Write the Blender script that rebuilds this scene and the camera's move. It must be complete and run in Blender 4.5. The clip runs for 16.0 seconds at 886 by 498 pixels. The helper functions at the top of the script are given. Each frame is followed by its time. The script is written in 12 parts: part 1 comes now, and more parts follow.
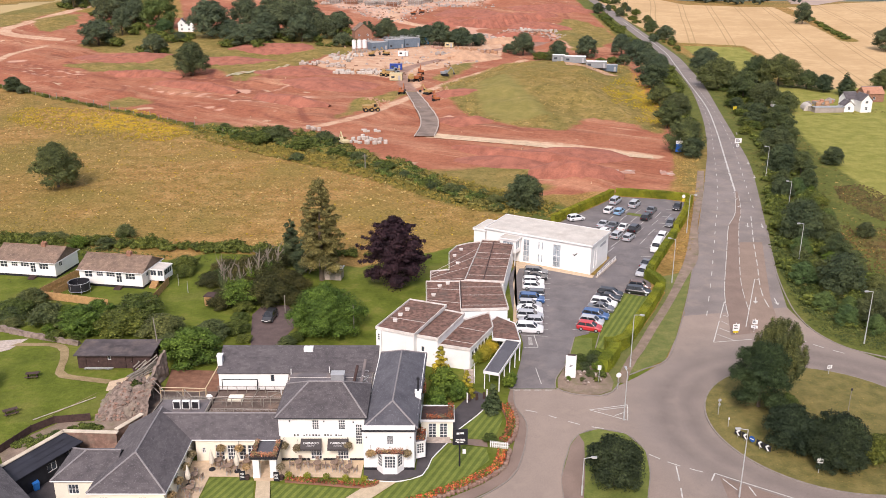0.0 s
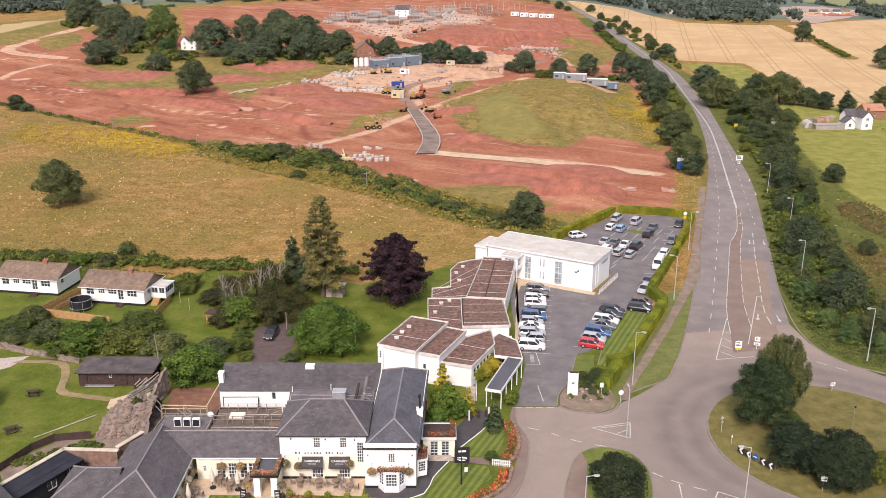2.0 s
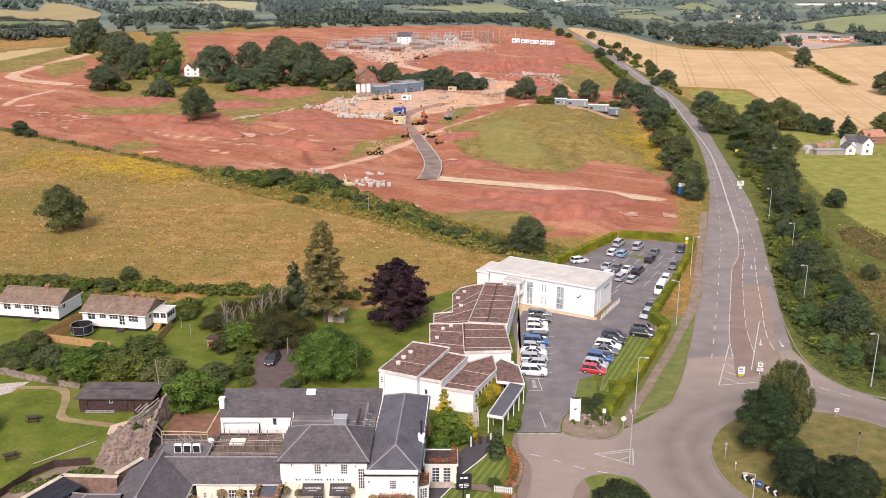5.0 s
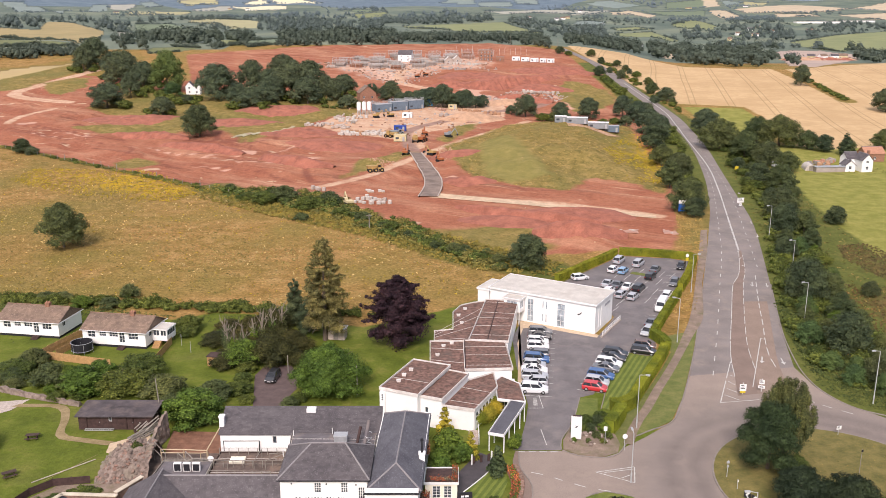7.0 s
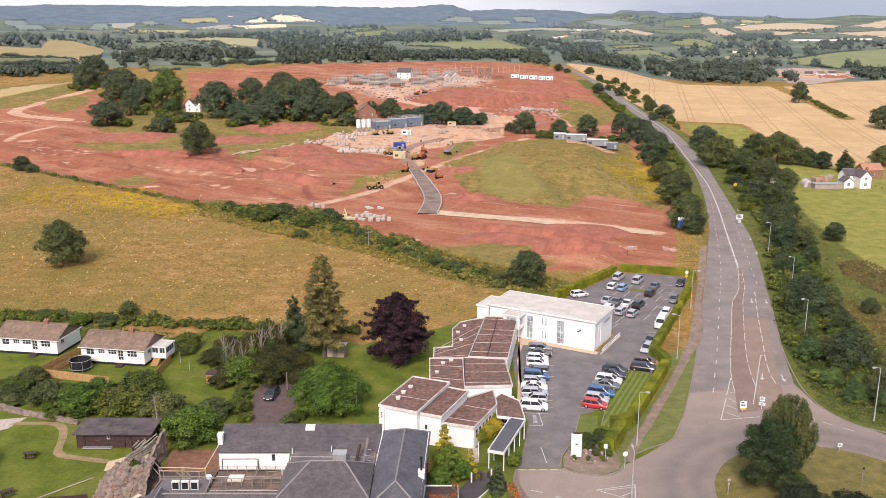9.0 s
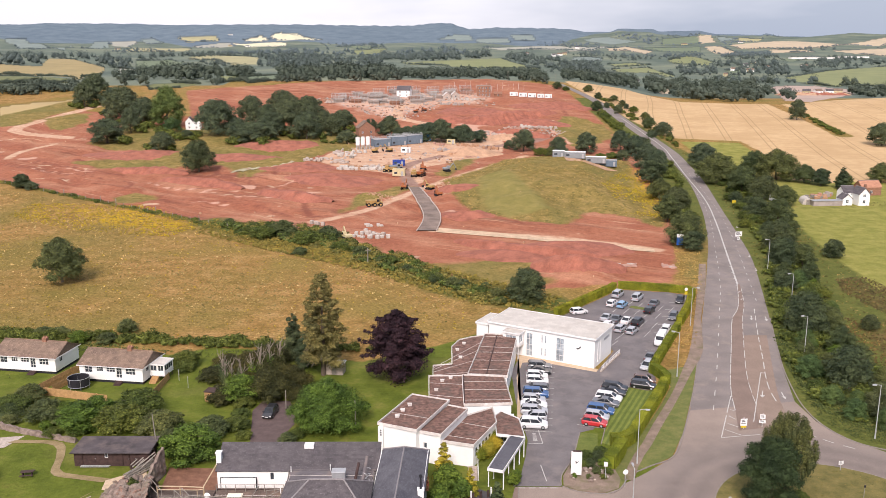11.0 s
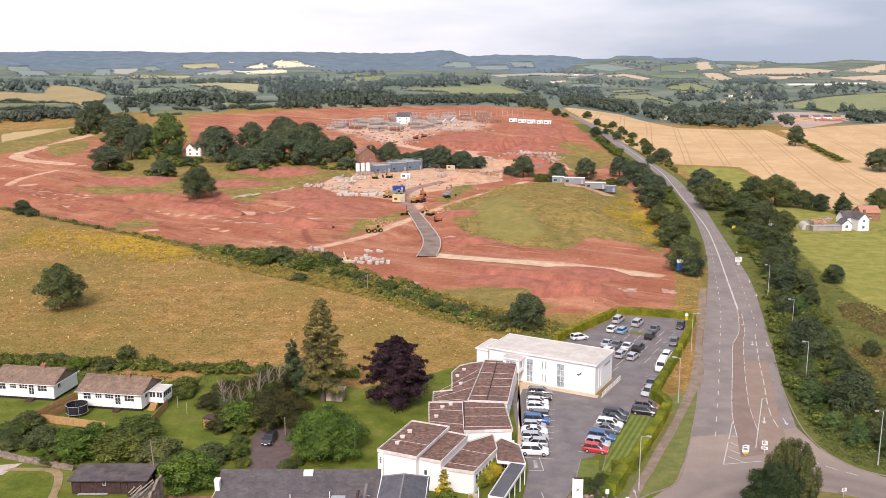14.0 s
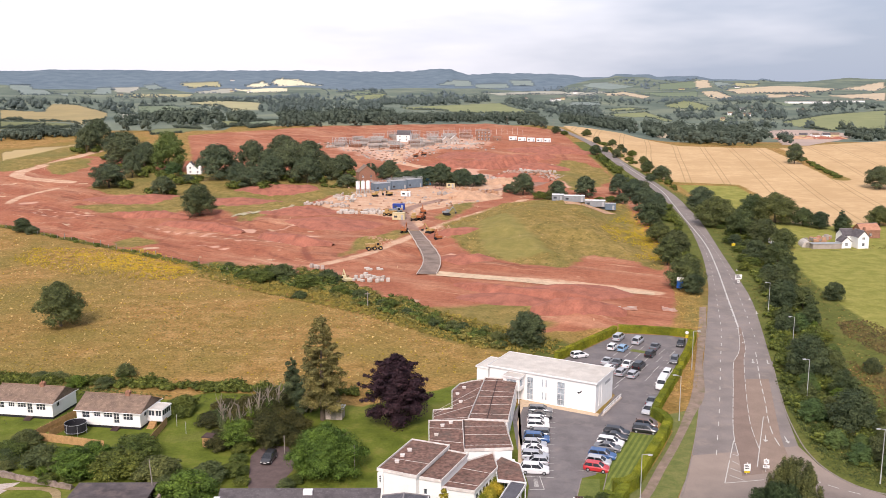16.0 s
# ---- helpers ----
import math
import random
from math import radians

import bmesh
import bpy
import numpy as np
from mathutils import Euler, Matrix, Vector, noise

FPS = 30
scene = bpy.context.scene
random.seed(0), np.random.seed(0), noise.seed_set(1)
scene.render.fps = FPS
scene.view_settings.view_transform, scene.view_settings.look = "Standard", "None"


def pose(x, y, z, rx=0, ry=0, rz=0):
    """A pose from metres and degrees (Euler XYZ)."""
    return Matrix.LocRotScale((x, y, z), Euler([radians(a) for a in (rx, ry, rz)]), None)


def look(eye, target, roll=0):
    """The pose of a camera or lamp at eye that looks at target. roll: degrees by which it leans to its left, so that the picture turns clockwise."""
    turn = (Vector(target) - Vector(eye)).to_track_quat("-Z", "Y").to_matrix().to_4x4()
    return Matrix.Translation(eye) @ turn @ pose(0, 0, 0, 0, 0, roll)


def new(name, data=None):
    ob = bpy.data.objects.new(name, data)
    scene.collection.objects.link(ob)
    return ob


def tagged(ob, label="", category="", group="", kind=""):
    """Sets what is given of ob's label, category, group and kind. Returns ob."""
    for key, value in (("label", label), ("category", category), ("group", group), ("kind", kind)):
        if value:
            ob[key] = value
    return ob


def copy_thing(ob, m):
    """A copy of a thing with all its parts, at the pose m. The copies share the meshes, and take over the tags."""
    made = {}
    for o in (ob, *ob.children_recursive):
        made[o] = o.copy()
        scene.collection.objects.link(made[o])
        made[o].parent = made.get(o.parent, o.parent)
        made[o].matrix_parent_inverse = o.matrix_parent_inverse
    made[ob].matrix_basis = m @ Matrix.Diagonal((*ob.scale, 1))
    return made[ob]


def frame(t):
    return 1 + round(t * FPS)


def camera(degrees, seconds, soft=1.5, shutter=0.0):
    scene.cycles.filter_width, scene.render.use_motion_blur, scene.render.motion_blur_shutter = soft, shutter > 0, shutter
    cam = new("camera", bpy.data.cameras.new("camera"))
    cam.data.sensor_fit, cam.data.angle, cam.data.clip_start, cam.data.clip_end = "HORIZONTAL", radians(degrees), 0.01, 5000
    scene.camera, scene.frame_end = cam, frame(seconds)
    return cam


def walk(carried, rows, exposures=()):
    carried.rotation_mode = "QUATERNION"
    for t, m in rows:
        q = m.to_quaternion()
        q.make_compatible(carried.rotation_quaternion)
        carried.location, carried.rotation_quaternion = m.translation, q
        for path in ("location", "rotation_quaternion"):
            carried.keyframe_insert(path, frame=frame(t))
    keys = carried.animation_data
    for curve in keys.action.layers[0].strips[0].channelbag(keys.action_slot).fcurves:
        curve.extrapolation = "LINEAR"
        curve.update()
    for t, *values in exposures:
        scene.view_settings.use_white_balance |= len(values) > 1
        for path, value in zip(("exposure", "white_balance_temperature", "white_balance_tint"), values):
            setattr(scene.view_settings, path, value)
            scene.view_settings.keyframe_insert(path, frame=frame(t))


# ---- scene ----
# ---- camera: a hovering drone that slowly tilts upward ----
cam = camera(53.3, 16.0, soft=0.8)
EYE = 60.0
# seconds, yaw, pitch, roll
TURNS = [
    (0.0, -0.207, -19.450, -0.178),
    (0.5, -0.184, -19.170, -0.161),
    (1.0, -0.163, -18.893, -0.149),
    (1.5, -0.139, -18.616, -0.132),
    (2.0, -0.114, -18.340, -0.117),
    (2.5, -0.085, -18.062, -0.105),
    (3.0, -0.058, -17.785, -0.096),
    (3.5, -0.038, -17.515, -0.091),
    (4.0, -0.027, -17.256, -0.101),
    (6.5, 0.021, -15.862, -0.042),
    (7.0, 0.009, -15.593, -0.031),
    (7.5, 0.002, -15.325, -0.012),
    (8.0, -0.005, -15.054, 0.001),
    (8.5, -0.020, -14.776, 0.007),
    (9.0, -0.045, -14.495, 0.008),
    (11.5, -0.114, -13.103, 0.049),
    (12.0, -0.117, -12.837, 0.069),
    (12.5, -0.119, -12.562, 0.077),
    (13.0, -0.123, -12.278, 0.080),
    (13.5, -0.125, -11.993, 0.091),
    (14.0, -0.122, -11.704, 0.102),
    (14.5, -0.119, -11.410, 0.111),
    (15.0, -0.120, -11.120, 0.117),
    (15.5, -0.124, -10.836, 0.122),
    (16.0, -0.130, -10.552, 0.128),
]
walk(cam, [(t, pose(0, 0, EYE, 90 + pitch, roll, yaw)) for t, yaw, pitch, roll in TURNS], [(0.0, 0.6, 6500, 22), (16.0, 0.6, 6500, 22)])

# ---- light: bright, thinly overcast summer sky ----
SUN_DIR = Vector((-0.10, -0.72, 0.66)).normalized()      # towards the sun, behind the camera
world = bpy.data.worlds.new("world")
scene.world = world
world.use_nodes = True
wn, wl = world.node_tree.nodes, world.node_tree.links
wn.clear()
w_out = wn.new("ShaderNodeOutputWorld")
w_bg = wn.new("ShaderNodeBackground")
sky = wn.new("ShaderNodeTexSky")
sky.sky_type = "NISHITA"
sky.sun_disc = False
sky.sun_elevation = math.asin(SUN_DIR.z)
sky.sun_rotation = math.atan2(SUN_DIR.x, SUN_DIR.y)
sky.air_density, sky.dust_density = 1.0, 2.0
w_geo = wn.new("ShaderNodeTexCoord")
w_map = wn.new("ShaderNodeMapping")
w_map.inputs["Scale"].default_value = (1.0, 1.0, 4.5)
w_noise = wn.new("ShaderNodeTexNoise")
w_noise.inputs["Scale"].default_value = 1.6
w_noise.inputs["Detail"].default_value = 5.0
w_noise.inputs["Roughness"].default_value = 0.55
w_ramp = wn.new("ShaderNodeValToRGB")
w_ramp.color_ramp.elements[0].position, w_ramp.color_ramp.elements[0].color = 0.36, (3.15, 3.80, 4.50, 1)
w_ramp.color_ramp.elements[1].position, w_ramp.color_ramp.elements[1].color = 0.66, (6.9, 7.2, 7.35, 1)
w_mix = wn.new("ShaderNodeMixRGB")
w_mix.inputs["Fac"].default_value = 0.88
wl.new(w_geo.outputs["Generated"], w_map.inputs["Vector"])
wl.new(w_map.outputs["Vector"], w_noise.inputs["Vector"])
# the cloud sheet is thinner, and so brighter, towards the north-west
w_dir = wn.new("ShaderNodeVectorMath")
w_dir.operation = "DOT_PRODUCT"
w_dir.inputs[1].default_value = (-0.60, 0.06, 0.0)
wl.new(w_geo.outputs["Generated"], w_dir.inputs[0])
w_add = wn.new("ShaderNodeMath")
w_add.operation = "ADD"
wl.new(w_noise.outputs["Fac"], w_add.inputs[0])
wl.new(w_dir.outputs["Value"], w_add.inputs[1])
wl.new(w_add.outputs[0], w_ramp.inputs["Fac"])
wl.new(sky.outputs["Color"], w_mix.inputs["Color1"])
wl.new(w_ramp.outputs["Color"], w_mix.inputs["Color2"])
wl.new(w_mix.outputs["Color"], w_bg.inputs["Color"])
w_bg.inputs["Strength"].default_value = 0.10
wl.new(w_bg.outputs["Background"], w_out.inputs["Surface"])

sun = new("sun", bpy.data.lights.new("sun", "SUN"))
sun.data.energy, sun.data.angle, sun.data.color = 2.7, radians(18), (1.0, 0.93, 0.84)
sun.matrix_world = look(SUN_DIR * 300, (0, 0, 0))

# ---- materials ----
def principled(name, rough=0.8, metal=0.0):
    m = bpy.data.materials.new(name)
    m.use_nodes = True
    n = m.node_tree.nodes
    b = n["Principled BSDF"]
    b.inputs["Roughness"].default_value = rough
    b.inputs["Metallic"].default_value = metal
    b.inputs["Specular IOR Level"].default_value = 0.3
    return m, m.node_tree, b


def tex(nt, scale, detail=4, rough=0.55, coord="Position", stretch=None):
    """A noise value at a real-world scale (features per metre)."""
    if coord == "Position":
        src = nt.nodes.new("ShaderNodeNewGeometry").outputs["Position"]
    else:
        src = nt.nodes.new("ShaderNodeTexCoord").outputs[coord]
    if stretch:
        mp = nt.nodes.new("ShaderNodeMapping")
        mp.inputs["Scale"].default_value = stretch
        nt.links.new(src, mp.inputs["Vector"])
        src = mp.outputs["Vector"]
    t = nt.nodes.new("ShaderNodeTexNoise")
    t.inputs["Scale"].default_value, t.inputs["Detail"].default_value, t.inputs["Roughness"].default_value = scale, detail, rough
    nt.links.new(src, t.inputs["Vector"])
    return t.outputs["Fac"]


def ramp(nt, fac, stops):
    r = nt.nodes.new("ShaderNodeValToRGB")
    e = r.color_ramp.elements
    while len(e) < len(stops):
        e.new(0.5)
    for k, (p, c) in zip(e, stops):
        k.position, k.color = p, (*c, 1) if len(c) == 3 else c
    nt.links.new(fac, r.inputs["Fac"])
    return r.outputs["Color"]


def blend(nt, fac, a, b, kind="MIX"):
    m = nt.nodes.new("ShaderNodeMixRGB")
    m.blend_type = kind
    for s, v in (("Fac", fac), ("Color1", a), ("Color2", b)):
        if isinstance(v, bpy.types.NodeSocket):
            nt.links.new(v, m.inputs[s])
        else:
            m.inputs[s].default_value = v if s == "Fac" else (*v, 1)
    return m.outputs["Color"]


def calc(nt, op, a, b=0.0):
    m = nt.nodes.new("ShaderNodeMath")
    m.operation = op
    for i, v in enumerate((a, b)):
        if isinstance(v, bpy.types.NodeSocket):
            nt.links.new(v, m.inputs[i])
        else:
            m.inputs[i].default_value = v
    return m.outputs[0]


def relief(nt, bsdf, fac, strength=0.3, dist=0.05):
    b = nt.nodes.new("ShaderNodeBump")
    b.inputs["Strength"].default_value, b.inputs["Distance"].default_value = strength, dist
    nt.links.new(fac, b.inputs["Height"])
    nt.links.new(b.outputs["Normal"], bsdf.inputs["Normal"])


def plain(name, c, rough=0.7, metal=0.0, vary=0.18, scale=1.2, fine=14.0, bump=0.0, dirt=None, grain=0.2):
    """A painted, rendered or mineral surface: colour with broad stains and fine grain."""
    m, nt, b = principled(name, rough, metal)
    lo = tuple(x * (1 - vary) for x in c)
    hi = tuple(min(x * (1 + vary * 0.6), 0.95) for x in c)
    col = ramp(nt, tex(nt, scale, 5), [(0.3, lo), (0.7, hi)])
    speck = ramp(nt, tex(nt, fine, 3), [(0.3, (1 - grain,) * 3), (0.7, (1 + grain * 0.15,) * 3)])
    col = blend(nt, 1.0, col, speck, "MULTIPLY")
    if dirt:
        f = ramp(nt, tex(nt, 0.35, 6, 0.65), [(0.5, (0, 0, 0)), (0.72, (1, 1, 1))])
        col = blend(nt, f, col, dirt)
    nt.links.new(col, b.inputs["Base Color"])
    if bump:
        relief(nt, b, tex(nt, fine, 3), bump, 0.02)
    return m


def leafy(name, dark, light, rough=0.65):
    """Foliage: each leaf clump differs a little, each plant differs as a whole."""
    m, nt, b = principled(name, rough)
    g = nt.nodes.new("ShaderNodeNewGeometry")
    o = nt.nodes.new("ShaderNodeObjectInfo")
    mid = tuple((x + y) / 2 for x, y in zip(dark, light))
    col = ramp(nt, g.outputs["Random Per Island"], [(0.0, dark), (0.6, mid), (1.0, light)])
    tone = ramp(nt, o.outputs["Random"], [(0.0, (0.78, 0.86, 0.85)), (0.5, (1.0, 1.0, 0.9)), (1.0, (1.25, 1.12, 0.9))])
    col = blend(nt, 1.0, col, tone, "MULTIPLY")
    broad = ramp(nt, tex(nt, 0.34, 4, 0.6), [(0.36, (0.60, 0.66, 0.68)), (0.64, (1.26, 1.22, 1.06))])
    col = blend(nt, 1.0, col, broad, "MULTIPLY")
    nt.links.new(col, b.inputs["Base Color"])
    b.inputs["Specular IOR Level"].default_value = 0.15
    return m


def far_leaf(name, dark, light):
    """Woodland seen from afar: leaf masses close in tone, differing from tree to tree."""
    m, nt, b = principled(name, 0.8)
    g = nt.nodes.new("ShaderNodeNewGeometry")
    col = ramp(nt, g.outputs["Random Per Island"], [(0.0, dark), (1.0, tuple((x + 2 * y) / 3 for x, y in zip(dark, light)))])
    col = blend(nt, ramp(nt, tex(nt, 0.05, 3), [(0.38, (0, 0, 0)), (0.66, (0.75, 0.75, 0.75))]), col, light)
    nt.links.new(col, b.inputs["Base Color"])
    b.inputs["Specular IOR Level"].default_value = 0.05
    return m


M = {}
M["leaf_oak"] = leafy("leaf_oak", (0.052, 0.070, 0.033), (0.138, 0.162, 0.068))
M["leaf_bright"] = leafy("leaf_bright", (0.044, 0.078, 0.014), (0.165, 0.245, 0.046))
M["leaf_near"] = leafy("leaf_near", (0.016, 0.029, 0.012), (0.088, 0.120, 0.050))
M["leaf_dark"] = leafy("leaf_dark", (0.042, 0.059, 0.035), (0.114, 0.140, 0.071))
M["leaf_conifer"] = leafy("leaf_conifer", (0.088, 0.082, 0.030), (0.250, 0.222, 0.098))
M["leaf_copper"] = leafy("leaf_copper", (0.013, 0.008, 0.015), (0.052, 0.028, 0.044))
M["leaf_gold"] = leafy("leaf_gold", (0.20, 0.17, 0.02), (0.50, 0.42, 0.06))
M["leaf_hedge"] = leafy("leaf_hedge", (0.140, 0.160, 0.018), (0.300, 0.315, 0.038))
M["leaf_scrub"] = leafy("leaf_scrub", (0.044, 0.064, 0.017), (0.165, 0.196, 0.050))
M["leaf_rank"] = leafy("leaf_rank", (0.085, 0.092, 0.030), (0.235, 0.220, 0.078))
M["leaf_holm"] = leafy("leaf_holm", (0.010, 0.018, 0.010), (0.062, 0.082, 0.043))
M["leaf_weep"] = leafy("leaf_weep", (0.036, 0.050, 0.022), (0.135, 0.156, 0.070))
M["leaf_thicket"] = leafy("leaf_thicket", (0.022, 0.026, 0.011), (0.098, 0.096, 0.036))
M["leaf_light"] = leafy("leaf_light", (0.062, 0.100, 0.036), (0.142, 0.205, 0.078))
M["leaf_bracken"] = leafy("leaf_bracken", (0.080, 0.062, 0.026), (0.190, 0.132, 0.062))
# distant foliage: aerial haze put into the colour, bluer and paler step by step
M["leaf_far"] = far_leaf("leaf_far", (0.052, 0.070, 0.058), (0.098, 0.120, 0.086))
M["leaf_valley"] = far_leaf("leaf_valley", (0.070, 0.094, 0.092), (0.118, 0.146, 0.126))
M["leaf_hazed"] = far_leaf("leaf_hazed", (0.094, 0.126, 0.138), (0.142, 0.176, 0.174))
M["leaf_hazed_far"] = far_leaf("leaf_hazed_far", (0.128, 0.168, 0.198), (0.176, 0.216, 0.232))
M["bark"] = plain("bark", (0.13, 0.10, 0.075), 0.9, vary=0.35, scale=3, bump=0.5)
M["deadwood"] = plain("deadwood", (0.25, 0.21, 0.165), 0.9, vary=0.3, scale=3)
M["asphalt"] = plain("asphalt", (0.252, 0.206, 0.178), 0.92, vary=0.11, scale=0.16, fine=9, dirt=(0.255, 0.208, 0.176))
M["asphalt_main"] = plain("asphalt_main", (0.240, 0.206, 0.188), 0.92, vary=0.2, scale=0.14, fine=9, dirt=(0.270, 0.224, 0.192))
M["asphalt_tan"] = plain("asphalt_tan", (0.280, 0.206, 0.160), 0.92, vary=0.15, scale=0.3, fine=9)
M["path_dirt"] = plain("path_dirt", (0.275, 0.205, 0.155), 0.95, vary=0.3, scale=0.5, fine=5, dirt=(0.14, 0.13, 0.06))
M["asphalt_dark"] = plain("asphalt_dark", (0.182, 0.164, 0.162), 0.92, vary=0.2, scale=0.25, fine=9, dirt=(0.225, 0.195, 0.182))
M["asphalt_pink"] = plain("asphalt_pink", (0.240, 0.174, 0.140), 0.92, vary=0.16, scale=0.3, fine=9)
M["tar_path"] = plain("tar_path", (0.085, 0.075, 0.078), 0.9, vary=0.2, scale=0.8)
M["drive"] = plain("drive", (0.13, 0.092, 0.085), 0.9, vary=0.25, scale=0.8)
M["kerb"] = plain("kerb", (0.265, 0.228, 0.198), 0.85, vary=0.2, scale=2)
M["line_white"] = plain("line_white", (0.56, 0.54, 0.50), 0.7, vary=0.3, scale=2.5, fine=20)
M["patio"] = plain("patio", (0.60, 0.455, 0.31), 0.85, vary=0.18, scale=1.5)
M["gravel_path"] = plain("gravel_path", (0.55, 0.44, 0.30), 0.9, vary=0.15, scale=1.5)
M["render_white"] = plain("render_white", (0.86, 0.85, 0.82), 0.75, vary=0.06, scale=0.5, fine=6, grain=0.05)
M["render_cream"] = plain("render_cream", (0.86, 0.80, 0.655), 0.75, vary=0.06, scale=0.5, fine=6, grain=0.05)
M["paint_white"] = plain("paint_white", (0.80, 0.79, 0.77), 0.5, vary=0.06, grain=0.05)
M["paint_black"] = plain("paint_black", (0.025, 0.025, 0.03), 0.6, vary=0.3)
M["fascia"] = plain("fascia", (0.74, 0.69, 0.64), 0.6, vary=0.2, scale=1.2, dirt=(0.45, 0.36, 0.31))
M["canvas"] = plain("canvas", (0.075, 0.067, 0.066), 0.9, vary=0.2)
M["timber"] = plain("timber", (0.50, 0.30, 0.13), 0.8, vary=0.25, scale=2)
M["timber_dark"] = plain("timber_dark", (0.075, 0.045, 0.04), 0.8, vary=0.35, scale=2)
M["timber_grey"] = plain("timber_grey", (0.30, 0.27, 0.23), 0.85, vary=0.3, scale=2)
M["furniture"] = plain("furniture", (0.28, 0.20, 0.15), 0.7, vary=0.3, scale=4)
M["metal_grey"] = plain("metal_grey", (0.45, 0.46, 0.47), 0.45, 0.3, vary=0.12)
M["galvanised"] = plain("galvanised", (0.52, 0.53, 0.52), 0.5, 0.2, vary=0.1)
M["stone_red"] = plain("stone_red", (0.30, 0.185, 0.14), 0.9, vary=0.4, scale=1.6, fine=5, bump=0.8, dirt=(0.20, 0.17, 0.13))
M["brick_red"] = plain("brick_red", (0.33, 0.17, 0.11), 0.9, vary=0.3, scale=2, fine=8)
M["roof_felt"] = plain("roof_felt", (0.205, 0.118, 0.092), 0.95, vary=0.6, scale=1.5, fine=5, bump=0.5, dirt=(0.115, 0.088, 0.072))
M["roof_flat_grey"] = plain("roof_flat_grey", (0.15, 0.135, 0.14), 0.9, vary=0.3, scale=0.6, dirt=(0.21, 0.17, 0.15))
M["roof_pale"] = plain("roof_pale", (0.60, 0.56, 0.50), 0.8, vary=0.16, scale=0.4, dirt=(0.44, 0.40, 0.35))
M["blue_plastic"] = plain("blue_plastic", (0.03, 0.20, 0.60), 0.4, vary=0.1)
M["terracotta"] = plain("terracotta", (0.48, 0.24, 0.15), 0.8, vary=0.2)
M["stone_grey"] = plain("stone_grey", (0.255, 0.195, 0.16), 0.95, vary=0.45, scale=1.4, fine=4, bump=0.9, dirt=(0.19, 0.17, 0.12))
M["stone_pale"] = plain("stone_pale", (0.50, 0.42, 0.36), 0.9, vary=0.3, scale=2)


def glass(name="window_glass", c=(0.035, 0.042, 0.05)):
    m, nt, b = principled(name, 0.06)
    b.inputs["Specular IOR Level"].default_value = 0.6
    col = ramp(nt, tex(nt, 1.1, 2), [(0.35, c), (0.7, tuple(x * 2.2 for x in c))])
    nt.links.new(col, b.inputs["Base Color"])
    return m


M["glass"] = glass()
M["glass_pale"] = glass("pale_glazing", (0.20, 0.23, 0.25))


def slate(name, c, course=0.22, tile=0.3, vary=0.3):
    """Roof covering for slopes: broken colour slate by slate; courses follow the height."""
    m, nt, b = principled(name, 0.75)
    geo = nt.nodes.new("ShaderNodeNewGeometry")
    rnd = ramp(nt, geo.outputs["Random Per Island"], [(0.0, tuple(x * (1 - vary) for x in c)), (1.0, tuple(x * (1 + vary) for x in c))])
    stain = ramp(nt, tex(nt, 0.5, 6, 0.65), [(0.35, (0.72, 0.70, 0.70)), (0.7, (1.15, 1.12, 1.08))])
    col = blend(nt, 1.0, rnd, stain, "MULTIPLY")
    speck = ramp(nt, tex(nt, 7.0, 2), [(0.58, (0, 0, 0)), (0.70, (0.65, 0.65, 0.65))])
    col = blend(nt, speck, col, tuple(min(1, x * 2.0) for x in c))
    nt.links.new(col, b.inputs["Base Color"])
    return m


M["yard_deck"] = plain("yard_deck", (0.155, 0.115, 0.095), 0.95, vary=0.4, scale=0.7, fine=4, dirt=(0.23, 0.16, 0.12))
M["slate"] = slate("slate", (0.108, 0.098, 0.103), vary=0.16)
M["slate_blue"] = slate("slate_blue", (0.104, 0.104, 0.120), vary=0.10)
M["tile_brown"] = slate("tile_brown", (0.225, 0.160, 0.118), vary=0.18)
M["felt_dark"] = plain("felt_dark", (0.105, 0.088, 0.090), 0.9, vary=0.35, scale=0.7, dirt=(0.15, 0.115, 0.10))
M["roof_black"] = plain("roof_black", (0.026, 0.027, 0.038), 0.7, vary=0.3, scale=0.6)
M["coping"] = plain("coping", (0.62, 0.54, 0.42), 0.85, vary=0.2, scale=1.0, dirt=(0.40, 0.32, 0.23))
M["ridge"] = plain("ridge", (0.27, 0.25, 0.25), 0.8, vary=0.2, scale=3)
M["ridge_tile"] = plain("ridge_tile", (0.26, 0.17, 0.12), 0.8, vary=0.2, scale=3)


def car_paint(name, c):
    m, nt, b = principled(name, 0.28)
    b.inputs["Base Color"].default_value = (*c, 1)
    b.inputs["Coat Weight"].default_value = 0.6
    b.inputs["Specular IOR Level"].default_value = 0.5
    return m


for key, c in (("white", (0.72, 0.72, 0.72)), ("black", (0.015, 0.015, 0.018)), ("grey", (0.12, 0.125, 0.135)),
               ("silver", (0.42, 0.43, 0.45)), ("blue", (0.03, 0.10, 0.26)), ("lightblue", (0.22, 0.38, 0.55)),
               ("red", (0.50, 0.03, 0.035)), ("brown", (0.13, 0.075, 0.055))):
    M["car_" + key] = car_paint("car_" + key, c)
M["tyre"] = plain("tyre", (0.02, 0.02, 0.02), 0.9)
M["car_glass"] = glass("car_glass", (0.012, 0.014, 0.017))
M["lamp_clear"] = plain("lamp_clear", (0.75, 0.75, 0.72), 0.25, vary=0.05)
M["lamp_red"] = plain("lamp_red", (0.35, 0.01, 0.01), 0.3, vary=0.05)
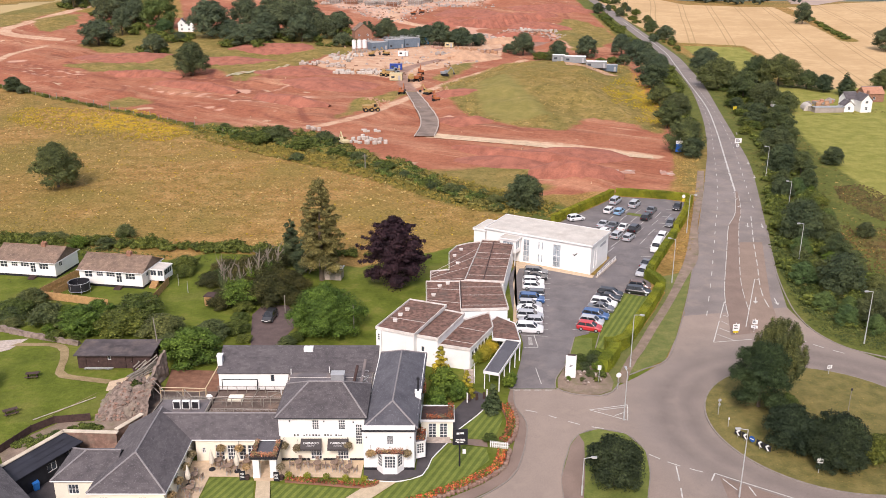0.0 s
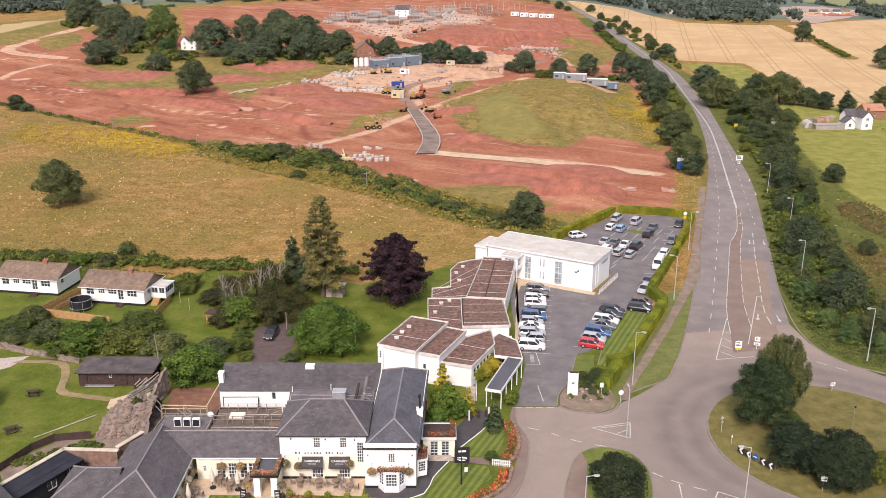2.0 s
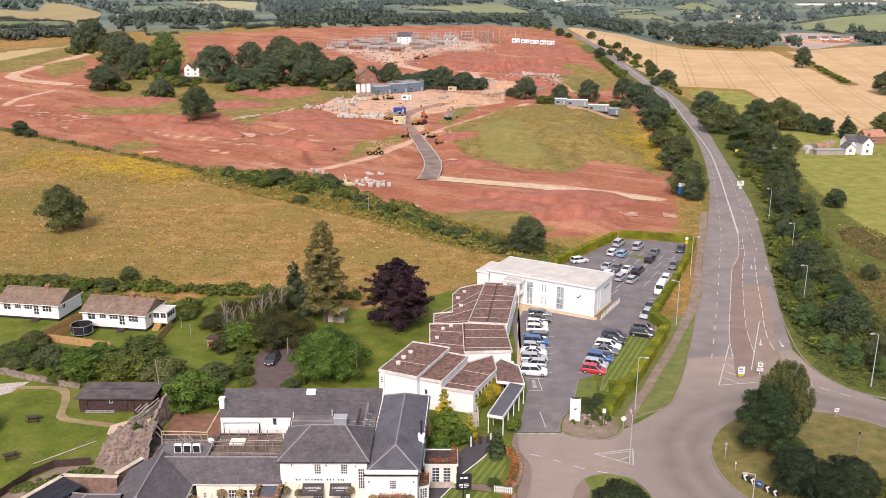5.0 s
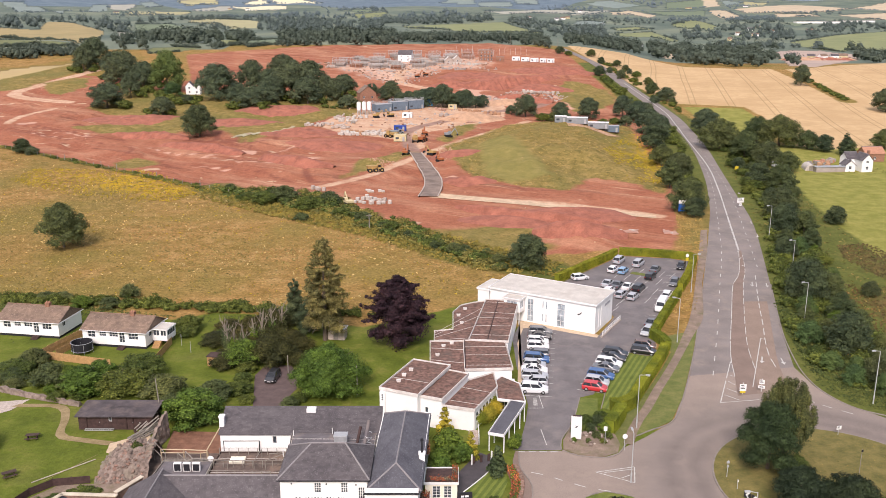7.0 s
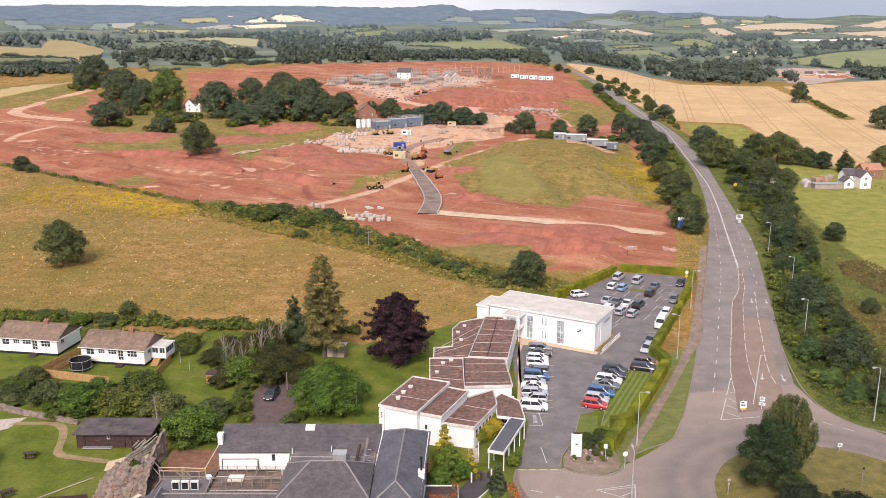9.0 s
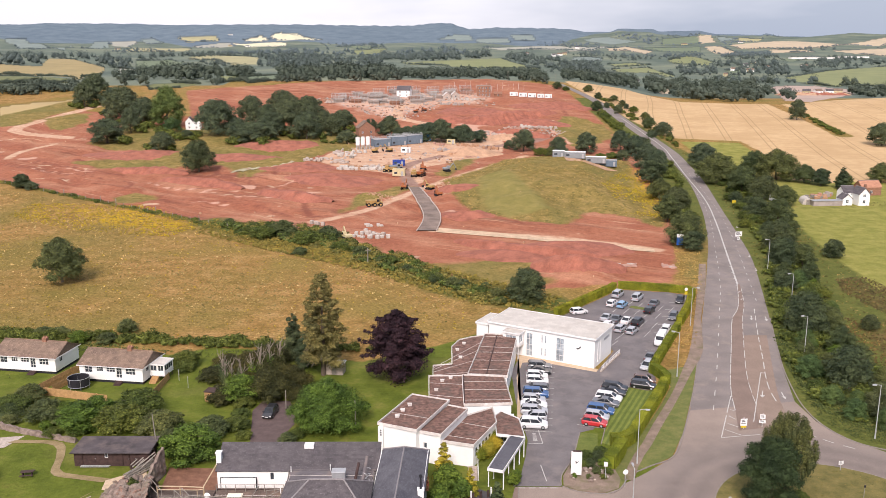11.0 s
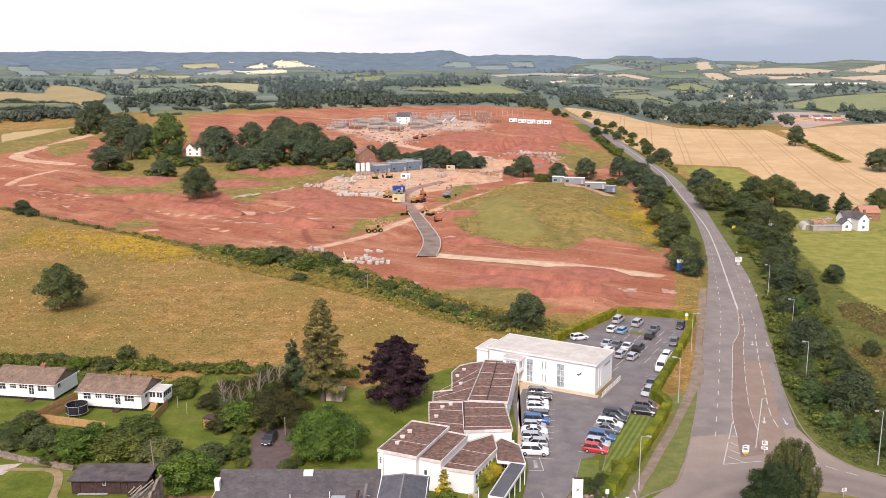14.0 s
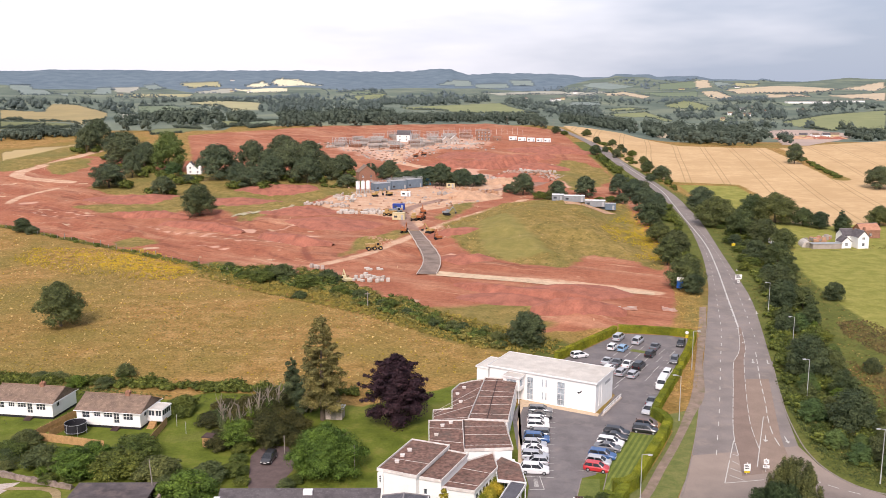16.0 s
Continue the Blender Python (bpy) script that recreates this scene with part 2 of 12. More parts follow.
M["digger_yellow"] = plain("digger_yellow", (0.44, 0.285, 0.105), 0.7, vary=0.3)
M["plain_white"] = plain("plain_white", (0.78, 0.78, 0.77), 0.5, vary=0.06)
M["sign_blue"] = plain("sign_blue", (0.02, 0.10, 0.35), 0.5, vary=0.05)
M["sign_yellow"] = plain("sign_yellow", (0.65, 0.50, 0.03), 0.5, vary=0.05)


def worn_junction():
    """Roundabout asphalt with darker bands polished by turning tyres."""
    m = M["asphalt"]
    nt = m.node_tree
    b = nt.nodes["Principled BSDF"]
    base = b.inputs["Base Color"].links[0].from_socket
    d = nt.nodes.new("ShaderNodeVectorMath")
    d.operation = "DISTANCE"
    nt.links.new(nt.nodes.new("ShaderNodeNewGeometry").outputs["Position"], d.inputs[0])
    d.inputs[1].default_value = (51.0, 101.4, 0.03)
    r = calc(nt, "ADD", d.outputs["Value"], calc(nt, "MULTIPLY", tex(nt, 0.12, 3), 3.0))
    f = calc(nt, "DIVIDE", calc(nt, "SUBTRACT", r, 16.0), 16.0)
    k = ramp(nt, f, [(0.08, (1.0, 1.0, 1.0)), (0.2, (0.84, 0.84, 0.85)), (0.3, (0.98, 0.98, 0.98)), (0.42, (0.82, 0.82, 0.83)), (0.56, (1.0, 1.0, 1.0)), (0.75, (1.10, 1.08, 1.05)), (1.0, (1.22, 1.18, 1.13))])
    nt.links.new(blend(nt, 1.0, base, k, "MULTIPLY"), b.inputs["Base Color"])


worn_junction()

# ---- building helpers ----
def mesh_of(name, verts, faces):
    me = bpy.data.meshes.new(name)
    me.from_pydata([tuple(v) for v in verts], [], [tuple(f) for f in faces])
    me.update()
    return me


def part(name, bm, material, parent=None, label=""):
    """Links a bmesh (or mesh) as one mesh object under a thing or a part."""
    if isinstance(bm, bmesh.types.BMesh):
        me = bpy.data.meshes.new(name)
        bm.normal_update()
        bm.to_mesh(me)
        bm.free()
    else:
        me = bm
    if material is not None and not me.materials:
        me.materials.append(material)
    ob = new(name, me)
    if parent is not None:
        ob.parent = parent
    if label:
        tagged(ob, label)
    return ob


def thing(name, at, turn=0.0, label="", category="", group="", kind=""):
    e = new(name)
    e.matrix_basis = pose(at[0], at[1], at[2], 0, 0, turn)
    return tagged(e, label, category, group, kind)


def box(bm, x0, y0, z0, x1, y1, z1, bevel=0.0, m=None):
    """Adds a box, edges softened where bevel is given, to bm."""
    v = [bm.verts.new(p) for p in ((x0, y0, z0), (x1, y0, z0), (x1, y1, z0), (x0, y1, z0), (x0, y0, z1), (x1, y0, z1), (x1, y1, z1), (x0, y1, z1))]
    f = [bm.faces.new([v[i] for i in q]) for q in ((0, 3, 2, 1), (4, 5, 6, 7), (0, 1, 5, 4), (1, 2, 6, 5), (2, 3, 7, 6), (3, 0, 4, 7))]
    if bevel:
        r = bmesh.ops.bevel(bm, geom=list({e for q in f for e in q.edges}), offset=bevel, segments=1, affect="EDGES")
        v = list({w for q in r["faces"] for w in q.verts} | {w for w in v if w.is_valid})
    if m is not None:
        bmesh.ops.transform(bm, matrix=m, verts=v)
    return v


def boxes(*specs, bevel=0.0):
    bm = bmesh.new()
    for s in specs:
        box(bm, *s, bevel=bevel)
    return bm


def rod(bm, a, b, r0, r1=None, sides=8):
    """A tapered rod from a to b."""
    a, b = Vector(a), Vector(b)
    r1 = r0 if r1 is None else r1
    q = (b - a).to_track_quat("Z", "Y")
    rings = []
    for c, r in ((a, r0), (b, r1)):
        rings.append([bm.verts.new(c + q @ Vector((r * math.cos(2 * math.pi * i / sides), r * math.sin(2 * math.pi * i / sides), 0))) for i in range(sides)])
    for i in range(sides):
        j = (i + 1) % sides
        bm.faces.new((rings[0][i], rings[0][j], rings[1][j], rings[1][i]))
    bm.faces.new(rings[0][::-1])
    bm.faces.new(rings[1])


def smooth_line(pts, step=3.0):
    """A smooth curve (Catmull-Rom) through the points, sampled about every step metres."""
    p = [Vector((*q, 0)) if len(q) == 2 else Vector(q) for q in pts]
    p = [p[0] * 2 - p[1]] + p + [p[-1] * 2 - p[-2]]
    out = []
    for i in range(1, len(p) - 2):
        n = max(2, int((p[i + 1] - p[i]).length / step))
        for k in range(n):
            t = k / n
            out.append(0.5 * (2 * p[i] + (p[i + 1] - p[i - 1]) * t + (2 * p[i - 1] - 5 * p[i] + 4 * p[i + 1] - p[i + 2]) * t * t
                              + (3 * p[i] - p[i - 1] - 3 * p[i + 1] + p[i + 2]) * t ** 3))
    return out + [p[-2]]


# ---- the lie of the land ----
PROFILE_W = [(0, 0), (255, 0), (330, 1), (480, 4), (700, 17), (850, 25), (950, 22), (1100, 16), (1500, 24), (2200, 30), (3000, 38), (3600, 50), (4100, 95), (4500, 125), (5200, 120)]
PROFILE_E = [(0, 0), (255, 0), (330, 0), (475, 1), (620, 6), (750, 9), (850, 6), (1100, 2), (1500, 10), (2200, 25), (3000, 40), (3600, 50), (4100, 80), (4500, 100), (5200, 95)]
_ys = np.arange(0, 5200, 10.0)


def _table(profile):
    z = np.interp(_ys, *zip(*profile))
    k = np.ones(5) / 5
    s = np.convolve(np.pad(z, 2, mode="edge"), k, mode="valid")
    s[_ys < 250] = 0
    return s


_tw, _te = _table(PROFILE_W), _table(PROFILE_E)


# bearing in degrees and steepness of sight of the wooded ridge that closes the valley
SKYLINE = [(-26, 0.0143), (-24.9, 0.0138), (-23.4, 0.0156), (-18.4, 0.0153), (-16.7, 0.0142), (-12.7, 0.0149), (-7.85, 0.015), (-2.9, 0.0137), (-1.25, 0.0149), (-0.35, 0.0173), (0.73, 0.016), (1.8, 0.0098), (3.25, 0.0116), (7.9, 0.0101), (8.9, 0.007), (10.5, 0.0069), (11.0, 0.0105), (13.1, 0.0097), (13.45, 0.0073), (15.8, 0.0083), (16.8, 0.0047), (19.4, 0.0034), (19.7, 0.0051), (20.4, 0.0021), (22, 0.0015), (24.4, 0.0053), (26.4, 0.0035)]


def lie(x, y):
    """Height of the land, without the small heaps of the building site."""
    x, y = np.asarray(x, float), np.asarray(y, float)
    s = np.clip((x / np.maximum(y, 1) - 0.1) / 0.18, 0, 1)
    s = s * s * (3 - 2 * s)
    z = np.interp(y, _ys, _tw) * (1 - s) + np.interp(y, _ys, _te) * s
    far = np.clip((y - 1000) / 1500, 0, 1)
    z = z + far * (7 * np.sin(x / 210 + y / 340) + 5 * np.sin(x / 95 - y / 260 + 1))
    r = np.hypot(x, y)
    rise = np.interp(np.degrees(np.arctan2(x, np.maximum(y, 1))), *zip(*SKYLINE))
    k = np.clip((r - 3500) / 1000, 0, 1)
    k = k * k * (3 - 2 * k)
    z = z * (1 - k) + k * (60 + 4500 * rise + 1.5 * np.sin(x / 19) + 1.3 * np.sin(x / 8.3 + 2))
    return np.where(y > 0, z, 0)


def ground_z(x, y):
    return float(lie(x, y))


def signed(x, y, poly):
    """Distance to a closed outline, negative inside."""
    best = np.full(x.shape, 1e9)
    inside = np.zeros(x.shape, bool)
    for (ax, ay), (bx, by) in zip(poly, poly[1:] + poly[:1]):
        dx, dy = bx - ax, by - ay
        t = np.clip(((x - ax) * dx + (y - ay) * dy) / (dx * dx + dy * dy + 1e-9), 0, 1)
        best = np.minimum(best, np.hypot(x - ax - t * dx, y - ay - t * dy))
        if ay != by:
            inside ^= ((ay > y) != (by > y)) & (x < dx * (y - ay) / dy + ax)
    return np.where(inside, -best, best)


def along(x, y, line, width):
    """Distance to the edge of a strip round an open line, negative on it."""
    best = np.full(x.shape, 1e9)
    pts = [(p.x, p.y) for p in smooth_line(line, 8)]
    for (ax, ay), (bx, by) in zip(pts, pts[1:]):
        dx, dy = bx - ax, by - ay
        t = np.clip(((x - ax) * dx + (y - ay) * dy) / (dx * dx + dy * dy + 1e-9), 0, 1)
        best = np.minimum(best, np.hypot(x - ax - t * dx, y - ay - t * dy))
    return best - width / 2


RED = [(-212, 391), (-188, 371), (-119, 320), (-62, 278), (-22.9, 247.8), (-6.1, 225.6), (22.0, 208.2), (59.7, 215.1), (77, 282), (104, 460), (105, 588), (104, 779), (42, 834), (-113, 810), (-211, 738), (-166, 589), (-247, 616), (-281, 579), (-298, 555)]
MOUND = [(-1, 368), (12, 392), (31, 428), (61, 448), (92, 434), (82, 322), (73, 278), (64, 298), (52, 307), (41, 284), (23, 296), (11, 303), (3, 333)]
MOWN = [(13, 366), (29, 373), (40, 304), (23, 297), (14, 310)]
COPSE_GRASS = [(-195, 482), (-191, 553), (-125, 541), (-71, 551), (-42, 498), (-65, 459), (-109, 487), (-112, 460), (-122, 394), (-170, 417), (-161, 460)]
PATCH_A = [(-96, 396), (-87, 434), (-71, 430), (-77, 396), (-83, 375)]
PATCH_B = [(-36, 304), (-34, 332), (-19, 360), (-8, 360), (-19, 330), (-30, 309)]
PATCH_C = [(65, 550), (84, 599), (106, 564), (103, 519), (88, 491), (70, 475)]
PATCH_D = [(-292, 543), (-295, 592), (-279, 675), (-256, 639), (-260, 550)]
PATCH_I = [(-91, 538), (-64, 558), (-47, 517), (-45, 457), (-60, 454), (-64, 420), (-70, 410)]
PATCH_H = [(-259, 578), (-250, 603), (-236, 607), (-222, 555), (-228, 531), (-244, 544)]
PATCH_E = [(-14.7, 244.6), (-3.3, 235.0), (14.0, 238.6), (28.7, 243.8), (35.5, 234.7), (22.8, 223.9), (30.0, 216.7), (19.7, 206.5), (9.7, 212.1), (1.3, 224.2)]
PATCH_J = [(-176, 510), (-112, 484), (-64, 505), (-49, 476), (-69, 422), (-87, 376), (-104, 408), (-130, 404), (-157, 402), (-179, 419), (-156, 437)]
PATCH_L = [(60.5, 214), (68.5, 208), (80, 250), (90, 296), (81, 292), (76.5, 275)]
PATCH_K = [(-31, 322), (-22, 322), (-17, 340), (-25, 344), (-34, 336)]
PATCH_G = [(-126, 326), (-113, 322), (-106, 330), (-109, 342), (-121, 346), (-128, 338)]
PATCH_F = [(-5, 387), (5, 425), (20, 438), (13, 403), (2, 377)]
COMPOUND = [(-62, 426), (-54, 465), (-19, 493), (20, 515), (35, 492), (31, 443), (5, 418), (-5, 408), (-20, 386), (-47, 403)]
UPPER_SITE = [(-98, 681), (-36, 710), (37, 724), (42, 652), (-0, 635), (-18, 575), (-33, 570), (-73, 636)]
TRACK_A = [(-2, 277), (18, 271), (38, 265), (63, 251)]
TRACK_B = [(-247, 639), (-255, 578), (-258, 536), (-238, 516), (-212, 505)]
TRACK_B2 = [(-211, 483), (-217, 456), (-213, 432)]
TRACK_C = [(-43, 289), (-28, 307), (-12, 342), (5, 377), (43, 441)]
TRACK_D = [(-11, 366), (-11, 429), (23, 504), (-7, 550), (-28, 587), (-28, 636), (-8, 653)]
HAUL = [(-11, 352), (-14, 370), (-17.5, 400), (-12.3, 420), (-4.3, 433), (11.5, 454), (30.6, 475), (60, 500)]
RUT_SHADES = [[(-220.7, 440.5), (-197.2, 425.8), (-170.1, 407.4), (-129.2, 404.7), (-89.6, 372.1), (-67.8, 348.2), (-46.7, 325.3)], [(-209.7, 417.7), (-162.9, 389.5), (-124.4, 389.2), (-88.1, 357.4), (-67.8, 336.5)], [(-211.2, 485.0), (-174.0, 444.1), (-145.2, 425.6), (-123.1, 425.0), (-96.2, 392.0)], [(-133.8, 523.2), (-108.3, 443.2), (-85.4, 377.1), (-57.4, 339.1)], [(-73.3, 377.3), (-56.2, 394.8), (-35.5, 391.5), (-19.6, 376.8)], [(84.2, 683.1), (84.7, 637.0), (83.1, 595.4)], [(43.0, 565.4), (61.3, 604.2), (76.5, 587.8)], [(-17.1, 325.5), (-0.2, 296.9), (22.4, 287.5), (42.9, 286.3)], [(-8.0, 301.8), (7.2, 281.1), (32.3, 275.2)]]
STRIPS = [[(-136.8, 371.0), (-113.5, 357.4), (-97.9, 350.9), (-81.5, 349.0)], [(-117.2, 377.7), (-104.4, 366.6), (-95.0, 366.7)], [(-184.0, 396.4), (-168.6, 389.9), (-157.1, 392.8)], [(-82.1, 424.8), (-62.8, 443.5), (-49.3, 424.6)]]
RUT_SHADES = [(2.2, q) for q in RUT_SHADES]
STRIPS = [(2.5, q) for q in STRIPS]


# dark lines: wheel ruts, and slope shading painted into the earth colour
def rut_shade(width, *line):
    RUT_SHADES.append((width, list(line)))


def bare(width, *line):
    STRIPS.append((width, list(line)))


rut_shade(3, (-203, 408), (-176, 392), (-151, 378), (-128, 362), (-127, 348))
rut_shade(5, (-177, 426), (-154, 408), (-134, 396), (-116, 389), (-97, 379), (-78, 378))
rut_shade(3, (-110, 334), (-109, 345), (-96, 353), (-75, 336), (-69, 330))
rut_shade(3, (-212, 426), (-185, 414), (-164, 400), (-137, 381))
rut_shade(4, (-112, 458), (-104, 415), (-99, 384))
rut_shade(3, (-99, 386), (-85, 369), (-72, 359), (-53, 344), (-41, 325))
rut_shade(4, (-51, 323), (-47, 304), (-43, 300))
rut_shade(3, (-84, 325), (-67, 316), (-52, 300))
# this dark band paints the shading of the upper hill
rut_shade(4, (-24, 584), (-11, 566), (5, 560))
rut_shade(5, (13, 588), (31, 559), (48, 569))
rut_shade(3, (86, 680), (86, 636), (85, 598))
rut_shade(4, (-111, 448), (-99, 412), (-87, 381))
rut_shade(3, (-74, 387), (-72, 405), (-65, 418))
bare(3, (-178, 404), (-170, 402), (-157, 394))
bare(5, (-106, 366), (-97, 366))
bare(6, (-93, 360), (-85, 359), (-78, 357))
bare(3, (-94, 325), (-86, 323), (-78, 319))
bare(2.5, (-97, 347), (-89, 343))
bare(7, (-206, 432), (-202, 434))
bare(6, (-93, 359), (-85, 357), (-78, 356))
bare(7, (-69, 343), (-64, 341))
bare(3, (-86, 338), (-68, 331), (-54, 325))
bare(2.5, (-67, 359), (-57, 377), (-50, 384))
bare(9, (3, 566), (16, 551), (20, 526), (34, 498))
bare(7, (64, 531), (72, 517), (72, 486))
bare(5, (3, 305), (7, 299))
bare(4, (-54, 348), (-48, 346))
bare(9, (-36, 590), (-33, 629), (-27, 654), (-20, 673), (-9, 691))
bare(7, (-34, 585), (-28, 580), (-18, 565), (-7, 562))
bare(14, (3, 572), (12, 564), (23, 555))
bare(8, (27, 529), (34, 512))
RAGWORT_A = [(-136, 311), (-109, 315), (-82, 287), (-88, 273), (-116, 287)]
RAGWORT_B = [(85, 410), (95, 407), (85, 334), (75, 291), (71, 311)]
WHEAT = [(113, 834), (121, 677), (126, 599), (135, 524), (173, 511), (171, 475), (152, 379), (168, 370), (199, 384), (224, 403), (475, 867), (425, 845), (287, 726), (241, 727), (200, 746), (177, 868)]
WHEAT_GAP = [(271, 727), (243, 533)]
GREEN_FIELD = [(137, 513), (171, 506), (167, 459), (145, 381), (131, 381), (135, 464)]
FARM_GRASS = [(128, 316), (139, 384), (176, 384), (192, 370), (192, 318)]
PASTURE = [(125.5, 318), (142, 316), (165, 320), (188, 321), (150, 250), (120, 200), (109.0, 190.0), (106.0, 201.0), (106.5, 210.0), (109.0, 228.0), (110.5, 246.0), (117.0, 282.0)]
BRACKEN_A = [(100.0, 214.7), (107.2, 217.0), (108.7, 199.9), (104.0, 188.4), (99.2, 192.1), (97.0, 203.9)]
BRACKEN_B = [(88.8, 183.3), (92.5, 181.0), (104.3, 178.8), (95.0, 148.2), (86.2, 150.2), (84.1, 160.6), (84.1, 169.0)]
ROUGH_R = [(130, 506), (120, 423), (92, 282), (70.0, 194.4), (60.0, 160.0), (57.0, 143.0), (56.0, 134.0), (58.0, 122.0), (66.0, 116.0), (95.0, 104.0), (140.0, 150.0), (199, 332), (130, 322), (146, 389), (134, 443)]
GARDENS = [(-112.5, 169.6), (-91.7, 174.3), (-73.6, 170.0), (-53.2, 163.3), (-45.6, 168.4), (-31.4, 165.3), (-15.1, 159.8), (1.3, 170.5), (8.6, 177.7), (13.5, 160.0), (34.0, 150.0), (31.0, 108.0), (42.0, 80.0), (11.5, 70.0), (-61.5, 83.1)]


# ---- far fields and woods: outlines on the land ----
FAR_FIELDS = []


def far_field(tone, *outline):
    FAR_FIELDS.append((tone, list(outline)))


far_field("gold", (-676, 1371), (-618, 1327), (-579, 1304), (-680, 1564), (-620, 1512), (-485, 1297), (-450, 1201), (-331, 822), (-498, 1105), (-567, 1147))
far_field("olive", (-558, 1128), (-407, 903), (-340, 829), (-326, 804), (-395, 797))
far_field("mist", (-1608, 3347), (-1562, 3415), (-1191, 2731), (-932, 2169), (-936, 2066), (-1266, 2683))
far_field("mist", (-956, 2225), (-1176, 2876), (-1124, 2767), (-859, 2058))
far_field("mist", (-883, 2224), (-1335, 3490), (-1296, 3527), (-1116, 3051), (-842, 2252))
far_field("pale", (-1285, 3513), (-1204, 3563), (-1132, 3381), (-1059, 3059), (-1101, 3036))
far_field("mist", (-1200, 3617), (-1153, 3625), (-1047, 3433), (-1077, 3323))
far_field("straw", (-1068, 3656), (-905, 3662), (-872, 3563), (-974, 3474))
far_field("bright", (-701, 3722), (-670, 3807), (-502, 3601), (-458, 3329), (-669, 3625))
far_field("bright", (-786, 3592), (-735, 3711), (-683, 3619), (-714, 3503))
far_field("pale", (-910, 3310), (-847, 3499), (-813, 3503), (-677, 2981), (-688, 2775))
far_field("bright", (-803, 3493), (-538, 3148), (-503, 2963), (-614, 2857))
far_field("straw", (-792, 2278), (-997, 3181), (-730, 2652), (-697, 2480), (-752, 2188))
far_field("green", (-495, 1462), (-449, 1506), (-384, 1383), (-397, 1329), (-429, 1273))
far_field("straw", (-462, 1655), (-462, 1800), (-360, 1784), (-286, 1416), (-322, 1385), (-386, 1552), (-433, 1550))
far_field("green", (-183, 827), (-210, 1111), (-168, 1023), (-142, 834), (-172, 794))
far_field("lime", (-284, 1137), (-206, 922), (-180, 816), (-198, 802))
far_field("olive", (-257, 784), (-239, 799), (-211, 790), (-221, 758), (-243, 743))
far_field("pale", (-456, 1271), (-428, 1254), (-405, 1201), (-421, 1179))
far_field("bright", (-685, 3794), (-602, 3790), (-442, 3391), (-639, 3534))
far_field("lime", (-230, 2315), (-148, 2441), (-140, 2109), (-202, 2151))
far_field("lime", (-65, 1461), (-10, 1559), (110, 1689), (119, 1504), (143, 1307), (119, 1322), (42, 1296), (-8, 1374), (-54, 1393))
far_field("mist", (-22, 3692), (39, 3808), (123, 3830), (129, 3641))
far_field("mist", (142, 3705), (270, 3695), (274, 3539), (138, 3414))
far_field("mist", (285, 3763), (380, 3779), (379, 3626), (296, 3630))
far_field("pale", (119, 2662), (326, 3333), (322, 2316), (506, 2895), (315, 2060), (138, 2118))
far_field("mist", (255, 1759), (332, 1868), (299, 1681), (242, 1641))
far_field("green", (-309, 2812), (-220, 2577), (-153, 2512), (-224, 2392))
far_field("green", (868, 3573), (1079, 3816), (899, 3159), (737, 3028))
far_field("tan", (1071, 3787), (1176, 3968), (1048, 3449), (907, 3156))
far_field("mist", (1181, 3910), (1220, 3730), (1089, 3537))
far_field("straw", (1244, 3806), (1307, 3687), (1013, 3070))
far_field("mist", (563, 3668), (683, 3660), (706, 3254), (578, 3094))
far_field("tan", (938, 2950), (1123, 3035), (1808, 3653), (1693, 3416), (1121, 2609), (1016, 2525), (881, 2664))
far_field("tan", (860, 2976), (898, 2914), (828, 2542), (657, 2054), (764, 2521))
far_field("tan", (923, 2537), (993, 2468), (976, 2359), (842, 2311))
far_field("tan", (1044, 2428), (1287, 2593), (1101, 2215), (1061, 2302))
far_field("pale", (292, 2123), (520, 3002), (535, 2863), (357, 2128), (274, 1992))
far_field("tan", (486, 2656), (596, 2930), (619, 2659), (476, 2106), (489, 2367), (403, 2184))
far_field("green", (629, 2912), (845, 2953), (757, 2640), (658, 2652))
far_field("mist", (246, 1715), (279, 1810), (317, 1786), (294, 1665), (234, 1604))
far_field("lime", (450, 1791), (577, 2113), (516, 1723), (477, 1606), (435, 1694))
far_field("lime", (270, 1435), (357, 1557), (349, 1342), (334, 1309), (323, 1407), (264, 1366))
far_field("lime", (293, 1585), (354, 1686), (382, 1644), (293, 1516))
far_field("tan", (227, 968), (261, 1043), (250, 937), (217, 878))
far_field("green", (662, 1762), (814, 1965), (818, 1899), (644, 1663))
far_field("lime", (490, 1280), (614, 1421), (776, 1557), (548, 1094), (521, 1149), (489, 1106), (471, 1170))
far_field("spoil", (345, 1005), (423, 1128), (471, 1129), (473, 1037), (400, 881), (306, 741), (293, 761), (353, 940))
far_field("green", (461, 1461), (492, 1482), (472, 1408), (440, 1382))
far_field("green", (402, 1320), (450, 1353), (425, 1289), (392, 1274))
far_field("hay", (-315, 637), (-299, 659), (-277, 677), (-263, 649), (-266, 603), (-268, 560), (-266, 534))
# far tones carry painted distance haze: washed out, and bluish in mist
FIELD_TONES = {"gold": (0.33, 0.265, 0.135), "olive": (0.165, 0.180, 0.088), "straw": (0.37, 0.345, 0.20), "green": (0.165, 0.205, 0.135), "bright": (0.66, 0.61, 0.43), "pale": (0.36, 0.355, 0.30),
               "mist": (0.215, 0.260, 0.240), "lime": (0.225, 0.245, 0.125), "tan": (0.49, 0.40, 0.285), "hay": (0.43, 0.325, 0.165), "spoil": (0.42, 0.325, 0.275)}


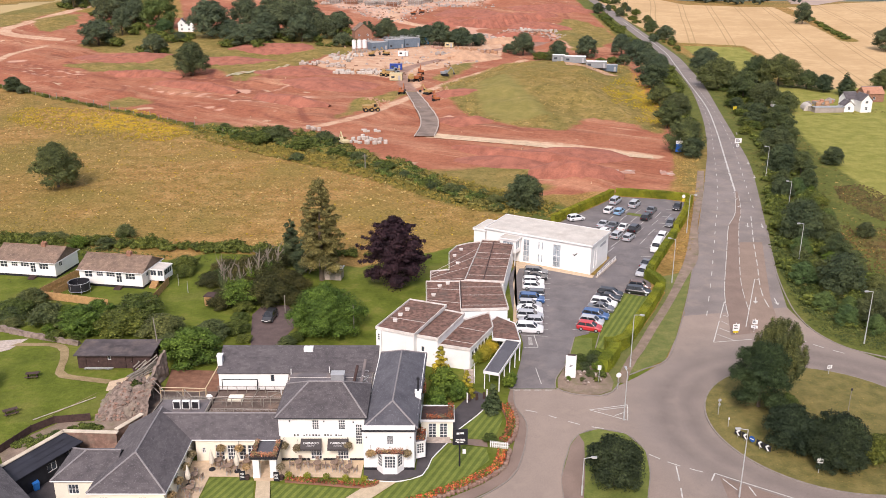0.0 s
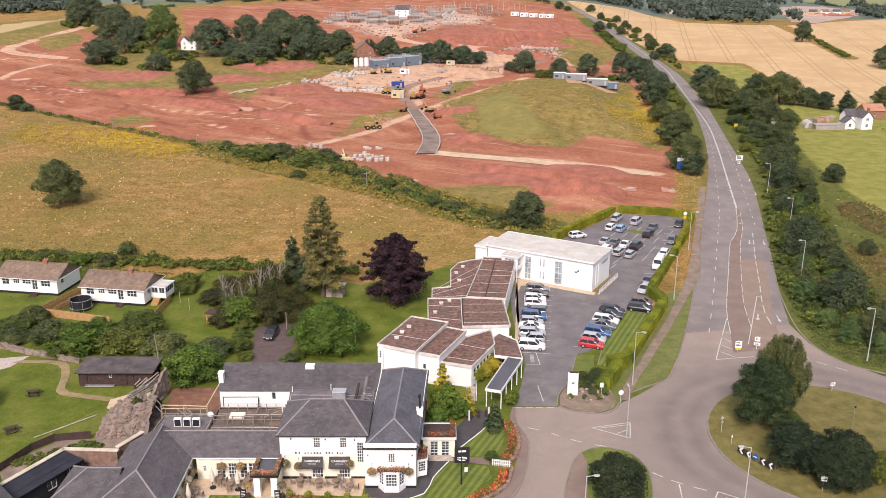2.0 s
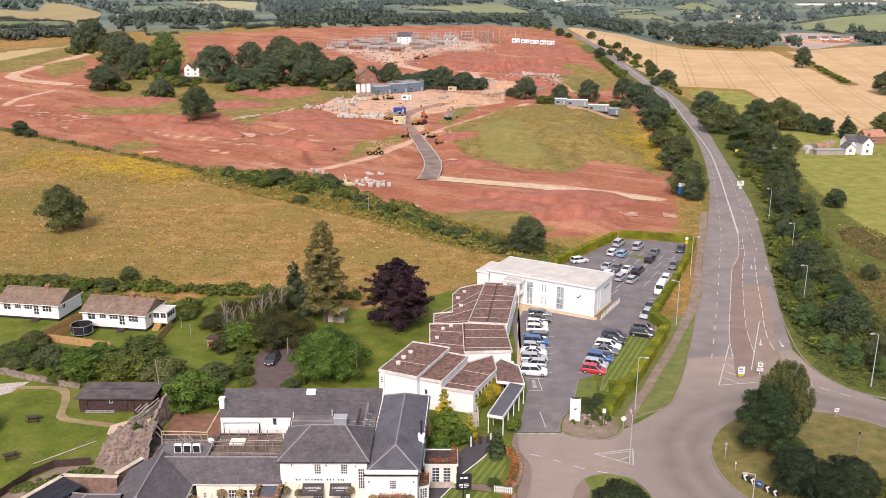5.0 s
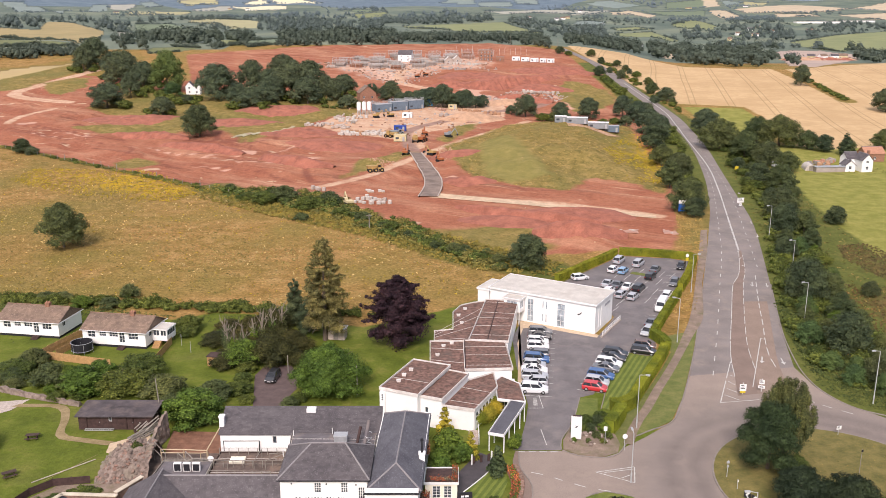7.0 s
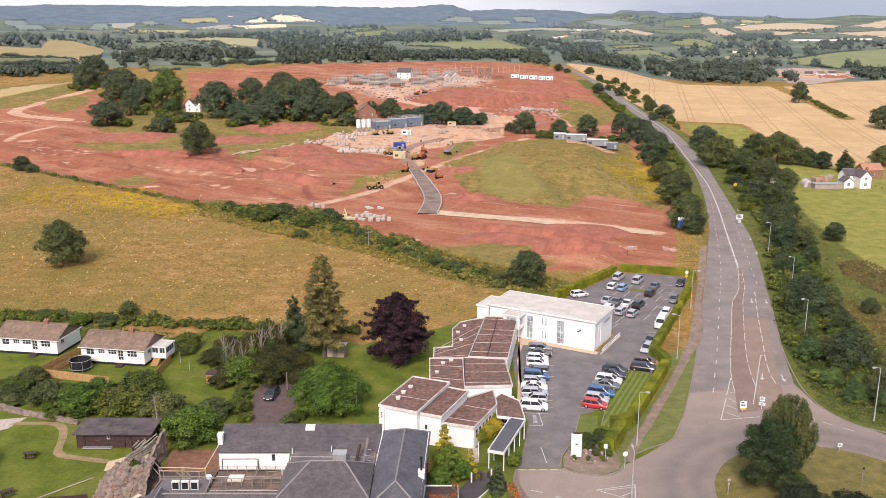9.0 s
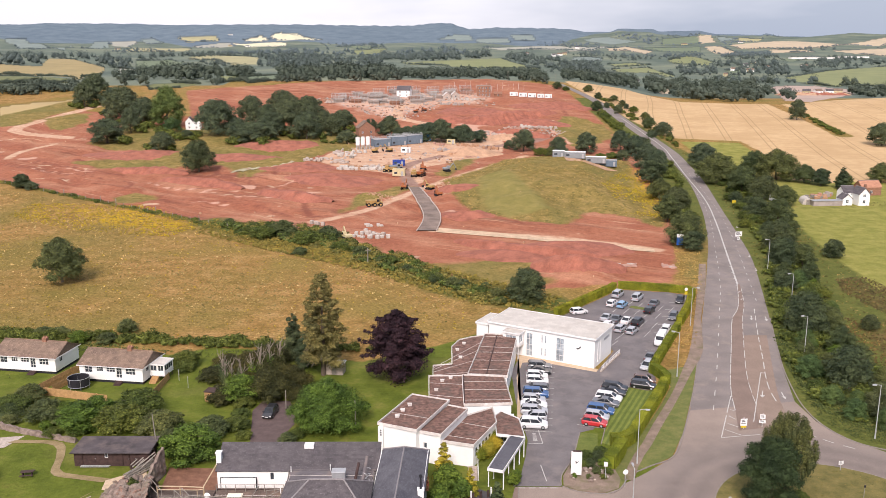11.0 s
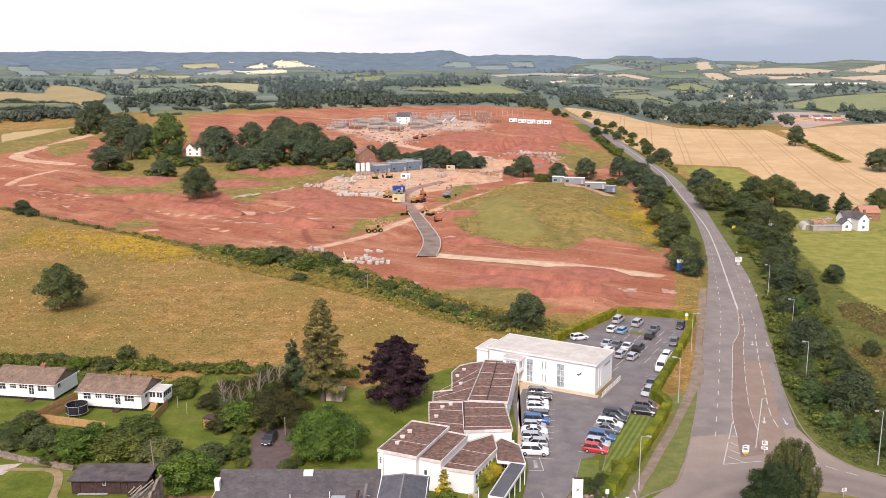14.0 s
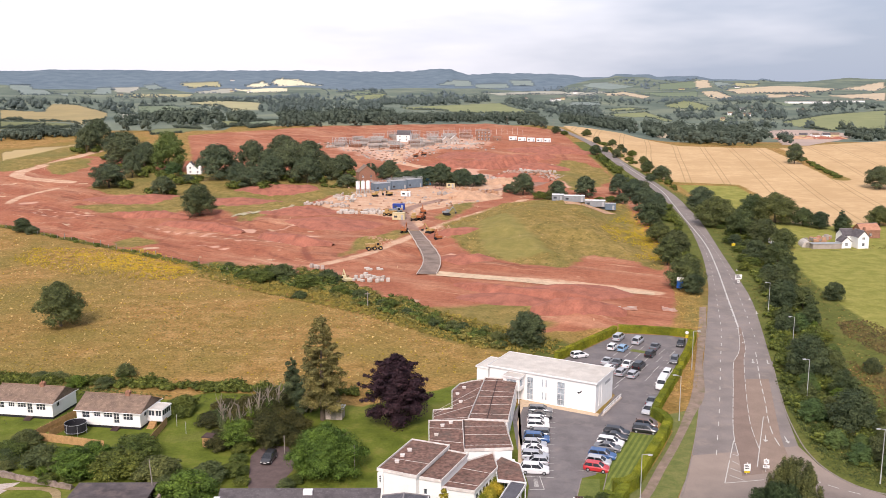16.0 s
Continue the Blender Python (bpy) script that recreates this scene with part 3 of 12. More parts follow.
bear = np.concatenate([np.arange(-180, -34, 4.0), np.arange(-34, 34, 0.12), np.arange(34, 180, 4.0)])
rad = np.concatenate([[6, 20, 35, 50], 62 * 1.0105 ** np.arange(0, 262), 62 * 1.0105 ** 262 * 1.013 ** np.arange(0, 160)])
rad = np.concatenate([rad[rad < 4850], [4900.0]])
AA, RR = np.meshgrid(np.radians(bear), rad)
gx, gy = (RR * np.sin(AA)).ravel(), (RR * np.cos(AA)).ravel()
d_red = signed(gx, gy, RED)
d_grass = np.minimum.reduce([signed(gx, gy, p) for p in (MOUND, COPSE_GRASS, PATCH_A, PATCH_B, PATCH_C, PATCH_D, PATCH_E, PATCH_F, PATCH_G, PATCH_H, PATCH_I, PATCH_J, PATCH_K, PATCH_L)])
d_mown = signed(gx, gy, MOWN)
d_pale = np.minimum.reduce([signed(gx, gy, COMPOUND), along(gx, gy, TRACK_A, 6.0), along(gx, gy, TRACK_B, 9),
                            along(gx, gy, TRACK_B2, 5), along(gx, gy, TRACK_C, 5), along(gx, gy, TRACK_D, 8)])
d_rag = np.minimum(signed(gx, gy, RAGWORT_A), signed(gx, gy, RAGWORT_B))
d_wheat = np.maximum(signed(gx, gy, WHEAT), -along(gx, gy, WHEAT_GAP, 9))
d_past = np.minimum.reduce([signed(gx, gy, p) for p in (GREEN_FIELD, PASTURE, FARM_GRASS)])
d_rough = np.minimum(signed(gx, gy, ROUGH_R), along(gx, gy, [(84, 272), (93.5, 311), (105.7, 373), (113.4, 433), (117.5, 494), (116.7, 598), (114.8, 692)], 26))
d_lawn = signed(gx, gy, GARDENS)
d_brack = np.minimum(signed(gx, gy, BRACKEN_A), signed(gx, gy, BRACKEN_B))
d_far = np.where(gx > -190, 812, 772) - gy
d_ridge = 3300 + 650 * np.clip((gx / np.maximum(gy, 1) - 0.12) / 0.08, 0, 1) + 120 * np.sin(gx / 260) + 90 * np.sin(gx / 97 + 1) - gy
d_worn = signed(gx, gy, UPPER_SITE)
d_rut_shade = np.minimum.reduce([along(gx, gy, p, w) for w, p in RUT_SHADES])
d_strip = np.minimum.reduce([along(gx, gy, p, w) for w, p in STRIPS])
d_haul = along(gx, gy, HAUL, 7)
d_scrub = along(gx, gy, [(-76, 289), (-60, 273), (-45, 262), (-30, 252), (-14, 234), (2, 213), (14, 203), (27, 194)], 17)
d_scrub = np.minimum(d_scrub, along(gx, gy, [(-186, 369), (-160, 350), (-119, 319.5), (-90, 297), (-70, 283)], 4.5))
gz = lie(gx, gy)
heap = np.clip(-d_red / 6, 0, 1) * np.clip(np.minimum(d_pale, 8) / 6, 0, 1) * np.clip((gy - 262) / 40, 0, 1)
lumps = np.array([noise.fractal((x / 26, y / 26, 0.3), 0.7, 2.1, 4) if h > 0 else 0 for x, y, h in zip(gx, gy, heap)])
gz = gz + heap * (1.5 * lumps - 0.4 * np.abs(np.sin(gx / 31 + gy / 19 + 2 * lumps)))
for hx, hy, hr, hh in ((37.5, 222.5, 12.5, 1.9), (-27.0, 331.0, 9.0, 2.2), (47.0, 236.0, 9.0, 0.8)):
    gz = gz + hh * np.exp(-((gx - hx) ** 2 + ((gy - hy) * 1.3) ** 2) / (hr * 0.62) ** 2)
gz = gz + 5.0 * np.clip(-d_grass / 25, 0, 1) ** 1.5 * (np.hypot((gx - 50) / 60, (gy - 380) / 90) < 1)


def top_z(x, y):
    """Height of the finished ground at one spot, heaps and mound included."""
    if y < 205:
        return 0.0
    r, t = math.hypot(x, y), math.degrees(math.atan2(x, y))
    i, k = int(np.searchsorted(rad, r)) - 1, int(np.searchsorted(bear, t)) - 1
    i, k = min(max(i, 0), len(rad) - 2), min(max(k, 0), len(bear) - 2)
    u, v = (r - rad[i]) / (rad[i + 1] - rad[i]), (t - bear[k]) / (bear[k + 1] - bear[k])
    g = land
    return float((g[i, k] * (1 - v) + g[i, k + 1] * v) * (1 - u) + (g[i + 1, k] * (1 - v) + g[i + 1, k + 1] * v) * u)


land = gz.reshape(len(rad), len(bear))
n_a, n_r = len(bear), len(rad)
quads = []
for r in range(n_r - 1):
    for a in range(n_a):
        b = (a + 1) % n_a
        quads.append((r * n_a + a, r * n_a + b, (r + 1) * n_a + b, (r + 1) * n_a + a))
quads.append(tuple(range(n_a))[::-1])
ground_me = mesh_of("ground", np.stack([gx, gy, gz], 1), quads)
for key, d in (("red", d_red), ("grass", d_grass), ("mown", d_mown), ("pale", d_pale), ("rag", d_rag), ("wheat", d_wheat),
               ("past", d_past), ("rough", d_rough), ("lawn", d_lawn), ("far", d_far), ("ridge", d_ridge), ("worn", d_worn), ("scrub", d_scrub), ("haul", d_haul), ("rut_shade", d_rut_shade), ("strip", d_strip), ("brack", d_brack)):
    at = ground_me.attributes.new("d_" + key, "FLOAT", "POINT")
    at.data.foreach_set("value", np.clip(d, -300, 300).astype(np.float32))
tone = np.zeros((len(gx), 4), np.float32)
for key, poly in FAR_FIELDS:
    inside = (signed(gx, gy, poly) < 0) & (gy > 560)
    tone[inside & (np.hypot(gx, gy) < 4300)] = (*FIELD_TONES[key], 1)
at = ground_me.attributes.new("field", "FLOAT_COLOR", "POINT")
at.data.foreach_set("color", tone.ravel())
ground_me.polygons.foreach_set("use_smooth", [True] * len(ground_me.polygons))


def ground_material():
    m, nt, b = principled("land", 0.95)
    b.inputs["Specular IOR Level"].default_value = 0.1

    def zone(key, rag, soft, scale):
        a = nt.nodes.new("ShaderNodeAttribute")
        a.attribute_name = "d_" + key
        wob = calc(nt, "MULTIPLY", calc(nt, "SUBTRACT", tex(nt, scale, 5, 0.6), 0.5), rag * 2)
        v = calc(nt, "DIVIDE", calc(nt, "SUBTRACT", wob, a.outputs["Fac"]), soft)
        cl = nt.nodes.new("ShaderNodeClamp")
        nt.links.new(v, cl.inputs["Value"])
        return cl.outputs[0]

    broad, mid, fine = tex(nt, 0.035, 5), tex(nt, 0.22, 5, 0.62), tex(nt, 1.6, 4, 0.65)
    tuft = tex(nt, 0.55, 3, 0.7)
    # dry meadow, gone to seed
    c = ramp(nt, mid, [(0.28, (0.218, 0.138, 0.040)), (0.5, (0.348, 0.208, 0.076)), (0.74, (0.470, 0.298, 0.130))])
    c = blend(nt, ramp(nt, broad, [(0.44, (0, 0, 0)), (0.65, (0.7, 0.7, 0.7))]), c, (0.225, 0.180, 0.05))
    c = blend(nt, ramp(nt, tex(nt, 0.014, 4), [(0.5, (0, 0, 0)), (0.64, (0.5, 0.5, 0.5))]), c, (0.175, 0.165, 0.045))
    c = blend(nt, 1.0, c, ramp(nt, fine, [(0.27, (0.48, 0.48, 0.44)), (0.70, (1.26, 1.23, 1.16))]), "MULTIPLY")
    c = blend(nt, 1.0, c, ramp(nt, tex(nt, 0.9, 3, 0.75), [(0.30, (0.74, 0.76, 0.70)), (0.68, (1.14, 1.12, 1.10))]), "MULTIPLY")
    # rough pasture and hedged closes between the distant fields
    close = ramp(nt, tex(nt, 0.008, 5, 0.6), [(0.32, (0.090, 0.120, 0.100)), (0.52, (0.140, 0.172, 0.132)), (0.70, (0.215, 0.235, 0.160))])
    c = blend(nt, zone("far", 8, 10, 0.01), c, close)
    fld = nt.nodes.new("ShaderNodeAttribute")
    fld.attribute_name = "field"
    own = blend(nt, 1.0, fld.outputs["Color"], ramp(nt, tex(nt, 0.03, 4), [(0.3, (0.86, 0.88, 0.88)), (0.7, (1.08, 1.06, 1.02))]), "MULTIPLY")
    # wooded ridge, the blue of distance haze mixed into its colour
    hazed_ridge = ramp(nt, tex(nt, 0.02, 5, 0.6), [(0.3, (0.102, 0.142, 0.178)), (0.7, (0.154, 0.202, 0.232))])
    c = blend(nt, zone("ridge", 160, 20, 0.003), c, hazed_ridge)
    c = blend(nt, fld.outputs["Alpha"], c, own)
    # rough grass east of the road
    rough = ramp(nt, mid, [(0.25, (0.070, 0.088, 0.022)), (0.5, (0.118, 0.132, 0.032)), (0.75, (0.185, 0.168, 0.052))])
    rough = blend(nt, 1.0, rough, ramp(nt, fine, [(0.25, (0.6, 0.6, 0.6)), (0.7, (1.15, 1.15, 1.1))]), "MULTIPLY")
    c = blend(nt, zone("rough", 4, 3, 0.1), c, rough)
    c = blend(nt, calc(nt, "MULTIPLY", zone("brack", 11, 9, 0.09), 0.8), c, ramp(nt, tuft, [(0.3, (0.085, 0.050, 0.022)), (0.55, (0.165, 0.088, 0.044)), (0.75, (0.15, 0.125, 0.04))]))
    past = blend(nt, ramp(nt, mid, [(0.4, (0, 0, 0)), (0.7, (1, 1, 1))]), (0.205, 0.208, 0.046), (0.320, 0.292, 0.082))
    past = blend(nt, 1.0, past, ramp(nt, fine, [(0.25, (0.8, 0.8, 0.8)), (0.7, (1.08, 1.08, 1.05))]), "MULTIPLY")
    c = blend(nt, zone("past", 2, 1.5, 0.1), c, past)
    # ripe wheat with tramlines
    wh = ramp(nt, mid, [(0.3, (0.485, 0.322, 0.165)), (0.7, (0.58, 0.408, 0.226))])
    wh = blend(nt, ramp(nt, broad, [(0.42, (0, 0, 0)), (0.6, (0.6, 0.6, 0.6))]), wh, (0.44, 0.292, 0.148))
    tram = nt.nodes.new("ShaderNodeTexWave")
    tram.inputs["Scale"].default_value, tram.inputs["Distortion"].default_value = 0.0145, 0.6
    tram.inputs["Detail Scale"].default_value = 0.4
    tmap = nt.nodes.new("ShaderNodeMapping")
    tmap.inputs["Rotation"].default_value = (0, 0, radians(12.3))
    nt.links.new(nt.nodes.new("ShaderNodeNewGeometry").outputs["Position"], tmap.inputs["Vector"])
    nt.links.new(tmap.outputs["Vector"], tram.inputs["Vector"])
    trk = ramp(nt, tram.outputs["Fac"], [(0.90, (0, 0, 0)), (0.92, (1, 1, 1)), (0.95, (1, 1, 1)), (0.97, (0, 0, 0))])
    wh = blend(nt, blend(nt, 1.0, trk, (0.55, 0.55, 0.55), "MULTIPLY"), wh, (0.27, 0.19, 0.09))
    c = blend(nt, zone("wheat", 2.5, 1.5, 0.12), c, wh)
    # stripped red earth: graded lengthwise by machines, with gullies, dry crusts and spoil
    def graded(angle, along_, across, detail=5, rough_=0.6):
        turn_ = nt.nodes.new("ShaderNodeMapping")
        turn_.inputs["Rotation"].default_value = (0, 0, radians(angle))
        nt.links.new(nt.nodes.new("ShaderNodeNewGeometry").outputs["Position"], turn_.inputs["Vector"])
        draw = nt.nodes.new("ShaderNodeMapping")
        draw.inputs["Scale"].default_value = (along_, across, across)
        nt.links.new(turn_.outputs["Vector"], draw.inputs["Vector"])
        t = nt.nodes.new("ShaderNodeTexNoise")
        t.inputs["Scale"].default_value, t.inputs["Detail"].default_value, t.inputs["Roughness"].default_value = 1.0, detail, rough_
        nt.links.new(draw.outputs["Vector"], t.inputs["Vector"])
        return t.outputs["Fac"]
    red = ramp(nt, tex(nt, 0.06, 5, 0.55), [(0.25, (0.280, 0.106, 0.061)), (0.5, (0.369, 0.147, 0.084)), (0.75, (0.453, 0.216, 0.129))])
    red = blend(nt, ramp(nt, broad, [(0.42, (0, 0, 0)), (0.60, (0.7, 0.7, 0.7))]), red, (0.309, 0.112, 0.065))
    red = blend(nt, ramp(nt, graded(31, 0.012, 0.11), [(0.50, (0, 0, 0)), (0.64, (0.55, 0.55, 0.55))]), red, (0.484, 0.265, 0.164))
    red = blend(nt, ramp(nt, graded(31, 0.018, 0.30, 4), [(0.62, (0, 0, 0)), (0.70, (0.6, 0.6, 0.6))]), red, (0.561, 0.362, 0.229))
    red = blend(nt, ramp(nt, graded(28, 0.015, 0.20, 4), [(0.32, (0.65, 0.65, 0.65)), (0.42, (0, 0, 0))]), red, (0.206, 0.076, 0.047))
    spots = tex(nt, 0.13, 2, 0.5, stretch=(0.6, 1.0, 1.0))
    red = blend(nt, ramp(nt, spots, [(0.70, (0, 0, 0)), (0.73, (0.7, 0.7, 0.7))]), red, (0.628, 0.475, 0.327))
    red = blend(nt, 1.0, red, ramp(nt, tex(nt, 0.5, 4, 0.75), [(0.30, (0.76, 0.74, 0.73)), (0.68, (1.14, 1.13, 1.12))]), "MULTIPLY")
    red = blend(nt, 1.0, red, ramp(nt, fine, [(0.25, (0.82, 0.80, 0.80)), (0.7, (1.08, 1.08, 1.08))]), "MULTIPLY")
    red = blend(nt, calc(nt, "MULTIPLY", zone("rut_shade", 1.6, 1.4, 0.3), 0.7), red, (0.190, 0.066, 0.045))
    red = blend(nt, calc(nt, "MULTIPLY", zone("strip", 1.5, 0.8, 0.3), 0.8), red, (0.576, 0.350, 0.254))
    c = blend(nt, zone("red", 3.5, 1.6, 0.13), c, red)
    worn = ramp(nt, mid, [(0.25, (0.45, 0.245, 0.165)), (0.5, (0.56, 0.37, 0.27)), (0.75, (0.63, 0.48, 0.38))])
    c = blend(nt, calc(nt, "MULTIPLY", zone("worn", 26, 16, 0.03), 0.85), c, worn)
    pale = ramp(nt, mid, [(0.25, (0.42, 0.225, 0.135)), (0.5, (0.54, 0.35, 0.23)), (0.75, (0.60, 0.43, 0.31))])
    pale = blend(nt, ramp(nt, tuft, [(0.52, (0, 0, 0)), (0.72, (0.7, 0.7, 0.7))]), pale, (0.40, 0.18, 0.11))
    c = blend(nt, zone("pale", 1.4, 1.2, 0.22), c, pale)
    c = blend(nt, calc(nt, "MULTIPLY", zone("haul", 1.4, 1.4, 0.25), 0.9), c, ramp(nt, mid, [(0.3, (0.20, 0.125, 0.10)), (0.7, (0.33, 0.21, 0.165))]))
    # rank grass left standing on the site
    ol = ramp(nt, mid, [(0.25, (0.158, 0.124, 0.036)), (0.5, (0.262, 0.194, 0.062)), (0.75, (0.390, 0.270, 0.105))])
    ol = blend(nt, ramp(nt, tuft, [(0.50, (0, 0, 0)), (0.66, (0.75, 0.75, 0.75))]), ol, (0.112, 0.102, 0.030))
    ol = blend(nt, ramp(nt, tex(nt, 0.03, 5, 0.6), [(0.48, (0, 0, 0)), (0.62, (0.55, 0.55, 0.55))]), ol, (0.150, 0.150, 0.045))
    ol = blend(nt, 1.0, ol, ramp(nt, fine, [(0.25, (0.66, 0.66, 0.62)), (0.7, (1.12, 1.1, 1.08))]), "MULTIPLY")
    c = blend(nt, zone("grass", 5, 2.5, 0.09), c, ol)
    c = blend(nt, calc(nt, "MULTIPLY", zone("mown", 4, 3, 0.1), 0.75), c, ramp(nt, mid, [(0.3, (0.185, 0.170, 0.050)), (0.7, (0.250, 0.212, 0.068))]))
    # rank growth along the stream
    sc = ramp(nt, mid, [(0.25, (0.055, 0.072, 0.018)), (0.5, (0.105, 0.124, 0.030)), (0.75, (0.165, 0.160, 0.050))])
    sc = blend(nt, 1.0, sc, ramp(nt, fine, [(0.25, (0.6, 0.6, 0.6)), (0.7, (1.15, 1.15, 1.1))]), "MULTIPLY")
    c = blend(nt, zone("scrub", 6, 4, 0.12), c, sc)
    # lawns
    la = ramp(nt, mid, [(0.3, (0.076, 0.102, 0.014)), (0.55, (0.122, 0.150, 0.022)), (0.8, (0.205, 0.190, 0.048))])
    la = blend(nt, ramp(nt, tex(nt, 0.06, 4), [(0.52, (0, 0, 0)), (0.68, (0.7, 0.7, 0.7))]), la, (0.185, 0.175, 0.05))
    la = blend(nt, 1.0, la, ramp(nt, fine, [(0.25, (0.78, 0.78, 0.78)), (0.7, (1.1, 1.1, 1.08))]), "MULTIPLY")
    c = blend(nt, zone("lawn", 1.5, 1.0, 0.2), c, la)
    # flowering ragwort
    rg = calc(nt, "MULTIPLY", zone("rag", 9, 7, 0.06), ramp(nt, tuft, [(0.42, (0, 0, 0)), (0.54, (0.95, 0.95, 0.95))]))
    c = blend(nt, rg, c, (0.46, 0.29, 0.015))
    nt.links.new(c, b.inputs["Base Color"])
    relief(nt, b, calc(nt, "ADD", calc(nt, "MULTIPLY", mid, 0.9), calc(nt, "MULTIPLY", fine, 0.5)), 0.5, 0.8)
    return m


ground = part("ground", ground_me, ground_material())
tagged(ground, "rolling land of dry meadow, red earthworks, wheat and far fields", "ground", kind="structure")


# ---- roads, kerbs, paved areas ----
def flat(name, pts, z, material, label, category, kind="structure", thick=0.0, parent=None):
    """A level paved or planted area with the given outline; with thick, its edge stands up as a real step."""
    bm = bmesh.new()
    f = bm.faces.new([bm.verts.new((x, y, z)) for x, y in pts])
    if f.normal.z < 0 or sum(ax * by - bx * ay for (ax, ay), (bx, by) in zip(pts, pts[1:] + pts[:1])) < 0:
        f.normal_flip()
    if thick:
        r = bmesh.ops.extrude_face_region(bm, geom=[f])
        bmesh.ops.translate(bm, verts=[v for v in r["geom"] if isinstance(v, bmesh.types.BMVert)], vec=(0, 0, 0))
        for v in f.verts:
            v.co.z = z
        for g in r["geom"]:
            if isinstance(g, bmesh.types.BMVert):
                g.co.z = z
        low = [v for v in bm.verts if v in set(f.verts)]
        for v in low:
            v.co.z = z - thick
    bmesh.ops.recalc_face_normals(bm, faces=bm.faces)
    bmesh.ops.triangulate(bm, faces=bm.faces)
    ob = part(name, bm, material, parent)
    return tagged(ob, label, category, kind=kind) if category else ob


def strip(name, left, right, lift, material, label="", category="", step=6.0, parent=None):
    """A band of road between two edge lines, laid on the land."""
    n = 1 + max(4, int(sum((Vector(a) - Vector(b)).length for a, b in zip(left, left[1:])) / step))

    def even(line):
        p = np.array([(q.x, q.y) for q in smooth_line(line, 1.0)])
        s = np.concatenate([[0], np.cumsum(np.hypot(*np.diff(p, axis=0).T))])
        t = np.linspace(0, s[-1], n)
        return np.stack([np.interp(t, s, p[:, 0]), np.interp(t, s, p[:, 1])], 1)
    a, b = even(left), even(right)
    v, f = [], []
    for i in range(n):
        for k in range(4):
            x, y = a[i] + (b[i] - a[i]) * k / 3
            v.append((x, y, ground_z(x, y) + lift * (1 + max(0, y - 250) / 60)))
    for i in range(n - 1):
        for k in range(3):
            q = i * 4 + k
            f.append((q, q + 1, q + 5, q + 4))
    ob = part(name, mesh_of(name, v, f), material, parent)
    return tagged(ob, label, category, kind="structure") if category else ob


def kerb_line(name, pts, height=0.12, width=0.14, closed=False, material=None, step=1.2, parent=None, base=0.0):
    """A raised kerb following a line."""
    p = smooth_line(pts + ([pts[0]] if closed else []), step)
    v, f = [], []
    for i, q in enumerate(p):
        a, b = p[max(0, i - 1)], p[min(len(p) - 1, i + 1)]
        d = (b - a).normalized()
        nrm = Vector((-d.y, d.x, 0)) * width / 2
        v += [(*(q + nrm).xy, base - 0.02), (*(q + nrm).xy, base + height), (*(q - nrm).xy, base + height), (*(q - nrm).xy, base - 0.02)]
    for i in range(len(p) - 1):
        for k in range(3):
            f.append((i * 4 + k, i * 4 + k + 1, i * 4 + k + 5, i * 4 + k + 4))
    return part(name, mesh_of(name, v, f), material or M["kerb"], parent)


def ellipse(cx, cy, rx, ry, n=56):
    return [(cx + rx * math.cos(2 * math.pi * i / n), cy + ry * math.sin(2 * math.pi * i / n)) for i in range(n)]


def marks(name, segs, width, z, parent, material=None):
    """Painted lines: thin raised films, one quad per stroke."""
    v, f = [], []
    for (ax, ay), (bx, by) in segs:
        d = Vector((bx - ax, by - ay, 0)).normalized()
        nrm = Vector((-d.y, d.x, 0)) * width / 2
        k = len(v)
        for (x, y), s in (((ax, ay), 1), ((bx, by), 1), ((bx, by), -1), ((ax, ay), -1)):
            v.append((x + s * nrm.x, y + s * nrm.y, z + ground_z(x, y) * 1.0 + 0.0004 * max(0, y - 250) * 5))
        f.append((k, k + 3, k + 2, k + 1))
    return part(name, mesh_of(name, v, f), material or M["line_white"], parent)


def dashes(line, on, off):
    """Cuts a smooth line into strokes."""
    p = smooth_line(line, 0.5)
    out, run, start, drawing = [], 0.0, p[0], True
    for a, b in zip(p, p[1:]):
        run += (b - a).length
        if drawing and run >= on:
            out.append((start.xy[:], b.xy[:]))
            run, drawing = 0.0, False
        elif not drawing and run >= off:
            start, run, drawing = b, 0.0, True
    return out


ROAD_W = [(41.2, 136.2), (48.5, 157.6), (57.6, 185.7), (73.5, 236.6), (82.0, 265.2), (93.5, 311.4), (105.7, 373.3), (113.4, 433.0), (117.5, 494.0), (116.7, 598.2), (114.8, 692.6), (103.2, 791.9)]
ROAD_E = [(60.0, 139.9), (64.5, 157.9), (72.4, 185.9), (86.1, 236.3), (92.2, 265.2), (100.8, 310.9), (112.4, 373.4), (119.6, 423.0), (126.0, 485.5), (125.0, 597.7), (122.4, 698.5), (107.7, 799.4)]
road = strip("road", ROAD_W, ROAD_E, 0.03, M["asphalt_main"], "long worn grey asphalt main road climbing the hill", "road")
JUNCTION = [(10.1, 110.6), (9.2, 104.5), (11.0, 99.3), (9.8, 93.0), (7.0, 87.5), (3.0, 83.0), (-6.0, 76.0), (-16.0, 70.0), (10.0, 58.0), (60.0, 56.0), (84.0, 76.0),
            (90.0, 106.0), (78.0, 113.5), (67.3, 119.7), (62.5, 125.5), (60.3, 132.0), (60.0, 139.9), (41.2, 136.2), (37.6, 127.5), (34.2, 119.5), (29.0, 114.6), (25.8, 111.9), (22.5, 109.8), (19.2, 109.4), (16.5, 110.6)]
junction = flat("road_junction", JUNCTION, 0.03, M["asphalt"], "pale worn asphalt roundabout and side road", "road")

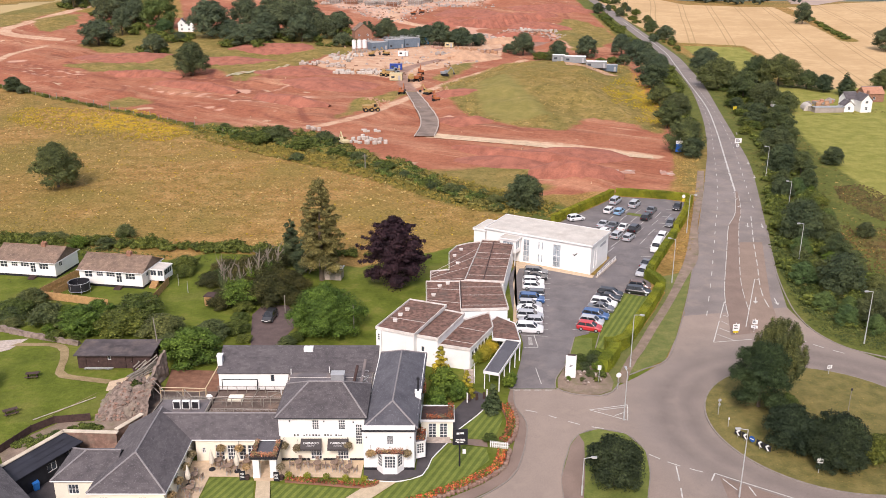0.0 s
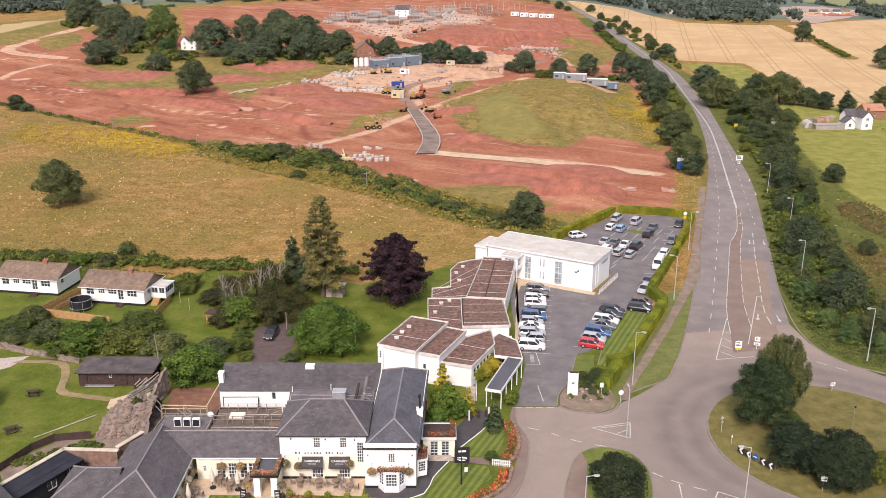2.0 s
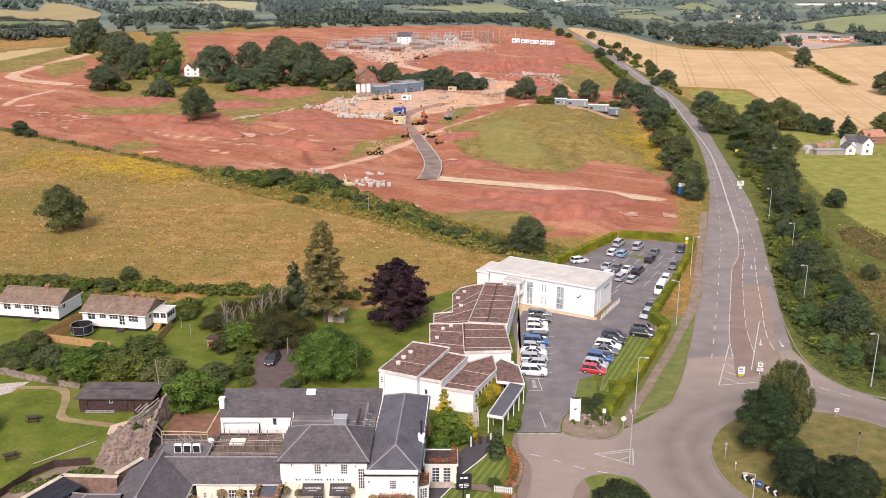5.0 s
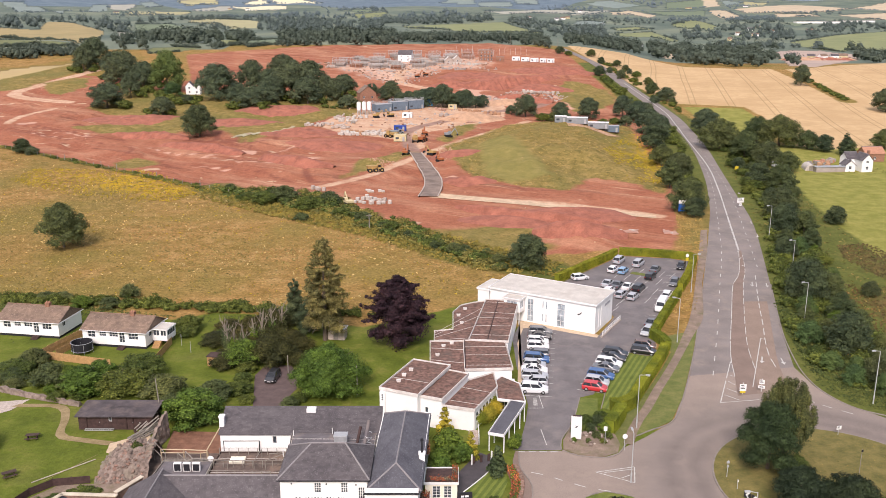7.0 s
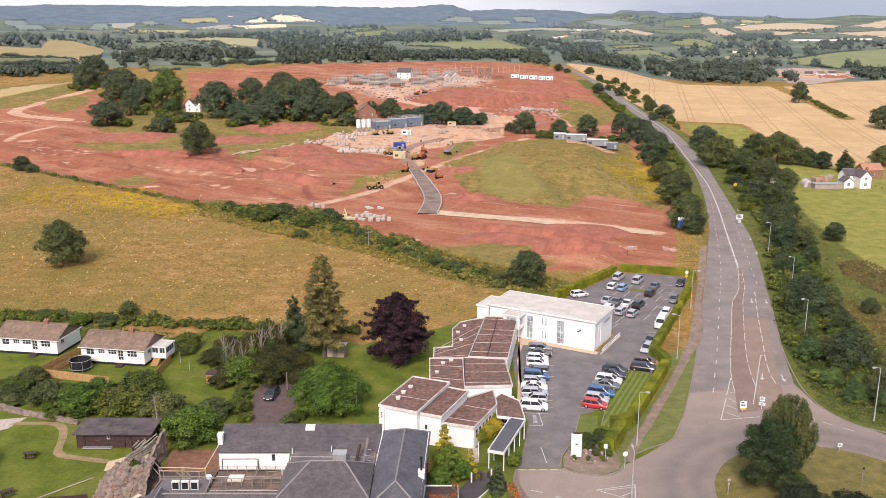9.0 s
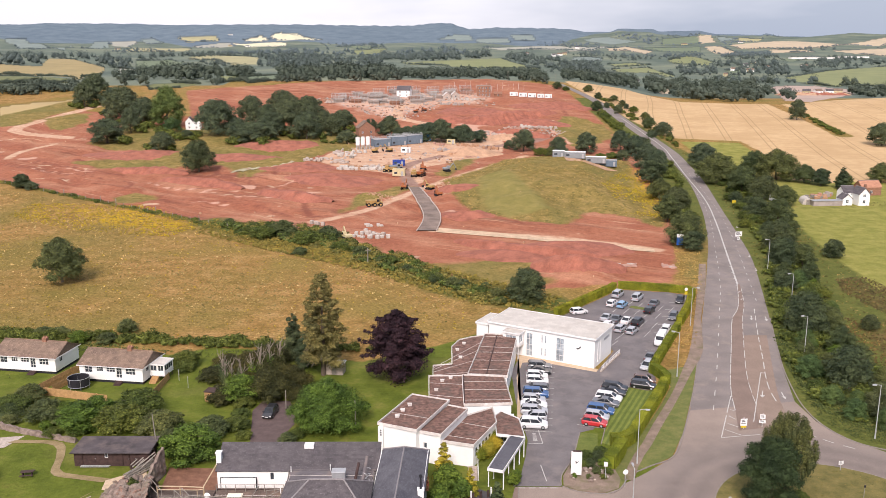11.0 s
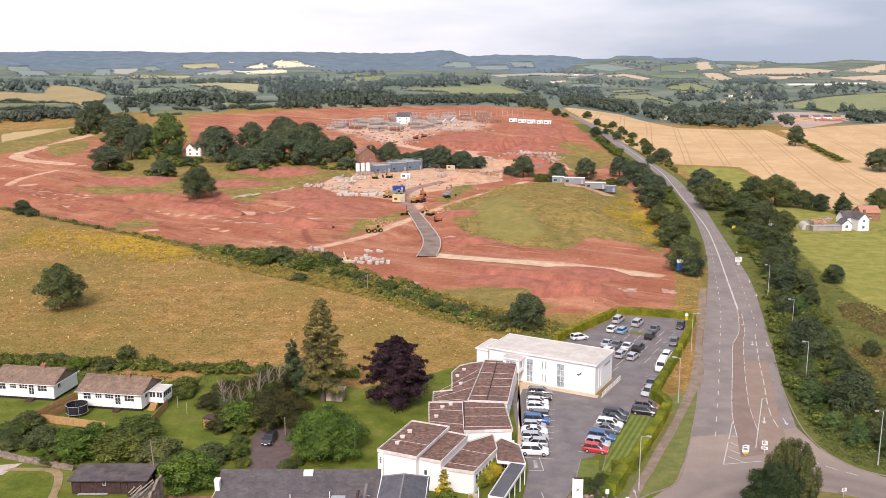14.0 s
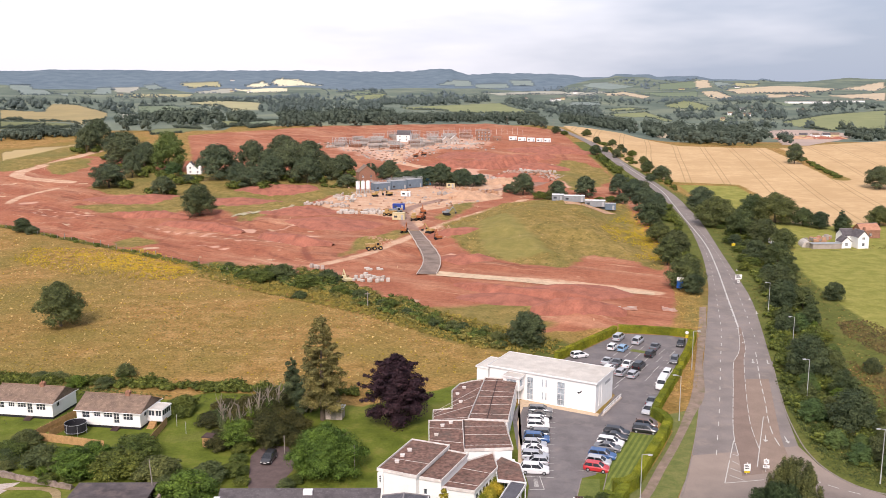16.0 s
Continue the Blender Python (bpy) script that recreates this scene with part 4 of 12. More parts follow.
# ---- trees and bushes ----
def leaf_quads(c, nrm, size, rng, fold=0.25):
    """Small folded leaf clumps at the points c, facing about nrm. Returns vertices and quads."""
    n = len(c)
    t = np.cross(nrm, rng.normal(size=(n, 3)))
    t /= np.linalg.norm(t, axis=1, keepdims=True) + 1e-9
    b = np.cross(nrm, t)
    s = (size * rng.uniform(0.6, 1.35, n))[:, None]
    lift = nrm * s * fold
    v = np.stack([c + t * s * 0.62, c + b * s * 0.42 + lift * 0.7, c - t * s * 0.55 - lift, c - b * s * 0.42 + lift * 0.7], 1).reshape(-1, 3)
    return v, np.arange(4 * n).reshape(n, 4)


def shell_points(rng, lobes, n):
    """Points on and just under the surfaces of a heap of lobes (x, y, z, rx, ry, rz), with outward directions."""
    lobes = np.array(lobes)
    area = (lobes[:, 3] * lobes[:, 4] + lobes[:, 3] * lobes[:, 5] + lobes[:, 4] * lobes[:, 5])
    k = rng.choice(len(lobes), n, p=area / area.sum())
    d = rng.normal(size=(n, 3))
    d /= np.linalg.norm(d, axis=1, keepdims=True)
    d[:, 2] = np.where((d[:, 2] < -0.3) & (rng.random(n) < 0.7), -d[:, 2], d[:, 2])
    r = np.where(rng.random(n) < 0.8, rng.uniform(0.80, 1.20, n), rng.uniform(0.5, 0.85, n))[:, None]
    c = lobes[k, :3] + d * lobes[k, 3:6] * r
    nrm = d + np.array([0, 0, 0.35]) + rng.normal(scale=0.34, size=(n, 3))
    return c, nrm / np.linalg.norm(nrm, axis=1, keepdims=True)


def lobes_broad(rng, w, h, low, k):
    """Lobes of a broad crown of width w between the heights low and h."""
    out = [(0, 0, (low + h) / 2, w * 0.30, w * 0.30, (h - low) * 0.36)]
    for i in range(k):
        a = i * 2.399963 + rng.uniform(-0.3, 0.3)
        f = (i + 0.5) / k
        z = low + (h - low) * (0.16 + 0.72 * f)
        reach = w * 0.5 * math.sqrt(max(0.05, 1 - (2 * (0.12 + 0.82 * f) - 0.86) ** 2)) * rng.uniform(0.62, 0.86)
        r = w * rng.uniform(0.55, 0.95) / math.sqrt(k + 4)
        out.append((reach * math.cos(a) * 0.86, reach * math.sin(a) * 0.86, z, r, r, r * rng.uniform(0.7, 0.95) * min(1.3, (h - low) / w + 0.25)))
    return out


def lobes_tree(rng, w, h, low, k):
    """A grown crown: a dozen unequal boughs, each a heap of smaller leaf masses."""
    out = [(0, 0, low + (h - low) * 0.46, w * 0.30, w * 0.30, (h - low) * 0.36)]
    for i in range(17):
        a, f = i * 2.399963 + rng.uniform(-0.5, 0.5), (i + 0.5) / 17
        big = w * rng.uniform(0.12, 0.20)
        z = low + big * 0.5 + (h - low - 1.45 * big) * f
        edge = w * 0.5 * math.sqrt(max(0.06, 1 - (2 * f - 0.70) ** 2 / 1.7))
        reach = max(0.0, edge - big) * rng.uniform(0.70, 1.08)
        x, y = reach * math.cos(a), reach * math.sin(a)
        out.append((x, y, z, big, big, big * rng.uniform(0.8, 1.0)))
        for j in range(max(4, k // 9)):
            d = rng.normal(size=3)
            d[2] = abs(d[2]) * 0.9 - 0.3
            d /= np.linalg.norm(d)
            r = big * rng.uniform(0.26, 0.46)
            out.append((x + d[0] * big * 0.9, y + d[1] * big * 0.9, max(r * 0.7, z + d[2] * big * 0.85), r, r, r * 0.8))
    return out


def lobes_weeping(rng, w, h, low, k):
    """Long trailing sprays hung round a slender crown."""
    out = [(0, 0, low + (h - low) * 0.55, w * 0.24, w * 0.24, (h - low) * 0.36)]
    for i in range(k):
        a, f = i * 2.399963 + rng.uniform(-0.4, 0.4), (i + 0.5) / k
        top = low + (h - low) * (0.35 + 0.65 * f)
        drop = (h - low) * rng.uniform(0.08, 0.20)
        reach = w * 0.5 * math.sqrt(max(0.05, 1 - (1.35 * f - 0.4) ** 2)) * rng.uniform(0.6, 1.0)
        r = w * rng.uniform(0.05, 0.085)
        out.append((reach * math.cos(a), reach * math.sin(a), top - drop, r, r, drop))
    return out


def lobes_cone(rng, w, h, low, k, power=0.85):
    out = []
    for i in range(k):
        f = (i + 0.5) / k
        a = i * 2.399963
        rad_here = w * 0.5 * ((1 - f) ** power * 0.9 + 0.06)
        reach = rad_here * rng.uniform(0.4, 0.75)
        r = max(0.25, rad_here * rng.uniform(0.42, 0.6))
        out.append((reach * math.cos(a), reach * math.sin(a), low + (h - low) * f * 0.96, r, r, r * 0.75))
    return out


def lobe_cores(lobes, k=0.8, ns=8, nr=5):
    """The dense inner mass of each lobe as rough facets, so that no sky shows through the middle."""
    vs = []
    for x, y, z, rx, ry, rz in lobes:
        g = np.array([[(x + k * rx * math.sin(math.pi * j / nr) * math.cos(2 * math.pi * i / ns), y + k * ry * math.sin(math.pi * j / nr) * math.sin(2 * math.pi * i / ns), max(0.03, z + k * rz * math.cos(math.pi * j / nr))) for i in range(ns)] for j in range(nr + 1)])
        for j in range(nr):
            for i in range(ns):
                m = (i + 1) % ns
                vs.append([g[j, i], g[j + 1, i], g[j + 1, m], g[j, m]])
    return np.array(vs).reshape(-1, 3)


def lobes_tiers(rng, w, h, low, k):
    """Full, drooping sprays of an old conifer with a blunt top and a ragged edge."""
    out = []
    for i in range(k):
        f = (i + rng.uniform(0, 1)) / k
        a = i * 2.399963 + rng.uniform(-0.5, 0.5)
        here = w * 0.5 * min(1.0, 0.24 + 1.5 * (1 - f) ** 0.85) * rng.uniform(0.72, 1.12)
        r = rng.uniform(0.6, 1.0) * (0.6 + 0.7 * (1 - f))
        reach = max(0.0, here - r) * rng.uniform(0.35, 1.0) ** 0.6
        out.append((reach * math.cos(a), reach * math.sin(a), low + (h - low) * f - 0.22 * reach, r, r, r * rng.uniform(0.45, 0.8)))
    return out


def lobes_ragged(rng, w, h, low, k):
    """A wide crown of drooping boughs with a feathery outline."""
    out = lobes_tree(rng, w * 0.80, h * 0.95, low, 40)
    for i in range(k // 2):
        a, f = i * 2.399963, (i + 0.5) / (k // 2)
        z = low + (h - low) * (0.1 + 0.85 * f)
        reach = w * 0.5 * math.sqrt(max(0.03, 1 - (1.9 * f - 0.75) ** 2)) * rng.uniform(0.68, 0.90) * min(1.0, 0.75 + f)
        r = rng.uniform(0.6, 1.2)
        for q in (0.72, 0.9, 1.04):
            out.append((reach * q * math.cos(a), reach * q * math.sin(a), z - 0.35 + 0.7 * q * rng.uniform(0.6, 1.2), r * (1.5 - q), r * (1.5 - q), r * 0.42))
    return out


def leaves_mesh(name, seed, lobes_of, n, size, *args):
    rng = np.random.default_rng(seed)
    lob = lobes_of(rng, *args)
    c, nrm = shell_points(rng, lob, n)
    c[:, 2] = np.maximum(c[:, 2], 0.05)
    v, q = leaf_quads(c, nrm, size, rng)
    core = lobe_cores(lob, 0.52 if lobes_of is lobes_tree else 0.70 if lobes_of is not lobes_tiers else 0.5, 7, 4)
    v = np.concatenate([v, core])
    n += len(core) // 4
    q = np.arange(4 * n).reshape(n, 4)
    me = bpy.data.meshes.new(name)
    me.vertices.add(len(v))
    me.vertices.foreach_set("co", v.astype(np.float32).ravel())
    me.loops.add(4 * n)
    me.loops.foreach_set("vertex_index", q.astype(np.int32).ravel())
    me.polygons.add(n)
    me.polygons.foreach_set("loop_start", np.arange(0, 4 * n, 4, dtype=np.int32))
    me.update(calc_edges=True)
    return me


def trunk_mesh(name, seed, h, r, limbs, reach, low):
    rng = random.Random(seed)
    bm = bmesh.new()
    top = Vector((rng.uniform(-0.03, 0.03) * h, rng.uniform(-0.03, 0.03) * h, h * 0.72))
    rod(bm, (0, 0, -0.15), (top.x * 0.4, top.y * 0.4, h * 0.4), r, r * 0.72, 9)
    rod(bm, (top.x * 0.4, top.y * 0.4, h * 0.39), top, r * 0.72, r * 0.2, 8)
    for i in range(limbs):
        a = i * 2.4 + rng.uniform(-0.3, 0.3)
        z = low + (h * 0.6 - low) * i / max(1, limbs - 1)
        rod(bm, (top.x * 0.4, top.y * 0.4, z), (reach * math.cos(a), reach * math.sin(a), z + h * 0.18), r * 0.4, r * 0.1, 6)
    return bm


def template(kind, seed, leaves, size, w, h, low, lobes, k, leafmat, r, limbs, category, label):
    """One plant at its true size, built once: trunk and crown under an Empty."""
    e = thing(kind, (0, 0, -500), 0, label, category)
    part("trunk", trunk_mesh("trunk", seed, h, r, limbs, w * 0.3, max(low, h * 0.12)), M["bark"], e)
    part("crown", leaves_mesh("crown", seed, lobes, leaves, size, w, h, low, k), M[leafmat], e)
    e["width"] = w
    return e


USED = set()


def plant(tp, x, y, width, tall=1.0, label="", group="", turn=None):
    """Sets a copy of a plant on the land, scaled to a width."""
    s = width / tp["width"]
    m = Matrix.Translation((x, y, top_z(x, y) - 0.03)) @ Matrix.Rotation(random.uniform(0, 6.28) if turn is None else turn, 4, "Z") @ Matrix.Diagonal((s, s, s * tall, 1))
    if tp.name not in USED:
        USED.add(tp.name)
        tp.matrix_basis = m
        ob = tp
    else:
        ob = copy_thing(tp, Matrix())
        ob.matrix_basis = m
    if label or group:
        tagged(ob, label, "", group)
    return ob


OAKS = [template("tree", 11 + i, 13000, 0.28, 12.0, 10.5 + i, 0.5, lobes_tree, 40 + 8 * i, ("leaf_oak", "leaf_dark", "leaf_oak")[i], 0.32, 5, "tree", "dark green broadleaf tree in full summer leaf") for i in range(3)]
SMALL = [template("bush", 31 + i, 6500, 0.145, 5.0, 3.6 + 0.5 * i, 0.15, lobes_tree, 32, ("leaf_scrub", "leaf_oak", "leaf_bright")[i], 0.10, 4, "bush", "dense green bush in summer leaf") for i in range(3)]
LIGHT = template("tree", 41, 13000, 0.28, 12.0, 12.0, 0.4, lobes_tree, 48, "leaf_light", 0.3, 5, "tree", "pale green broadleaf tree in full summer leaf")
# farther broadleaf trees: distance haze painted in as a lighter, bluer leaf colour
M["leaf_hill_hazed"] = leafy("leaf_hill_hazed", (0.058, 0.082, 0.056), (0.130, 0.158, 0.096))
HILL = [template("tree", 71 + i, 10000, 0.34, 12.0, 11.0 + i, 0.4, lobes_tree, 40, "leaf_hill_hazed", 0.32, 5, "tree", "haze-tinted broadleaf tree in full summer leaf") for i in range(2)]
NEAR = [template("tree", 51, 34000, 0.165, 10.2, 10.6, 1.0, lobes_tree, 64, "leaf_near", 0.3, 6, "tree", "rounded green tree with a drooping branch side on a roundabout"),
        template("tree", 52, 24000, 0.155, 8.0, 6.2, 0.3, lobes_tree, 56, "leaf_holm", 0.2, 6, "tree", "low spreading dark green tree on a roundabout")]


# the great conifer, the copper beech and the evergreen oak by the side road
conifer = template("conifer", 61, 26000, 0.24, 8.8, 19.2, 3.4, lobes_tiers, 190, "leaf_conifer", 0.5, 0, "conifer", "tall brownish conifer with bare lower branches on a lawn")
plant(conifer, -21.7, 152.5, 8.8)
beech = template("copper_beech", 62, 22000, 0.24, 13.5, 12.8, 0.4, lobes_ragged, 70, "leaf_copper", 0.45, 6, "tree", "dark purple copper beech on a green lawn")
plant(beech, -8.2, 151.0, 15.0, 0.94)
plant(NEAR[0], 43.3, 105.6, 9.4, 1.02)
plant(SMALL[0], 46.4, 104.0, 3.8, 1.15, "green bush beside a tree on a roundabout")
weeper = template("weeping_tree", 65, 22000, 0.15, 5.6, 10.4, 1.2, lobes_weeping, 90, "leaf_weep", 0.2, 4, "tree", "slender pale green weeping tree on a roundabout")
plant(weeper, 46.9, 109.6, 7.0, 0.88)
plant(OAKS[1], -64.6, 110.5, 6.0, 0.8, "dark green tree at the edge of a garden lawn")
plant(NEAR[1], 43.9, 95.8, 8.0, 0.95)
plant(NEAR[1], 49.3, 94.0, 8.0, 0.95)
plant(SMALL[0], 53.3, 92.6, 5.6, 0.95, "bright green bush at the end of a row on a roundabout")
plant(NEAR[1], 47.8, 91.2, 7.6, 0.9)
holm = template("evergreen_tree", 63, 26000, 0.15, 7.6, 6.4, 0.3, lobes_tree, 56, "leaf_holm", 0.2, 5, "tree", "dense dark evergreen tree on a grass triangle beside the road")
plant(holm, 20.4, 87.6, 7.8)
laurel = template("large_shrub", 64, 36000, 0.155, 11.4, 7.0, 0.2, lobes_tree, 72, "leaf_bright", 0.2, 5, "shrub", "large rounded bright green shrub beside a driveway")
plant(laurel, -18.2, 130.3, 13.4, 0.98)
plant(OAKS[0], -96.4, 216.5, 14.0, 0.95, "lone dark oak in a dry meadow")

FAR_GROUPS = {
    "trees along the west side of the road": [(73.5, 257.6, 13.6), (73.1, 250.2, 8.2), (76.1, 291.3, 10.5), (83.4, 333.5, 10.8), (89.3, 372.7, 14.5), (95.8, 411.9, 16.0), (103.8, 460.4, 14.9), (94.9, 468.3, 13.6), (99.8, 455.5, 13.2), (99.4, 404.8, 11.8), (82.8, 306.1, 12.0)],
    "trees along the east side of the road": [(117.3, 373.2, 21.8), (124.7, 419.6, 16.3), (119.0, 345.7, 13.5), (145.5, 380.7, 21.0), (123.7, 333.8, 13.0), (138.4, 388.6, 15.1), (126.8, 321.8, 10.5), (107.2, 295.7, 9.7), (111.2, 285.9, 11.2), (105.5, 264.7, 10.4), (97.3, 247.7, 11.2), (100.9, 256.2, 8.9)],
    "farm trees": [(154.6, 372.6, 10.9), (158.8, 365.4, 9.5), (165.1, 358.2, 8.1), (187.1, 372.4, 12.1), (110.4, 241.7, 7.1), (246.7, 494.6, 19.1), (133.4, 533.1, 12.0), (123.6, 623.8, 8.0), (124.0, 521.8, 6.7), (136.1, 656.1, 5.1), (120.5, 651.1, 5.9)],
    "row of trees behind the site compound": [(-29.7, 512.5, 13.2), (-19.3, 498.6, 11.2), (-9.6, 492.8, 14.3), (-0.1, 488.9, 15.7), (9.4, 488.8, 12.6), (42.6, 457.0, 14.7), (60.5, 458.7, 10.4), (74.8, 455.6, 13.2), (36.1, 468.0, 7.5), (12.7, 497.8, 9.6), (-42.4, 528.6, 10.2), (-32.9, 512.3, 11.0), (-12.9, 497.8, 11.5), (3.0, 490.9, 11.0), (17.9, 486.6, 10.0), (-30.8, 532.7, 12.0), (-6.7, 511.2, 12.0), (12.6, 497.8, 11.0), (-24.0, 505.0, 10.0), (-15.0, 503.0, 10.5), (6.5, 494.0, 9.5), (22.0, 490.0, 8.0)],
}
for grp, items in FAR_GROUPS.items():
    for i, (x, y, w) in enumerate(items):
        tall = 0.72 if w > 14 else 0.82
        if "row of trees" in grp:
            tall = 0.78
        plant(HILL[i % 2] if y > 400 else OAKS[i % 3], x, y, w, tall * random.uniform(0.92, 1.1), "", grp)
for i, (x, y, w) in enumerate([(-55.1, 266.2, 9.6), (-49.7, 270.2, 10.6), (-40.0, 258.7, 10.2), (-35.0, 266.2, 8.7), (-29.8, 251.3, 9.9), (-22.7, 244.7, 9.7), (-14.0, 234.6, 9.3), (-9.1, 225.5, 7.5), (-3.0, 217.1, 8.7), (2.7, 212.0, 8.5), (9.4, 204.6, 8.2), (13.3, 202.2, 8.1), (19.7, 198.6, 10.6), (-40.4, 245.0, 8.1), (-61.1, 273.9, 7.2), (-70.3, 286.5, 7.5)]):
    plant(SMALL[i % 2] if i != 12 else OAKS[1], x, y, w * (1.0 if i < 4 or i == 12 else 0.62), 0.6 if i != 12 else 0.85, "", "stream hedge")
for i, (x, y, w) in enumerate([(-70.9, 135.9, 6.6), (-63.8, 132.5, 7.4), (-57.0, 129.2, 8.2), (-50.6, 129.1, 9.1), (-43.7, 127.1, 8.1), (-36.7, 119.1, 9.4), (-50.1, 136.0, 8.6), (-35.7, 127.2, 6.3), (-34.1, 140.9, 7.8), (-39.4, 151.4, 6.3), (-70.1, 140.7, 5.9), (-55.9, 133.7, 6.6), (-48.3, 157.3, 6.5), (-67.9, 170.1, 4.6), (-73.6, 170.0, 4.6), (-32.5, 129.4, 4.6), (-23.5, 124.2, 3.5)]):
    plant(SMALL[i % 3], x, y, w, 0.66, "", "garden shrubs")

plant(HILL[1], 244.3, 610.7, 14.0, 1.05, "lone broad oak standing in ripe wheat")
# the copse round the farmhouse: x, y, width, height, kind
COPSE = [(-252.0, 653.8, 27.0, 22.5, 1), (-201.8, 563.6, 28.8, 23.8, 1), (-168.9, 547.5, 24.9, 24.9, 2), (-160.3, 527.2, 13.5, 8.9, 2), (-184.7, 488.9, 23.5, 14.1, 1), (-145.7, 460.4, 13.7, 10.6, 0), (-108.4, 392.3, 16.8, 15.8, 1),
         (-130.2, 516.0, 26.6, 21.1, 0), (-101.8, 488.4, 24.1, 12.9, 0), (-116.4, 544.4, 21.5, 19.7, 1), (-183.2, 523.2, 14.3, 16.0, 1)]
COPSE += [(-103.5, 580.0, 26.5, 18.9, 1), (-88.0, 518.6, 28.8, 22.0, 1), (-83.6, 557.3, 25.4, 18.8, 0), (-59.5, 534.6, 17.3, 12.5, 0), (-52.0, 486.0, 12.0, 8.0, 0), (-69.7, 531.1, 15.5, 12.4, 1), (-115.1, 499.1, 14.8, 13.2, 0),
          (-186.4, 556.8, 18.8, 17.3, 0), (-143.8, 499.2, 8.7, 5.4, 0), (-254.4, 636.3, 17.6, 17.6, 1), (-113.8, 404.8, 8.0, 6.0, 0), (-169.7, 353.6, 9.0, 6.5, 1), (-164.0, 349.5, 6.0, 3.6, 0), (-76.0, 500.0, 20.0, 16.0, 1), (-97.0, 506.0, 18.0, 15.0, 0), (-64.0, 514.0, 15.0, 12.0, 1), (-103.0, 530.0, 18.0, 16.0, 0), (-215.0, 590.0, 22.0, 20.0, 1)]
for x, y, w, h, k in COPSE:
    tp = (HILL[0], OAKS[1] if y < 400 else HILL[1], LIGHT)[k]
    plant(tp, x, y, w, h / w * 12.0 / (11.0, 12.0, 12.0)[k], "", "trees of the farm copse")
BRUSH = []          # low scrub: x, y, width, share of the width in height
rng_k = random.Random(19)
for i in range(64):
    x0, y0, w0, h0, k0 = COPSE[rng_k.randrange(len(COPSE))]
    if y0 > 440:
        a = rng_k.uniform(0, 6.28)
        BRUSH.append((x0 + math.cos(a) * w0 * 0.45, y0 + math.sin(a) * w0 * 0.45 - 2, rng_k.uniform(5, 9), rng_k.uniform(0.5, 0.8)))
for x, y, w in ((-65, 489, 4.5), (-60, 486, 3.5), (-57, 488, 5.0), (-56, 501, 5.5)):
    BRUSH.append((x, y, w, 0.6))
# thin scrub along the top of the meadow and along the main road
rng_c = random.Random(41)
for i in range(46):
    f = rng_c.random()
    BRUSH.append((-186 + 124 * f + rng_c.uniform(-1, 1), 368 - 93 * f + rng_c.uniform(-1.5, 1.0), rng_c.uniform(1.4, 3.2), rng_c.uniform(0.35, 0.6)))
for i, (x, y) in enumerate(((98.0, 757.8), (103.4, 744.7), (123.8, 753.8), (110.1, 631.3), (109.7, 595.5), (134.7, 697.5), (135.7, 668.7), (130.4, 612.3), (131.5, 562.4), (132.3, 533.0), (134.1, 545.7), (133.3, 517.5), (124.0, 706.1), (138.2, 640.1), (137.8, 602.0))):
    plant((OAKS[1], SMALL[0], OAKS[0])[i % 3], x, y, rng_c.uniform(6.0, 11.0), rng_c.uniform(0.6, 0.85), "", "hedge trees along the main road")
for i in range(46):
    y = rng_c.uniform(285, 620)
    x = float(np.interp(y, [b for _, b in ROAD_W], [a for a, _ in ROAD_W]))
    BRUSH.append((x - rng_c.uniform(3.0, 9.0), y, rng_c.uniform(3.5, 6.5), rng_c.uniform(0.5, 0.8)))
for i in range(30):
    y = rng_c.uniform(420, 720)
    x = float(np.interp(y, [b for _, b in ROAD_E], [a for a, _ in ROAD_E]))
    BRUSH.append((x + rng_c.uniform(3.0, 7.0), y, rng_c.uniform(3.0, 5.5), rng_c.uniform(0.45, 0.7)))

for i, (x, y, w, h) in enumerate(((49.5, 440, 9.0, 0.62), (54.5, 441, 9.0, 0.7), (59.5, 441, 8.5, 0.95), (63.5, 440, 6.0, 0.7), (85.0, 438, 8.0, 0.7), (89.5, 434, 8.0, 0.8), (80.0, 443, 6.0, 0.6))):
    plant(SMALL[i % 2] if h < 0.8 else HILL[0], x, y, w, h, "", "trees behind the site cabins")
rng_b = random.Random(77)
STREAM = [(-72, 286), (-60, 273), (-45, 262), (-30, 252), (-14, 234), (2, 213), (14, 203), (26, 195)]
for i, q in enumerate(smooth_line(STREAM, 3.2)):
    plant(SMALL[rng_b.choice((0, 0, 1))], q.x + rng_b.uniform(-3.5, 3.5), q.y + rng_b.uniform(-3.5, 3.5), rng_b.uniform(2.0, 4.2), rng_b.uniform(0.4, 0.7), "", "stream hedge")
for i in range(40):
    t = 0.36 + 0.64 * rng_b.random()
    plant(rng_b.choice((SMALL[0], SMALL[0], SMALL[1], OAKS[1])), 70.5 + t * 54 + rng_b.uniform(1.5, 9), 146 + t * 262 + rng_b.uniform(-4, 4), rng_b.uniform(3.5, 7.5), rng_b.uniform(0.55, 0.85), "", "roadside scrub")
for i in range(34):
    t = rng_b.random()
    plant(rng_b.choice((SMALL[0], SMALL[2], SMALL[1])), -76 + 42 * t + rng_b.uniform(-2, 2), 135.5 - 14 * t + rng_b.uniform(-3.5, 4.5), rng_b.uniform(2.6, 5.2), rng_b.uniform(0.5, 0.75), "", "garden shrubs")
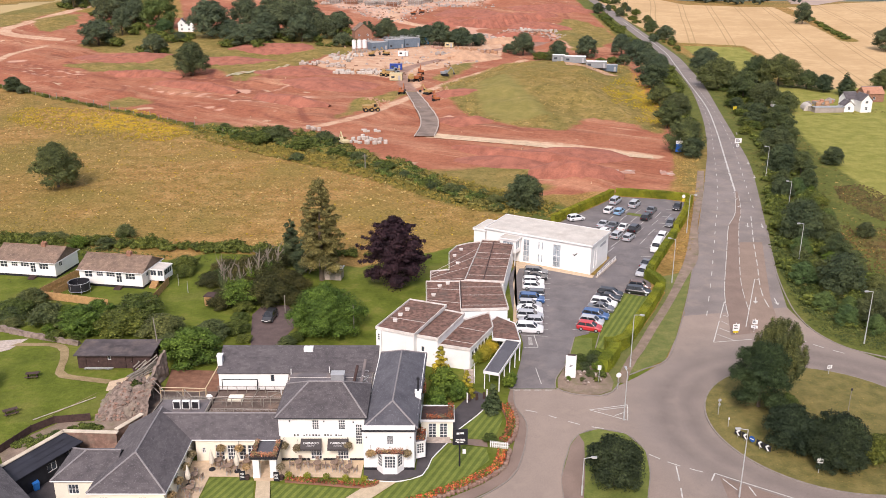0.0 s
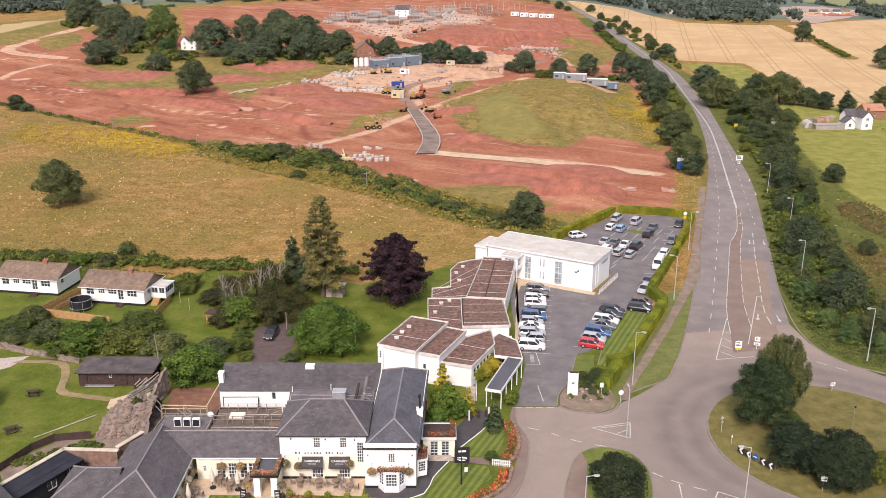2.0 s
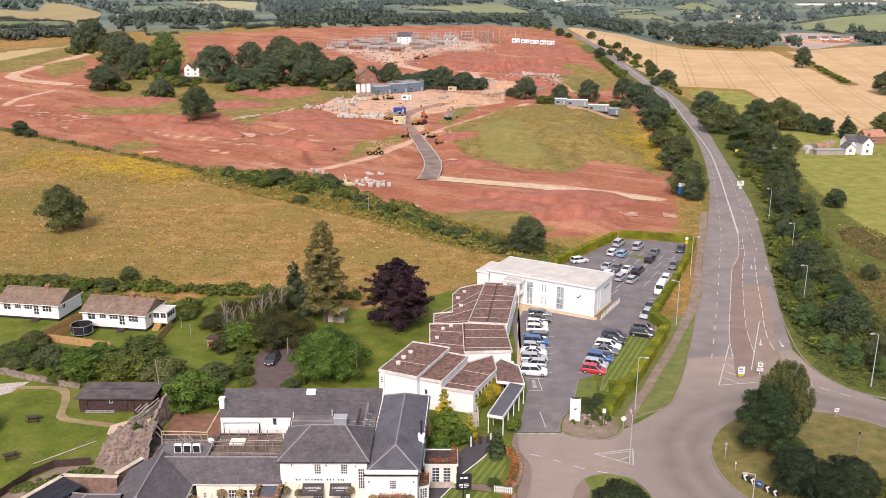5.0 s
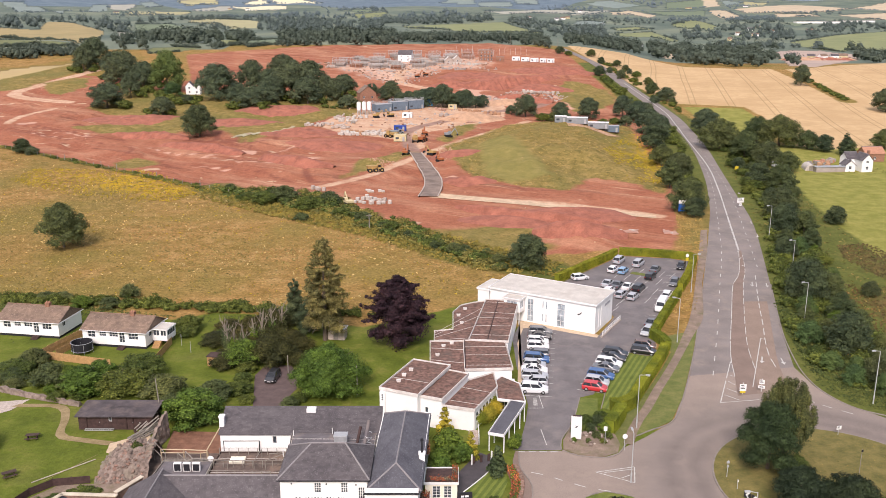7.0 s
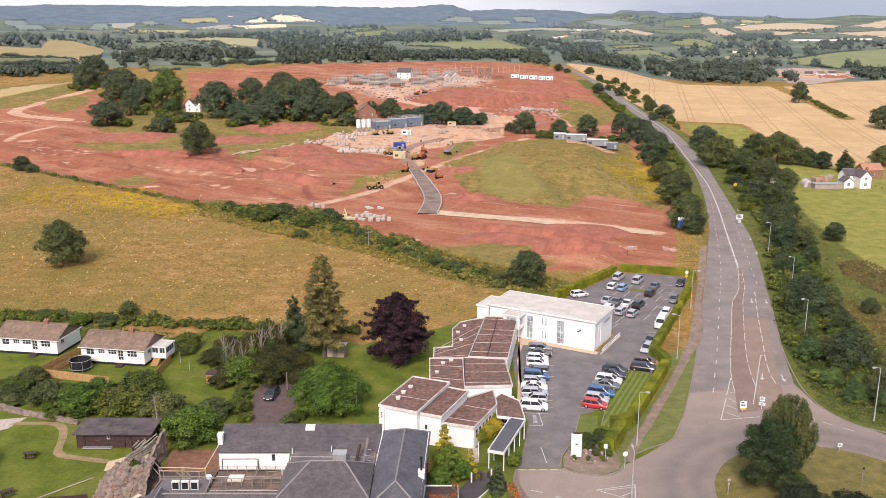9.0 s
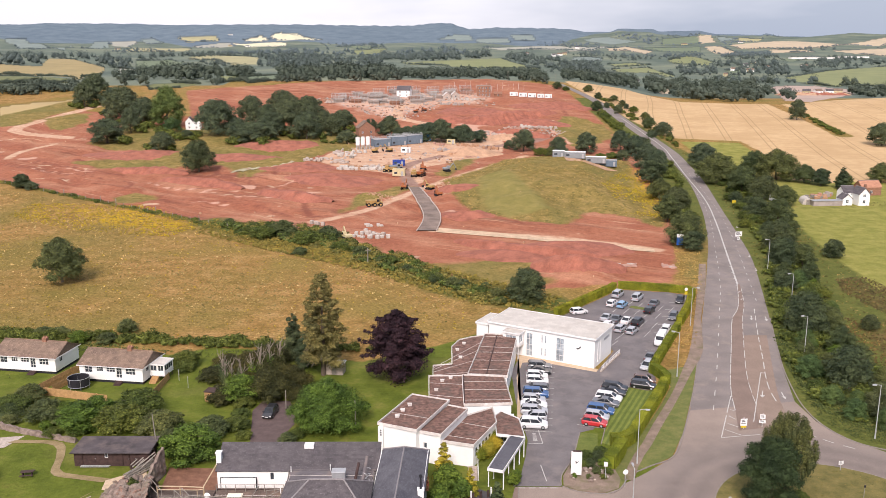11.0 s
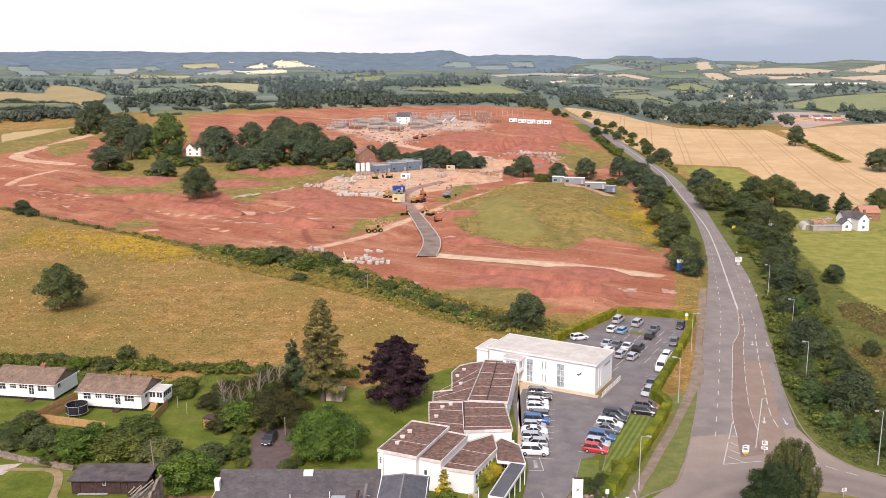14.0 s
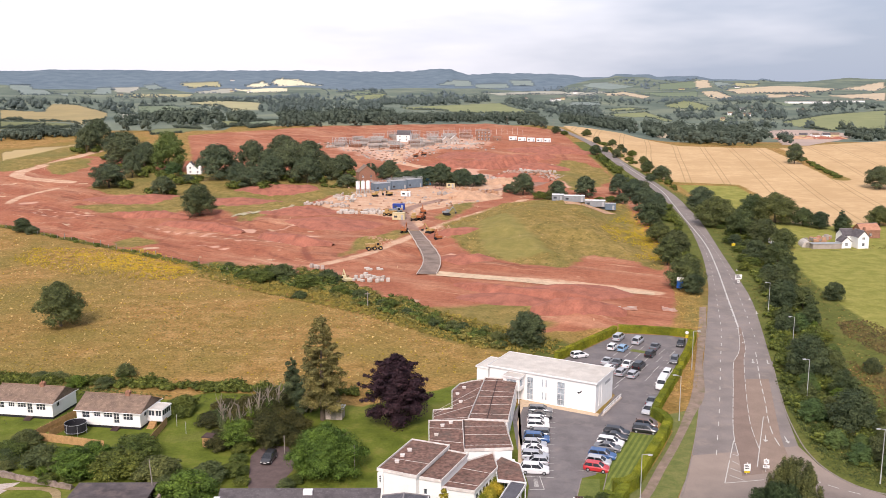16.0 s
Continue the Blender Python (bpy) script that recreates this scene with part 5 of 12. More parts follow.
for i in range(16):
    t = rng_b.random()
    plant(rng_b.choice((SMALL[0], SMALL[1])), -90 + 62 * t, (176 if t < 0.45 else 163 - 14 * t) + rng_b.uniform(-1.5, 1.5), rng_b.uniform(2.6, 5.0), rng_b.uniform(0.5, 0.75), "", "field edge hedge")

# overgrown bank east of the road mouth: x, y, width, kind of growth
BANK = [(83.8, 224), (75.5, 196), (70.4, 180), (66.0, 162), (63.6, 148), (62.6, 137.5), (65.2, 130.5), (71.0, 126.9), (90, 121), (96, 140), (82.0, 150), (82.0, 161), (83.0, 170), (88.0, 191), (93, 205), (98, 224), (104, 245), (96, 246)]
for x, y, w, k in ((91.3, 230.4, 9.1, "D"), (84.1, 208.3, 6.3, "D"), (85.2, 196.7, 6.6, "P"), (81.3, 197.8, 5.0, "S"), (75.3, 174.1, 10.0, "D"), (80.8, 174.6, 7.1, "O"), (80.4, 181.7, 6.8, "O"), (67.0, 150.8, 5.6, "L"), (68.0, 158.1, 3.6, "S"),
                   (66.0, 139.0, 4.4, "L"), (71.6, 145.6, 9.0, "D"), (71.0, 152.6, 4.6, "O"), (66.8, 132.6, 4.4, "L"), (71.8, 133.6, 6.5, "D"), (70.2, 129.4, 3.8, "L"), (77.6, 154.9, 5.6, "O"), (77.9, 163.4, 6.2, "O"), (76.9, 143.4, 5.6, "O"),
                   (75.6, 130.2, 4.7, "O"), (90.9, 201.8, 4.6, "S"), (93.0, 215.3, 6.0, "O"), (97.2, 230.4, 7.7, "O"), (69.2, 137.0, 4.0, "L"), (90.6, 177.5, 4.2, "D"), (65.6, 145.2, 3.2, "S"), (80.5, 136.0, 5.0, "D"), (84.0, 130.6, 5.4, "O"),
                   (87.4, 218.0, 5.2, "O"), (72.6, 166.6, 4.8, "L"), (77.0, 188.0, 4.6, "S"), (88.4, 222.6, 5.0, "S"), (70.4, 161.8, 4.2, "O"), (86.6, 187.6, 4.4, "L"), (88.0, 210.0, 5.6, "L")):
    tp_ = {"D": OAKS[1], "O": OAKS[2], "L": LIGHT, "P": SMALL[0], "S": SMALL[0]}[k]
    plant(tp_, x, y, w, {"D": 0.98, "O": 0.92, "L": 0.85, "P": 0.9, "S": 0.8}[k] * rng_b.uniform(0.9, 1.1), "", "roadside trees and scrub")
n_b = 0
while n_b < 46:
    x, y = rng_b.uniform(62, 104), rng_b.uniform(122, 245)
    if signed(np.array([x]), np.array([y]), BANK)[0] < -1.4:
        plant(SMALL[rng_b.choice((0, 0, 2, 1))], x, y, rng_b.uniform(2.0, 4.0), rng_b.uniform(0.45, 0.8), "", "roadside trees and scrub")
        n_b += 1

# ---- woods beyond ----
def scatter(poly, n, seed):
    """Points over an outline of land, thinning with distance."""
    rng = random.Random(seed)
    q = [(x / y, 1 / y) for x, y in poly]
    us, vs = [a for a, _ in q], [b for _, b in q]
    out = []
    while len(out) < n:
        u, v = rng.uniform(min(us), max(us)), rng.uniform(min(vs), max(vs))
        if signed(np.array([u * 1000]), np.array([v * 1e5]), [(a * 1000, b * 1e5) for a, b in q])[0] < 0:
            out.append((u / v, 1 / v))
    return out


def crowns(name, items, quads_each, leafmat, label, category, seed):
    """Many crowns (x, y, width, height) as one mass of leaf clumps."""
    rng = np.random.default_rng(seed)
    vs = []
    for x, y, w, h in items:
        lob = lobes_broad(rng, w, h, 0.2, 7)
        c, nrm = shell_points(rng, lob, quads_each)
        c[:, 2] = np.maximum(c[:, 2], 0.05)
        v, _ = leaf_quads(c, nrm, w * 0.09, rng)
        v = np.concatenate([v, lobe_cores(lob[:6 if quads_each > 60 else 4], 0.78, 6, 3)])
        vs.append(v + np.array([x, y, (top_z(x, y) if y < 800 else ground_z(x, y)) - 0.2]))
    v = np.concatenate(vs)
    n_all = len(v) // 4
    me = bpy.data.meshes.new(name)
    me.vertices.add(len(v))
    me.vertices.foreach_set("co", v.astype(np.float32).ravel())
    me.loops.add(len(v))
    me.loops.foreach_set("vertex_index", np.arange(len(v), dtype=np.int32))
    me.polygons.add(n_all)
    me.polygons.foreach_set("loop_start", np.arange(0, 4 * n_all, 4, dtype=np.int32))
    me.update(calc_edges=True)
    return tagged(part(name, me, M[leafmat]), label, category, kind="stuff")


# brambles and rough growth between the bushes of the eastern bank
rng_u = random.Random(53)
UNDER = []
while len(UNDER) < 300:
    x, y = rng_u.uniform(62, 104), rng_u.uniform(122, 246)
    if signed(np.array([x]), np.array([y]), BANK)[0] < -0.8 + 0.8 * noise.noise((x * 0.2, y * 0.2, 5.0)):
        w = rng_u.uniform(1.4, 3.4)
        UNDER.append((x, y, w, w * rng_u.uniform(0.4, 0.9)))
for i in range(190):
    t = 0.2 + 0.8 * rng_u.random()
    x, y = 76.0 + t * 50 + rng_u.uniform(3.5, 11), 186 + t * 222
    w = rng_u.uniform(1.5, 4.0)
    UNDER.append((x, y, w, w * rng_u.uniform(0.3, 0.6)))
RILL = []
STREAM_BAND = [(-41, 282), (-32, 274), (-24, 256), (-13, 246), (-3, 232), (3, 220), (10, 210), (17, 205), (13, 194), (9, 198), (-3, 211), (-12, 224), (-22, 235), (-37, 253), (-58, 268), (-74, 283), (-70, 290)]
while len(RILL) < 330:
    x, y = rng_u.uniform(-74, 18), rng_u.uniform(192, 291)
    if signed(np.array([x]), np.array([y]), STREAM_BAND)[0] < -0.6:
        w = rng_u.uniform(1.8, 4.4)
        RILL.append((x, y, w, w * rng_u.uniform(0.4, 0.7)))
for i in range(170):
    f = rng_u.random()
    w = rng_u.uniform(1.4, 3.0)
    RILL.append((-186 + 116 * f + rng_u.uniform(-1.2, 1.2), float(np.interp(-186 + 116 * f, (-186, -160, -119, -90, -70), (368, 349, 318, 296, 282))) + rng_u.uniform(-1, 1), w, w * rng_u.uniform(0.25, 0.5)))
crowns("stream_scrub", RILL[:330:3], 150, "leaf_scrub", "dense green brambles along a ditch", "undergrowth", 58)
crowns("rank_weeds", [(x, y, w, h * 0.75) for k, (x, y, w, h) in enumerate(RILL) if k % 3 or k > 329], 130, "leaf_rank", "rank olive nettles and seeding weeds along a ditch", "weeds", 59)
crowns("undergrowth", UNDER, 130, "leaf_scrub", "rough green brambles covering the bank beside the road", "undergrowth", 54)


for i in range(44):
    t = rng_u.random()
    BRUSH.append((243 + 21 * t + rng_u.uniform(-1.5, 1.5), 535 + 130 * t, rng_u.uniform(3.0, 5.0), rng_u.uniform(0.4, 0.6)))
for i in range(120):
    t = rng_u.random()
    BRUSH.append((-92 + 82 * t + rng_u.uniform(-1, 1), 174.5 - 9.5 * t + rng_u.uniform(-1.4, 1.4), rng_u.uniform(1.6, 3.4), rng_u.uniform(0.5, 0.9)))
crowns("scrub", [(x, y, w, w * k * 0.8) for x, y, w, k in BRUSH], 420, "leaf_scrub", "low dark scrub along field edges, road and copse", "scrub", 90)

FAR_TREES = []          # x, y, width, height
rng_w = random.Random(150)


def far_wood(tall, cover, *outline):
    """Trees over an outline of land, as dense as the cover asks."""
    q = [(x / y, 1 / y) for x, y in outline]
    seen = abs(sum(a * d - c * b for (a, b), (c, d) in zip(q, q[1:] + q[:1]))) / 2 * 42
    y_mid = len(outline) / sum(1 / y for _, y in outline)
    n = max(4, int(cover * seen / (0.11 * (tall / y_mid) ** 2)))
    for x, y in scatter(list(outline), min(n, 900), int(abs(outline[0][0]) + tall)):
        h = tall * rng_w.uniform(0.55, 1.2)
        FAR_TREES.append((x, y, h * rng_w.uniform(0.8, 1.3), h))


far_wood(9, 3, (-366, 737), (-307, 759), (-291, 722), (-322, 709), (-347, 697))
far_wood(16, 1, (-902, 1833), (-733, 1675), (-648, 1490), (-591, 1327), (-676, 1371))
far_wood(14, 1, (-714, 1737), (-586, 1565), (-493, 1447), (-432, 1273), (-481, 1292), (-631, 1537))
far_wood(8, 0.8, (-803, 1867), (-794, 1905), (-659, 1578), (-671, 1558))
far_wood(13, 1, (-389, 1167), (-366, 1182), (-315, 1162), (-280, 1137), (-196, 790), (-238, 794), (-280, 828))
far_wood(11, 0.9, (-301, 829), (-285, 843), (-240, 758), (-244, 745), (-279, 774))
far_wood(11, 1, (-287, 1193), (-255, 1214), (-179, 840), (-189, 829), (-251, 1044))
far_wood(9, 0.8, (-525, 1563), (-510, 1814), (-527, 2652), (-364, 1853), (-465, 1653), (-498, 1492))
far_wood(13, 0.85, (-514, 2548), (-320, 2312), (-168, 1207), (-192, 1168), (-269, 1332))
far_wood(7, 0.7, (-207, 794), (-195, 816), (-183, 773), (-196, 757))
far_wood(7, 0.7, (-154, 826), (-118, 846), (-112, 806), (-147, 797))
far_wood(6, 0.6, (-406, 1501), (-361, 1485), (-296, 1302), (-347, 1350))
far_wood(13, 0.8, (-464, 2637), (-288, 2381), (-187, 2183), (-125, 1877), (-87, 1260), (-59, 1172), (-51, 838), (-144, 810))
far_wood(15, 1, (-146, 2197), (-96, 2457), (32, 2469), (81, 1868), (102, 1702), (3, 1588), (-62, 1483), (-115, 1696))
far_wood(9, 1, (-146, 826), (-63, 1134), (19, 1200), (76, 1210), (114, 1153), (95, 815), (90, 776), (50, 836), (4, 837), (-76, 809), (-142, 800))
far_wood(13, 1, (118, 1772), (171, 1744), (211, 1509), (261, 1466), (215, 1204), (143, 1134), (147, 1310), (122, 1546))
far_wood(8, 0.6, (373, 3613), (483, 3618), (559, 3202), (518, 2969), (358, 3375))
far_wood(9, 0.6, (-417, 3098), (-275, 3217), (-154, 2539), (-293, 2667))
far_wood(12, 1, (203, 1474), (229, 1317), (234, 1142), (328, 1208), (410, 1232), (468, 1222), (472, 1188), (425, 1132), (355, 1028), (340, 911), (255, 735), (228, 744), (217, 795), (190, 915), (117, 845))
far_wood(13, 0.8, (396, 1524), (517, 1701), (635, 1767), (576, 1487), (509, 1320), (406, 1330), (363, 1379))
far_wood(9, 0.75, (796, 2447), (856, 2387), (685, 1823), (576, 1737), (552, 1817))
far_wood(10, 0.8, (611, 1529), (838, 1919), (906, 1873), (805, 1617), (627, 1450), (536, 1333))
far_wood(11, 1, (533, 1185), (550, 1184), (489, 1052), (474, 1053))
far_wood(10, 1, (445, 968), (512, 1021), (422, 840), (385, 842))
far_wood(9, 0.9, (491, 1220), (511, 1218), (483, 1151), (462, 1143))
far_wood(10, 1, (337, 883), (347, 883), (301, 765), (291, 761))
far_wood(8, 0.6, (447, 1951), (543, 2095), (723, 2523), (577, 1974), (458, 1802))
far_wood(7, 0.5, (351, 1962), (463, 2024), (449, 1849), (316, 1685))
far_wood(7, 0.4, (265, 1925), (362, 2054), (345, 1867), (251, 1787))
far_wood(12, 0.9, (708, 3741), (867, 3716), (807, 3320), (701, 3033), (714, 3289), (684, 3561))
far_wood(12, 0.9, (883, 3699), (1137, 3944), (1102, 3840), (877, 3607))
far_wood(7, 0.5, (980, 3180), (1159, 3513), (968, 2955), (917, 2922))
far_wood(7, 0.5, (1005, 2515), (1136, 2592), (1078, 2476), (971, 2396))
far_wood(6, 0.4, (-820, 2227), (-840, 2506), (-709, 2385), (-723, 2022))
far_wood(6, 0.4, (290, 1965), (361, 2067), (329, 1882), (273, 1817))
far_wood(11, 0.9, (1346, 3770), (1445, 3895), (1388, 3739), (1317, 3657))
# hedgerows round the far fields: trees where it has grown up, gaps where it has gone
for tone_, poly in FAR_FIELDS:
    for (ax, ay), (bx, by) in zip(poly, poly[1:] + poly[:1]):
        if rng_w.random() < 0.12 or tone_ in ("spoil", "hay"):
            continue
        ua, va, ub, vb = ax / ay, 1 / ay, bx / by, 1 / by
        n = int(math.hypot(ub - ua, 45 * (vb - va)) * 1562 / 3.2)
        low = rng_w.uniform(2.2, 3.6)
        for i in range(n):
            f = (i + rng_w.random()) / max(1, n)
            v_ = va + (vb - va) * f
            x, y = (ua + (ub - ua) * f) / v_, 1 / v_
            if noise.noise((x * 0.011, y * 0.011, 4.0)) > -0.28 and y < 4200:
                h = low * rng_w.uniform(0.7, 1.3) * (1 + 1.6 * max(0.0, noise.noise((x * 0.02, y * 0.02, 7.0)))) * (0.6 + y / 3400)
                FAR_TREES.append((x, y, h * rng_w.uniform(1.1, 1.7), h))
# each farther band takes a leaf colour with more painted haze
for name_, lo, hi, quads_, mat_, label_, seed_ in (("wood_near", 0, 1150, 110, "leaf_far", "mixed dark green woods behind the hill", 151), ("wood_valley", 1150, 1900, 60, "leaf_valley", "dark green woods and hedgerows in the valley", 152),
                                                   ("wood_far", 1900, 2800, 40, "leaf_hazed", "haze-tinted woods and hedgerows across the valley", 153), ("wood_distant", 2800, 9000, 26, "leaf_hazed_far", "far haze-tinted hedgerows and copses below the ridge", 154)):
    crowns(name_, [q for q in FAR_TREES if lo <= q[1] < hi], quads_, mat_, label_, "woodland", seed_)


# ---- building kit ----
def wall_mesh(p0, p1, z0, z1, thick, holes):
    """A wall from p0 to p1 with its outer face on the right-hand side; holes (u, z, w, h, ...) go right through."""
    p0, p1 = Vector((*p0, 0)), Vector((*p1, 0))
    d = (p1 - p0).normalized()
    inn = Vector((-d.y, d.x, 0)) * thick
    length = (p1 - p0).length
    us = sorted({0.0, length, *(h[0] for h in holes), *(h[0] + h[2] for h in holes)})
    zs = sorted({z0, z1, *(z0 + h[1] for h in holes), *(z0 + h[1] + h[3] for h in holes)})
    us = [u for u in us if -1e-6 <= u <= length + 1e-6]
    zs = [z for z in zs if z0 - 1e-6 <= z <= z1 + 1e-6]

    def solid(i, k):
        if not (0 <= i < len(us) - 1 and 0 <= k < len(zs) - 1):
            return False
        u, z = (us[i] + us[i + 1]) / 2, (zs[k] + zs[k + 1]) / 2 - z0
        return not any(h[0] < u < h[0] + h[2] and h[1] < z < h[1] + h[3] for h in holes)
    bm = bmesh.new()
    memo = {}

    def vert(i, k, back):
        key = (i, k, back)
        if key not in memo:
            memo[key] = bm.verts.new(p0 + d * us[i] + (inn if back else Vector()) + Vector((0, 0, zs[k])))
        return memo[key]
    for i in range(len(us) - 1):
        for k in range(len(zs) - 1):
            if not solid(i, k):
                continue
            bm.faces.new((vert(i, k, 0), vert(i + 1, k, 0), vert(i + 1, k + 1, 0), vert(i, k + 1, 0)))
            bm.faces.new((vert(i, k, 1), vert(i, k + 1, 1), vert(i + 1, k + 1, 1), vert(i + 1, k, 1)))
            for di, dk, a, b in ((-1, 0, (i, k + 1), (i, k)), (1, 0, (i + 1, k), (i + 1, k + 1)), (0, -1, (i, k), (i + 1, k)), (0, 1, (i + 1, k + 1), (i, k + 1))):
                if not solid(i + di, k + dk):
                    bm.faces.new((vert(*a, 0), vert(*b, 0), vert(*b, 1), vert(*a, 1))[::-1])
    bmesh.ops.recalc_face_normals(bm, faces=bm.faces)
    return bm


_sash = {}
GLAZING = ["glass"]


def window_at(parent, p0, p1, z, u, w, h, cols, rows, material="paint_white", inset=0.09):
    """A glazed window or glazed door set into an opening: frame and bars, with its pane as a child."""
    key = (round(w, 2), round(h, 2), cols, rows, material, GLAZING[0])
    if key not in _sash:
        b, bar = 0.075, 0.052
        cw, ch = (w - 2 * b - bar * (cols - 1)) / cols, (h - 2 * b - bar * (rows - 1)) / rows
        f = wall_mesh((0, 0), (w, 0), 0, h, 0.07, [(b + (cw + bar) * i, b + (ch + bar) * k, cw, ch) for i in range(cols) for k in range(rows)])
        g = bmesh.new()
        box(g, b * 0.6, 0.03, b * 0.6, w - b * 0.6, 0.045, h - b * 0.6)
        fm, gm = bpy.data.meshes.new("window"), bpy.data.meshes.new("pane")
        f.to_mesh(fm), g.to_mesh(gm)
        f.free(), g.free()
        fm.materials.append(M[material]), gm.materials.append(M[GLAZING[0]])
        _sash[key] = (fm, gm)
    fm, gm = _sash[key]
    d = Vector((p1[0] - p0[0], p1[1] - p0[1], 0)).normalized()
    win = part("window", fm, None, parent)
    at = Vector((*p0, z)) + d * u + Vector((-d.y, d.x, 0)) * inset
    win.matrix_basis = Matrix.Translation(at) @ Matrix.Rotation(math.atan2(d.y, d.x), 4, "Z")
    part("pane", gm, None, win)
    return win


def door_at(parent, p0, p1, z, u, w, h, material="timber_dark"):
    d = Vector((p1[0] - p0[0], p1[1] - p0[1], 0)).normalized()
    bm = boxes((0, 0, 0, w, 0.06, h), (0.12, -0.02, 0.15, w - 0.12, 0.0, h * 0.45), (0.12, -0.02, h * 0.52, w - 0.12, 0.0, h - 0.15))
    ob = part("door", bm, M[material], parent)
    ob.matrix_basis = Matrix.Translation(Vector((*p0, z)) + d * u + Vector((-d.y, d.x, 0)) * 0.12) @ Matrix.Rotation(math.atan2(d.y, d.x), 4, "Z")
    part("handle", boxes((w - 0.12, -0.06, 1.0, w - 0.07, -0.02, 1.14)), M["metal_grey"], ob)
    return ob


def walls(e, pts, z0, z1, material, holes=None, thick=0.28, skip=()):
    """Walls round a counter-clockwise outline; holes by wall number: (u, z, w, h, cols, rows) glazed, rows 0 for a door."""
    holes = holes or {}
    for i, (a, b) in enumerate(zip(pts, pts[1:] + pts[:1])):
        if i in skip:
            continue
        d = (Vector(b) - Vector(a)).normalized()
        # butt the corners: each wall starts behind the one before it
        a2 = (a[0] + d.x * thick, a[1] + d.y * thick) if i and (i - 1) not in skip else a
        if i == len(pts) - 1 and 0 not in skip:
            b = (b[0] - d.x * thick, b[1] - d.y * thick)
        off = (Vector(a2) - Vector(a)).length
        hs = [(h[0] - off, *h[1:]) for h in holes.get(i, ())]
        part("wall", wall_mesh(a2, b, z0, z1, thick, hs), M[material], e)
        for h in hs:
            if h[5] == 0:
                door_at(e, a2, b, z0 + h[1], h[0], h[2], h[3])
            else:
                window_at(e, a2, b, z0 + h[1], h[0], h[2], h[3], h[4], h[5])


def slope(bm, a, b, c, d, course=0.34, cell=0.55, rng=random.Random(5)):
    """A roof slope a-b (eaves) to d-c (ridge), laid in overlapping courses of separate slates."""
    a, b, c, d = (Vector(p) for p in (a, b, c, d))
    nrm = (b - a).cross(d - a)
    if nrm.length < 1e-6:
        nrm = (b - a).cross(c - a)
    nrm.normalize()
    n = max(2, int(max((d - a).length, (c - b).length) / course))
    for i in range(n):
        t0, t1 = i / n, min(1.0, (i + 1.12) / n)
        l0, r0, l1, r1 = a.lerp(d, t0), b.lerp(c, t0), a.lerp(d, t1), b.lerp(c, t1)
        k = max(1, int((r0 - l0).length / cell))
        cuts = [0.0] + sorted((j + (0.5 if i % 2 else 0.0) + rng.uniform(-0.12, 0.12)) / k for j in range(1, k)) + [1.0]
        for s0, s1 in zip(cuts, cuts[1:]):
            if s1 - s0 < 1e-4:
                continue
            up = nrm * (0.035 + rng.uniform(0, 0.014))
            lo = nrm * 0.006
            bm.faces.new([bm.verts.new(p) for p in (l0.lerp(r0, s0) + up, l0.lerp(r0, s1) + up, l1.lerp(r1, s1) + lo, l1.lerp(r1, s0) + lo)])


def panel(bm, a, b, c, d):
    """The boarded slope that carries the slates, 60 mm thick."""
    a, b, c, d = (Vector(p) for p in (a, b, c, d))
    pts = (a, b, c, d) if (c - d).length > 1e-3 else (a, b, c)
    nrm = (b - a).cross(c - a).normalized()
    lo = [bm.verts.new(p - nrm * 0.08) for p in pts]
    hi = [bm.verts.new(p - nrm * 0.02) for p in pts]
    bm.faces.new(hi)
    bm.faces.new(lo[::-1])
    for i in range(len(pts)):
        j = (i + 1) % len(pts)
        bm.faces.new((lo[i], lo[j], hi[j], hi[i]))


def lay_roof(e, name, slopes, material, course, cell, m=None):
    """A roof of boarded slopes with its covering of slates or tiles."""
    bm, sl = bmesh.new(), bmesh.new()
    for s in slopes:
        panel(bm, *s)
        slope(sl, *s, course, cell)
    for g in (bm, sl):
        bmesh.ops.transform(g, matrix=m or Matrix(), verts=g.verts)
    roof = part(name, bm, M[material], e)
    tagged(part("slating", sl, M[material], roof), kind="stuff")
    return roof


